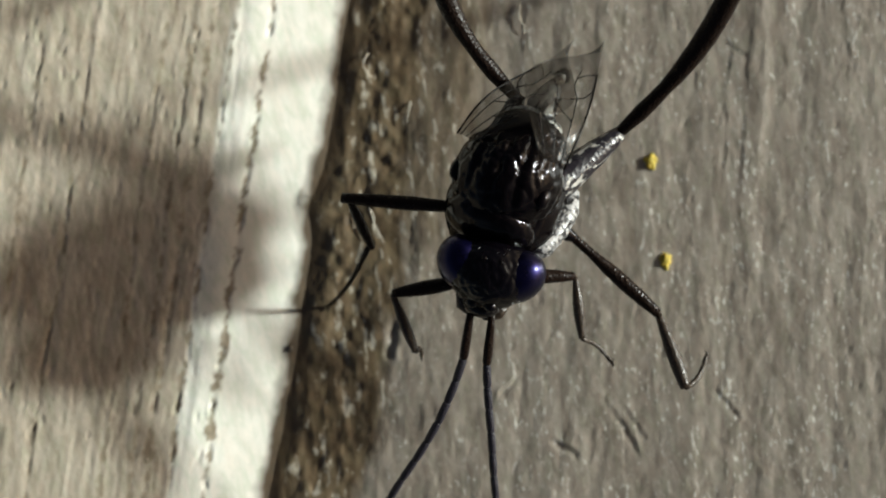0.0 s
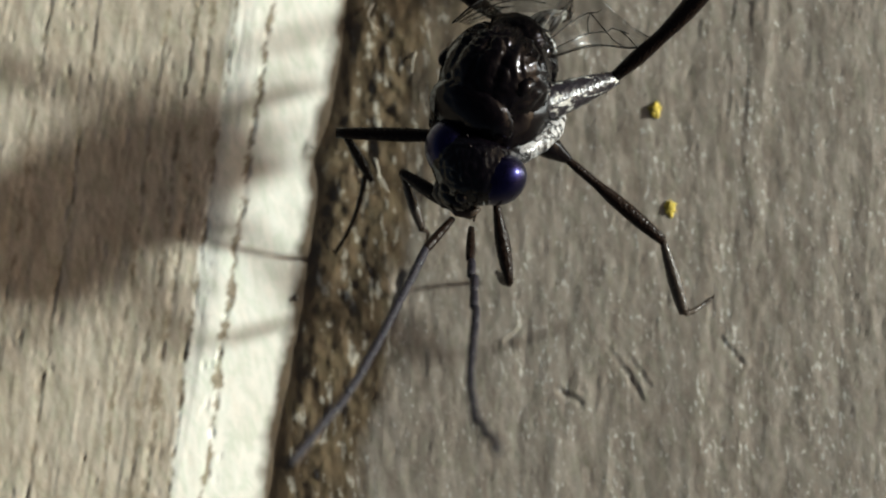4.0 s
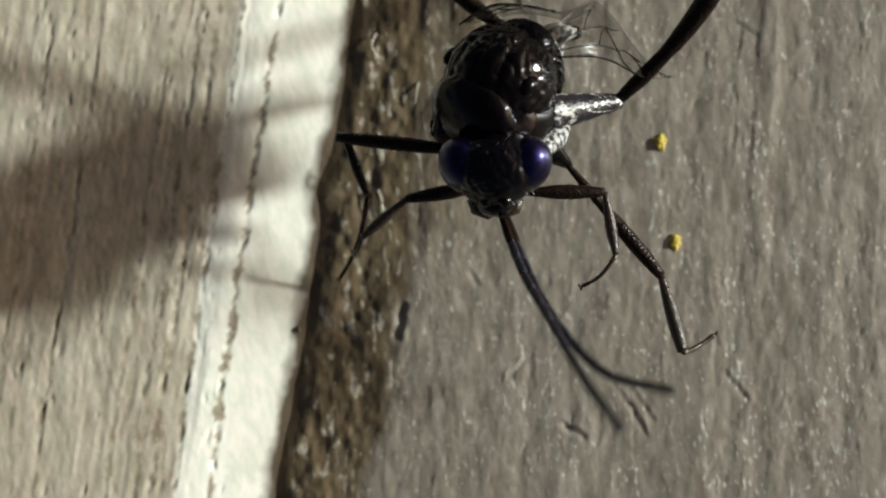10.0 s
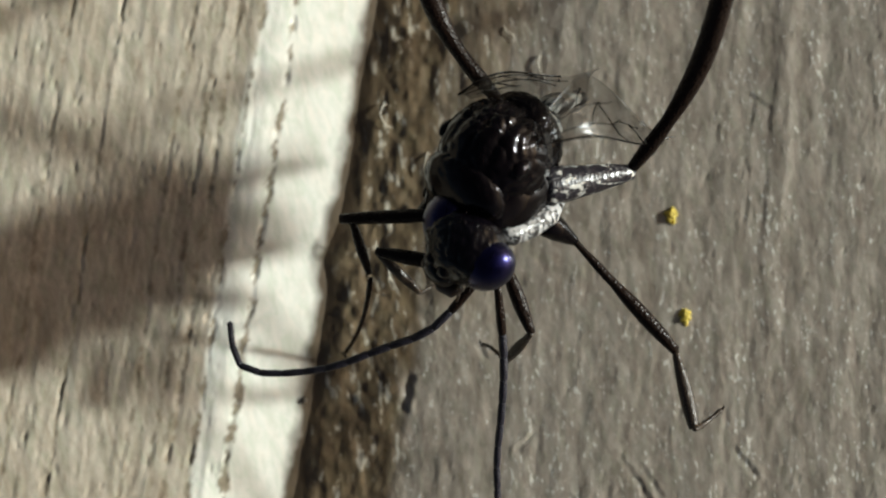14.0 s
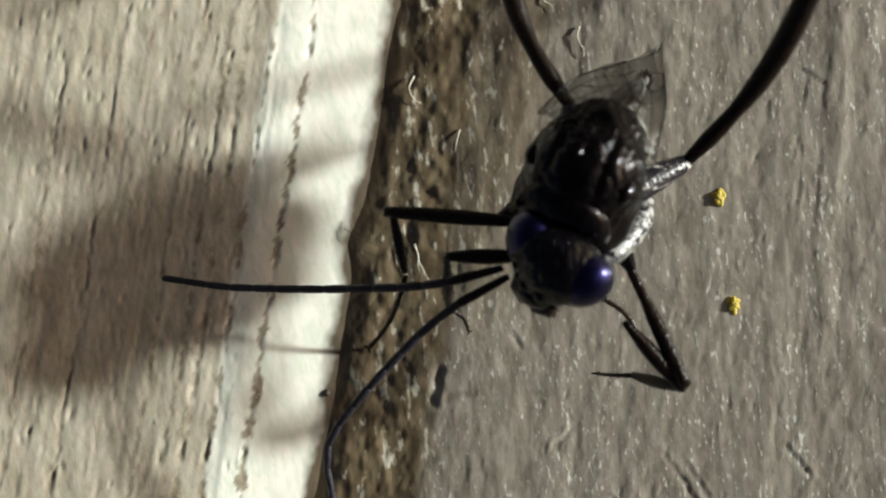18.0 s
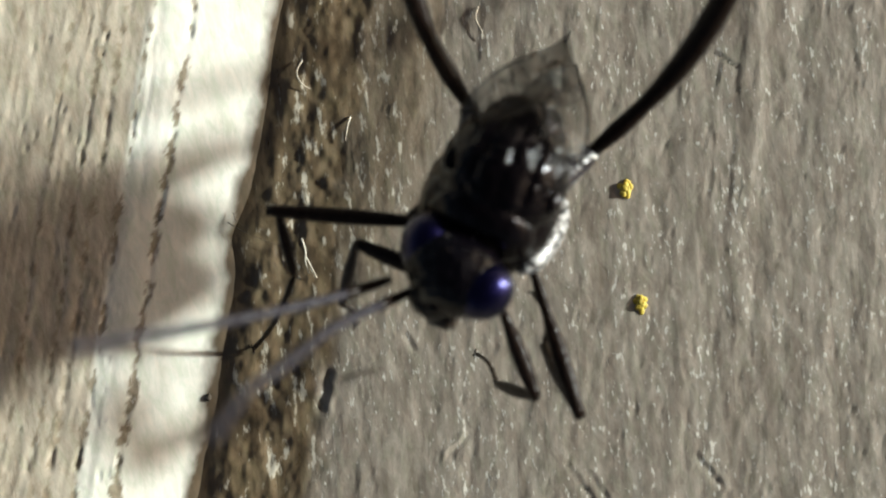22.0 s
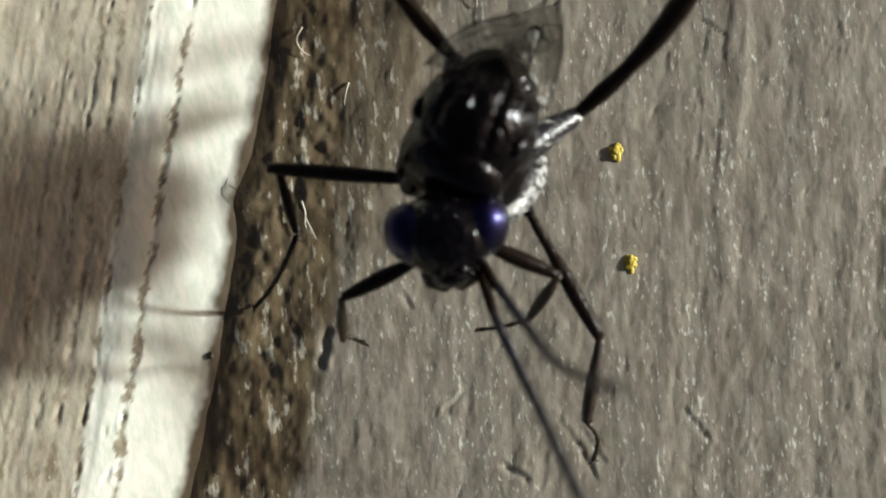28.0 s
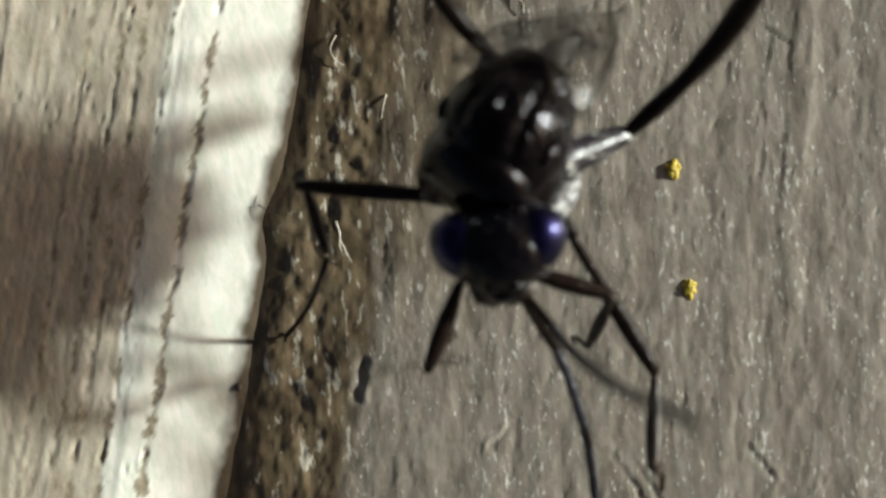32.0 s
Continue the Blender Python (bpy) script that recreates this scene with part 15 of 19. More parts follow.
    walk(antenna_b[3], [(0, aim(.12,-1.78,1.76,.15,-2.14,1.63)), (0.5, aim(.31,-1.76,1.76,.36,-2.12,1.64)), (1, aim(.84,-1.59,1.76,.98,-1.93,1.64)), (1.125, aim(.95,-1.58,2.2,1.11,-1.93,2.19)), (1.25, aim(1,-1.46,2.65,1.17,-1.79,2.75)), (1.375, aim(1,-1.22,3.07,1.16,-1.51,3.27)), (1.5, aim(.94,-.88,3.43,1.09,-1.1,3.71)), (1.65, aim(.77,-.96,3.5,.87,-1.19,3.8)), (1.8, aim(.58,-1.03,3.55,.65,-1.25,3.86)), (2, aim(1.47,-.91,1.93,1.73,-1.18,1.84)), (2.1, aim(1.24,-1.11,2.39,1.47,-1.42,2.41)), (2.2, aim(.9,-1.17,2.84,1.08,-1.48,2.97)), (2.4, aim(.08,-.84,3.52,.1,-1.07,3.82)), (3, aim(-.29,-.93,3.46,-.31,-1.19,3.76)), (3.3, aim(-.51,-.85,3.51,-.56,-1.08,3.82)), (3.5, aim(-.38,-.94,3.61,-.4,-1.15,3.93)), (5.5, aim(.3,-.36,3.34,.33,-.65,3.6)), (5.625, aim(.52,-.53,3.03,.6,-.86,3.21)), (5.75, aim(.71,-.61,2.67,.84,-.96,2.76)), (5.875, aim(.87,-.6,2.28,1.03,-.95,2.29)), (6, aim(.99,-.49,1.9,1.18,-.82,1.81)), (6.5, aim(1.02,-.19,1.92,1.24,-.5,1.83)), (6.625, aim(.62,-.29,2.3,.79,-.63,2.31)), (6.75, aim(.17,-.25,2.68,.28,-.6,2.78)), (6.875, aim(-.3,-.07,3.03,-.26,-.41,3.21)), (7, aim(-.76,.23,3.31,-.81,-.06,3.56)), (7.25, aim(-.62,.11,3.42,-.65,-.15,3.69)), (7.5, aim(-.47,.01,3.51,-.5,-.24,3.81)), (7.75, aim(.5,.67,3.77,.56,.53,4.13)), (8, aim(1.44,1.43,3.79,1.57,1.41,4.15)), (8.125, aim(1.43,1.13,3.71,1.59,1.05,4.05)), (8.25, aim(1.41,.84,3.58,1.58,.71,3.9)), (8.375, aim(1.36,.57,3.42,1.54,.38,3.7)), (8.5, aim(1.29,.32,3.23,1.48,.08,3.47)), (8.75, aim(1.33,.19,3.34,1.5,-.04,3.6)), (9, aim(1.36,.06,3.44,1.51,-.15,3.72)), (9.5, aim(1,.13,3.49,1.14,-.08,3.78)), (9.75, aim(.82,.05,3.48,.95,-.17,3.78)), (10, aim(.65,-.03,3.47,.75,-.26,3.76)), (10.5, aim(1.06,.28,3.52,1.22,.09,3.82)), (11, aim(1.25,.34,3.61,1.42,.22,3.93)), (11.5, aim(1.06,.45,3.55,1.22,.28,3.86)), (11.75, aim(1.15,.26,3.53,1.29,.08,3.84)), (12, aim(1.24,.08,3.52,1.35,-.13,3.82)), (12.5, aim(.92,.34,3.48,1.06,.13,3.78)), (12.625, aim(.52,.09,3.18,.64,-.21,3.39)), (12.75, aim(.08,-.02,2.77,.16,-.38,2.89)), (12.875, aim(-.38,.05,2.31,-.36,-.33,2.32)), (13, aim(-.83,.31,1.85,-.86,-.06,1.75)), (13.125, aim(-.8,.2,2.31,-.84,-.18,2.32)), (13.25, aim(-.74,.22,2.77,-.79,-.14,2.88)), (13.375, aim(-.65,.36,3.19,-.7,.05,3.4)), (13.5, aim(-.52,.61,3.53,-.58,.38,3.83)), (13.625, aim(-.38,.16,3.16,-.44,-.16,3.38)), (13.75, aim(-.22,-.17,2.71,-.27,-.54,2.81)), (13.875, aim(-.05,-.34,2.22,-.09,-.72,2.2)), (14, aim(.12,-.35,1.73,.1,-.71,1.6)), (14.125, aim(-.04,-.35,2.29,-.07,-.74,2.29)), (14.25, aim(-.2,-.15,2.84,-.24,-.51,2.98)), (14.375, aim(-.34,.24,3.33,-.39,-.04,3.59)), (14.5, aim(-.46,.79,3.69,-.5,.61,4.03)), (15, aim(-1.09,.69,3.41,-1.27,.5,3.69)), (15.5, aim(-1.61,.72,2.98,-1.9,.53,3.15)), (16, aim(-1.96,.85,2.44,-2.31,.7,2.49)), (16.5, aim(-2.09,1.08,1.89,-2.45,.99,1.8)), (17, aim(-2.07,1.23,1.9,-2.45,1.24,1.81)), (17.5, aim(-1.99,1.12,1.9,-2.37,1.13,1.81)), (18, aim(-2.02,.84,1.9,-2.4,.83,1.8)), (18.25, aim(-2.07,.88,2.31,-2.46,.85,2.32)), (18.5, aim(-2.01,.93,2.73,-2.38,.9,2.84)), (18.75, aim(-1.85,.99,3.12,-2.17,.96,3.32)), (19, aim(-1.59,1.08,3.45,-1.85,1.04,3.73)), (20, aim(-1.5,.87,3.55,-1.72,.82,3.86)), (20.25, aim(-1.77,.71,3.21,-2.07,.63,3.44)), (20.5, aim(-1.93,.57,2.8,-2.28,.48,2.92)), (20.75, aim(-1.97,.48,2.34,-2.34,.37,2.36)), (21, aim(-1.89,.42,1.89,-2.24,.31,1.79)), (21.25, aim(-1.92,.4,2.36,-2.29,.28,2.39)), (21.5, aim(-1.82,.42,2.84,-2.17,.32,2.98)), (21.75, aim(-1.6,.48,3.26,-1.88,.4,3.51)), (22, aim(-1.26,.59,3.6,-1.46,.53,3.93)), (22.5, aim(-1,.84,3.55,-1.22,.83,3.87)), (23, aim(-.95,.17,3.58,-1.16,.09,3.9)), (23.5, aim(-.44,.44,3.73,-.57,.35,4.08)), (24, aim(-.48,.34,3.54,-.67,.22,3.84)), (24.125, aim(-.86,.41,3.21,-1.14,.28,3.44)), (24.25, aim(-1.13,.51,2.8,-1.47,.39,2.93)), (24.375, aim(-1.27,.63,2.35,-1.64,.54,2.37)), (24.5, aim(-1.27,.77,1.9,-1.64,.71,1.8)), (24.625, aim(-1.25,.53,2.35,-1.63,.44,2.36)), (24.75, aim(-1.09,.32,2.79,-1.44,.21,2.91)), (24.875, aim(-.8,.14,3.19,-1.09,.02,3.41)), (25, aim(-.39,.01,3.51,-.6,-.11,3.81)), (25.125, aim(-.26,.02,3.51,-.46,-.12,3.8)), (25.25, aim(-.13,.02,3.5,-.32,-.13,3.8)), (25.375, aim(0,.03,3.5,-.18,-.14,3.79)), (25.5, aim(.13,.03,3.49,-.04,-.15,3.78)), (25.625, aim(.36,-.68,3.16,.22,-.97,3.37)), (25.75, aim(.72,-1.19,2.68,.63,-1.55,2.78)), (25.875, aim(1.14,-1.44,2.14,1.12,-1.83,2.11)), (26, aim(1.56,-1.42,1.63,1.61,-1.77,1.47)), (26.125, aim(1.61,-1.48,2.2,1.67,-1.86,2.19)), (26.25, aim(1.6,-1.33,2.79,1.67,-1.68,2.92)), (26.375, aim(1.53,-.98,3.32,1.6,-1.26,3.57)), (26.5, aim(1.4,-.46,3.7,1.47,-.63,4.04)), (28.5, aim(1.35,-.07,3.71,1.46,-.21,4.06)), (29, aim(1.46,-.1,3.65,1.59,-.25,3.98)), (29.5, aim(1.4,-.05,3.7,1.52,-.17,4.05)), (30, aim(1.31,-0,3.68,1.44,-.14,4.01)), (30.5, aim(1.32,.11,3.73,1.43,-.01,4.08)), (31, aim(1.33,-.05,3.65,1.43,-.22,3.98)), (31.5, aim(1.21,.13,3.75,1.29,.01,4.1)), (32, aim(1.28,-.15,3.73,1.4,-.26,4.08))])
    walk(antenna_b[4], [(0, aim(.15,-2.14,1.63,.17,-2.5,1.51)), (0.5, aim(.36,-2.12,1.64,.41,-2.48,1.51)), (1, aim(.98,-1.93,1.64,1.12,-2.27,1.52)), (1.125, aim(1.11,-1.93,2.19,1.27,-2.28,2.18)), (1.25, aim(1.17,-1.79,2.75,1.34,-2.12,2.85)), (1.375, aim(1.16,-1.51,3.27,1.32,-1.8,3.47)), (1.5, aim(1.09,-1.1,3.71,1.22,-1.32,4)), (1.65, aim(.87,-1.19,3.8,.97,-1.4,4.1)), (1.8, aim(.65,-1.25,3.86,.71,-1.47,4.18)), (2, aim(1.73,-1.18,1.84,2.02,-1.43,1.76)), (2.1, aim(1.47,-1.42,2.41,1.72,-1.71,2.44)), (2.2, aim(1.08,-1.48,2.97,1.28,-1.78,3.11)), (2.4, aim(.1,-1.07,3.82,.13,-1.3,4.13)), (3, aim(-.31,-1.19,3.76,-.33,-1.43,4.05)), (3.3, aim(-.56,-1.08,3.82,-.62,-1.3,4.13)), (3.5, aim(-.4,-1.15,3.93,-.44,-1.35,4.25)), (5.5, aim(.33,-.65,3.6,.35,-.93,3.86)), (5.625, aim(.6,-.86,3.21,.67,-1.19,3.39)), (5.75, aim(.84,-.96,2.76,.96,-1.31,2.86)), (5.875, aim(1.03,-.95,2.29,1.2,-1.29,2.29)), (6, aim(1.18,-.82,1.81,1.38,-1.13,1.72)), (6.5, aim(1.24,-.5,1.83,1.47,-.79,1.75)), (6.625, aim(.79,-.63,2.31,.97,-.97,2.32)), (6.75, aim(.28,-.6,2.78,.4,-.96,2.88)), (6.875, aim(-.26,-.41,3.21,-.22,-.74,3.39)), (7, aim(-.81,-.06,3.56,-.84,-.34,3.81)), (7.25, aim(-.65,-.15,3.69,-.68,-.42,3.97)), (7.5, aim(-.5,-.24,3.81,-.52,-.47,4.11)), (7.75, aim(.56,.53,4.13,.62,.39,4.48)), (8, aim(1.57,1.41,4.15,1.69,1.39,4.52)), (8.125, aim(1.59,1.05,4.05,1.73,.97,4.4)), (8.25, aim(1.58,.71,3.9,1.74,.57,4.22)), (8.375, aim(1.54,.38,3.7,1.72,.18,3.99)), (8.5, aim(1.48,.08,3.47,1.65,-.16,3.7)), (8.75, aim(1.5,-.04,3.6,1.66,-.27,3.86)), (9, aim(1.51,-.15,3.72,1.67,-.36,4)), (9.5, aim(1.14,-.08,3.78,1.27,-.28,4.08)), (9.75, aim(.95,-.17,3.78,1.07,-.39,4.07)), (10, aim(.75,-.26,3.76,.87,-.48,4.05)), (10.5, aim(1.22,.09,3.82,1.36,-.09,4.12)), (11, aim(1.42,.22,3.93,1.6,.12,4.26)), (11.5, aim(1.22,.28,3.86,1.37,.13,4.17)), (11.75, aim(1.29,.08,3.84,1.42,-.11,4.15)), (12, aim(1.35,-.13,3.82,1.45,-.34,4.12)), (12.5, aim(1.06,.13,3.78,1.2,-.07,4.07)), (12.625, aim(.64,-.21,3.39,.75,-.51,3.62)), (12.75, aim(.16,-.38,2.89,.22,-.74,3.01)), (12.875, aim(-.36,-.33,2.32,-.34,-.72,2.33)), (13, aim(-.86,-.06,1.75,-.89,-.43,1.65)), (13.125, aim(-.84,-.18,2.32,-.89,-.56,2.33)), (13.25, aim(-.79,-.14,2.88,-.85,-.5,3.01)), (13.375, aim(-.7,.05,3.4,-.76,-.26,3.63)), (13.5, aim(-.58,.38,3.83,-.63,.15,4.14)), (13.625, aim(-.44,-.16,3.38,-.5,-.47,3.59)), (13.75, aim(-.27,-.54,2.81,-.33,-.9,2.92)), (13.875, aim(-.09,-.72,2.2,-.14,-1.1,2.19)), (14, aim(.1,-.71,1.6,.07,-1.07,1.47)), (14.125, aim(-.07,-.74,2.29,-.12,-1.12,2.3)), (14.25, aim(-.24,-.51,2.98,-.29,-.86,3.12)), (14.375, aim(-.39,-.04,3.59,-.43,-.33,3.85)), (14.5, aim(-.5,.61,4.03,-.53,.44,4.37)), (15, aim(-1.27,.5,3.69,-1.44,.3,3.97)), (15.5, aim(-1.9,.53,3.15,-2.18,.34,3.33)), (16, aim(-2.31,.7,2.49,-2.66,.55,2.53)), (16.5, aim(-2.45,.99,1.8,-2.81,.89,1.71)), (17, aim(-2.45,1.24,1.81,-2.82,1.25,1.72)), (17.5, aim(-2.37,1.13,1.81,-2.74,1.14,1.71)), (18, aim(-2.4,.83,1.8,-2.77,.82,1.71)), (18.25, aim(-2.46,.85,2.32,-2.84,.84,2.34)), (18.5, aim(-2.38,.9,2.84,-2.74,.87,2.96)), (18.75, aim(-2.17,.96,3.32,-2.49,.93,3.53)), (19, aim(-1.85,1.04,3.73,-2.1,1.01,4.02)), (20, aim(-1.72,.82,3.86,-1.94,.77,4.17)), (20.25, aim(-2.07,.63,3.44,-2.36,.55,3.67)), (20.5, aim(-2.28,.48,2.92,-2.62,.38,3.06)), (20.75, aim(-2.34,.37,2.36,-2.71,.26,2.38)), (21, aim(-2.24,.31,1.79,-2.6,.2,1.7)), (21.25, aim(-2.29,.28,2.39,-2.66,.17,2.41)), (21.5, aim(-2.17,.32,2.98,-2.51,.22,3.12)), (21.75, aim(-1.88,.4,3.51,-2.17,.32,3.75)), (22, aim(-1.46,.53,3.93,-1.66,.48,4.25)), (22.5, aim(-1.22,.83,3.87,-1.44,.81,4.19)), (23, aim(-1.16,.09,3.9,-1.35,.02,4.23)), (23.5, aim(-.57,.35,4.08,-.69,.25,4.43)), (24, aim(-.67,.22,3.84,-.86,.11,4.16)), (24.125, aim(-1.14,.28,3.44,-1.42,.17,3.67)), (24.25, aim(-1.47,.39,2.93,-1.81,.27,3.07)), (24.375, aim(-1.64,.54,2.37,-2.01,.43,2.4)), (24.5, aim(-1.64,.71,1.8,-2,.62,1.71)), (24.625, aim(-1.63,.44,2.36,-2,.33,2.38)), (24.75, aim(-1.44,.21,2.91,-1.78,.09,3.04)), (24.875, aim(-1.09,.02,3.41,-1.37,-.1,3.64)), (25, aim(-.6,-.11,3.81,-.8,-.23,4.12)), (25.125, aim(-.46,-.12,3.8,-.65,-.26,4.11)), (25.25, aim(-.32,-.13,3.8,-.5,-.29,4.1)), (25.375, aim(-.18,-.14,3.79,-.35,-.31,4.09)), (25.5, aim(-.04,-.15,3.78,-.2,-.34,4.08)), (25.625, aim(.22,-.97,3.37,.1,-1.27,3.58)), (25.75, aim(.63,-1.55,2.78,.55,-1.92,2.87)), (25.875, aim(1.12,-1.83,2.11,1.09,-2.21,2.08)), (26, aim(1.61,-1.77,1.47,1.64,-2.13,1.32)), (26.125, aim(1.67,-1.86,2.19,1.73,-2.24,2.18)), (26.25, aim(1.67,-1.68,2.92,1.74,-2.04,3.06)), (26.375, aim(1.6,-1.26,3.57,1.67,-1.53,3.83)), (26.5, aim(1.47,-.63,4.04,1.53,-.78,4.39)), (28.5, aim(1.46,-.21,4.06,1.57,-.34,4.4)), (29, aim(1.59,-.25,3.98,1.72,-.38,4.32)), (29.5, aim(1.52,-.17,4.05,1.65,-.28,4.4)), (30, aim(1.44,-.14,4.01,1.56,-.27,4.36)), (30.5, aim(1.43,-.01,4.08,1.54,-.11,4.43)), (31, aim(1.43,-.22,3.98,1.52,-.38,4.32)), (31.5, aim(1.29,.01,4.1,1.38,-.11,4.45)), (32, aim(1.4,-.26,4.08,1.52,-.35,4.43))])
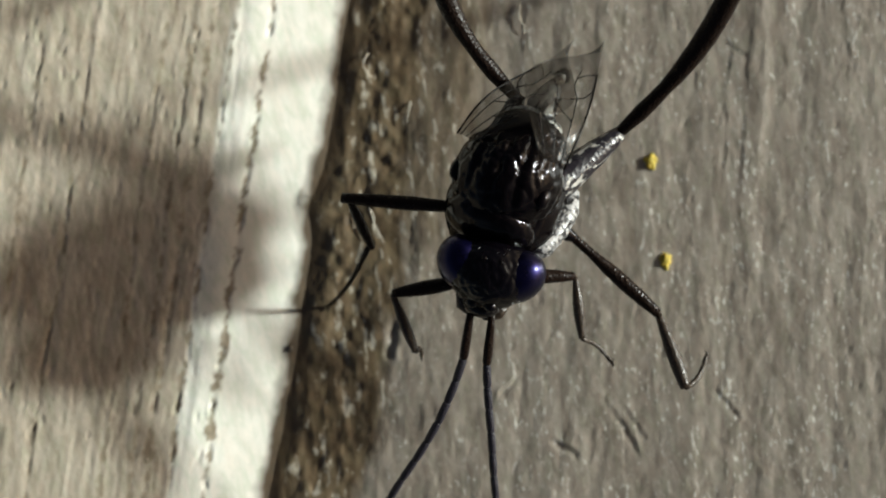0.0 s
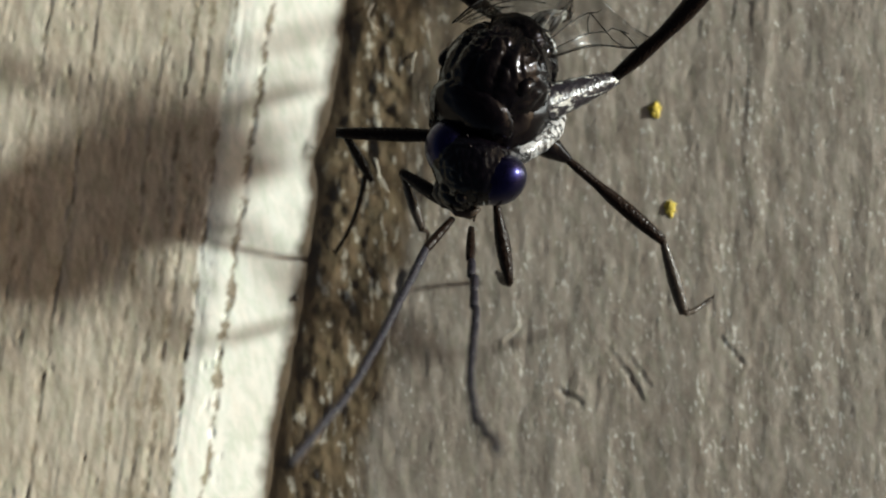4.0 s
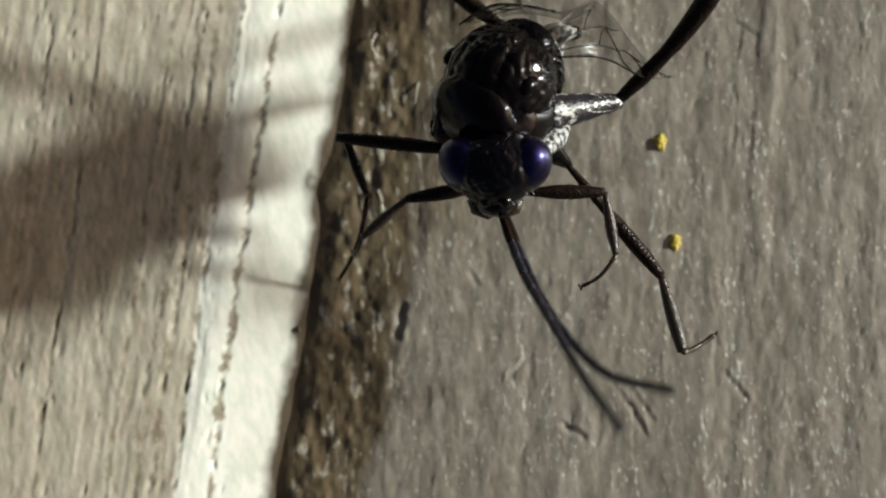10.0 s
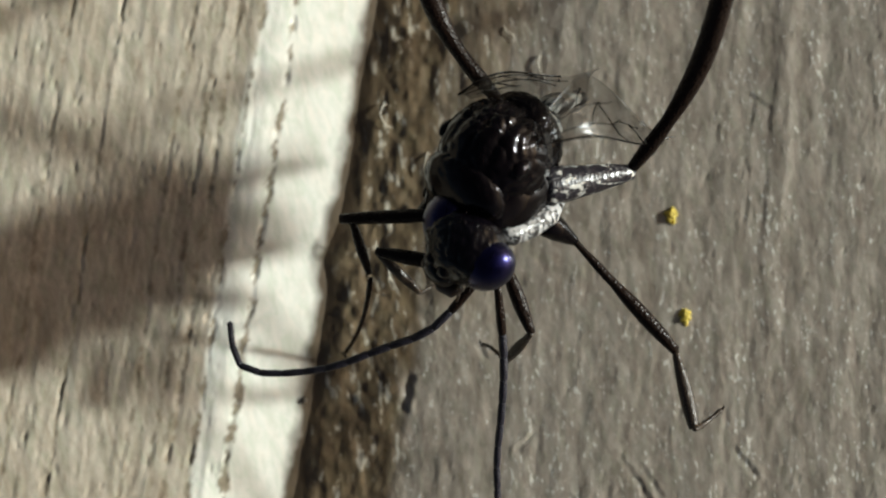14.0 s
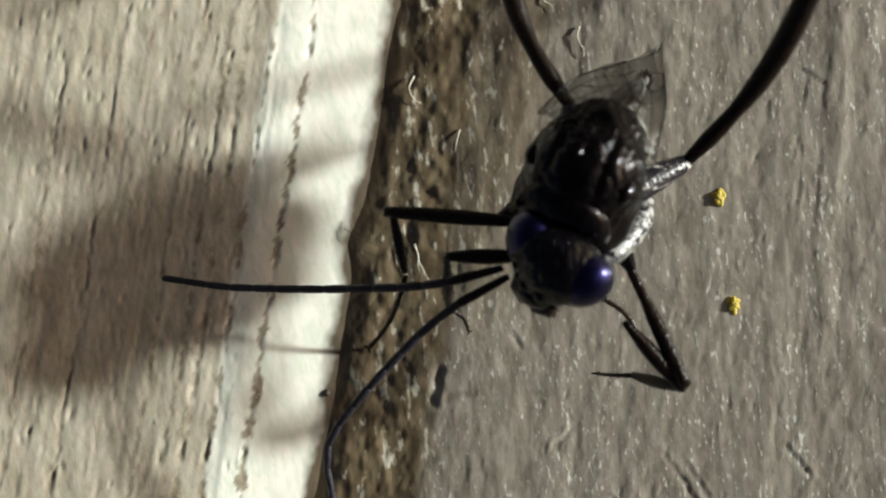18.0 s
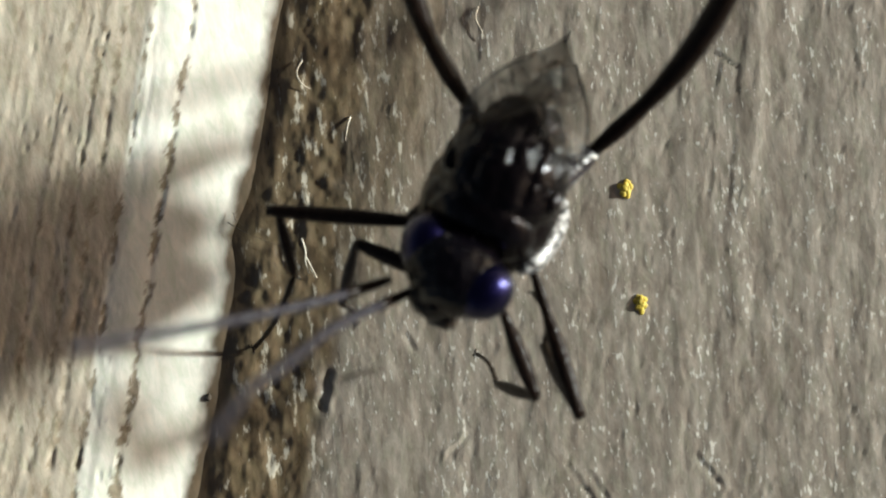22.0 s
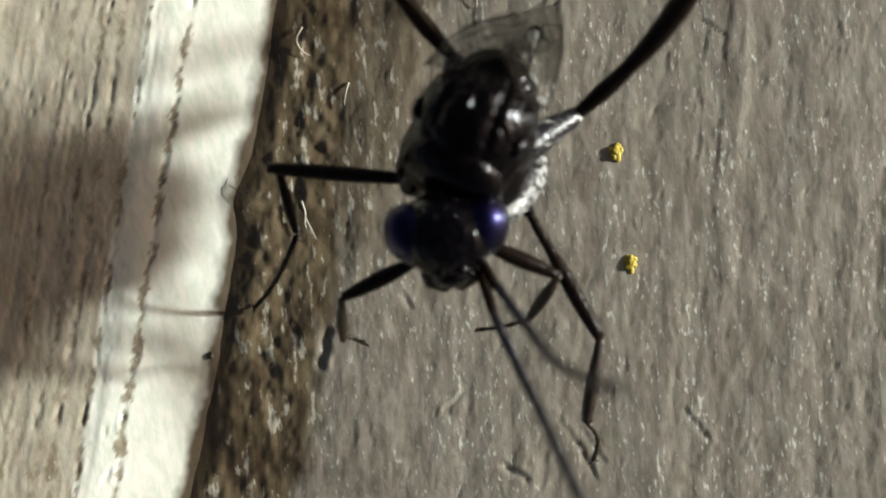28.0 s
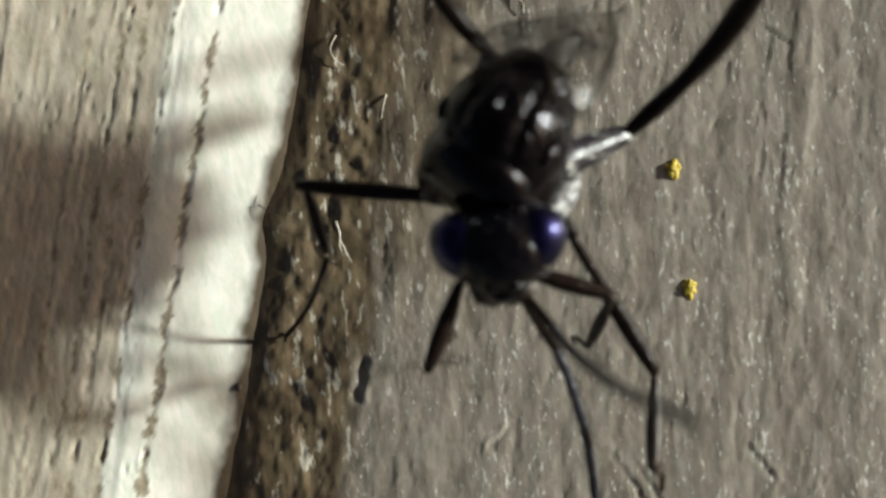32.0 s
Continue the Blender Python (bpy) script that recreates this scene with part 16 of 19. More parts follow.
    walk(antenna_b[5], [(0, aim(.17,-2.5,1.51,.19,-2.87,1.38)), (0.5, aim(.41,-2.48,1.51,.45,-2.84,1.39)), (1, aim(1.12,-2.27,1.52,1.27,-2.6,1.4)), (1.125, aim(1.27,-2.28,2.18,1.43,-2.63,2.17)), (1.25, aim(1.34,-2.12,2.85,1.5,-2.46,2.95)), (1.375, aim(1.32,-1.8,3.47,1.47,-2.08,3.68)), (1.5, aim(1.22,-1.32,4,1.35,-1.54,4.29)), (1.65, aim(.97,-1.4,4.1,1.06,-1.62,4.4)), (1.8, aim(.71,-1.47,4.18,.77,-1.68,4.49)), (2, aim(2.02,-1.43,1.76,2.32,-1.66,1.67)), (2.1, aim(1.72,-1.71,2.44,1.99,-1.98,2.47)), (2.2, aim(1.28,-1.78,3.11,1.49,-2.07,3.25)), (2.4, aim(.13,-1.3,4.13,.18,-1.53,4.44)), (3, aim(-.33,-1.43,4.05,-.34,-1.68,4.35)), (3.3, aim(-.62,-1.3,4.13,-.67,-1.52,4.44)), (3.5, aim(-.44,-1.35,4.25,-.47,-1.55,4.58)), (5.5, aim(.35,-.93,3.86,.35,-1.21,4.12)), (5.625, aim(.67,-1.19,3.39,.74,-1.51,3.59)), (5.75, aim(.96,-1.31,2.86,1.09,-1.66,2.96)), (5.875, aim(1.2,-1.29,2.29,1.38,-1.63,2.3)), (6, aim(1.38,-1.13,1.72,1.59,-1.44,1.63)), (6.5, aim(1.47,-.79,1.75,1.71,-1.08,1.66)), (6.625, aim(.97,-.97,2.32,1.17,-1.3,2.33)), (6.75, aim(.4,-.96,2.88,.53,-1.3,2.98)), (6.875, aim(-.22,-.74,3.39,-.16,-1.07,3.58)), (7, aim(-.84,-.34,3.81,-.86,-.63,4.07)), (7.25, aim(-.68,-.42,3.97,-.7,-.68,4.25)), (7.5, aim(-.52,-.47,4.11,-.53,-.7,4.42)), (7.75, aim(.62,.39,4.48,.67,.26,4.84)), (8, aim(1.69,1.39,4.52,1.82,1.38,4.88)), (8.125, aim(1.73,.97,4.4,1.87,.89,4.75)), (8.25, aim(1.74,.57,4.22,1.9,.43,4.54)), (8.375, aim(1.72,.18,3.99,1.88,-.01,4.27)), (8.5, aim(1.65,-.16,3.7,1.82,-.41,3.94)), (8.75, aim(1.66,-.27,3.86,1.82,-.5,4.13)), (9, aim(1.67,-.36,4,1.81,-.57,4.29)), (9.5, aim(1.27,-.28,4.08,1.4,-.48,4.38)), (9.75, aim(1.07,-.39,4.07,1.2,-.59,4.37)), (10, aim(.87,-.48,4.05,.99,-.69,4.35)), (10.5, aim(1.36,-.09,4.12,1.5,-.28,4.43)), (11, aim(1.6,.12,4.26,1.76,.02,4.59)), (11.5, aim(1.37,.13,4.17,1.53,-.02,4.49)), (11.75, aim(1.42,-.11,4.15,1.54,-.29,4.47)), (12, aim(1.45,-.34,4.12,1.55,-.55,4.43)), (12.5, aim(1.2,-.07,4.07,1.33,-.26,4.38)), (12.625, aim(.75,-.51,3.62,.84,-.8,3.85)), (12.75, aim(.22,-.74,3.01,.27,-1.1,3.14)), (12.875, aim(-.34,-.72,2.33,-.34,-1.1,2.35)), (13, aim(-.89,-.43,1.65,-.95,-.8,1.54)), (13.125, aim(-.89,-.56,2.33,-.95,-.94,2.34)), (13.25, aim(-.85,-.5,3.01,-.91,-.86,3.13)), (13.375, aim(-.76,-.26,3.63,-.82,-.56,3.86)), (13.5, aim(-.63,.15,4.14,-.68,-.07,4.45)), (13.625, aim(-.5,-.47,3.59,-.55,-.78,3.82)), (13.75, aim(-.33,-.9,2.92,-.38,-1.26,3.04)), (13.875, aim(-.14,-1.1,2.19,-.18,-1.48,2.18)), (14, aim(.07,-1.07,1.47,.03,-1.43,1.34)), (14.125, aim(-.12,-1.12,2.3,-.16,-1.5,2.31)), (14.25, aim(-.29,-.86,3.12,-.33,-1.22,3.27)), (14.375, aim(-.43,-.33,3.85,-.47,-.6,4.11)), (14.5, aim(-.53,.44,4.37,-.56,.27,4.72)), (15, aim(-1.44,.3,3.97,-1.61,.11,4.26)), (15.5, aim(-2.18,.34,3.33,-2.47,.15,3.51)), (16, aim(-2.66,.55,2.53,-3.01,.4,2.58)), (16.5, aim(-2.81,.89,1.71,-3.18,.8,1.61)), (17, aim(-2.82,1.25,1.72,-3.2,1.25,1.63)), (17.5, aim(-2.74,1.14,1.71,-3.11,1.16,1.62)), (18, aim(-2.77,.82,1.71,-3.15,.81,1.62)), (18.25, aim(-2.84,.84,2.34,-3.22,.82,2.35)), (18.5, aim(-2.74,.87,2.96,-3.11,.84,3.08)), (18.75, aim(-2.49,.93,3.53,-2.81,.89,3.75)), (19, aim(-2.1,1.01,4.02,-2.34,.97,4.32)), (20, aim(-1.94,.77,4.17,-2.15,.72,4.49)), (20.25, aim(-2.36,.55,3.67,-2.65,.48,3.91)), (20.5, aim(-2.62,.38,3.06,-2.97,.29,3.2)), (20.75, aim(-2.71,.26,2.38,-3.08,.15,2.41)), (21, aim(-2.6,.2,1.7,-2.96,.09,1.6)), (21.25, aim(-2.66,.17,2.41,-3.03,.07,2.44)), (21.5, aim(-2.51,.22,3.12,-2.85,.12,3.27)), (21.75, aim(-2.17,.32,3.75,-2.45,.24,4.01)), (22, aim(-1.66,.48,4.25,-1.85,.43,4.58)), (22.5, aim(-1.44,.81,4.19,-1.65,.79,4.51)), (23, aim(-1.35,.02,4.23,-1.54,-.03,4.56)), (23.5, aim(-.69,.25,4.43,-.8,.15,4.78)), (24, aim(-.86,.11,4.16,-1.06,.02,4.48)), (24.125, aim(-1.42,.17,3.67,-1.69,.05,3.92)), (24.25, aim(-1.81,.27,3.07,-2.14,.15,3.21)), (24.375, aim(-2.01,.43,2.4,-2.37,.3,2.42)), (24.5, aim(-2,.62,1.71,-2.36,.5,1.63)), (24.625, aim(-2,.33,2.38,-2.36,.2,2.41)), (24.75, aim(-1.78,.09,3.04,-2.11,-.05,3.18)), (24.875, aim(-1.37,-.1,3.64,-1.65,-.24,3.88)), (25, aim(-.8,-.23,4.12,-.99,-.34,4.43)), (25.125, aim(-.65,-.26,4.11,-.83,-.39,4.43)), (25.25, aim(-.5,-.29,4.1,-.65,-.44,4.42)), (25.375, aim(-.35,-.31,4.09,-.48,-.49,4.4)), (25.5, aim(-.2,-.34,4.08,-.31,-.54,4.39)), (25.625, aim(.1,-1.27,3.58,.01,-1.57,3.8)), (25.75, aim(.55,-1.92,2.87,.5,-2.28,2.98)), (25.875, aim(1.09,-2.21,2.08,1.08,-2.59,2.06)), (26, aim(1.64,-2.13,1.32,1.67,-2.48,1.17)), (26.125, aim(1.73,-2.24,2.18,1.78,-2.62,2.18)), (26.25, aim(1.74,-2.04,3.06,1.8,-2.39,3.2)), (26.375, aim(1.67,-1.53,3.83,1.73,-1.8,4.1)), (26.5, aim(1.53,-.78,4.39,1.59,-.93,4.74)), (28.5, aim(1.57,-.34,4.4,1.68,-.45,4.75)), (29, aim(1.72,-.38,4.32,1.86,-.49,4.66)), (29.5, aim(1.65,-.28,4.4,1.78,-.37,4.75)), (30, aim(1.56,-.27,4.36,1.66,-.39,4.71)), (30.5, aim(1.54,-.11,4.43,1.66,-.2,4.78)), (31, aim(1.52,-.38,4.32,1.61,-.54,4.66)), (31.5, aim(1.38,-.11,4.45,1.46,-.22,4.81)), (32, aim(1.52,-.35,4.43,1.63,-.43,4.79))])
    walk(antenna_b[6], [(0, aim(.19,-2.87,1.38,.22,-3.23,1.26)), (0.5, aim(.45,-2.84,1.39,.5,-3.2,1.27)), (1, aim(1.27,-2.6,1.4,1.44,-2.93,1.28)), (1.125, aim(1.43,-2.63,2.17,1.61,-2.97,2.16)), (1.25, aim(1.5,-2.46,2.95,1.68,-2.78,3.05)), (1.375, aim(1.47,-2.08,3.68,1.64,-2.36,3.89)), (1.5, aim(1.35,-1.54,4.29,1.48,-1.75,4.59)), (1.65, aim(1.06,-1.62,4.4,1.16,-1.82,4.71)), (1.8, aim(.77,-1.68,4.49,.83,-1.88,4.82)), (2, aim(2.32,-1.66,1.67,2.62,-1.87,1.59)), (2.1, aim(1.99,-1.98,2.47,2.27,-2.24,2.5)), (2.2, aim(1.49,-2.07,3.25,1.72,-2.34,3.4)), (2.4, aim(.18,-1.53,4.44,.22,-1.75,4.75)), (3, aim(-.34,-1.68,4.35,-.37,-1.92,4.65)), (3.3, aim(-.67,-1.52,4.44,-.72,-1.74,4.75)), (3.5, aim(-.47,-1.55,4.58,-.49,-1.74,4.91)), (5.5, aim(.35,-1.21,4.12,.34,-1.48,4.39)), (5.625, aim(.74,-1.51,3.59,.81,-1.84,3.79)), (5.75, aim(1.09,-1.66,2.96,1.22,-2,3.07)), (5.875, aim(1.38,-1.63,2.3,1.57,-1.97,2.31)), (6, aim(1.59,-1.44,1.63,1.82,-1.74,1.54)), (6.5, aim(1.71,-1.08,1.66,1.98,-1.34,1.58)), (6.625, aim(1.17,-1.3,2.33,1.39,-1.61,2.33)), (6.75, aim(.53,-1.3,2.98,.69,-1.63,3.09)), (6.875, aim(-.16,-1.07,3.58,-.08,-1.4,3.77)), (7, aim(-.86,-.63,4.07,-.87,-.91,4.33)), (7.25, aim(-.7,-.68,4.25,-.71,-.93,4.54)), (7.5, aim(-.53,-.7,4.42,-.54,-.93,4.73)), (7.75, aim(.67,.26,4.84,.73,.13,5.2)), (8, aim(1.82,1.38,4.88,1.93,1.37,5.25)), (8.125, aim(1.87,.89,4.75,2,.82,5.1)), (8.25, aim(1.9,.43,4.54,2.04,.28,4.87)), (8.375, aim(1.88,-.01,4.27,2.04,-.21,4.56)), (8.5, aim(1.82,-.41,3.94,1.98,-.67,4.19)), (8.75, aim(1.82,-.5,4.13,1.97,-.73,4.4)), (9, aim(1.81,-.57,4.29,1.95,-.77,4.59)), (9.5, aim(1.4,-.48,4.38,1.52,-.68,4.69)), (9.75, aim(1.2,-.59,4.37,1.33,-.78,4.68)), (10, aim(.99,-.69,4.35,1.13,-.88,4.65)), (10.5, aim(1.5,-.28,4.43,1.64,-.47,4.74)), (11, aim(1.76,.02,4.59,1.93,-.07,4.93)), (11.5, aim(1.53,-.02,4.49,1.7,-.16,4.81)), (11.75, aim(1.54,-.29,4.47,1.67,-.46,4.79)), (12, aim(1.55,-.55,4.43,1.64,-.76,4.74)), (12.5, aim(1.33,-.26,4.38,1.46,-.46,4.68)), (12.625, aim(.84,-.8,3.85,.93,-1.1,4.08)), (12.75, aim(.27,-1.1,3.14,.31,-1.46,3.27)), (12.875, aim(-.34,-1.1,2.35,-.36,-1.49,2.36)), (13, aim(-.95,-.8,1.54,-1.01,-1.16,1.44)), (13.125, aim(-.95,-.94,2.34,-1.01,-1.32,2.36)), (13.25, aim(-.91,-.86,3.13,-.97,-1.22,3.27)), (13.375, aim(-.82,-.56,3.86,-.87,-.86,4.09)), (13.5, aim(-.68,-.07,4.45,-.72,-.29,4.76)), (13.625, aim(-.55,-.78,3.82,-.59,-1.09,4.05)), (13.75, aim(-.38,-1.26,3.04,-.41,-1.63,3.16)), (13.875, aim(-.18,-1.48,2.18,-.21,-1.87,2.18)), (14, aim(.03,-1.43,1.34,.01,-1.79,1.21)), (14.125, aim(-.16,-1.5,2.31,-.18,-1.88,2.32)), (14.25, aim(-.33,-1.22,3.27,-.36,-1.57,3.42)), (14.375, aim(-.47,-.6,4.11,-.49,-.88,4.37)), (14.5, aim(-.56,.27,4.72,-.59,.11,5.07)), (15, aim(-1.61,.11,4.26,-1.78,-.08,4.55)), (15.5, aim(-2.47,.15,3.51,-2.75,-.02,3.7)), (16, aim(-3.01,.4,2.58,-3.36,.26,2.64)), (16.5, aim(-3.18,.8,1.61,-3.54,.72,1.52)), (17, aim(-3.2,1.25,1.63,-3.57,1.26,1.54)), (17.5, aim(-3.11,1.16,1.62,-3.49,1.18,1.53)), (18, aim(-3.15,.81,1.62,-3.52,.81,1.53)), (18.25, aim(-3.22,.82,2.35,-3.61,.8,2.37)), (18.5, aim(-3.11,.84,3.08,-3.47,.81,3.21)), (18.75, aim(-2.81,.89,3.75,-3.12,.85,3.98)), (19, aim(-2.34,.97,4.32,-2.57,.92,4.62)), (20, aim(-2.15,.72,4.49,-2.35,.68,4.82)), (20.25, aim(-2.65,.48,3.91,-2.94,.41,4.16)), (20.5, aim(-2.97,.29,3.2,-3.32,.19,3.34)), (20.75, aim(-3.08,.15,2.41,-3.45,.05,2.43)), (21, aim(-2.96,.09,1.6,-3.32,-.01,1.51)), (21.25, aim(-3.03,.07,2.44,-3.4,-.04,2.48)), (21.5, aim(-2.85,.12,3.27,-3.19,.02,3.43)), (21.75, aim(-2.45,.24,4.01,-2.72,.17,4.27)), (22, aim(-1.85,.43,4.58,-2.03,.39,4.92)), (22.5, aim(-1.65,.79,4.51,-1.85,.78,4.84)), (23, aim(-1.54,-.03,4.56,-1.73,-.07,4.89)), (23.5, aim(-.8,.15,4.78,-.89,.05,5.14)), (24, aim(-1.06,.02,4.48,-1.25,-.06,4.8)), (24.125, aim(-1.69,.05,3.92,-1.96,-.07,4.16)), (24.25, aim(-2.14,.15,3.21,-2.47,-.01,3.35)), (24.375, aim(-2.37,.3,2.42,-2.72,.13,2.45)), (24.5, aim(-2.36,.5,1.63,-2.69,.34,1.54)), (24.625, aim(-2.36,.2,2.41,-2.7,.02,2.44)), (24.75, aim(-2.11,-.05,3.18,-2.43,-.22,3.32)), (24.875, aim(-1.65,-.24,3.88,-1.91,-.38,4.12)), (25, aim(-.99,-.34,4.43,-1.18,-.45,4.75)), (25.125, aim(-.83,-.39,4.43,-.97,-.53,4.75)), (25.25, aim(-.65,-.44,4.42,-.76,-.62,4.75)), (25.375, aim(-.48,-.49,4.4,-.54,-.69,4.73)), (25.5, aim(-.31,-.54,4.39,-.32,-.77,4.7)), (25.625, aim(.01,-1.57,3.8,.01,-1.88,4.02)), (25.75, aim(.5,-2.28,2.98,.51,-2.65,3.08)), (25.875, aim(1.08,-2.59,2.06,1.1,-2.98,2.03)), (26, aim(1.67,-2.48,1.17,1.7,-2.83,1.02)), (26.125, aim(1.78,-2.62,2.18,1.83,-3.01,2.18)), (26.25, aim(1.8,-2.39,3.2,1.86,-2.74,3.35)), (26.375, aim(1.73,-1.8,4.1,1.8,-2.07,4.37)), (26.5, aim(1.59,-.93,4.74,1.64,-1.07,5.1)), (28.5, aim(1.68,-.45,4.75,1.78,-.55,5.11)), (29, aim(1.86,-.49,4.66,2,-.58,5.01)), (29.5, aim(1.78,-.37,4.75,1.91,-.46,5.1)), (30, aim(1.66,-.39,4.71,1.76,-.51,5.06)), (30.5, aim(1.66,-.2,4.78,1.77,-.28,5.14)), (31, aim(1.61,-.54,4.66,1.69,-.68,5.01)), (31.5, aim(1.46,-.22,4.81,1.54,-.32,5.18)), (32, aim(1.63,-.43,4.79,1.75,-.49,5.15))])
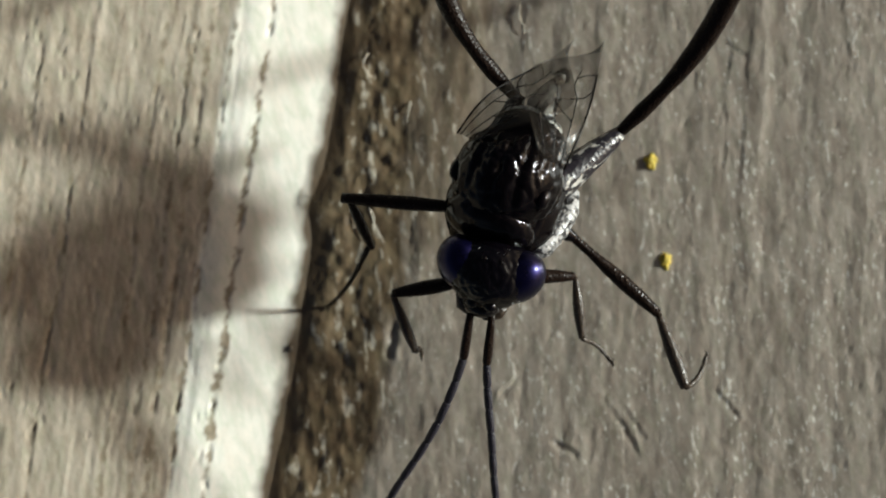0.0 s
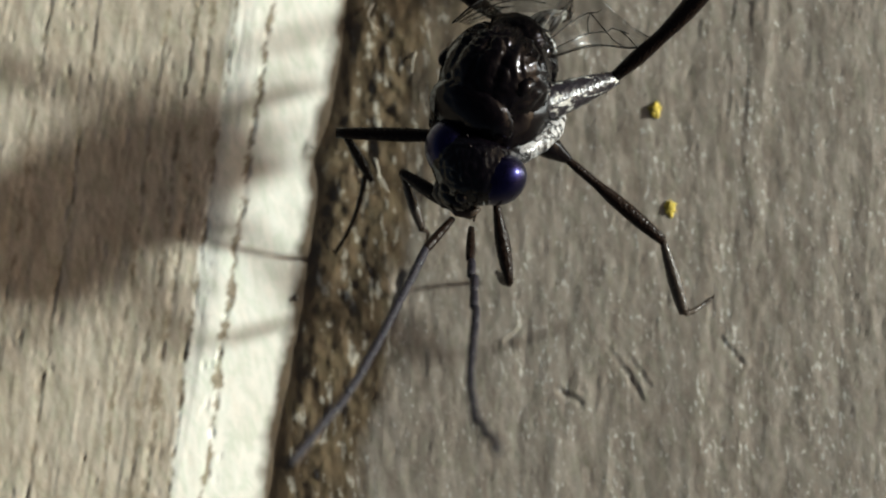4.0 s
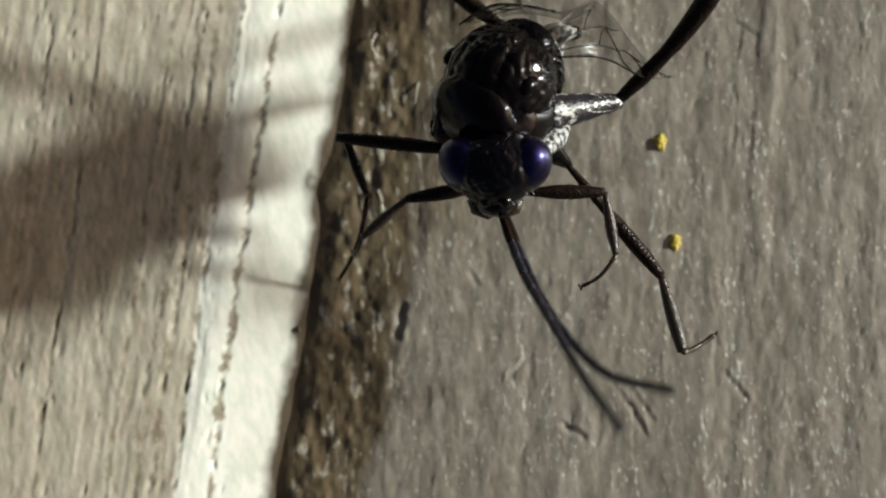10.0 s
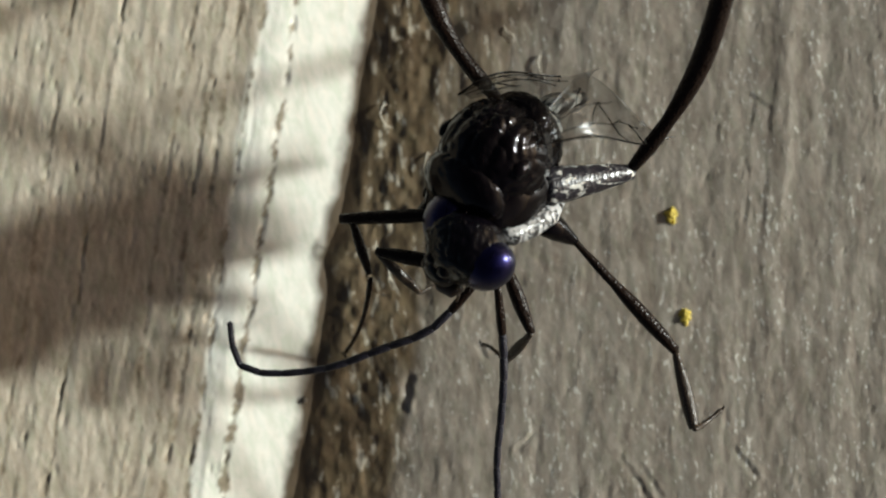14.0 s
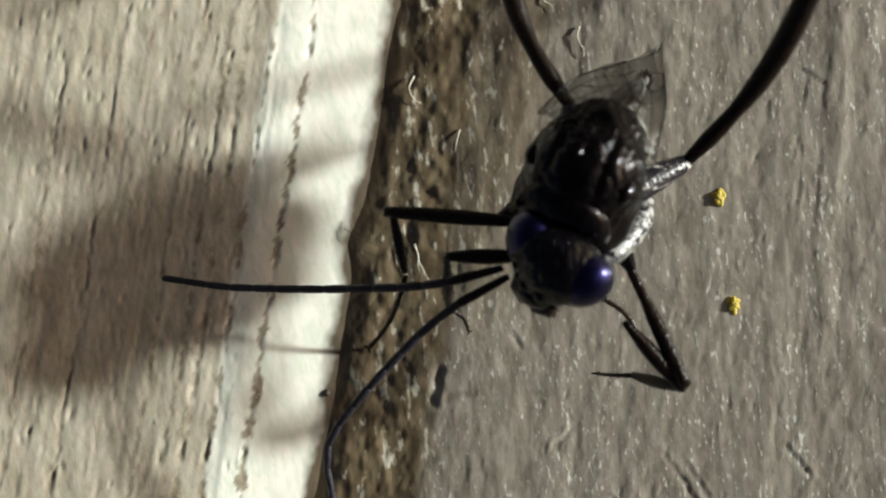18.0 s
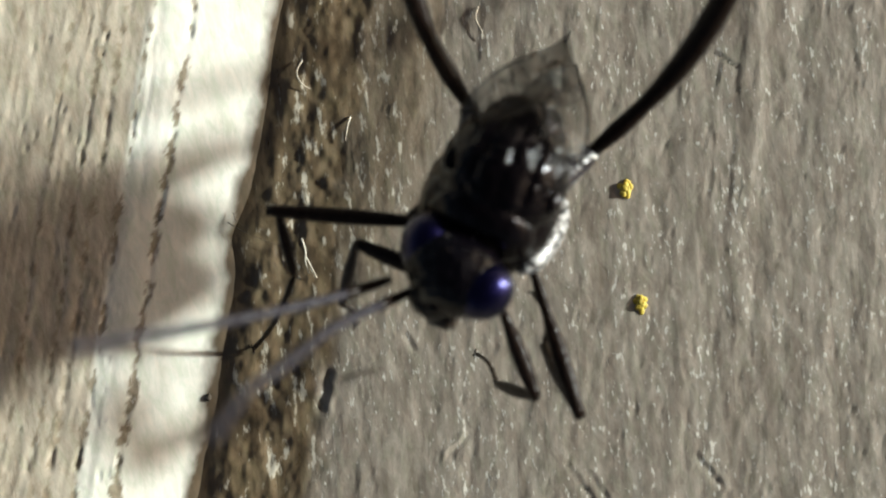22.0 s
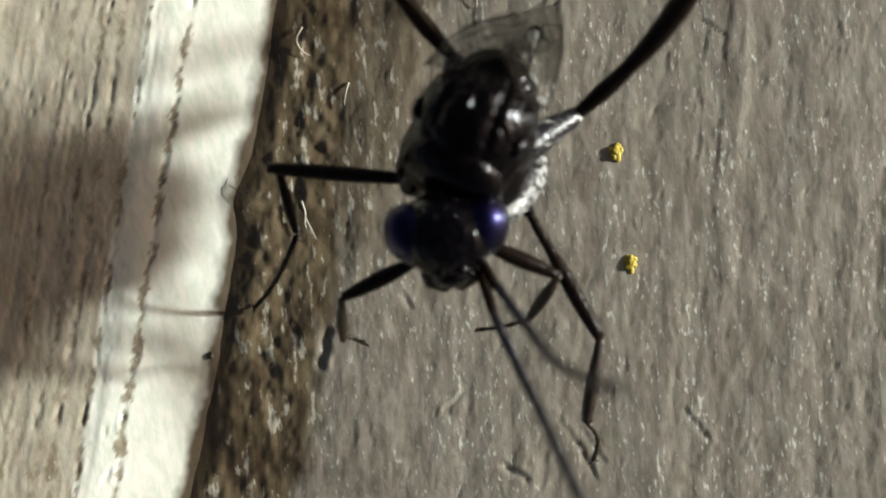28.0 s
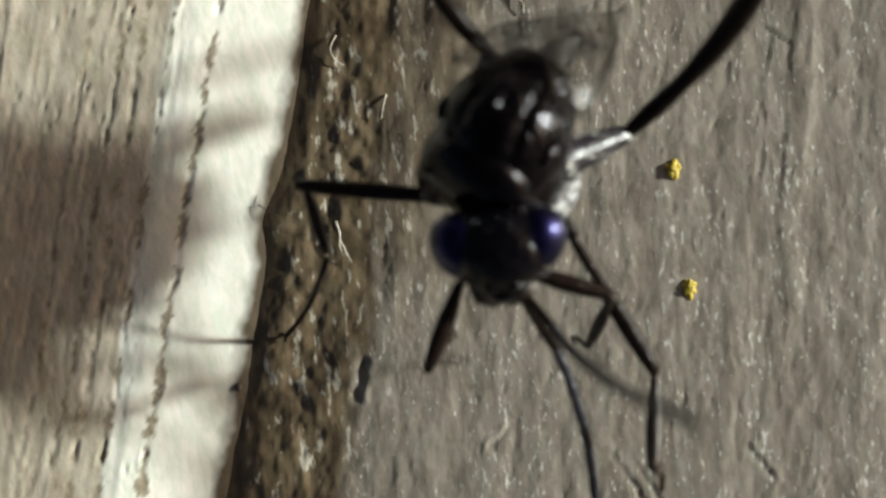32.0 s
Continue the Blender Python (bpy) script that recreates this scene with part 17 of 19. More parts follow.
    walk(antenna_b[7], [(0, aim(.22,-3.23,1.26,.25,-3.59,1.14)), (0.5, aim(.5,-3.2,1.27,.54,-3.57,1.15)), (1, aim(1.44,-2.93,1.28,1.63,-3.24,1.16)), (1.125, aim(1.61,-2.97,2.16,1.82,-3.3,2.15)), (1.25, aim(1.68,-2.78,3.05,1.88,-3.09,3.16)), (1.375, aim(1.64,-2.36,3.89,1.81,-2.63,4.1)), (1.5, aim(1.48,-1.75,4.59,1.62,-1.95,4.88)), (1.65, aim(1.16,-1.82,4.71,1.26,-2.02,5.03)), (1.8, aim(.83,-1.88,4.82,.9,-2.07,5.15)), (2, aim(2.62,-1.87,1.59,2.93,-2.09,1.51)), (2.1, aim(2.27,-2.24,2.5,2.55,-2.5,2.54)), (2.2, aim(1.72,-2.34,3.4,1.94,-2.62,3.55)), (2.4, aim(.22,-1.75,4.75,.27,-1.96,5.07)), (3, aim(-.37,-1.92,4.65,-.39,-2.15,4.95)), (3.3, aim(-.72,-1.74,4.75,-.76,-1.96,5.07)), (3.5, aim(-.49,-1.74,4.91,-.51,-1.93,5.25)), (5.5, aim(.34,-1.48,4.39,.34,-1.75,4.67)), (5.625, aim(.81,-1.84,3.79,.9,-2.15,3.99)), (5.75, aim(1.22,-2,3.07,1.4,-2.33,3.19)), (5.875, aim(1.57,-1.97,2.31,1.81,-2.27,2.32)), (6, aim(1.82,-1.74,1.54,2.1,-1.99,1.45)), (6.5, aim(1.98,-1.34,1.58,2.28,-1.55,1.49)), (6.625, aim(1.39,-1.61,2.33,1.66,-1.89,2.34)), (6.75, aim(.69,-1.63,3.09,.9,-1.94,3.2)), (6.875, aim(-.08,-1.4,3.77,.04,-1.7,3.97)), (7, aim(-.87,-.91,4.33,-.84,-1.19,4.59)), (7.25, aim(-.71,-.93,4.54,-.7,-1.18,4.84)), (7.5, aim(-.54,-.93,4.73,-.55,-1.15,5.05)), (7.75, aim(.73,.13,5.2,.78,.01,5.56)), (8, aim(1.93,1.37,5.25,2.03,1.35,5.62)), (8.125, aim(2,.82,5.1,2.12,.73,5.46)), (8.25, aim(2.04,.28,4.87,2.17,.14,5.2)), (8.375, aim(2.04,-.21,4.56,2.18,-.42,4.86)), (8.5, aim(1.98,-.67,4.19,2.13,-.92,4.43)), (8.75, aim(1.97,-.73,4.4,2.11,-.96,4.67)), (9, aim(1.95,-.77,4.59,2.07,-.98,4.89)), (9.5, aim(1.52,-.68,4.69,1.62,-.88,5)), (9.75, aim(1.33,-.78,4.68,1.45,-.97,4.99)), (10, aim(1.13,-.88,4.65,1.28,-1.06,4.96)), (10.5, aim(1.64,-.47,4.74,1.77,-.63,5.06)), (11, aim(1.93,-.07,4.93,2.08,-.16,5.27)), (11.5, aim(1.7,-.16,4.81,1.86,-.27,5.14)), (11.75, aim(1.67,-.46,4.79,1.8,-.62,5.11)), (12, aim(1.64,-.76,4.74,1.73,-.95,5.06)), (12.5, aim(1.46,-.46,4.68,1.57,-.66,5)), (12.625, aim(.93,-1.1,4.08,1.01,-1.39,4.31)), (12.75, aim(.31,-1.46,3.27,.34,-1.82,3.41)), (12.875, aim(-.36,-1.49,2.36,-.37,-1.87,2.38)), (13, aim(-1.01,-1.16,1.44,-1.07,-1.53,1.34)), (13.125, aim(-1.01,-1.32,2.36,-1.07,-1.7,2.38)), (13.25, aim(-.97,-1.22,3.27,-1.02,-1.57,3.4)), (13.375, aim(-.87,-.86,4.09,-.91,-1.16,4.34)), (13.5, aim(-.72,-.29,4.76,-.74,-.49,5.09)), (13.625, aim(-.59,-1.09,4.05,-.61,-1.39,4.29)), (13.75, aim(-.41,-1.63,3.16,-.43,-1.99,3.28)), (13.875, aim(-.21,-1.87,2.18,-.21,-2.25,2.18)), (14, aim(.01,-1.79,1.21,.02,-2.16,1.09)), (14.125, aim(-.18,-1.88,2.32,-.19,-2.27,2.33)), (14.25, aim(-.36,-1.57,3.42,-.37,-1.92,3.57)), (14.375, aim(-.49,-.88,4.37,-.51,-1.15,4.65)), (14.5, aim(-.59,.11,5.07,-.6,-.05,5.42)), (15, aim(-1.78,-.08,4.55,-1.95,-.26,4.85)), (15.5, aim(-2.75,-.02,3.7,-3.04,-.2,3.89)), (16, aim(-3.36,.26,2.64,-3.72,.12,2.69)), (16.5, aim(-3.54,.72,1.52,-3.91,.65,1.43)), (17, aim(-3.57,1.26,1.54,-3.94,1.27,1.45)), (17.5, aim(-3.49,1.18,1.53,-3.86,1.2,1.45)), (18, aim(-3.52,.81,1.53,-3.89,.81,1.45)), (18.25, aim(-3.61,.8,2.37,-3.99,.78,2.4)), (18.5, aim(-3.47,.81,3.21,-3.83,.78,3.34)), (18.75, aim(-3.12,.85,3.98,-3.42,.81,4.21)), (19, aim(-2.57,.92,4.62,-2.8,.87,4.93)), (20, aim(-2.35,.68,4.82,-2.53,.63,5.15)), (20.25, aim(-2.94,.41,4.16,-3.21,.33,4.42)), (20.5, aim(-3.32,.19,3.34,-3.66,.1,3.5)), (20.75, aim(-3.45,.05,2.43,-3.81,-.06,2.47)), (21, aim(-3.32,-.01,1.51,-3.67,-.13,1.42)), (21.25, aim(-3.4,-.04,2.48,-3.76,-.15,2.52)), (21.5, aim(-3.19,.02,3.43,-3.53,-.07,3.59)), (21.75, aim(-2.72,.17,4.27,-2.99,.1,4.54)), (22, aim(-2.03,.39,4.92,-2.2,.35,5.27)), (22.5, aim(-1.85,.78,4.84,-2.04,.76,5.17)), (23, aim(-1.73,-.07,4.89,-1.9,-.1,5.23)), (23.5, aim(-.89,.05,5.14,-.98,-.05,5.5)), (24, aim(-1.25,-.06,4.8,-1.43,-.15,5.13)), (24.125, aim(-1.96,-.07,4.16,-2.22,-.22,4.41)), (24.25, aim(-2.47,-.01,3.35,-2.77,-.2,3.5)), (24.375, aim(-2.72,.13,2.45,-3.03,-.08,2.48)), (24.5, aim(-2.69,.34,1.54,-2.99,.11,1.44)), (24.625, aim(-2.7,.02,2.44,-3.01,-.2,2.46)), (24.75, aim(-2.43,-.22,3.32,-2.72,-.42,3.47)), (24.875, aim(-1.91,-.38,4.12,-2.16,-.54,4.36)), (25, aim(-1.18,-.45,4.75,-1.35,-.55,5.08)), (25.125, aim(-.97,-.53,4.75,-1.08,-.68,5.09)), (25.25, aim(-.76,-.62,4.75,-.8,-.81,5.08)), (25.375, aim(-.54,-.69,4.73,-.51,-.91,5.04)), (25.5, aim(-.32,-.77,4.7,-.22,-1,4.98)), (25.625, aim(.01,-1.88,4.02,.1,-2.2,4.21)), (25.75, aim(.51,-2.65,3.08,.58,-3.02,3.17)), (25.875, aim(1.1,-2.98,2.03,1.15,-3.36,2)), (26, aim(1.7,-2.83,1.02,1.73,-3.19,.88)), (26.125, aim(1.83,-3.01,2.18,1.87,-3.39,2.18)), (26.25, aim(1.86,-2.74,3.35,1.92,-3.09,3.5)), (26.375, aim(1.8,-2.07,4.37,1.86,-2.32,4.65)), (26.5, aim(1.64,-1.07,5.1,1.7,-1.19,5.46)), (28.5, aim(1.78,-.55,5.11,1.9,-.61,5.47)), (29, aim(2,-.58,5.01,2.15,-.64,5.36)), (29.5, aim(1.91,-.46,5.1,2.03,-.53,5.46)), (30, aim(1.76,-.51,5.06,1.86,-.63,5.41)), (30.5, aim(1.77,-.28,5.14,1.89,-.35,5.51)), (31, aim(1.69,-.68,5.01,1.78,-.82,5.36)), (31.5, aim(1.54,-.32,5.18,1.61,-.41,5.54)), (32, aim(1.75,-.49,5.15,1.87,-.53,5.52))])
    walk(antenna_b[8], [(0, aim(.25,-3.59,1.14,.28,-3.96,1.02)), (0.5, aim(.54,-3.57,1.15,.59,-3.93,1.03)), (1, aim(1.63,-3.24,1.16,1.84,-3.54,1.04)), (1.125, aim(1.82,-3.3,2.15,2.05,-3.61,2.15)), (1.25, aim(1.88,-3.09,3.16,2.1,-3.38,3.28)), (1.375, aim(1.81,-2.63,4.1,2.01,-2.88,4.32)), (1.5, aim(1.62,-1.95,4.88,1.77,-2.13,5.19)), (1.65, aim(1.26,-2.02,5.03,1.38,-2.19,5.35)), (1.8, aim(.9,-2.07,5.15,.97,-2.24,5.48)), (2, aim(2.93,-2.09,1.51,3.23,-2.32,1.43)), (2.1, aim(2.55,-2.5,2.54,2.83,-2.77,2.58)), (2.2, aim(1.94,-2.62,3.55,2.16,-2.89,3.7)), (2.4, aim(.27,-1.96,5.07,.31,-2.16,5.39)), (3, aim(-.39,-2.15,4.95,-.42,-2.37,5.27)), (3.3, aim(-.76,-1.96,5.07,-.8,-2.17,5.39)), (3.5, aim(-.51,-1.93,5.25,-.52,-2.11,5.59)), (5.5, aim(.34,-1.75,4.67,.37,-2.01,4.95)), (5.625, aim(.9,-2.15,3.99,1.03,-2.44,4.21)), (5.75, aim(1.4,-2.33,3.19,1.62,-2.61,3.31)), (5.875, aim(1.81,-2.27,2.32,2.1,-2.52,2.34)), (6, aim(2.1,-1.99,1.45,2.42,-2.17,1.36)), (6.5, aim(2.28,-1.55,1.49,2.63,-1.68,1.39)), (6.625, aim(1.66,-1.89,2.34,1.99,-2.08,2.35)), (6.75, aim(.9,-1.94,3.2,1.17,-2.19,3.31)), (6.875, aim(.04,-1.7,3.97,.22,-1.98,4.17)), (7, aim(-.84,-1.19,4.59,-.78,-1.46,4.86)), (7.25, aim(-.7,-1.18,4.84,-.67,-1.43,5.13)), (7.5, aim(-.55,-1.15,5.05,-.56,-1.36,5.37)), (7.75, aim(.78,.01,5.56,.82,-.11,5.92)), (8, aim(2.03,1.35,5.62,2.13,1.33,5.99)), (8.125, aim(2.12,.73,5.46,2.23,.65,5.82)), (8.25, aim(2.17,.14,5.2,2.3,-.01,5.53)), (8.375, aim(2.18,-.42,4.86,2.31,-.63,5.15)), (8.5, aim(2.13,-.92,4.43,2.26,-1.19,4.68)), (8.75, aim(2.11,-.96,4.67,2.23,-1.19,4.95)), (9, aim(2.07,-.98,4.89,2.19,-1.18,5.2)), (9.5, aim(1.62,-.88,5,1.7,-1.08,5.32)), (9.75, aim(1.45,-.97,4.99,1.57,-1.15,5.31)), (10, aim(1.28,-1.06,4.96,1.44,-1.21,5.28)), (10.5, aim(1.77,-.63,5.06,1.92,-.77,5.38)), (11, aim(2.08,-.16,5.27,2.24,-.22,5.62)), (11.5, aim(1.86,-.27,5.14,2.03,-.35,5.48)), (11.75, aim(1.8,-.62,5.11,1.93,-.75,5.45)), (12, aim(1.73,-.95,5.06,1.83,-1.14,5.39)), (12.5, aim(1.57,-.66,5,1.65,-.86,5.31)), (12.625, aim(1.01,-1.39,4.31,1.07,-1.69,4.55)), (12.75, aim(.34,-1.82,3.41,.37,-2.17,3.55)), (12.875, aim(-.37,-1.87,2.38,-.38,-2.25,2.4)), (13, aim(-1.07,-1.53,1.34,-1.12,-1.9,1.24)), (13.125, aim(-1.07,-1.7,2.38,-1.12,-2.09,2.4)), (13.25, aim(-1.02,-1.57,3.4,-1.05,-1.93,3.55)), (13.375, aim(-.91,-1.16,4.34,-.93,-1.45,4.58)), (13.5, aim(-.74,-.49,5.09,-.75,-.69,5.42)), (13.625, aim(-.61,-1.39,4.29,-.61,-1.69,4.53)), (13.75, aim(-.43,-1.99,3.28,-.43,-2.36,3.41)), (13.875, aim(-.21,-2.25,2.18,-.21,-2.64,2.18)), (14, aim(.02,-2.16,1.09,.02,-2.52,.96)), (14.125, aim(-.19,-2.27,2.33,-.19,-2.65,2.35)), (14.25, aim(-.37,-1.92,3.57,-.37,-2.28,3.73)), (14.375, aim(-.51,-1.15,4.65,-.52,-1.42,4.92)), (14.5, aim(-.6,-.05,5.42,-.61,-.19,5.77)), (15, aim(-1.95,-.26,4.85,-2.11,-.43,5.15)), (15.5, aim(-3.04,-.2,3.89,-3.32,-.36,4.09)), (16, aim(-3.72,.12,2.69,-4.08,-0,2.75)), (16.5, aim(-3.91,.65,1.43,-4.28,.58,1.34)), (17, aim(-3.94,1.27,1.45,-4.32,1.28,1.36)), (17.5, aim(-3.86,1.2,1.45,-4.24,1.21,1.36)), (18, aim(-3.89,.81,1.45,-4.27,.82,1.36)), (18.25, aim(-3.99,.78,2.4,-4.38,.77,2.42)), (18.5, aim(-3.83,.78,3.34,-4.19,.76,3.48)), (18.75, aim(-3.42,.81,4.21,-3.72,.77,4.44)), (19, aim(-2.8,.87,4.93,-3.01,.82,5.25)), (20, aim(-2.53,.63,5.15,-2.7,.58,5.5)), (20.25, aim(-3.21,.33,4.42,-3.48,.24,4.69)), (20.5, aim(-3.66,.1,3.5,-3.99,-.02,3.66)), (20.75, aim(-3.81,-.06,2.47,-4.18,-.18,2.5)), (21, aim(-3.67,-.13,1.42,-4.03,-.25,1.33)), (21.25, aim(-3.76,-.15,2.52,-4.13,-.27,2.56)), (21.5, aim(-3.53,-.07,3.59,-3.86,-.17,3.76)), (21.75, aim(-2.99,.1,4.54,-3.25,.03,4.81)), (22, aim(-2.2,.35,5.27,-2.35,.32,5.62)), (22.5, aim(-2.04,.76,5.17,-2.21,.75,5.52)), (23, aim(-1.9,-.1,5.23,-2.07,-.12,5.58)), (23.5, aim(-.98,-.05,5.5,-1.05,-.15,5.87)), (24, aim(-1.43,-.15,5.13,-1.6,-.23,5.47)), (24.125, aim(-2.22,-.22,4.41,-2.45,-.38,4.67)), (24.25, aim(-2.77,-.2,3.5,-3.03,-.43,3.66)), (24.375, aim(-3.03,-.08,2.48,-3.3,-.35,2.52)), (24.5, aim(-2.99,.11,1.44,-3.24,-.17,1.36)), (24.625, aim(-3.01,-.2,2.46,-3.28,-.47,2.5)), (24.75, aim(-2.72,-.42,3.47,-2.99,-.66,3.62)), (24.875, aim(-2.16,-.54,4.36,-2.39,-.72,4.62)), (25, aim(-1.35,-.55,5.08,-1.53,-.65,5.4)), (25.125, aim(-1.08,-.68,5.09,-1.17,-.82,5.44)), (25.25, aim(-.8,-.81,5.08,-.8,-.97,5.42)), (25.375, aim(-.51,-.91,5.04,-.42,-1.1,5.37)), (25.5, aim(-.22,-1,4.98,-.05,-1.2,5.27)), (25.625, aim(.1,-2.2,4.21,.26,-2.49,4.41)), (25.75, aim(.58,-3.02,3.17,.71,-3.37,3.26)), (25.875, aim(1.15,-3.36,2,1.24,-3.73,1.97)), (26, aim(1.73,-3.19,.88,1.76,-3.54,.73)), (26.125, aim(1.87,-3.39,2.18,1.93,-3.77,2.18)), (26.25, aim(1.92,-3.09,3.5,1.99,-3.43,3.66)), (26.375, aim(1.86,-2.32,4.65,1.94,-2.58,4.93)), (26.5, aim(1.7,-1.19,5.46,1.77,-1.31,5.82)), (28.5, aim(1.9,-.61,5.47,2.01,-.65,5.84)), (29, aim(2.15,-.64,5.36,2.3,-.69,5.71)), (29.5, aim(2.03,-.53,5.46,2.15,-.59,5.82)), (30, aim(1.86,-.63,5.41,1.95,-.74,5.77)), (30.5, aim(1.89,-.35,5.51,1.99,-.41,5.87)), (31, aim(1.78,-.82,5.36,1.86,-.94,5.71)), (31.5, aim(1.61,-.41,5.54,1.69,-.48,5.92)), (32, aim(1.87,-.53,5.52,1.97,-.55,5.89))])
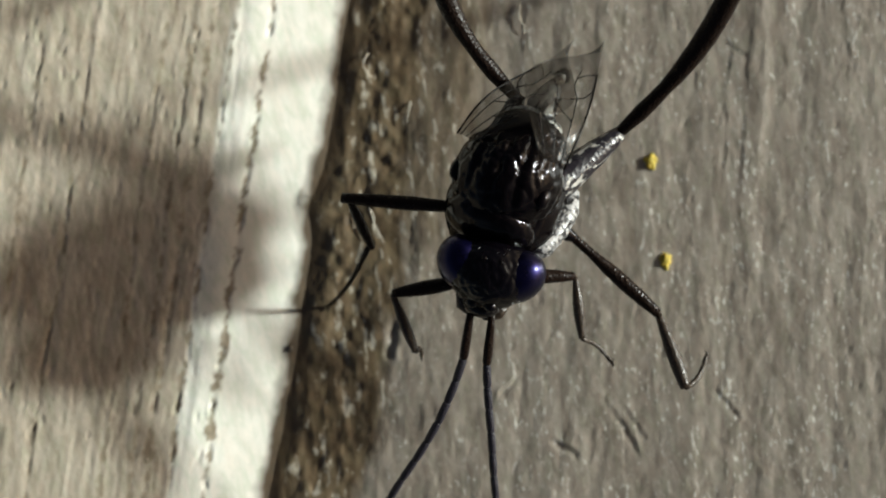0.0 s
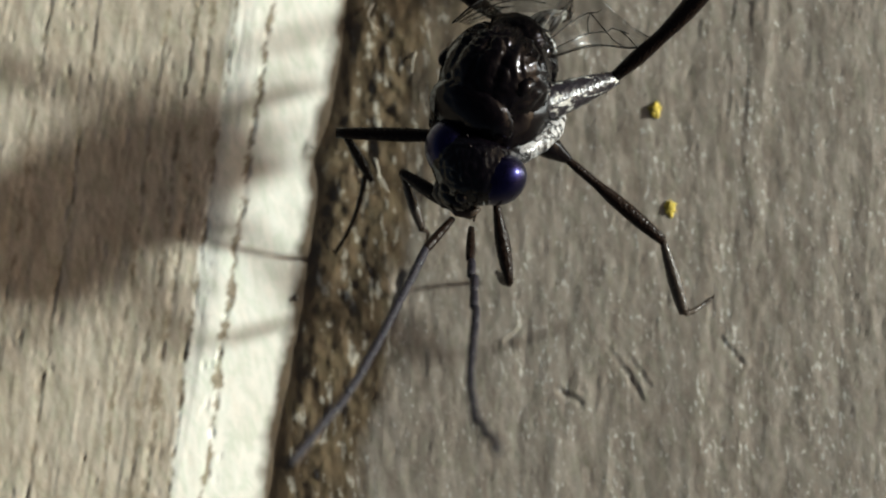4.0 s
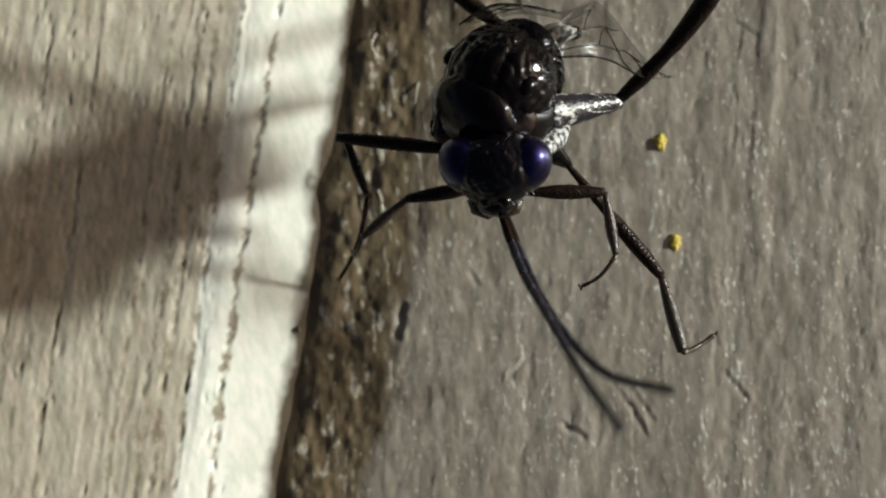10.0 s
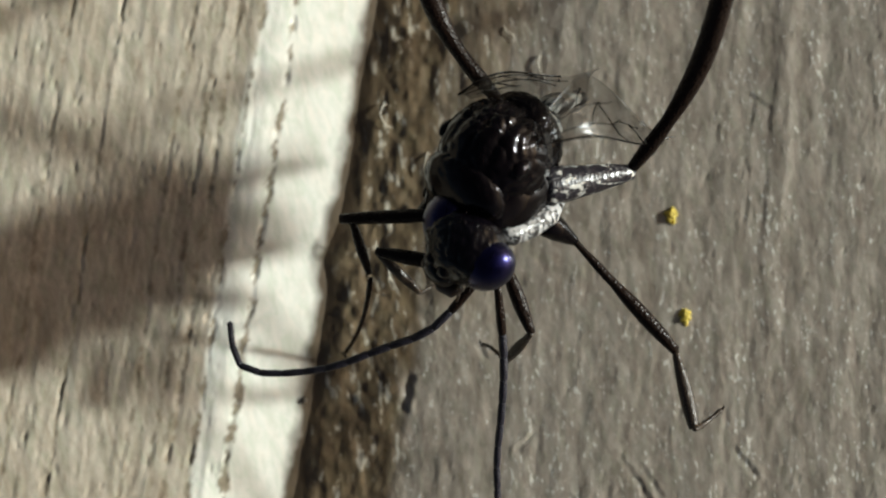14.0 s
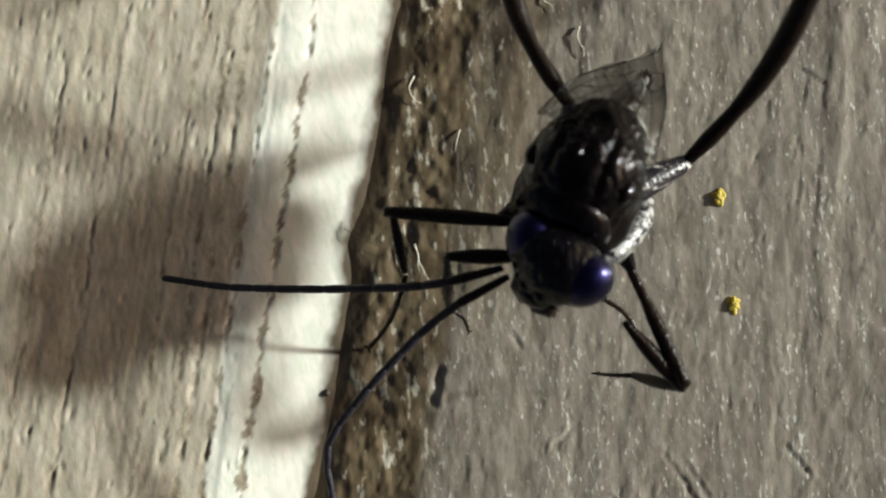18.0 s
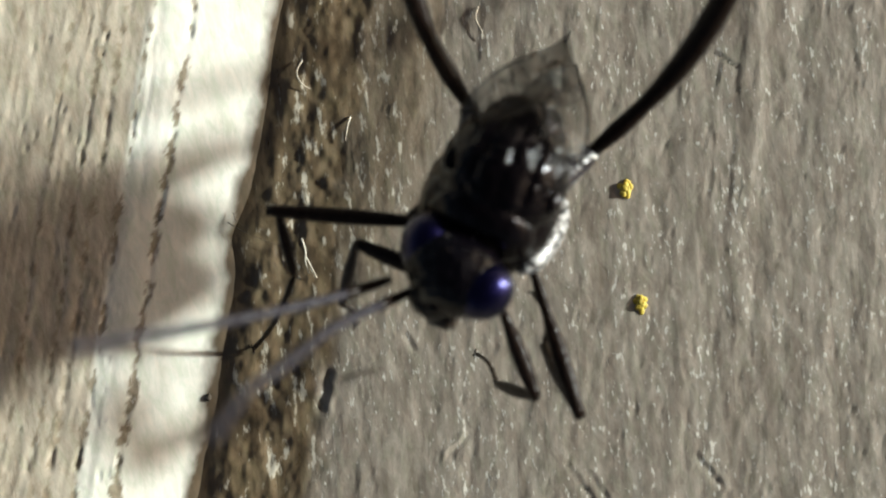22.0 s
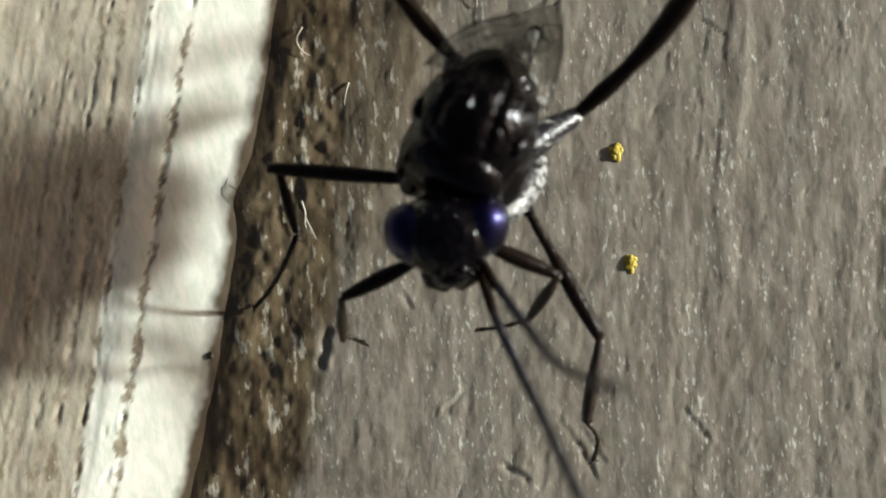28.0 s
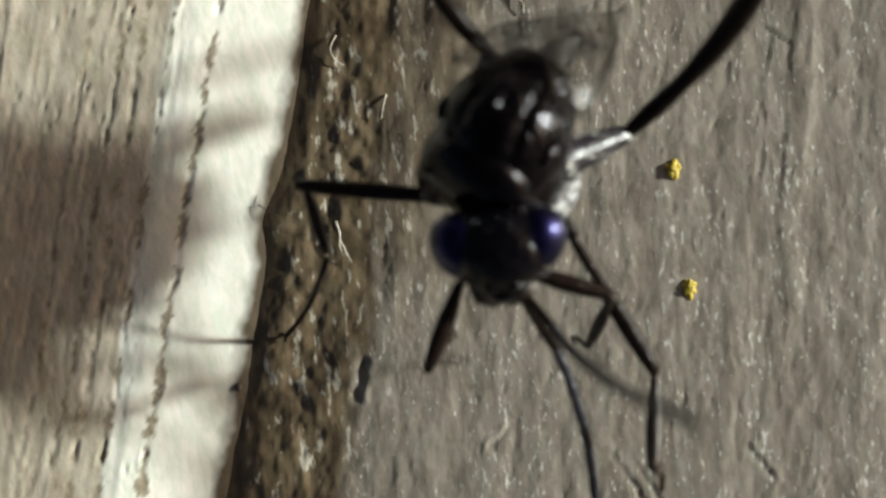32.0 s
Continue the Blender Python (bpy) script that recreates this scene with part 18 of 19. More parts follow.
    walk(antenna_b[9], [(0, aim(.28,-3.96,1.02,.31,-4.32,.9)), (0.5, aim(.59,-3.93,1.03,.63,-4.29,.91)), (1, aim(1.84,-3.54,1.04,2.05,-3.84,.92)), (1.125, aim(2.05,-3.61,2.15,2.28,-3.92,2.15)), (1.25, aim(2.1,-3.38,3.28,2.33,-3.67,3.4)), (1.375, aim(2.01,-2.88,4.32,2.22,-3.11,4.55)), (1.5, aim(1.77,-2.13,5.19,1.93,-2.28,5.5)), (1.65, aim(1.38,-2.19,5.35,1.5,-2.35,5.68)), (1.8, aim(.97,-2.24,5.48,1.04,-2.4,5.83)), (2, aim(3.23,-2.32,1.43,3.56,-2.5,1.34)), (2.1, aim(2.83,-2.77,2.58,3.14,-2.99,2.62)), (2.2, aim(2.16,-2.89,3.7,2.41,-3.14,3.87)), (2.4, aim(.31,-2.16,5.39,.36,-2.35,5.73)), (3, aim(-.42,-2.37,5.27,-.46,-2.58,5.58)), (3.3, aim(-.8,-2.17,5.39,-.81,-2.38,5.71)), (3.5, aim(-.52,-2.11,5.59,-.5,-2.28,5.93)), (5.5, aim(.37,-2.01,4.95,.44,-2.25,5.24)), (5.625, aim(1.03,-2.44,4.21,1.22,-2.69,4.43)), (5.75, aim(1.62,-2.61,3.31,1.9,-2.85,3.44)), (5.875, aim(2.1,-2.52,2.34,2.43,-2.71,2.36)), (6, aim(2.42,-2.17,1.36,2.77,-2.3,1.27)), (6.5, aim(2.63,-1.68,1.39,3.01,-1.71,1.31)), (6.625, aim(1.99,-2.08,2.35,2.36,-2.21,2.37)), (6.75, aim(1.17,-2.19,3.31,1.48,-2.38,3.43)), (6.875, aim(.22,-1.98,4.17,.44,-2.22,4.38)), (7, aim(-.78,-1.46,4.86,-.68,-1.71,5.13)), (7.25, aim(-.67,-1.43,5.13,-.64,-1.66,5.44)), (7.5, aim(-.56,-1.36,5.37,-.59,-1.57,5.7)), (7.75, aim(.82,-.11,5.92,.85,-.23,6.29)), (8, aim(2.13,1.33,5.99,2.21,1.32,6.37)), (8.125, aim(2.23,.65,5.82,2.33,.56,6.18)), (8.25, aim(2.3,-.01,5.53,2.4,-.17,5.87)), (8.375, aim(2.31,-.63,5.15,2.41,-.84,5.45)), (8.5, aim(2.26,-1.19,4.68,2.37,-1.46,4.93)), (8.75, aim(2.23,-1.19,4.95,2.34,-1.43,5.23)), (9, aim(2.19,-1.18,5.2,2.3,-1.38,5.51)), (9.5, aim(1.7,-1.08,5.32,1.73,-1.29,5.65)), (9.75, aim(1.57,-1.15,5.31,1.68,-1.31,5.64)), (10, aim(1.44,-1.21,5.28,1.61,-1.31,5.6)), (10.5, aim(1.92,-.77,5.38,2.09,-.84,5.72)), (11, aim(2.24,-.22,5.62,2.38,-.25,5.97)), (11.5, aim(2.03,-.35,5.48,2.19,-.38,5.83)), (11.75, aim(1.93,-.75,5.45,2.06,-.86,5.8)), (12, aim(1.83,-1.14,5.39,1.91,-1.32,5.72)), (12.5, aim(1.65,-.86,5.31,1.71,-1.06,5.63)), (12.625, aim(1.07,-1.69,4.55,1.1,-1.98,4.8)), (12.75, aim(.37,-2.17,3.55,.38,-2.53,3.69)), (12.875, aim(-.38,-2.25,2.4,-.39,-2.64,2.42)), (13, aim(-1.12,-1.9,1.24,-1.15,-2.27,1.15)), (13.125, aim(-1.12,-2.09,2.4,-1.15,-2.47,2.43)), (13.25, aim(-1.05,-1.93,3.55,-1.07,-2.28,3.7)), (13.375, aim(-.93,-1.45,4.58,-.94,-1.74,4.84)), (13.5, aim(-.75,-.69,5.42,-.74,-.88,5.75)), (13.625, aim(-.61,-1.69,4.53,-.61,-1.98,4.78)), (13.75, aim(-.43,-2.36,3.41,-.43,-2.72,3.55)), (13.875, aim(-.21,-2.64,2.18,-.21,-3.02,2.19)), (14, aim(.02,-2.52,.96,.02,-2.89,.84)), (14.125, aim(-.19,-2.65,2.35,-.18,-3.04,2.37)), (14.25, aim(-.37,-2.28,3.73,-.37,-2.62,3.89)), (14.375, aim(-.52,-1.42,4.92,-.52,-1.68,5.2)), (14.5, aim(-.61,-.19,5.77,-.61,-.33,6.13)), (15, aim(-2.11,-.43,5.15,-2.26,-.59,5.47)), (15.5, aim(-3.32,-.36,4.09,-3.6,-.51,4.3)), (16, aim(-4.08,-0,2.75,-4.44,-.13,2.82)), (16.5, aim(-4.28,.58,1.34,-4.64,.51,1.26)), (17, aim(-4.32,1.28,1.36,-4.69,1.29,1.27)), (17.5, aim(-4.24,1.21,1.36,-4.61,1.21,1.27)), (18, aim(-4.27,.82,1.36,-4.64,.83,1.27)), (18.25, aim(-4.38,.77,2.42,-4.76,.77,2.45)), (18.5, aim(-4.19,.76,3.48,-4.55,.74,3.62)), (18.75, aim(-3.72,.77,4.44,-4.02,.73,4.69)), (19, aim(-3.01,.82,5.25,-3.22,.77,5.57)), (20, aim(-2.7,.58,5.5,-2.84,.51,5.85)), (20.25, aim(-3.48,.24,4.69,-3.72,.14,4.96)), (20.5, aim(-3.99,-.02,3.66,-4.31,-.15,3.83)), (20.75, aim(-4.18,-.18,2.5,-4.53,-.32,2.55)), (21, aim(-4.03,-.25,1.33,-4.38,-.38,1.24)), (21.25, aim(-4.13,-.27,2.56,-4.49,-.39,2.61)), (21.5, aim(-3.86,-.17,3.76,-4.18,-.27,3.94)), (21.75, aim(-3.25,.03,4.81,-3.5,-.03,5.1)), (22, aim(-2.35,.32,5.62,-2.49,.3,5.97)), (22.5, aim(-2.21,.75,5.52,-2.36,.74,5.87)), (23, aim(-2.07,-.12,5.58,-2.22,-.13,5.93)), (23.5, aim(-1.05,-.15,5.87,-1.11,-.24,6.24)), (24, aim(-1.6,-.23,5.47,-1.76,-.29,5.81)), (24.125, aim(-2.45,-.38,4.67,-2.66,-.55,4.95)), (24.25, aim(-3.03,-.43,3.66,-3.27,-.68,3.83)), (24.375, aim(-3.3,-.35,2.52,-3.54,-.66,2.56)), (24.5, aim(-3.24,-.17,1.36,-3.44,-.48,1.27)), (24.625, aim(-3.28,-.47,2.5,-3.51,-.78,2.53)), (24.75, aim(-2.99,-.66,3.62,-3.22,-.92,3.78)), (24.875, aim(-2.39,-.72,4.62,-2.6,-.91,4.88)), (25, aim(-1.53,-.65,5.4,-1.69,-.75,5.74)), (25.125, aim(-1.17,-.82,5.44,-1.24,-.91,5.8)), (25.25, aim(-.8,-.97,5.42,-.78,-1.05,5.8)), (25.375, aim(-.42,-1.1,5.37,-.31,-1.17,5.72)), (25.5, aim(-.05,-1.2,5.27,.15,-1.25,5.59)), (25.625, aim(.26,-2.49,4.41,.47,-2.69,4.66)), (25.75, aim(.71,-3.37,3.26,.89,-3.68,3.39)), (25.875, aim(1.24,-3.73,1.97,1.35,-4.1,1.96)), (26, aim(1.76,-3.54,.73,1.78,-3.9,.58)), (26.125, aim(1.93,-3.77,2.18,1.98,-4.15,2.19)), (26.25, aim(1.99,-3.43,3.66,2.07,-3.77,3.82)), (26.375, aim(1.94,-2.58,4.93,2.02,-2.82,5.22)), (26.5, aim(1.77,-1.31,5.82,1.84,-1.41,6.18)), (28.5, aim(2.01,-.65,5.84,2.12,-.68,6.21)), (29, aim(2.3,-.69,5.71,2.43,-.72,6.07)), (29.5, aim(2.15,-.59,5.82,2.26,-.63,6.19)), (30, aim(1.95,-.74,5.77,2.03,-.85,6.13)), (30.5, aim(1.99,-.41,5.87,2.09,-.46,6.24)), (31, aim(1.86,-.94,5.71,1.95,-1.03,6.07)), (31.5, aim(1.69,-.48,5.92,1.75,-.54,6.29)), (32, aim(1.97,-.55,5.89,2.07,-.58,6.26))])
    walk(antenna_b[10], [(0, aim(.31,-4.32,.9,.34,-4.69,.78)), (0.5, aim(.63,-4.29,.91,.68,-4.66,.79)), (1, aim(2.05,-3.84,.92,2.25,-4.15,.8)), (1.125, aim(2.28,-3.92,2.15,2.52,-4.22,2.16)), (1.25, aim(2.33,-3.67,3.4,2.58,-3.93,3.53)), (1.375, aim(2.22,-3.11,4.55,2.45,-3.3,4.79)), (1.5, aim(1.93,-2.28,5.5,2.12,-2.38,5.82)), (1.65, aim(1.5,-2.35,5.68,1.63,-2.48,6.02)), (1.8, aim(1.04,-2.4,5.83,1.12,-2.55,6.17)), (2, aim(3.56,-2.5,1.34,3.93,-2.56,1.26)), (2.1, aim(3.14,-2.99,2.62,3.5,-3.11,2.67)), (2.2, aim(2.41,-3.14,3.87,2.71,-3.3,4.04)), (2.4, aim(.36,-2.35,5.73,.41,-2.53,6.06)), (3, aim(-.46,-2.58,5.58,-.51,-2.79,5.91)), (3.3, aim(-.81,-2.38,5.71,-.77,-2.57,6.04)), (3.5, aim(-.5,-2.28,5.93,-.46,-2.44,6.28)), (5.5, aim(.44,-2.25,5.24,.62,-2.42,5.54)), (5.625, aim(1.22,-2.69,4.43,1.47,-2.86,4.65)), (5.75, aim(1.9,-2.85,3.44,2.22,-3.02,3.57)), (5.875, aim(2.43,-2.71,2.36,2.79,-2.86,2.38)), (6, aim(2.77,-2.3,1.27,3.13,-2.41,1.18)), (6.5, aim(3.01,-1.71,1.31,3.38,-1.7,1.22)), (6.625, aim(2.36,-2.21,2.37,2.73,-2.28,2.4)), (6.75, aim(1.48,-2.38,3.43,1.81,-2.53,3.56)), (6.875, aim(.44,-2.22,4.38,.68,-2.42,4.6)), (7, aim(-.68,-1.71,5.13,-.55,-1.95,5.41)), (7.25, aim(-.64,-1.66,5.44,-.6,-1.88,5.75)), (7.5, aim(-.59,-1.57,5.7,-.64,-1.75,6.03)), (7.75, aim(.85,-.23,6.29,.87,-.33,6.66)), (8, aim(2.21,1.32,6.37,2.3,1.3,6.74)), (8.125, aim(2.33,.56,6.18,2.41,.47,6.55)), (8.25, aim(2.4,-.17,5.87,2.47,-.32,6.22)), (8.375, aim(2.41,-.84,5.45,2.48,-1.06,5.77)), (8.5, aim(2.37,-1.46,4.93,2.42,-1.72,5.21)), (8.75, aim(2.34,-1.43,5.23,2.4,-1.67,5.53)), (9, aim(2.3,-1.38,5.51,2.37,-1.59,5.82)), (9.5, aim(1.73,-1.29,5.65,1.74,-1.49,5.97)), (9.75, aim(1.68,-1.31,5.64,1.79,-1.44,5.99)), (10, aim(1.61,-1.31,5.6,1.81,-1.35,5.93)), (10.5, aim(2.09,-.84,5.72,2.27,-.84,6.06)), (11, aim(2.38,-.25,5.97,2.53,-.26,6.33)), (11.5, aim(2.19,-.38,5.83,2.36,-.38,6.17)), (11.75, aim(2.06,-.86,5.8,2.18,-.96,6.15)), (12, aim(1.91,-1.32,5.72,1.96,-1.5,6.05)), (12.5, aim(1.71,-1.06,5.63,1.73,-1.26,5.96)), (12.625, aim(1.1,-1.98,4.8,1.11,-2.28,5.04)), (12.75, aim(.38,-2.53,3.69,.37,-2.89,3.83)), (12.875, aim(-.39,-2.64,2.42,-.41,-3.02,2.45)), (13, aim(-1.15,-2.27,1.15,-1.18,-2.64,1.05)), (13.125, aim(-1.15,-2.47,2.43,-1.17,-2.85,2.46)), (13.25, aim(-1.07,-2.28,3.7,-1.09,-2.64,3.85)), (13.375, aim(-.94,-1.74,4.84,-.94,-2.02,5.1)), (13.5, aim(-.74,-.88,5.75,-.73,-1.07,6.09)), (13.625, aim(-.61,-1.98,4.78,-.6,-2.27,5.03)), (13.75, aim(-.43,-2.72,3.55,-.42,-3.07,3.69)), (13.875, aim(-.21,-3.02,2.19,-.21,-3.41,2.2)), (14, aim(.02,-2.89,.84,.02,-3.25,.71)), (14.125, aim(-.18,-3.04,2.37,-.18,-3.42,2.39)), (14.25, aim(-.37,-2.62,3.89,-.36,-2.97,4.06)), (14.375, aim(-.52,-1.68,5.2,-.51,-1.94,5.49)), (14.5, aim(-.61,-.33,6.13,-.6,-.46,6.49)), (15, aim(-2.26,-.59,5.47,-2.41,-.74,5.79)), (15.5, aim(-3.6,-.51,4.3,-3.89,-.66,4.52)), (16, aim(-4.44,-.13,2.82,-4.8,-.24,2.89)), (16.5, aim(-4.64,.51,1.26,-5.01,.45,1.17)), (17, aim(-4.69,1.29,1.27,-5.07,1.31,1.19)), (17.5, aim(-4.61,1.21,1.27,-4.99,1.21,1.19)), (18, aim(-4.64,.83,1.27,-5.02,.87,1.19)), (18.25, aim(-4.76,.77,2.45,-5.14,.79,2.49)), (18.5, aim(-4.55,.74,3.62,-4.9,.73,3.78)), (18.75, aim(-4.02,.73,4.69,-4.3,.71,4.95)), (19, aim(-3.22,.77,5.57,-3.41,.72,5.9)), (20, aim(-2.84,.51,5.85,-2.97,.44,6.2)), (20.25, aim(-3.72,.14,4.96,-3.96,.03,5.24)), (20.5, aim(-4.31,-.15,3.83,-4.62,-.28,4)), (20.75, aim(-4.53,-.32,2.55,-4.89,-.46,2.59)), (21, aim(-4.38,-.38,1.24,-4.73,-.51,1.16)), (21.25, aim(-4.49,-.39,2.61,-4.85,-.52,2.66)), (21.5, aim(-4.18,-.27,3.94,-4.51,-.38,4.12)), (21.75, aim(-3.5,-.03,5.1,-3.74,-.11,5.39)), (22, aim(-2.49,.3,5.97,-2.62,.27,6.34)), (22.5, aim(-2.36,.74,5.87,-2.51,.72,6.22)), (23, aim(-2.22,-.13,5.93,-2.35,-.13,6.3)), (23.5, aim(-1.11,-.24,6.24,-1.15,-.32,6.61)), (24, aim(-1.76,-.29,5.81,-1.91,-.34,6.16)), (24.125, aim(-2.66,-.55,4.95,-2.84,-.73,5.24)), (24.25, aim(-3.27,-.68,3.83,-3.46,-.96,4.01)), (24.375, aim(-3.54,-.66,2.56,-3.7,-1,2.61)), (24.5, aim(-3.44,-.48,1.27,-3.56,-.83,1.18)), (24.625, aim(-3.51,-.78,2.53,-3.67,-1.12,2.57)), (24.75, aim(-3.22,-.92,3.78,-3.4,-1.22,3.94)), (24.875, aim(-2.6,-.91,4.88,-2.77,-1.11,5.15)), (25, aim(-1.69,-.75,5.74,-1.84,-.83,6.08)), (25.125, aim(-1.24,-.91,5.8,-1.3,-.95,6.18)), (25.25, aim(-.78,-1.05,5.8,-.73,-1.05,6.18)), (25.375, aim(-.31,-1.17,5.72,-.16,-1.11,6.08)), (25.5, aim(.15,-1.25,5.59,.38,-1.15,5.88)), (25.625, aim(.47,-2.69,4.66,.75,-2.78,4.91)), (25.75, aim(.89,-3.68,3.39,1.14,-3.93,3.53)), (25.875, aim(1.35,-4.1,1.96,1.51,-4.45,1.96)), (26, aim(1.78,-3.9,.58,1.81,-4.25,.43)), (26.125, aim(1.98,-4.15,2.19,2.05,-4.53,2.21)), (26.25, aim(2.07,-3.77,3.82,2.16,-4.11,3.99)), (26.375, aim(2.02,-2.82,5.22,2.12,-3.04,5.52)), (26.5, aim(1.84,-1.41,6.18,1.93,-1.48,6.55)), (28.5, aim(2.12,-.68,6.21,2.24,-.7,6.57)), (29, aim(2.43,-.72,6.07,2.56,-.72,6.43)), (29.5, aim(2.26,-.63,6.19,2.36,-.66,6.56)), (30, aim(2.03,-.85,6.13,2.11,-.93,6.5)), (30.5, aim(2.09,-.46,6.24,2.18,-.49,6.61)), (31, aim(1.95,-1.03,6.07,2.04,-1.11,6.44)), (31.5, aim(1.75,-.54,6.29,1.82,-.59,6.67)), (32, aim(2.07,-.58,6.26,2.14,-.61,6.64))])
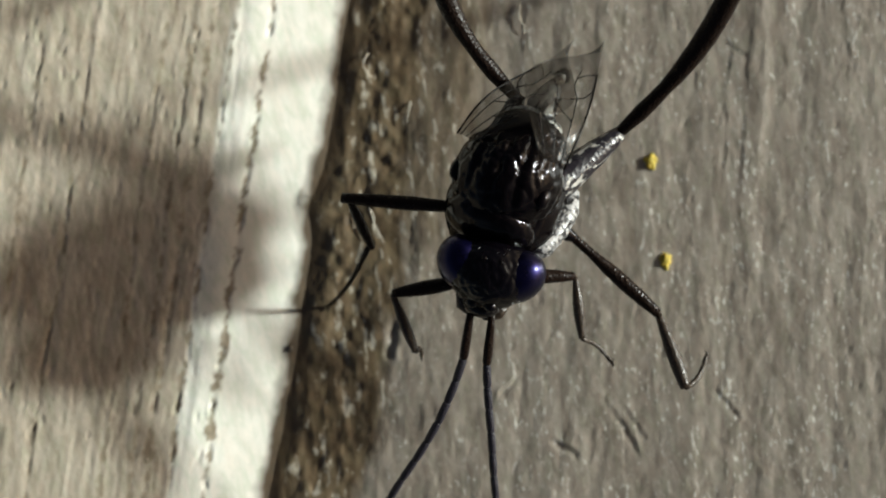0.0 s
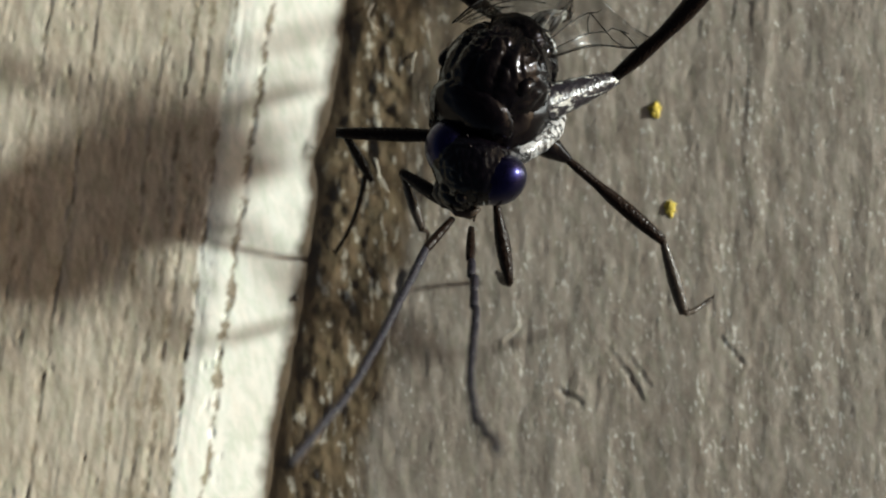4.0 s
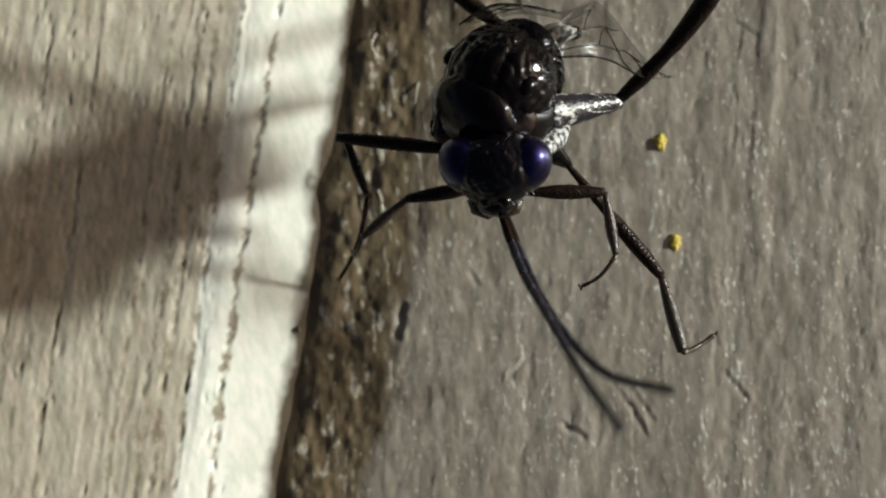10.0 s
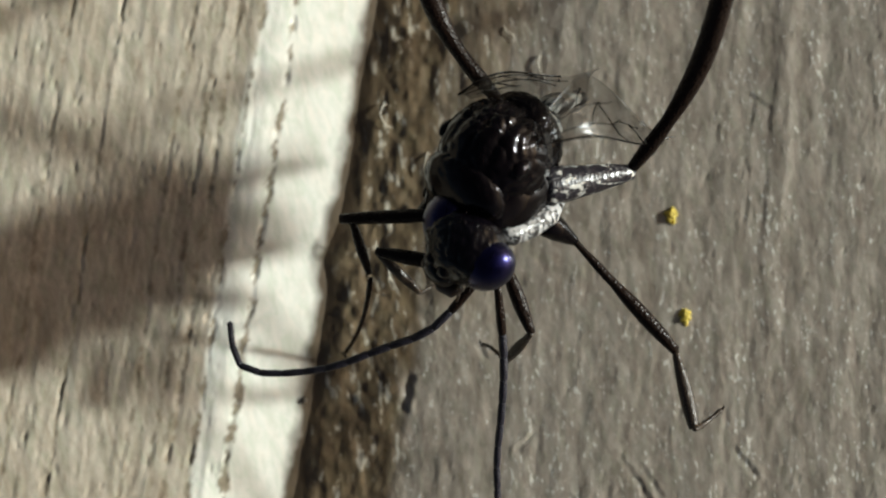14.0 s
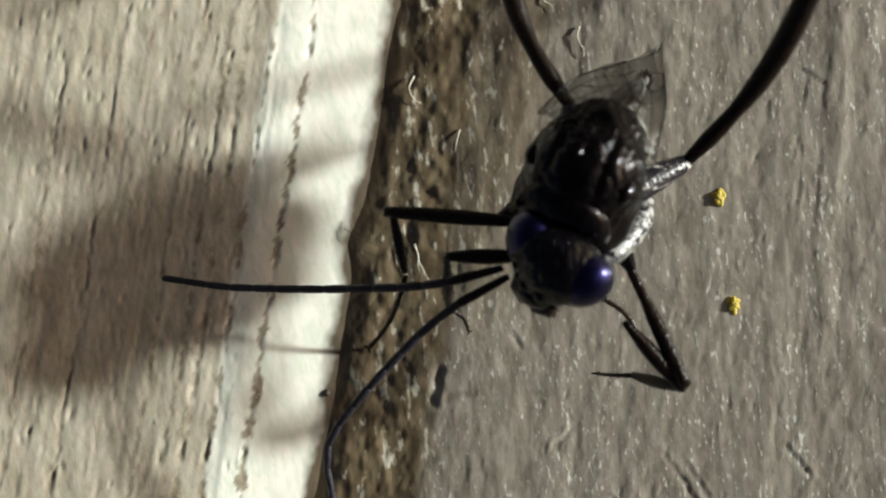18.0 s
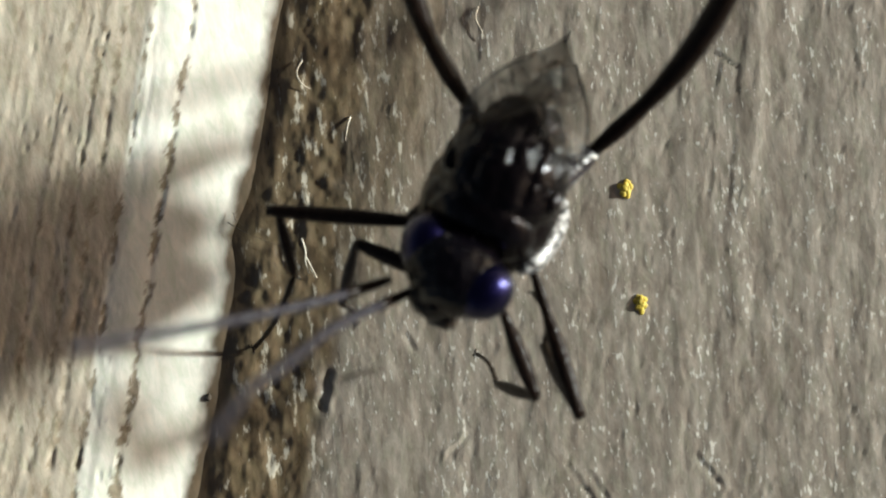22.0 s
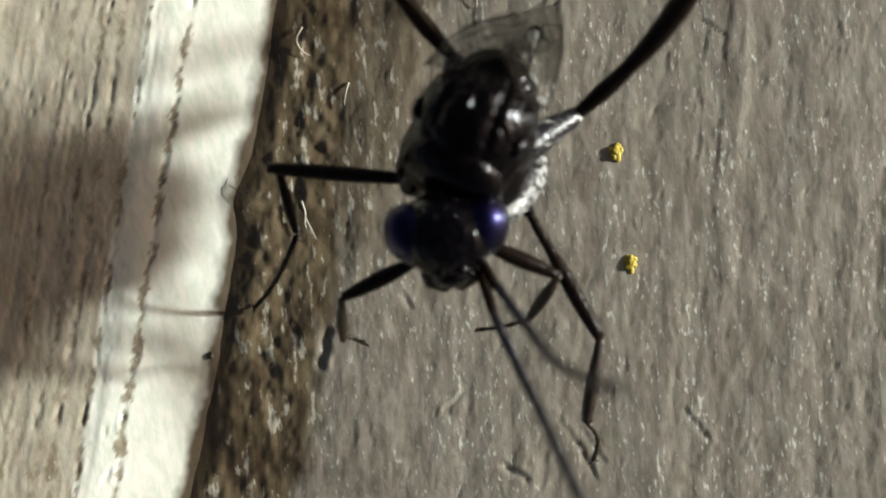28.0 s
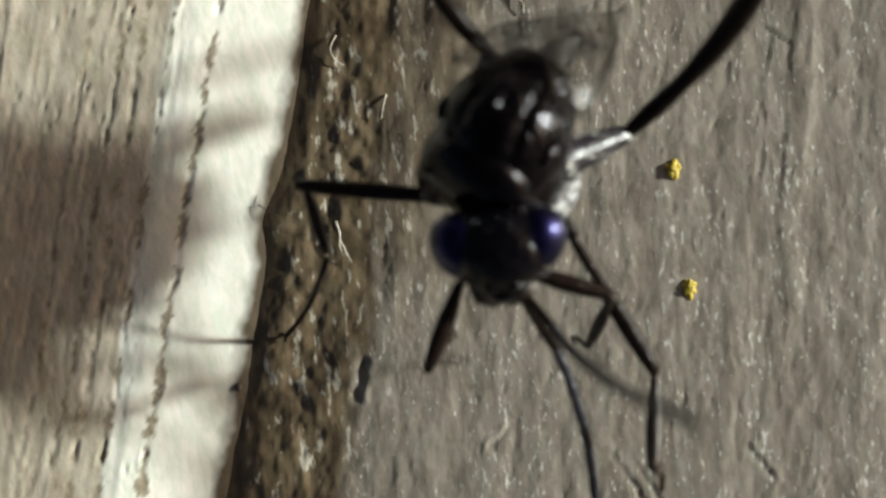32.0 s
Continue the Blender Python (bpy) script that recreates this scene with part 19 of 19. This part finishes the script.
    walk(antenna_b[11], [(0, aim(.34,-4.69,.78,.37,-5.05,.66)), (0.5, aim(.68,-4.66,.79,.73,-5.02,.68)), (1, aim(2.25,-4.15,.8,2.45,-4.45,.69)), (1.125, aim(2.52,-4.22,2.16,2.78,-4.5,2.17)), (1.25, aim(2.58,-3.93,3.53,2.87,-4.14,3.67)), (1.375, aim(2.45,-3.3,4.79,2.72,-3.41,5.04)), (1.5, aim(2.12,-2.38,5.82,2.33,-2.38,6.14)), (1.65, aim(1.63,-2.48,6.02,1.78,-2.56,6.37)), (1.8, aim(1.12,-2.55,6.17,1.19,-2.71,6.51)), (2, aim(3.93,-2.56,1.26,4.3,-2.54,1.18)), (2.1, aim(3.5,-3.11,2.67,3.87,-3.17,2.73)), (2.2, aim(2.71,-3.3,4.04,3.02,-3.42,4.23)), (2.4, aim(.41,-2.53,6.06,.46,-2.71,6.4)), (3, aim(-.51,-2.79,5.91,-.6,-2.97,6.24)), (3.3, aim(-.77,-2.57,6.04,-.69,-2.75,6.37)), (3.5, aim(-.46,-2.44,6.28,-.4,-2.59,6.63)), (5.5, aim(.62,-2.42,5.54,.86,-2.52,5.82)), (5.625, aim(1.47,-2.86,4.65,1.78,-2.98,4.86)), (5.75, aim(2.22,-3.02,3.57,2.57,-3.14,3.68)), (5.875, aim(2.79,-2.86,2.38,3.15,-2.98,2.39)), (6, aim(3.13,-2.41,1.18,3.49,-2.51,1.09)), (6.5, aim(3.38,-1.7,1.22,3.76,-1.66,1.14)), (6.625, aim(2.73,-2.28,2.4,3.12,-2.3,2.42)), (6.75, aim(1.81,-2.53,3.56,2.16,-2.61,3.68)), (6.875, aim(.68,-2.42,4.6,.97,-2.55,4.81)), (7, aim(-.55,-1.95,5.41,-.35,-2.12,5.69)), (7.25, aim(-.6,-1.88,5.75,-.52,-2.06,6.08)), (7.5, aim(-.64,-1.75,6.03,-.71,-1.92,6.37)), (7.75, aim(.87,-.33,6.66,.88,-.43,7.03)), (8, aim(2.3,1.3,6.74,2.39,1.28,7.12)), (8.125, aim(2.41,.47,6.55,2.42,.41,6.92)), (8.25, aim(2.47,-.32,6.22,2.41,-.43,6.57)), (8.375, aim(2.48,-1.06,5.77,2.35,-1.2,6.08)), (8.5, aim(2.42,-1.72,5.21,2.23,-1.89,5.47)), (8.75, aim(2.4,-1.67,5.53,2.27,-1.86,5.82)), (9, aim(2.37,-1.59,5.82,2.3,-1.8,6.13)), (9.5, aim(1.74,-1.49,5.97,1.73,-1.7,6.3)), (9.75, aim(1.79,-1.44,5.99,1.89,-1.56,6.34)), (10, aim(1.81,-1.35,5.93,2.02,-1.37,6.26)), (10.5, aim(2.27,-.84,6.06,2.46,-.82,6.4)), (11, aim(2.53,-.26,6.33,2.67,-.27,6.69)), (11.5, aim(2.36,-.38,6.17,2.53,-.37,6.52)), (11.75, aim(2.18,-.96,6.15,2.25,-1.05,6.52)), (12, aim(1.96,-1.5,6.05,1.93,-1.69,6.38)), (12.5, aim(1.73,-1.26,5.96,1.74,-1.47,6.29)), (12.625, aim(1.11,-2.28,5.04,1.1,-2.57,5.29)), (12.75, aim(.37,-2.89,3.83,.36,-3.25,3.97)), (12.875, aim(-.41,-3.02,2.45,-.44,-3.4,2.47)), (13, aim(-1.18,-2.64,1.05,-1.22,-3.01,.95)), (13.125, aim(-1.17,-2.85,2.46,-1.2,-3.23,2.49)), (13.25, aim(-1.09,-2.64,3.85,-1.1,-2.99,4)), (13.375, aim(-.94,-2.02,5.1,-.94,-2.31,5.36)), (13.5, aim(-.73,-1.07,6.09,-.72,-1.26,6.43)), (13.625, aim(-.6,-2.27,5.03,-.59,-2.56,5.29)), (13.75, aim(-.42,-3.07,3.69,-.41,-3.43,3.83)), (13.875, aim(-.21,-3.41,2.2,-.2,-3.79,2.2)), (14, aim(.02,-3.25,.71,.03,-3.61,.59)), (14.125, aim(-.18,-3.42,2.39,-.17,-3.81,2.42)), (14.25, aim(-.36,-2.97,4.06,-.35,-3.32,4.23)), (14.375, aim(-.51,-1.94,5.49,-.5,-2.2,5.78)), (14.5, aim(-.6,-.46,6.49,-.59,-.58,6.86)), (15, aim(-2.41,-.74,5.79,-2.56,-.89,6.11)), (15.5, aim(-3.89,-.66,4.52,-4.17,-.81,4.74)), (16, aim(-4.8,-.24,2.89,-5.16,-.36,2.96)), (16.5, aim(-5.01,.45,1.17,-5.38,.38,1.08)), (17, aim(-5.07,1.31,1.19,-5.44,1.33,1.1)), (17.5, aim(-4.99,1.21,1.19,-5.36,1.21,1.1)), (18, aim(-5.02,.87,1.19,-5.39,.92,1.1)), (18.25, aim(-5.14,.79,2.49,-5.52,.81,2.53)), (18.5, aim(-4.9,.73,3.78,-5.25,.73,3.94)), (18.75, aim(-4.3,.71,4.95,-4.58,.68,5.21)), (19, aim(-3.41,.72,5.9,-3.59,.68,6.24)), (20, aim(-2.97,.44,6.2,-3.11,.36,6.56)), (20.25, aim(-3.96,.03,5.24,-4.2,-.08,5.52)), (20.5, aim(-4.62,-.28,4,-4.94,-.42,4.18)), (20.75, aim(-4.89,-.46,2.59,-5.24,-.61,2.64)), (21, aim(-4.73,-.51,1.16,-5.08,-.65,1.07)), (21.25, aim(-4.85,-.52,2.66,-5.21,-.65,2.71)), (21.5, aim(-4.51,-.38,4.12,-4.82,-.49,4.31)), (21.75, aim(-3.74,-.11,5.39,-3.97,-.18,5.69)), (22, aim(-2.62,.27,6.34,-2.73,.24,6.7)), (22.5, aim(-2.51,.72,6.22,-2.65,.71,6.58)), (23, aim(-2.35,-.13,6.3,-2.48,-.12,6.66)), (23.5, aim(-1.15,-.32,6.61,-1.19,-.41,6.99)), (24, aim(-1.91,-.34,6.16,-2.05,-.37,6.52)), (24.125, aim(-2.84,-.73,5.24,-2.93,-.92,5.55)), (24.25, aim(-3.46,-.96,4.01,-3.48,-1.27,4.22)), (24.375, aim(-3.7,-1,2.61,-3.65,-1.37,2.68)), (24.5, aim(-3.56,-.83,1.18,-3.44,-1.18,1.08)), (24.625, aim(-3.67,-1.12,2.57,-3.61,-1.5,2.63)), (24.75, aim(-3.4,-1.22,3.94,-3.41,-1.55,4.14)), (24.875, aim(-2.77,-1.11,5.15,-2.85,-1.34,5.45)), (25, aim(-1.84,-.83,6.08,-1.98,-.91,6.43)), (25.125, aim(-1.3,-.95,6.18,-1.34,-.97,6.56)), (25.25, aim(-.73,-1.05,6.18,-.67,-1.01,6.56)), (25.375, aim(-.16,-1.11,6.08,-.01,-1.01,6.42)), (25.5, aim(.38,-1.15,5.88,.61,-1.01,6.15)), (25.625, aim(.75,-2.78,4.91,1.05,-2.83,5.15)), (25.75, aim(1.14,-3.93,3.53,1.42,-4.16,3.67)), (25.875, aim(1.51,-4.45,1.96,1.69,-4.79,1.95)), (26, aim(1.81,-4.25,.43,1.84,-4.61,.28)), (26.125, aim(2.05,-4.53,2.21,2.12,-4.91,2.22)), (26.25, aim(2.16,-4.11,3.99,2.26,-4.43,4.17)), (26.375, aim(2.12,-3.04,5.52,2.23,-3.24,5.82)), (26.5, aim(1.93,-1.48,6.55,2.03,-1.52,6.92)), (28.5, aim(2.24,-.7,6.57,2.35,-.71,6.94)), (29, aim(2.56,-.72,6.43,2.69,-.72,6.8)), (29.5, aim(2.36,-.66,6.56,2.47,-.68,6.93)), (30, aim(2.11,-.93,6.5,2.19,-1.01,6.87)), (30.5, aim(2.18,-.49,6.61,2.27,-.52,6.99)), (31, aim(2.04,-1.11,6.44,2.14,-1.18,6.81)), (31.5, aim(1.82,-.59,6.67,1.89,-.64,7.04)), (32, aim(2.14,-.61,6.64,2.21,-.64,7.01))])
    walk(antenna_b[12], [(0, aim(.37,-5.05,.66,.4,-5.42,.54)), (0.5, aim(.73,-5.02,.68,.77,-5.38,.56)), (1, aim(2.45,-4.45,.69,2.66,-4.76,.57)), (1.125, aim(2.78,-4.5,2.17,3.06,-4.77,2.19)), (1.25, aim(2.87,-4.14,3.67,3.17,-4.33,3.81)), (1.375, aim(2.72,-3.41,5.04,3,-3.5,5.28)), (1.5, aim(2.33,-2.38,6.14,2.55,-2.35,6.46)), (1.65, aim(1.78,-2.56,6.37,1.93,-2.63,6.71)), (1.8, aim(1.19,-2.71,6.51,1.27,-2.87,6.86)), (2, aim(4.3,-2.54,1.18,4.68,-2.5,1.1)), (2.1, aim(3.87,-3.17,2.73,4.25,-3.21,2.79)), (2.2, aim(3.02,-3.42,4.23,3.34,-3.53,4.42)), (2.4, aim(.46,-2.71,6.4,.51,-2.89,6.74)), (3, aim(-.6,-2.97,6.24,-.73,-3.11,6.57)), (3.3, aim(-.69,-2.75,6.37,-.6,-2.92,6.7)), (3.5, aim(-.4,-2.59,6.63,-.35,-2.75,6.98)), (5.5, aim(.86,-2.52,5.82,1.09,-2.63,6.11)), (5.625, aim(1.78,-2.98,4.86,2.08,-3.1,5.07)), (5.75, aim(2.57,-3.14,3.68,2.91,-3.27,3.8)), (5.875, aim(3.15,-2.98,2.39,3.52,-3.1,2.41)), (6, aim(3.49,-2.51,1.09,3.85,-2.63,1.01)), (6.5, aim(3.76,-1.66,1.14,4.13,-1.63,1.06)), (6.625, aim(3.12,-2.3,2.42,3.5,-2.32,2.44)), (6.75, aim(2.16,-2.61,3.68,2.52,-2.68,3.8)), (6.875, aim(.97,-2.55,4.81,1.28,-2.66,5.01)), (7, aim(-.35,-2.12,5.69,-.12,-2.26,5.96)), (7.25, aim(-.52,-2.06,6.08,-.43,-2.23,6.41)), (7.5, aim(-.71,-1.92,6.37,-.77,-2.09,6.71)), (7.75, aim(.88,-.43,7.03,.89,-.53,7.4)), (8, aim(2.39,1.28,7.12,2.47,1.26,7.49)), (8.125, aim(2.42,.41,6.92,2.4,.37,7.3)), (8.25, aim(2.41,-.43,6.57,2.27,-.49,6.92)), (8.375, aim(2.35,-1.2,6.08,2.11,-1.28,6.37)), (8.5, aim(2.23,-1.89,5.47,1.91,-1.97,5.67)), (8.75, aim(2.27,-1.86,5.82,2.04,-2.01,6.08)), (9, aim(2.3,-1.8,6.13,2.17,-2,6.43)), (9.5, aim(1.73,-1.7,6.3,1.73,-1.91,6.62)), (9.75, aim(1.89,-1.56,6.34,2,-1.68,6.69)), (10, aim(2.02,-1.37,6.26,2.22,-1.39,6.58)), (10.5, aim(2.46,-.82,6.4,2.64,-.8,6.73)), (11, aim(2.67,-.27,6.69,2.81,-.28,7.05)), (11.5, aim(2.53,-.37,6.52,2.7,-.37,6.87)), (11.75, aim(2.25,-1.05,6.52,2.31,-1.16,6.88)), (12, aim(1.93,-1.69,6.38,1.88,-1.88,6.71)), (12.5, aim(1.74,-1.47,6.29,1.75,-1.67,6.61)), (12.625, aim(1.1,-2.57,5.29,1.11,-2.87,5.54)), (12.75, aim(.36,-3.25,3.97,.34,-3.6,4.11)), (12.875, aim(-.44,-3.4,2.47,-.47,-3.79,2.49)), (13, aim(-1.22,-3.01,.95,-1.25,-3.38,.85)), (13.125, aim(-1.2,-3.23,2.49,-1.22,-3.62,2.51)), (13.25, aim(-1.1,-2.99,4,-1.12,-3.34,4.15)), (13.375, aim(-.94,-2.31,5.36,-.94,-2.59,5.61)), (13.5, aim(-.72,-1.26,6.43,-.71,-1.44,6.76)), (13.625, aim(-.59,-2.56,5.29,-.58,-2.85,5.54)), (13.75, aim(-.41,-3.43,3.83,-.4,-3.79,3.96)), (13.875, aim(-.2,-3.79,2.2,-.19,-4.18,2.21)), (14, aim(.03,-3.61,.59,.03,-3.98,.46)), (14.125, aim(-.17,-3.81,2.42,-.17,-4.19,2.44)), (14.25, aim(-.35,-3.32,4.23,-.34,-3.66,4.4)), (14.375, aim(-.5,-2.2,5.78,-.49,-2.45,6.07)), (14.5, aim(-.59,-.58,6.86,-.59,-.71,7.22)), (15, aim(-2.56,-.89,6.11,-2.71,-1.05,6.43)), (15.5, aim(-4.17,-.81,4.74,-4.45,-.97,4.95)), (16, aim(-5.16,-.36,2.96,-5.51,-.48,3.03)), (16.5, aim(-5.38,.38,1.08,-5.75,.32,.99)), (17, aim(-5.44,1.33,1.1,-5.82,1.35,1.02)), (17.5, aim(-5.36,1.21,1.1,-5.74,1.21,1.02)), (18, aim(-5.39,.92,1.1,-5.76,.97,1.02)), (18.25, aim(-5.52,.81,2.53,-5.91,.84,2.57)), (18.5, aim(-5.25,.73,3.94,-5.6,.73,4.1)), (18.75, aim(-4.58,.68,5.21,-4.87,.66,5.47)), (19, aim(-3.59,.68,6.24,-3.77,.63,6.57)), (20, aim(-3.11,.36,6.56,-3.24,.29,6.91)), (20.25, aim(-4.2,-.08,5.52,-4.44,-.19,5.8)), (20.5, aim(-4.94,-.42,4.18,-5.25,-.55,4.35)), (20.75, aim(-5.24,-.61,2.64,-5.6,-.75,2.69)), (21, aim(-5.08,-.65,1.07,-5.43,-.78,.98)), (21.25, aim(-5.21,-.65,2.71,-5.56,-.78,2.77)), (21.5, aim(-4.82,-.49,4.31,-5.14,-.6,4.5)), (21.75, aim(-3.97,-.18,5.69,-4.2,-.25,5.99)), (22, aim(-2.73,.24,6.7,-2.85,.22,7.07)), (22.5, aim(-2.65,.71,6.58,-2.81,.7,6.93)), (23, aim(-2.48,-.12,6.66,-2.61,-.11,7.02)), (23.5, aim(-1.19,-.41,6.99,-1.23,-.5,7.36)), (24, aim(-2.05,-.37,6.52,-2.2,-.4,6.88)), (24.125, aim(-2.93,-.92,5.55,-2.99,-1.11,5.88)), (24.25, aim(-3.48,-1.27,4.22,-3.44,-1.58,4.45)), (24.375, aim(-3.65,-1.37,2.68,-3.52,-1.72,2.76)), (24.5, aim(-3.44,-1.18,1.08,-3.26,-1.51,1)), (24.625, aim(-3.61,-1.5,2.63,-3.49,-1.85,2.7)), (24.75, aim(-3.41,-1.55,4.14,-3.38,-1.87,4.35)), (24.875, aim(-2.85,-1.34,5.45,-2.91,-1.56,5.76)), (25, aim(-1.98,-.91,6.43,-2.12,-.99,6.78)), (25.125, aim(-1.34,-.97,6.56,-1.38,-1,6.95)), (25.25, aim(-.67,-1.01,6.56,-.62,-.98,6.94)), (25.375, aim(-.01,-1.01,6.42,.14,-.93,6.76)), (25.5, aim(.61,-1.01,6.15,.85,-.88,6.43)), (25.625, aim(1.05,-2.83,5.15,1.34,-2.89,5.39)), (25.75, aim(1.42,-4.16,3.67,1.69,-4.4,3.8)), (25.875, aim(1.69,-4.79,1.95,1.87,-5.13,1.94)), (26, aim(1.84,-4.61,.28,1.87,-4.96,.14)), (26.125, aim(2.12,-4.91,2.22,2.19,-5.28,2.24)), (26.25, aim(2.26,-4.43,4.17,2.36,-4.76,4.35)), (26.375, aim(2.23,-3.24,5.82,2.34,-3.45,6.13)), (26.5, aim(2.03,-1.52,6.92,2.13,-1.57,7.29)), (28.5, aim(2.35,-.71,6.94,2.46,-.73,7.31)), (29, aim(2.69,-.72,6.8,2.82,-.73,7.16)), (29.5, aim(2.47,-.68,6.93,2.57,-.71,7.29)), (30, aim(2.19,-1.01,6.87,2.27,-1.09,7.23)), (30.5, aim(2.27,-.52,6.99,2.36,-.56,7.36)), (31, aim(2.14,-1.18,6.81,2.23,-1.25,7.17)), (31.5, aim(1.89,-.64,7.04,1.95,-.7,7.42)), (32, aim(2.21,-.64,7.01,2.29,-.67,7.39))])

motions()
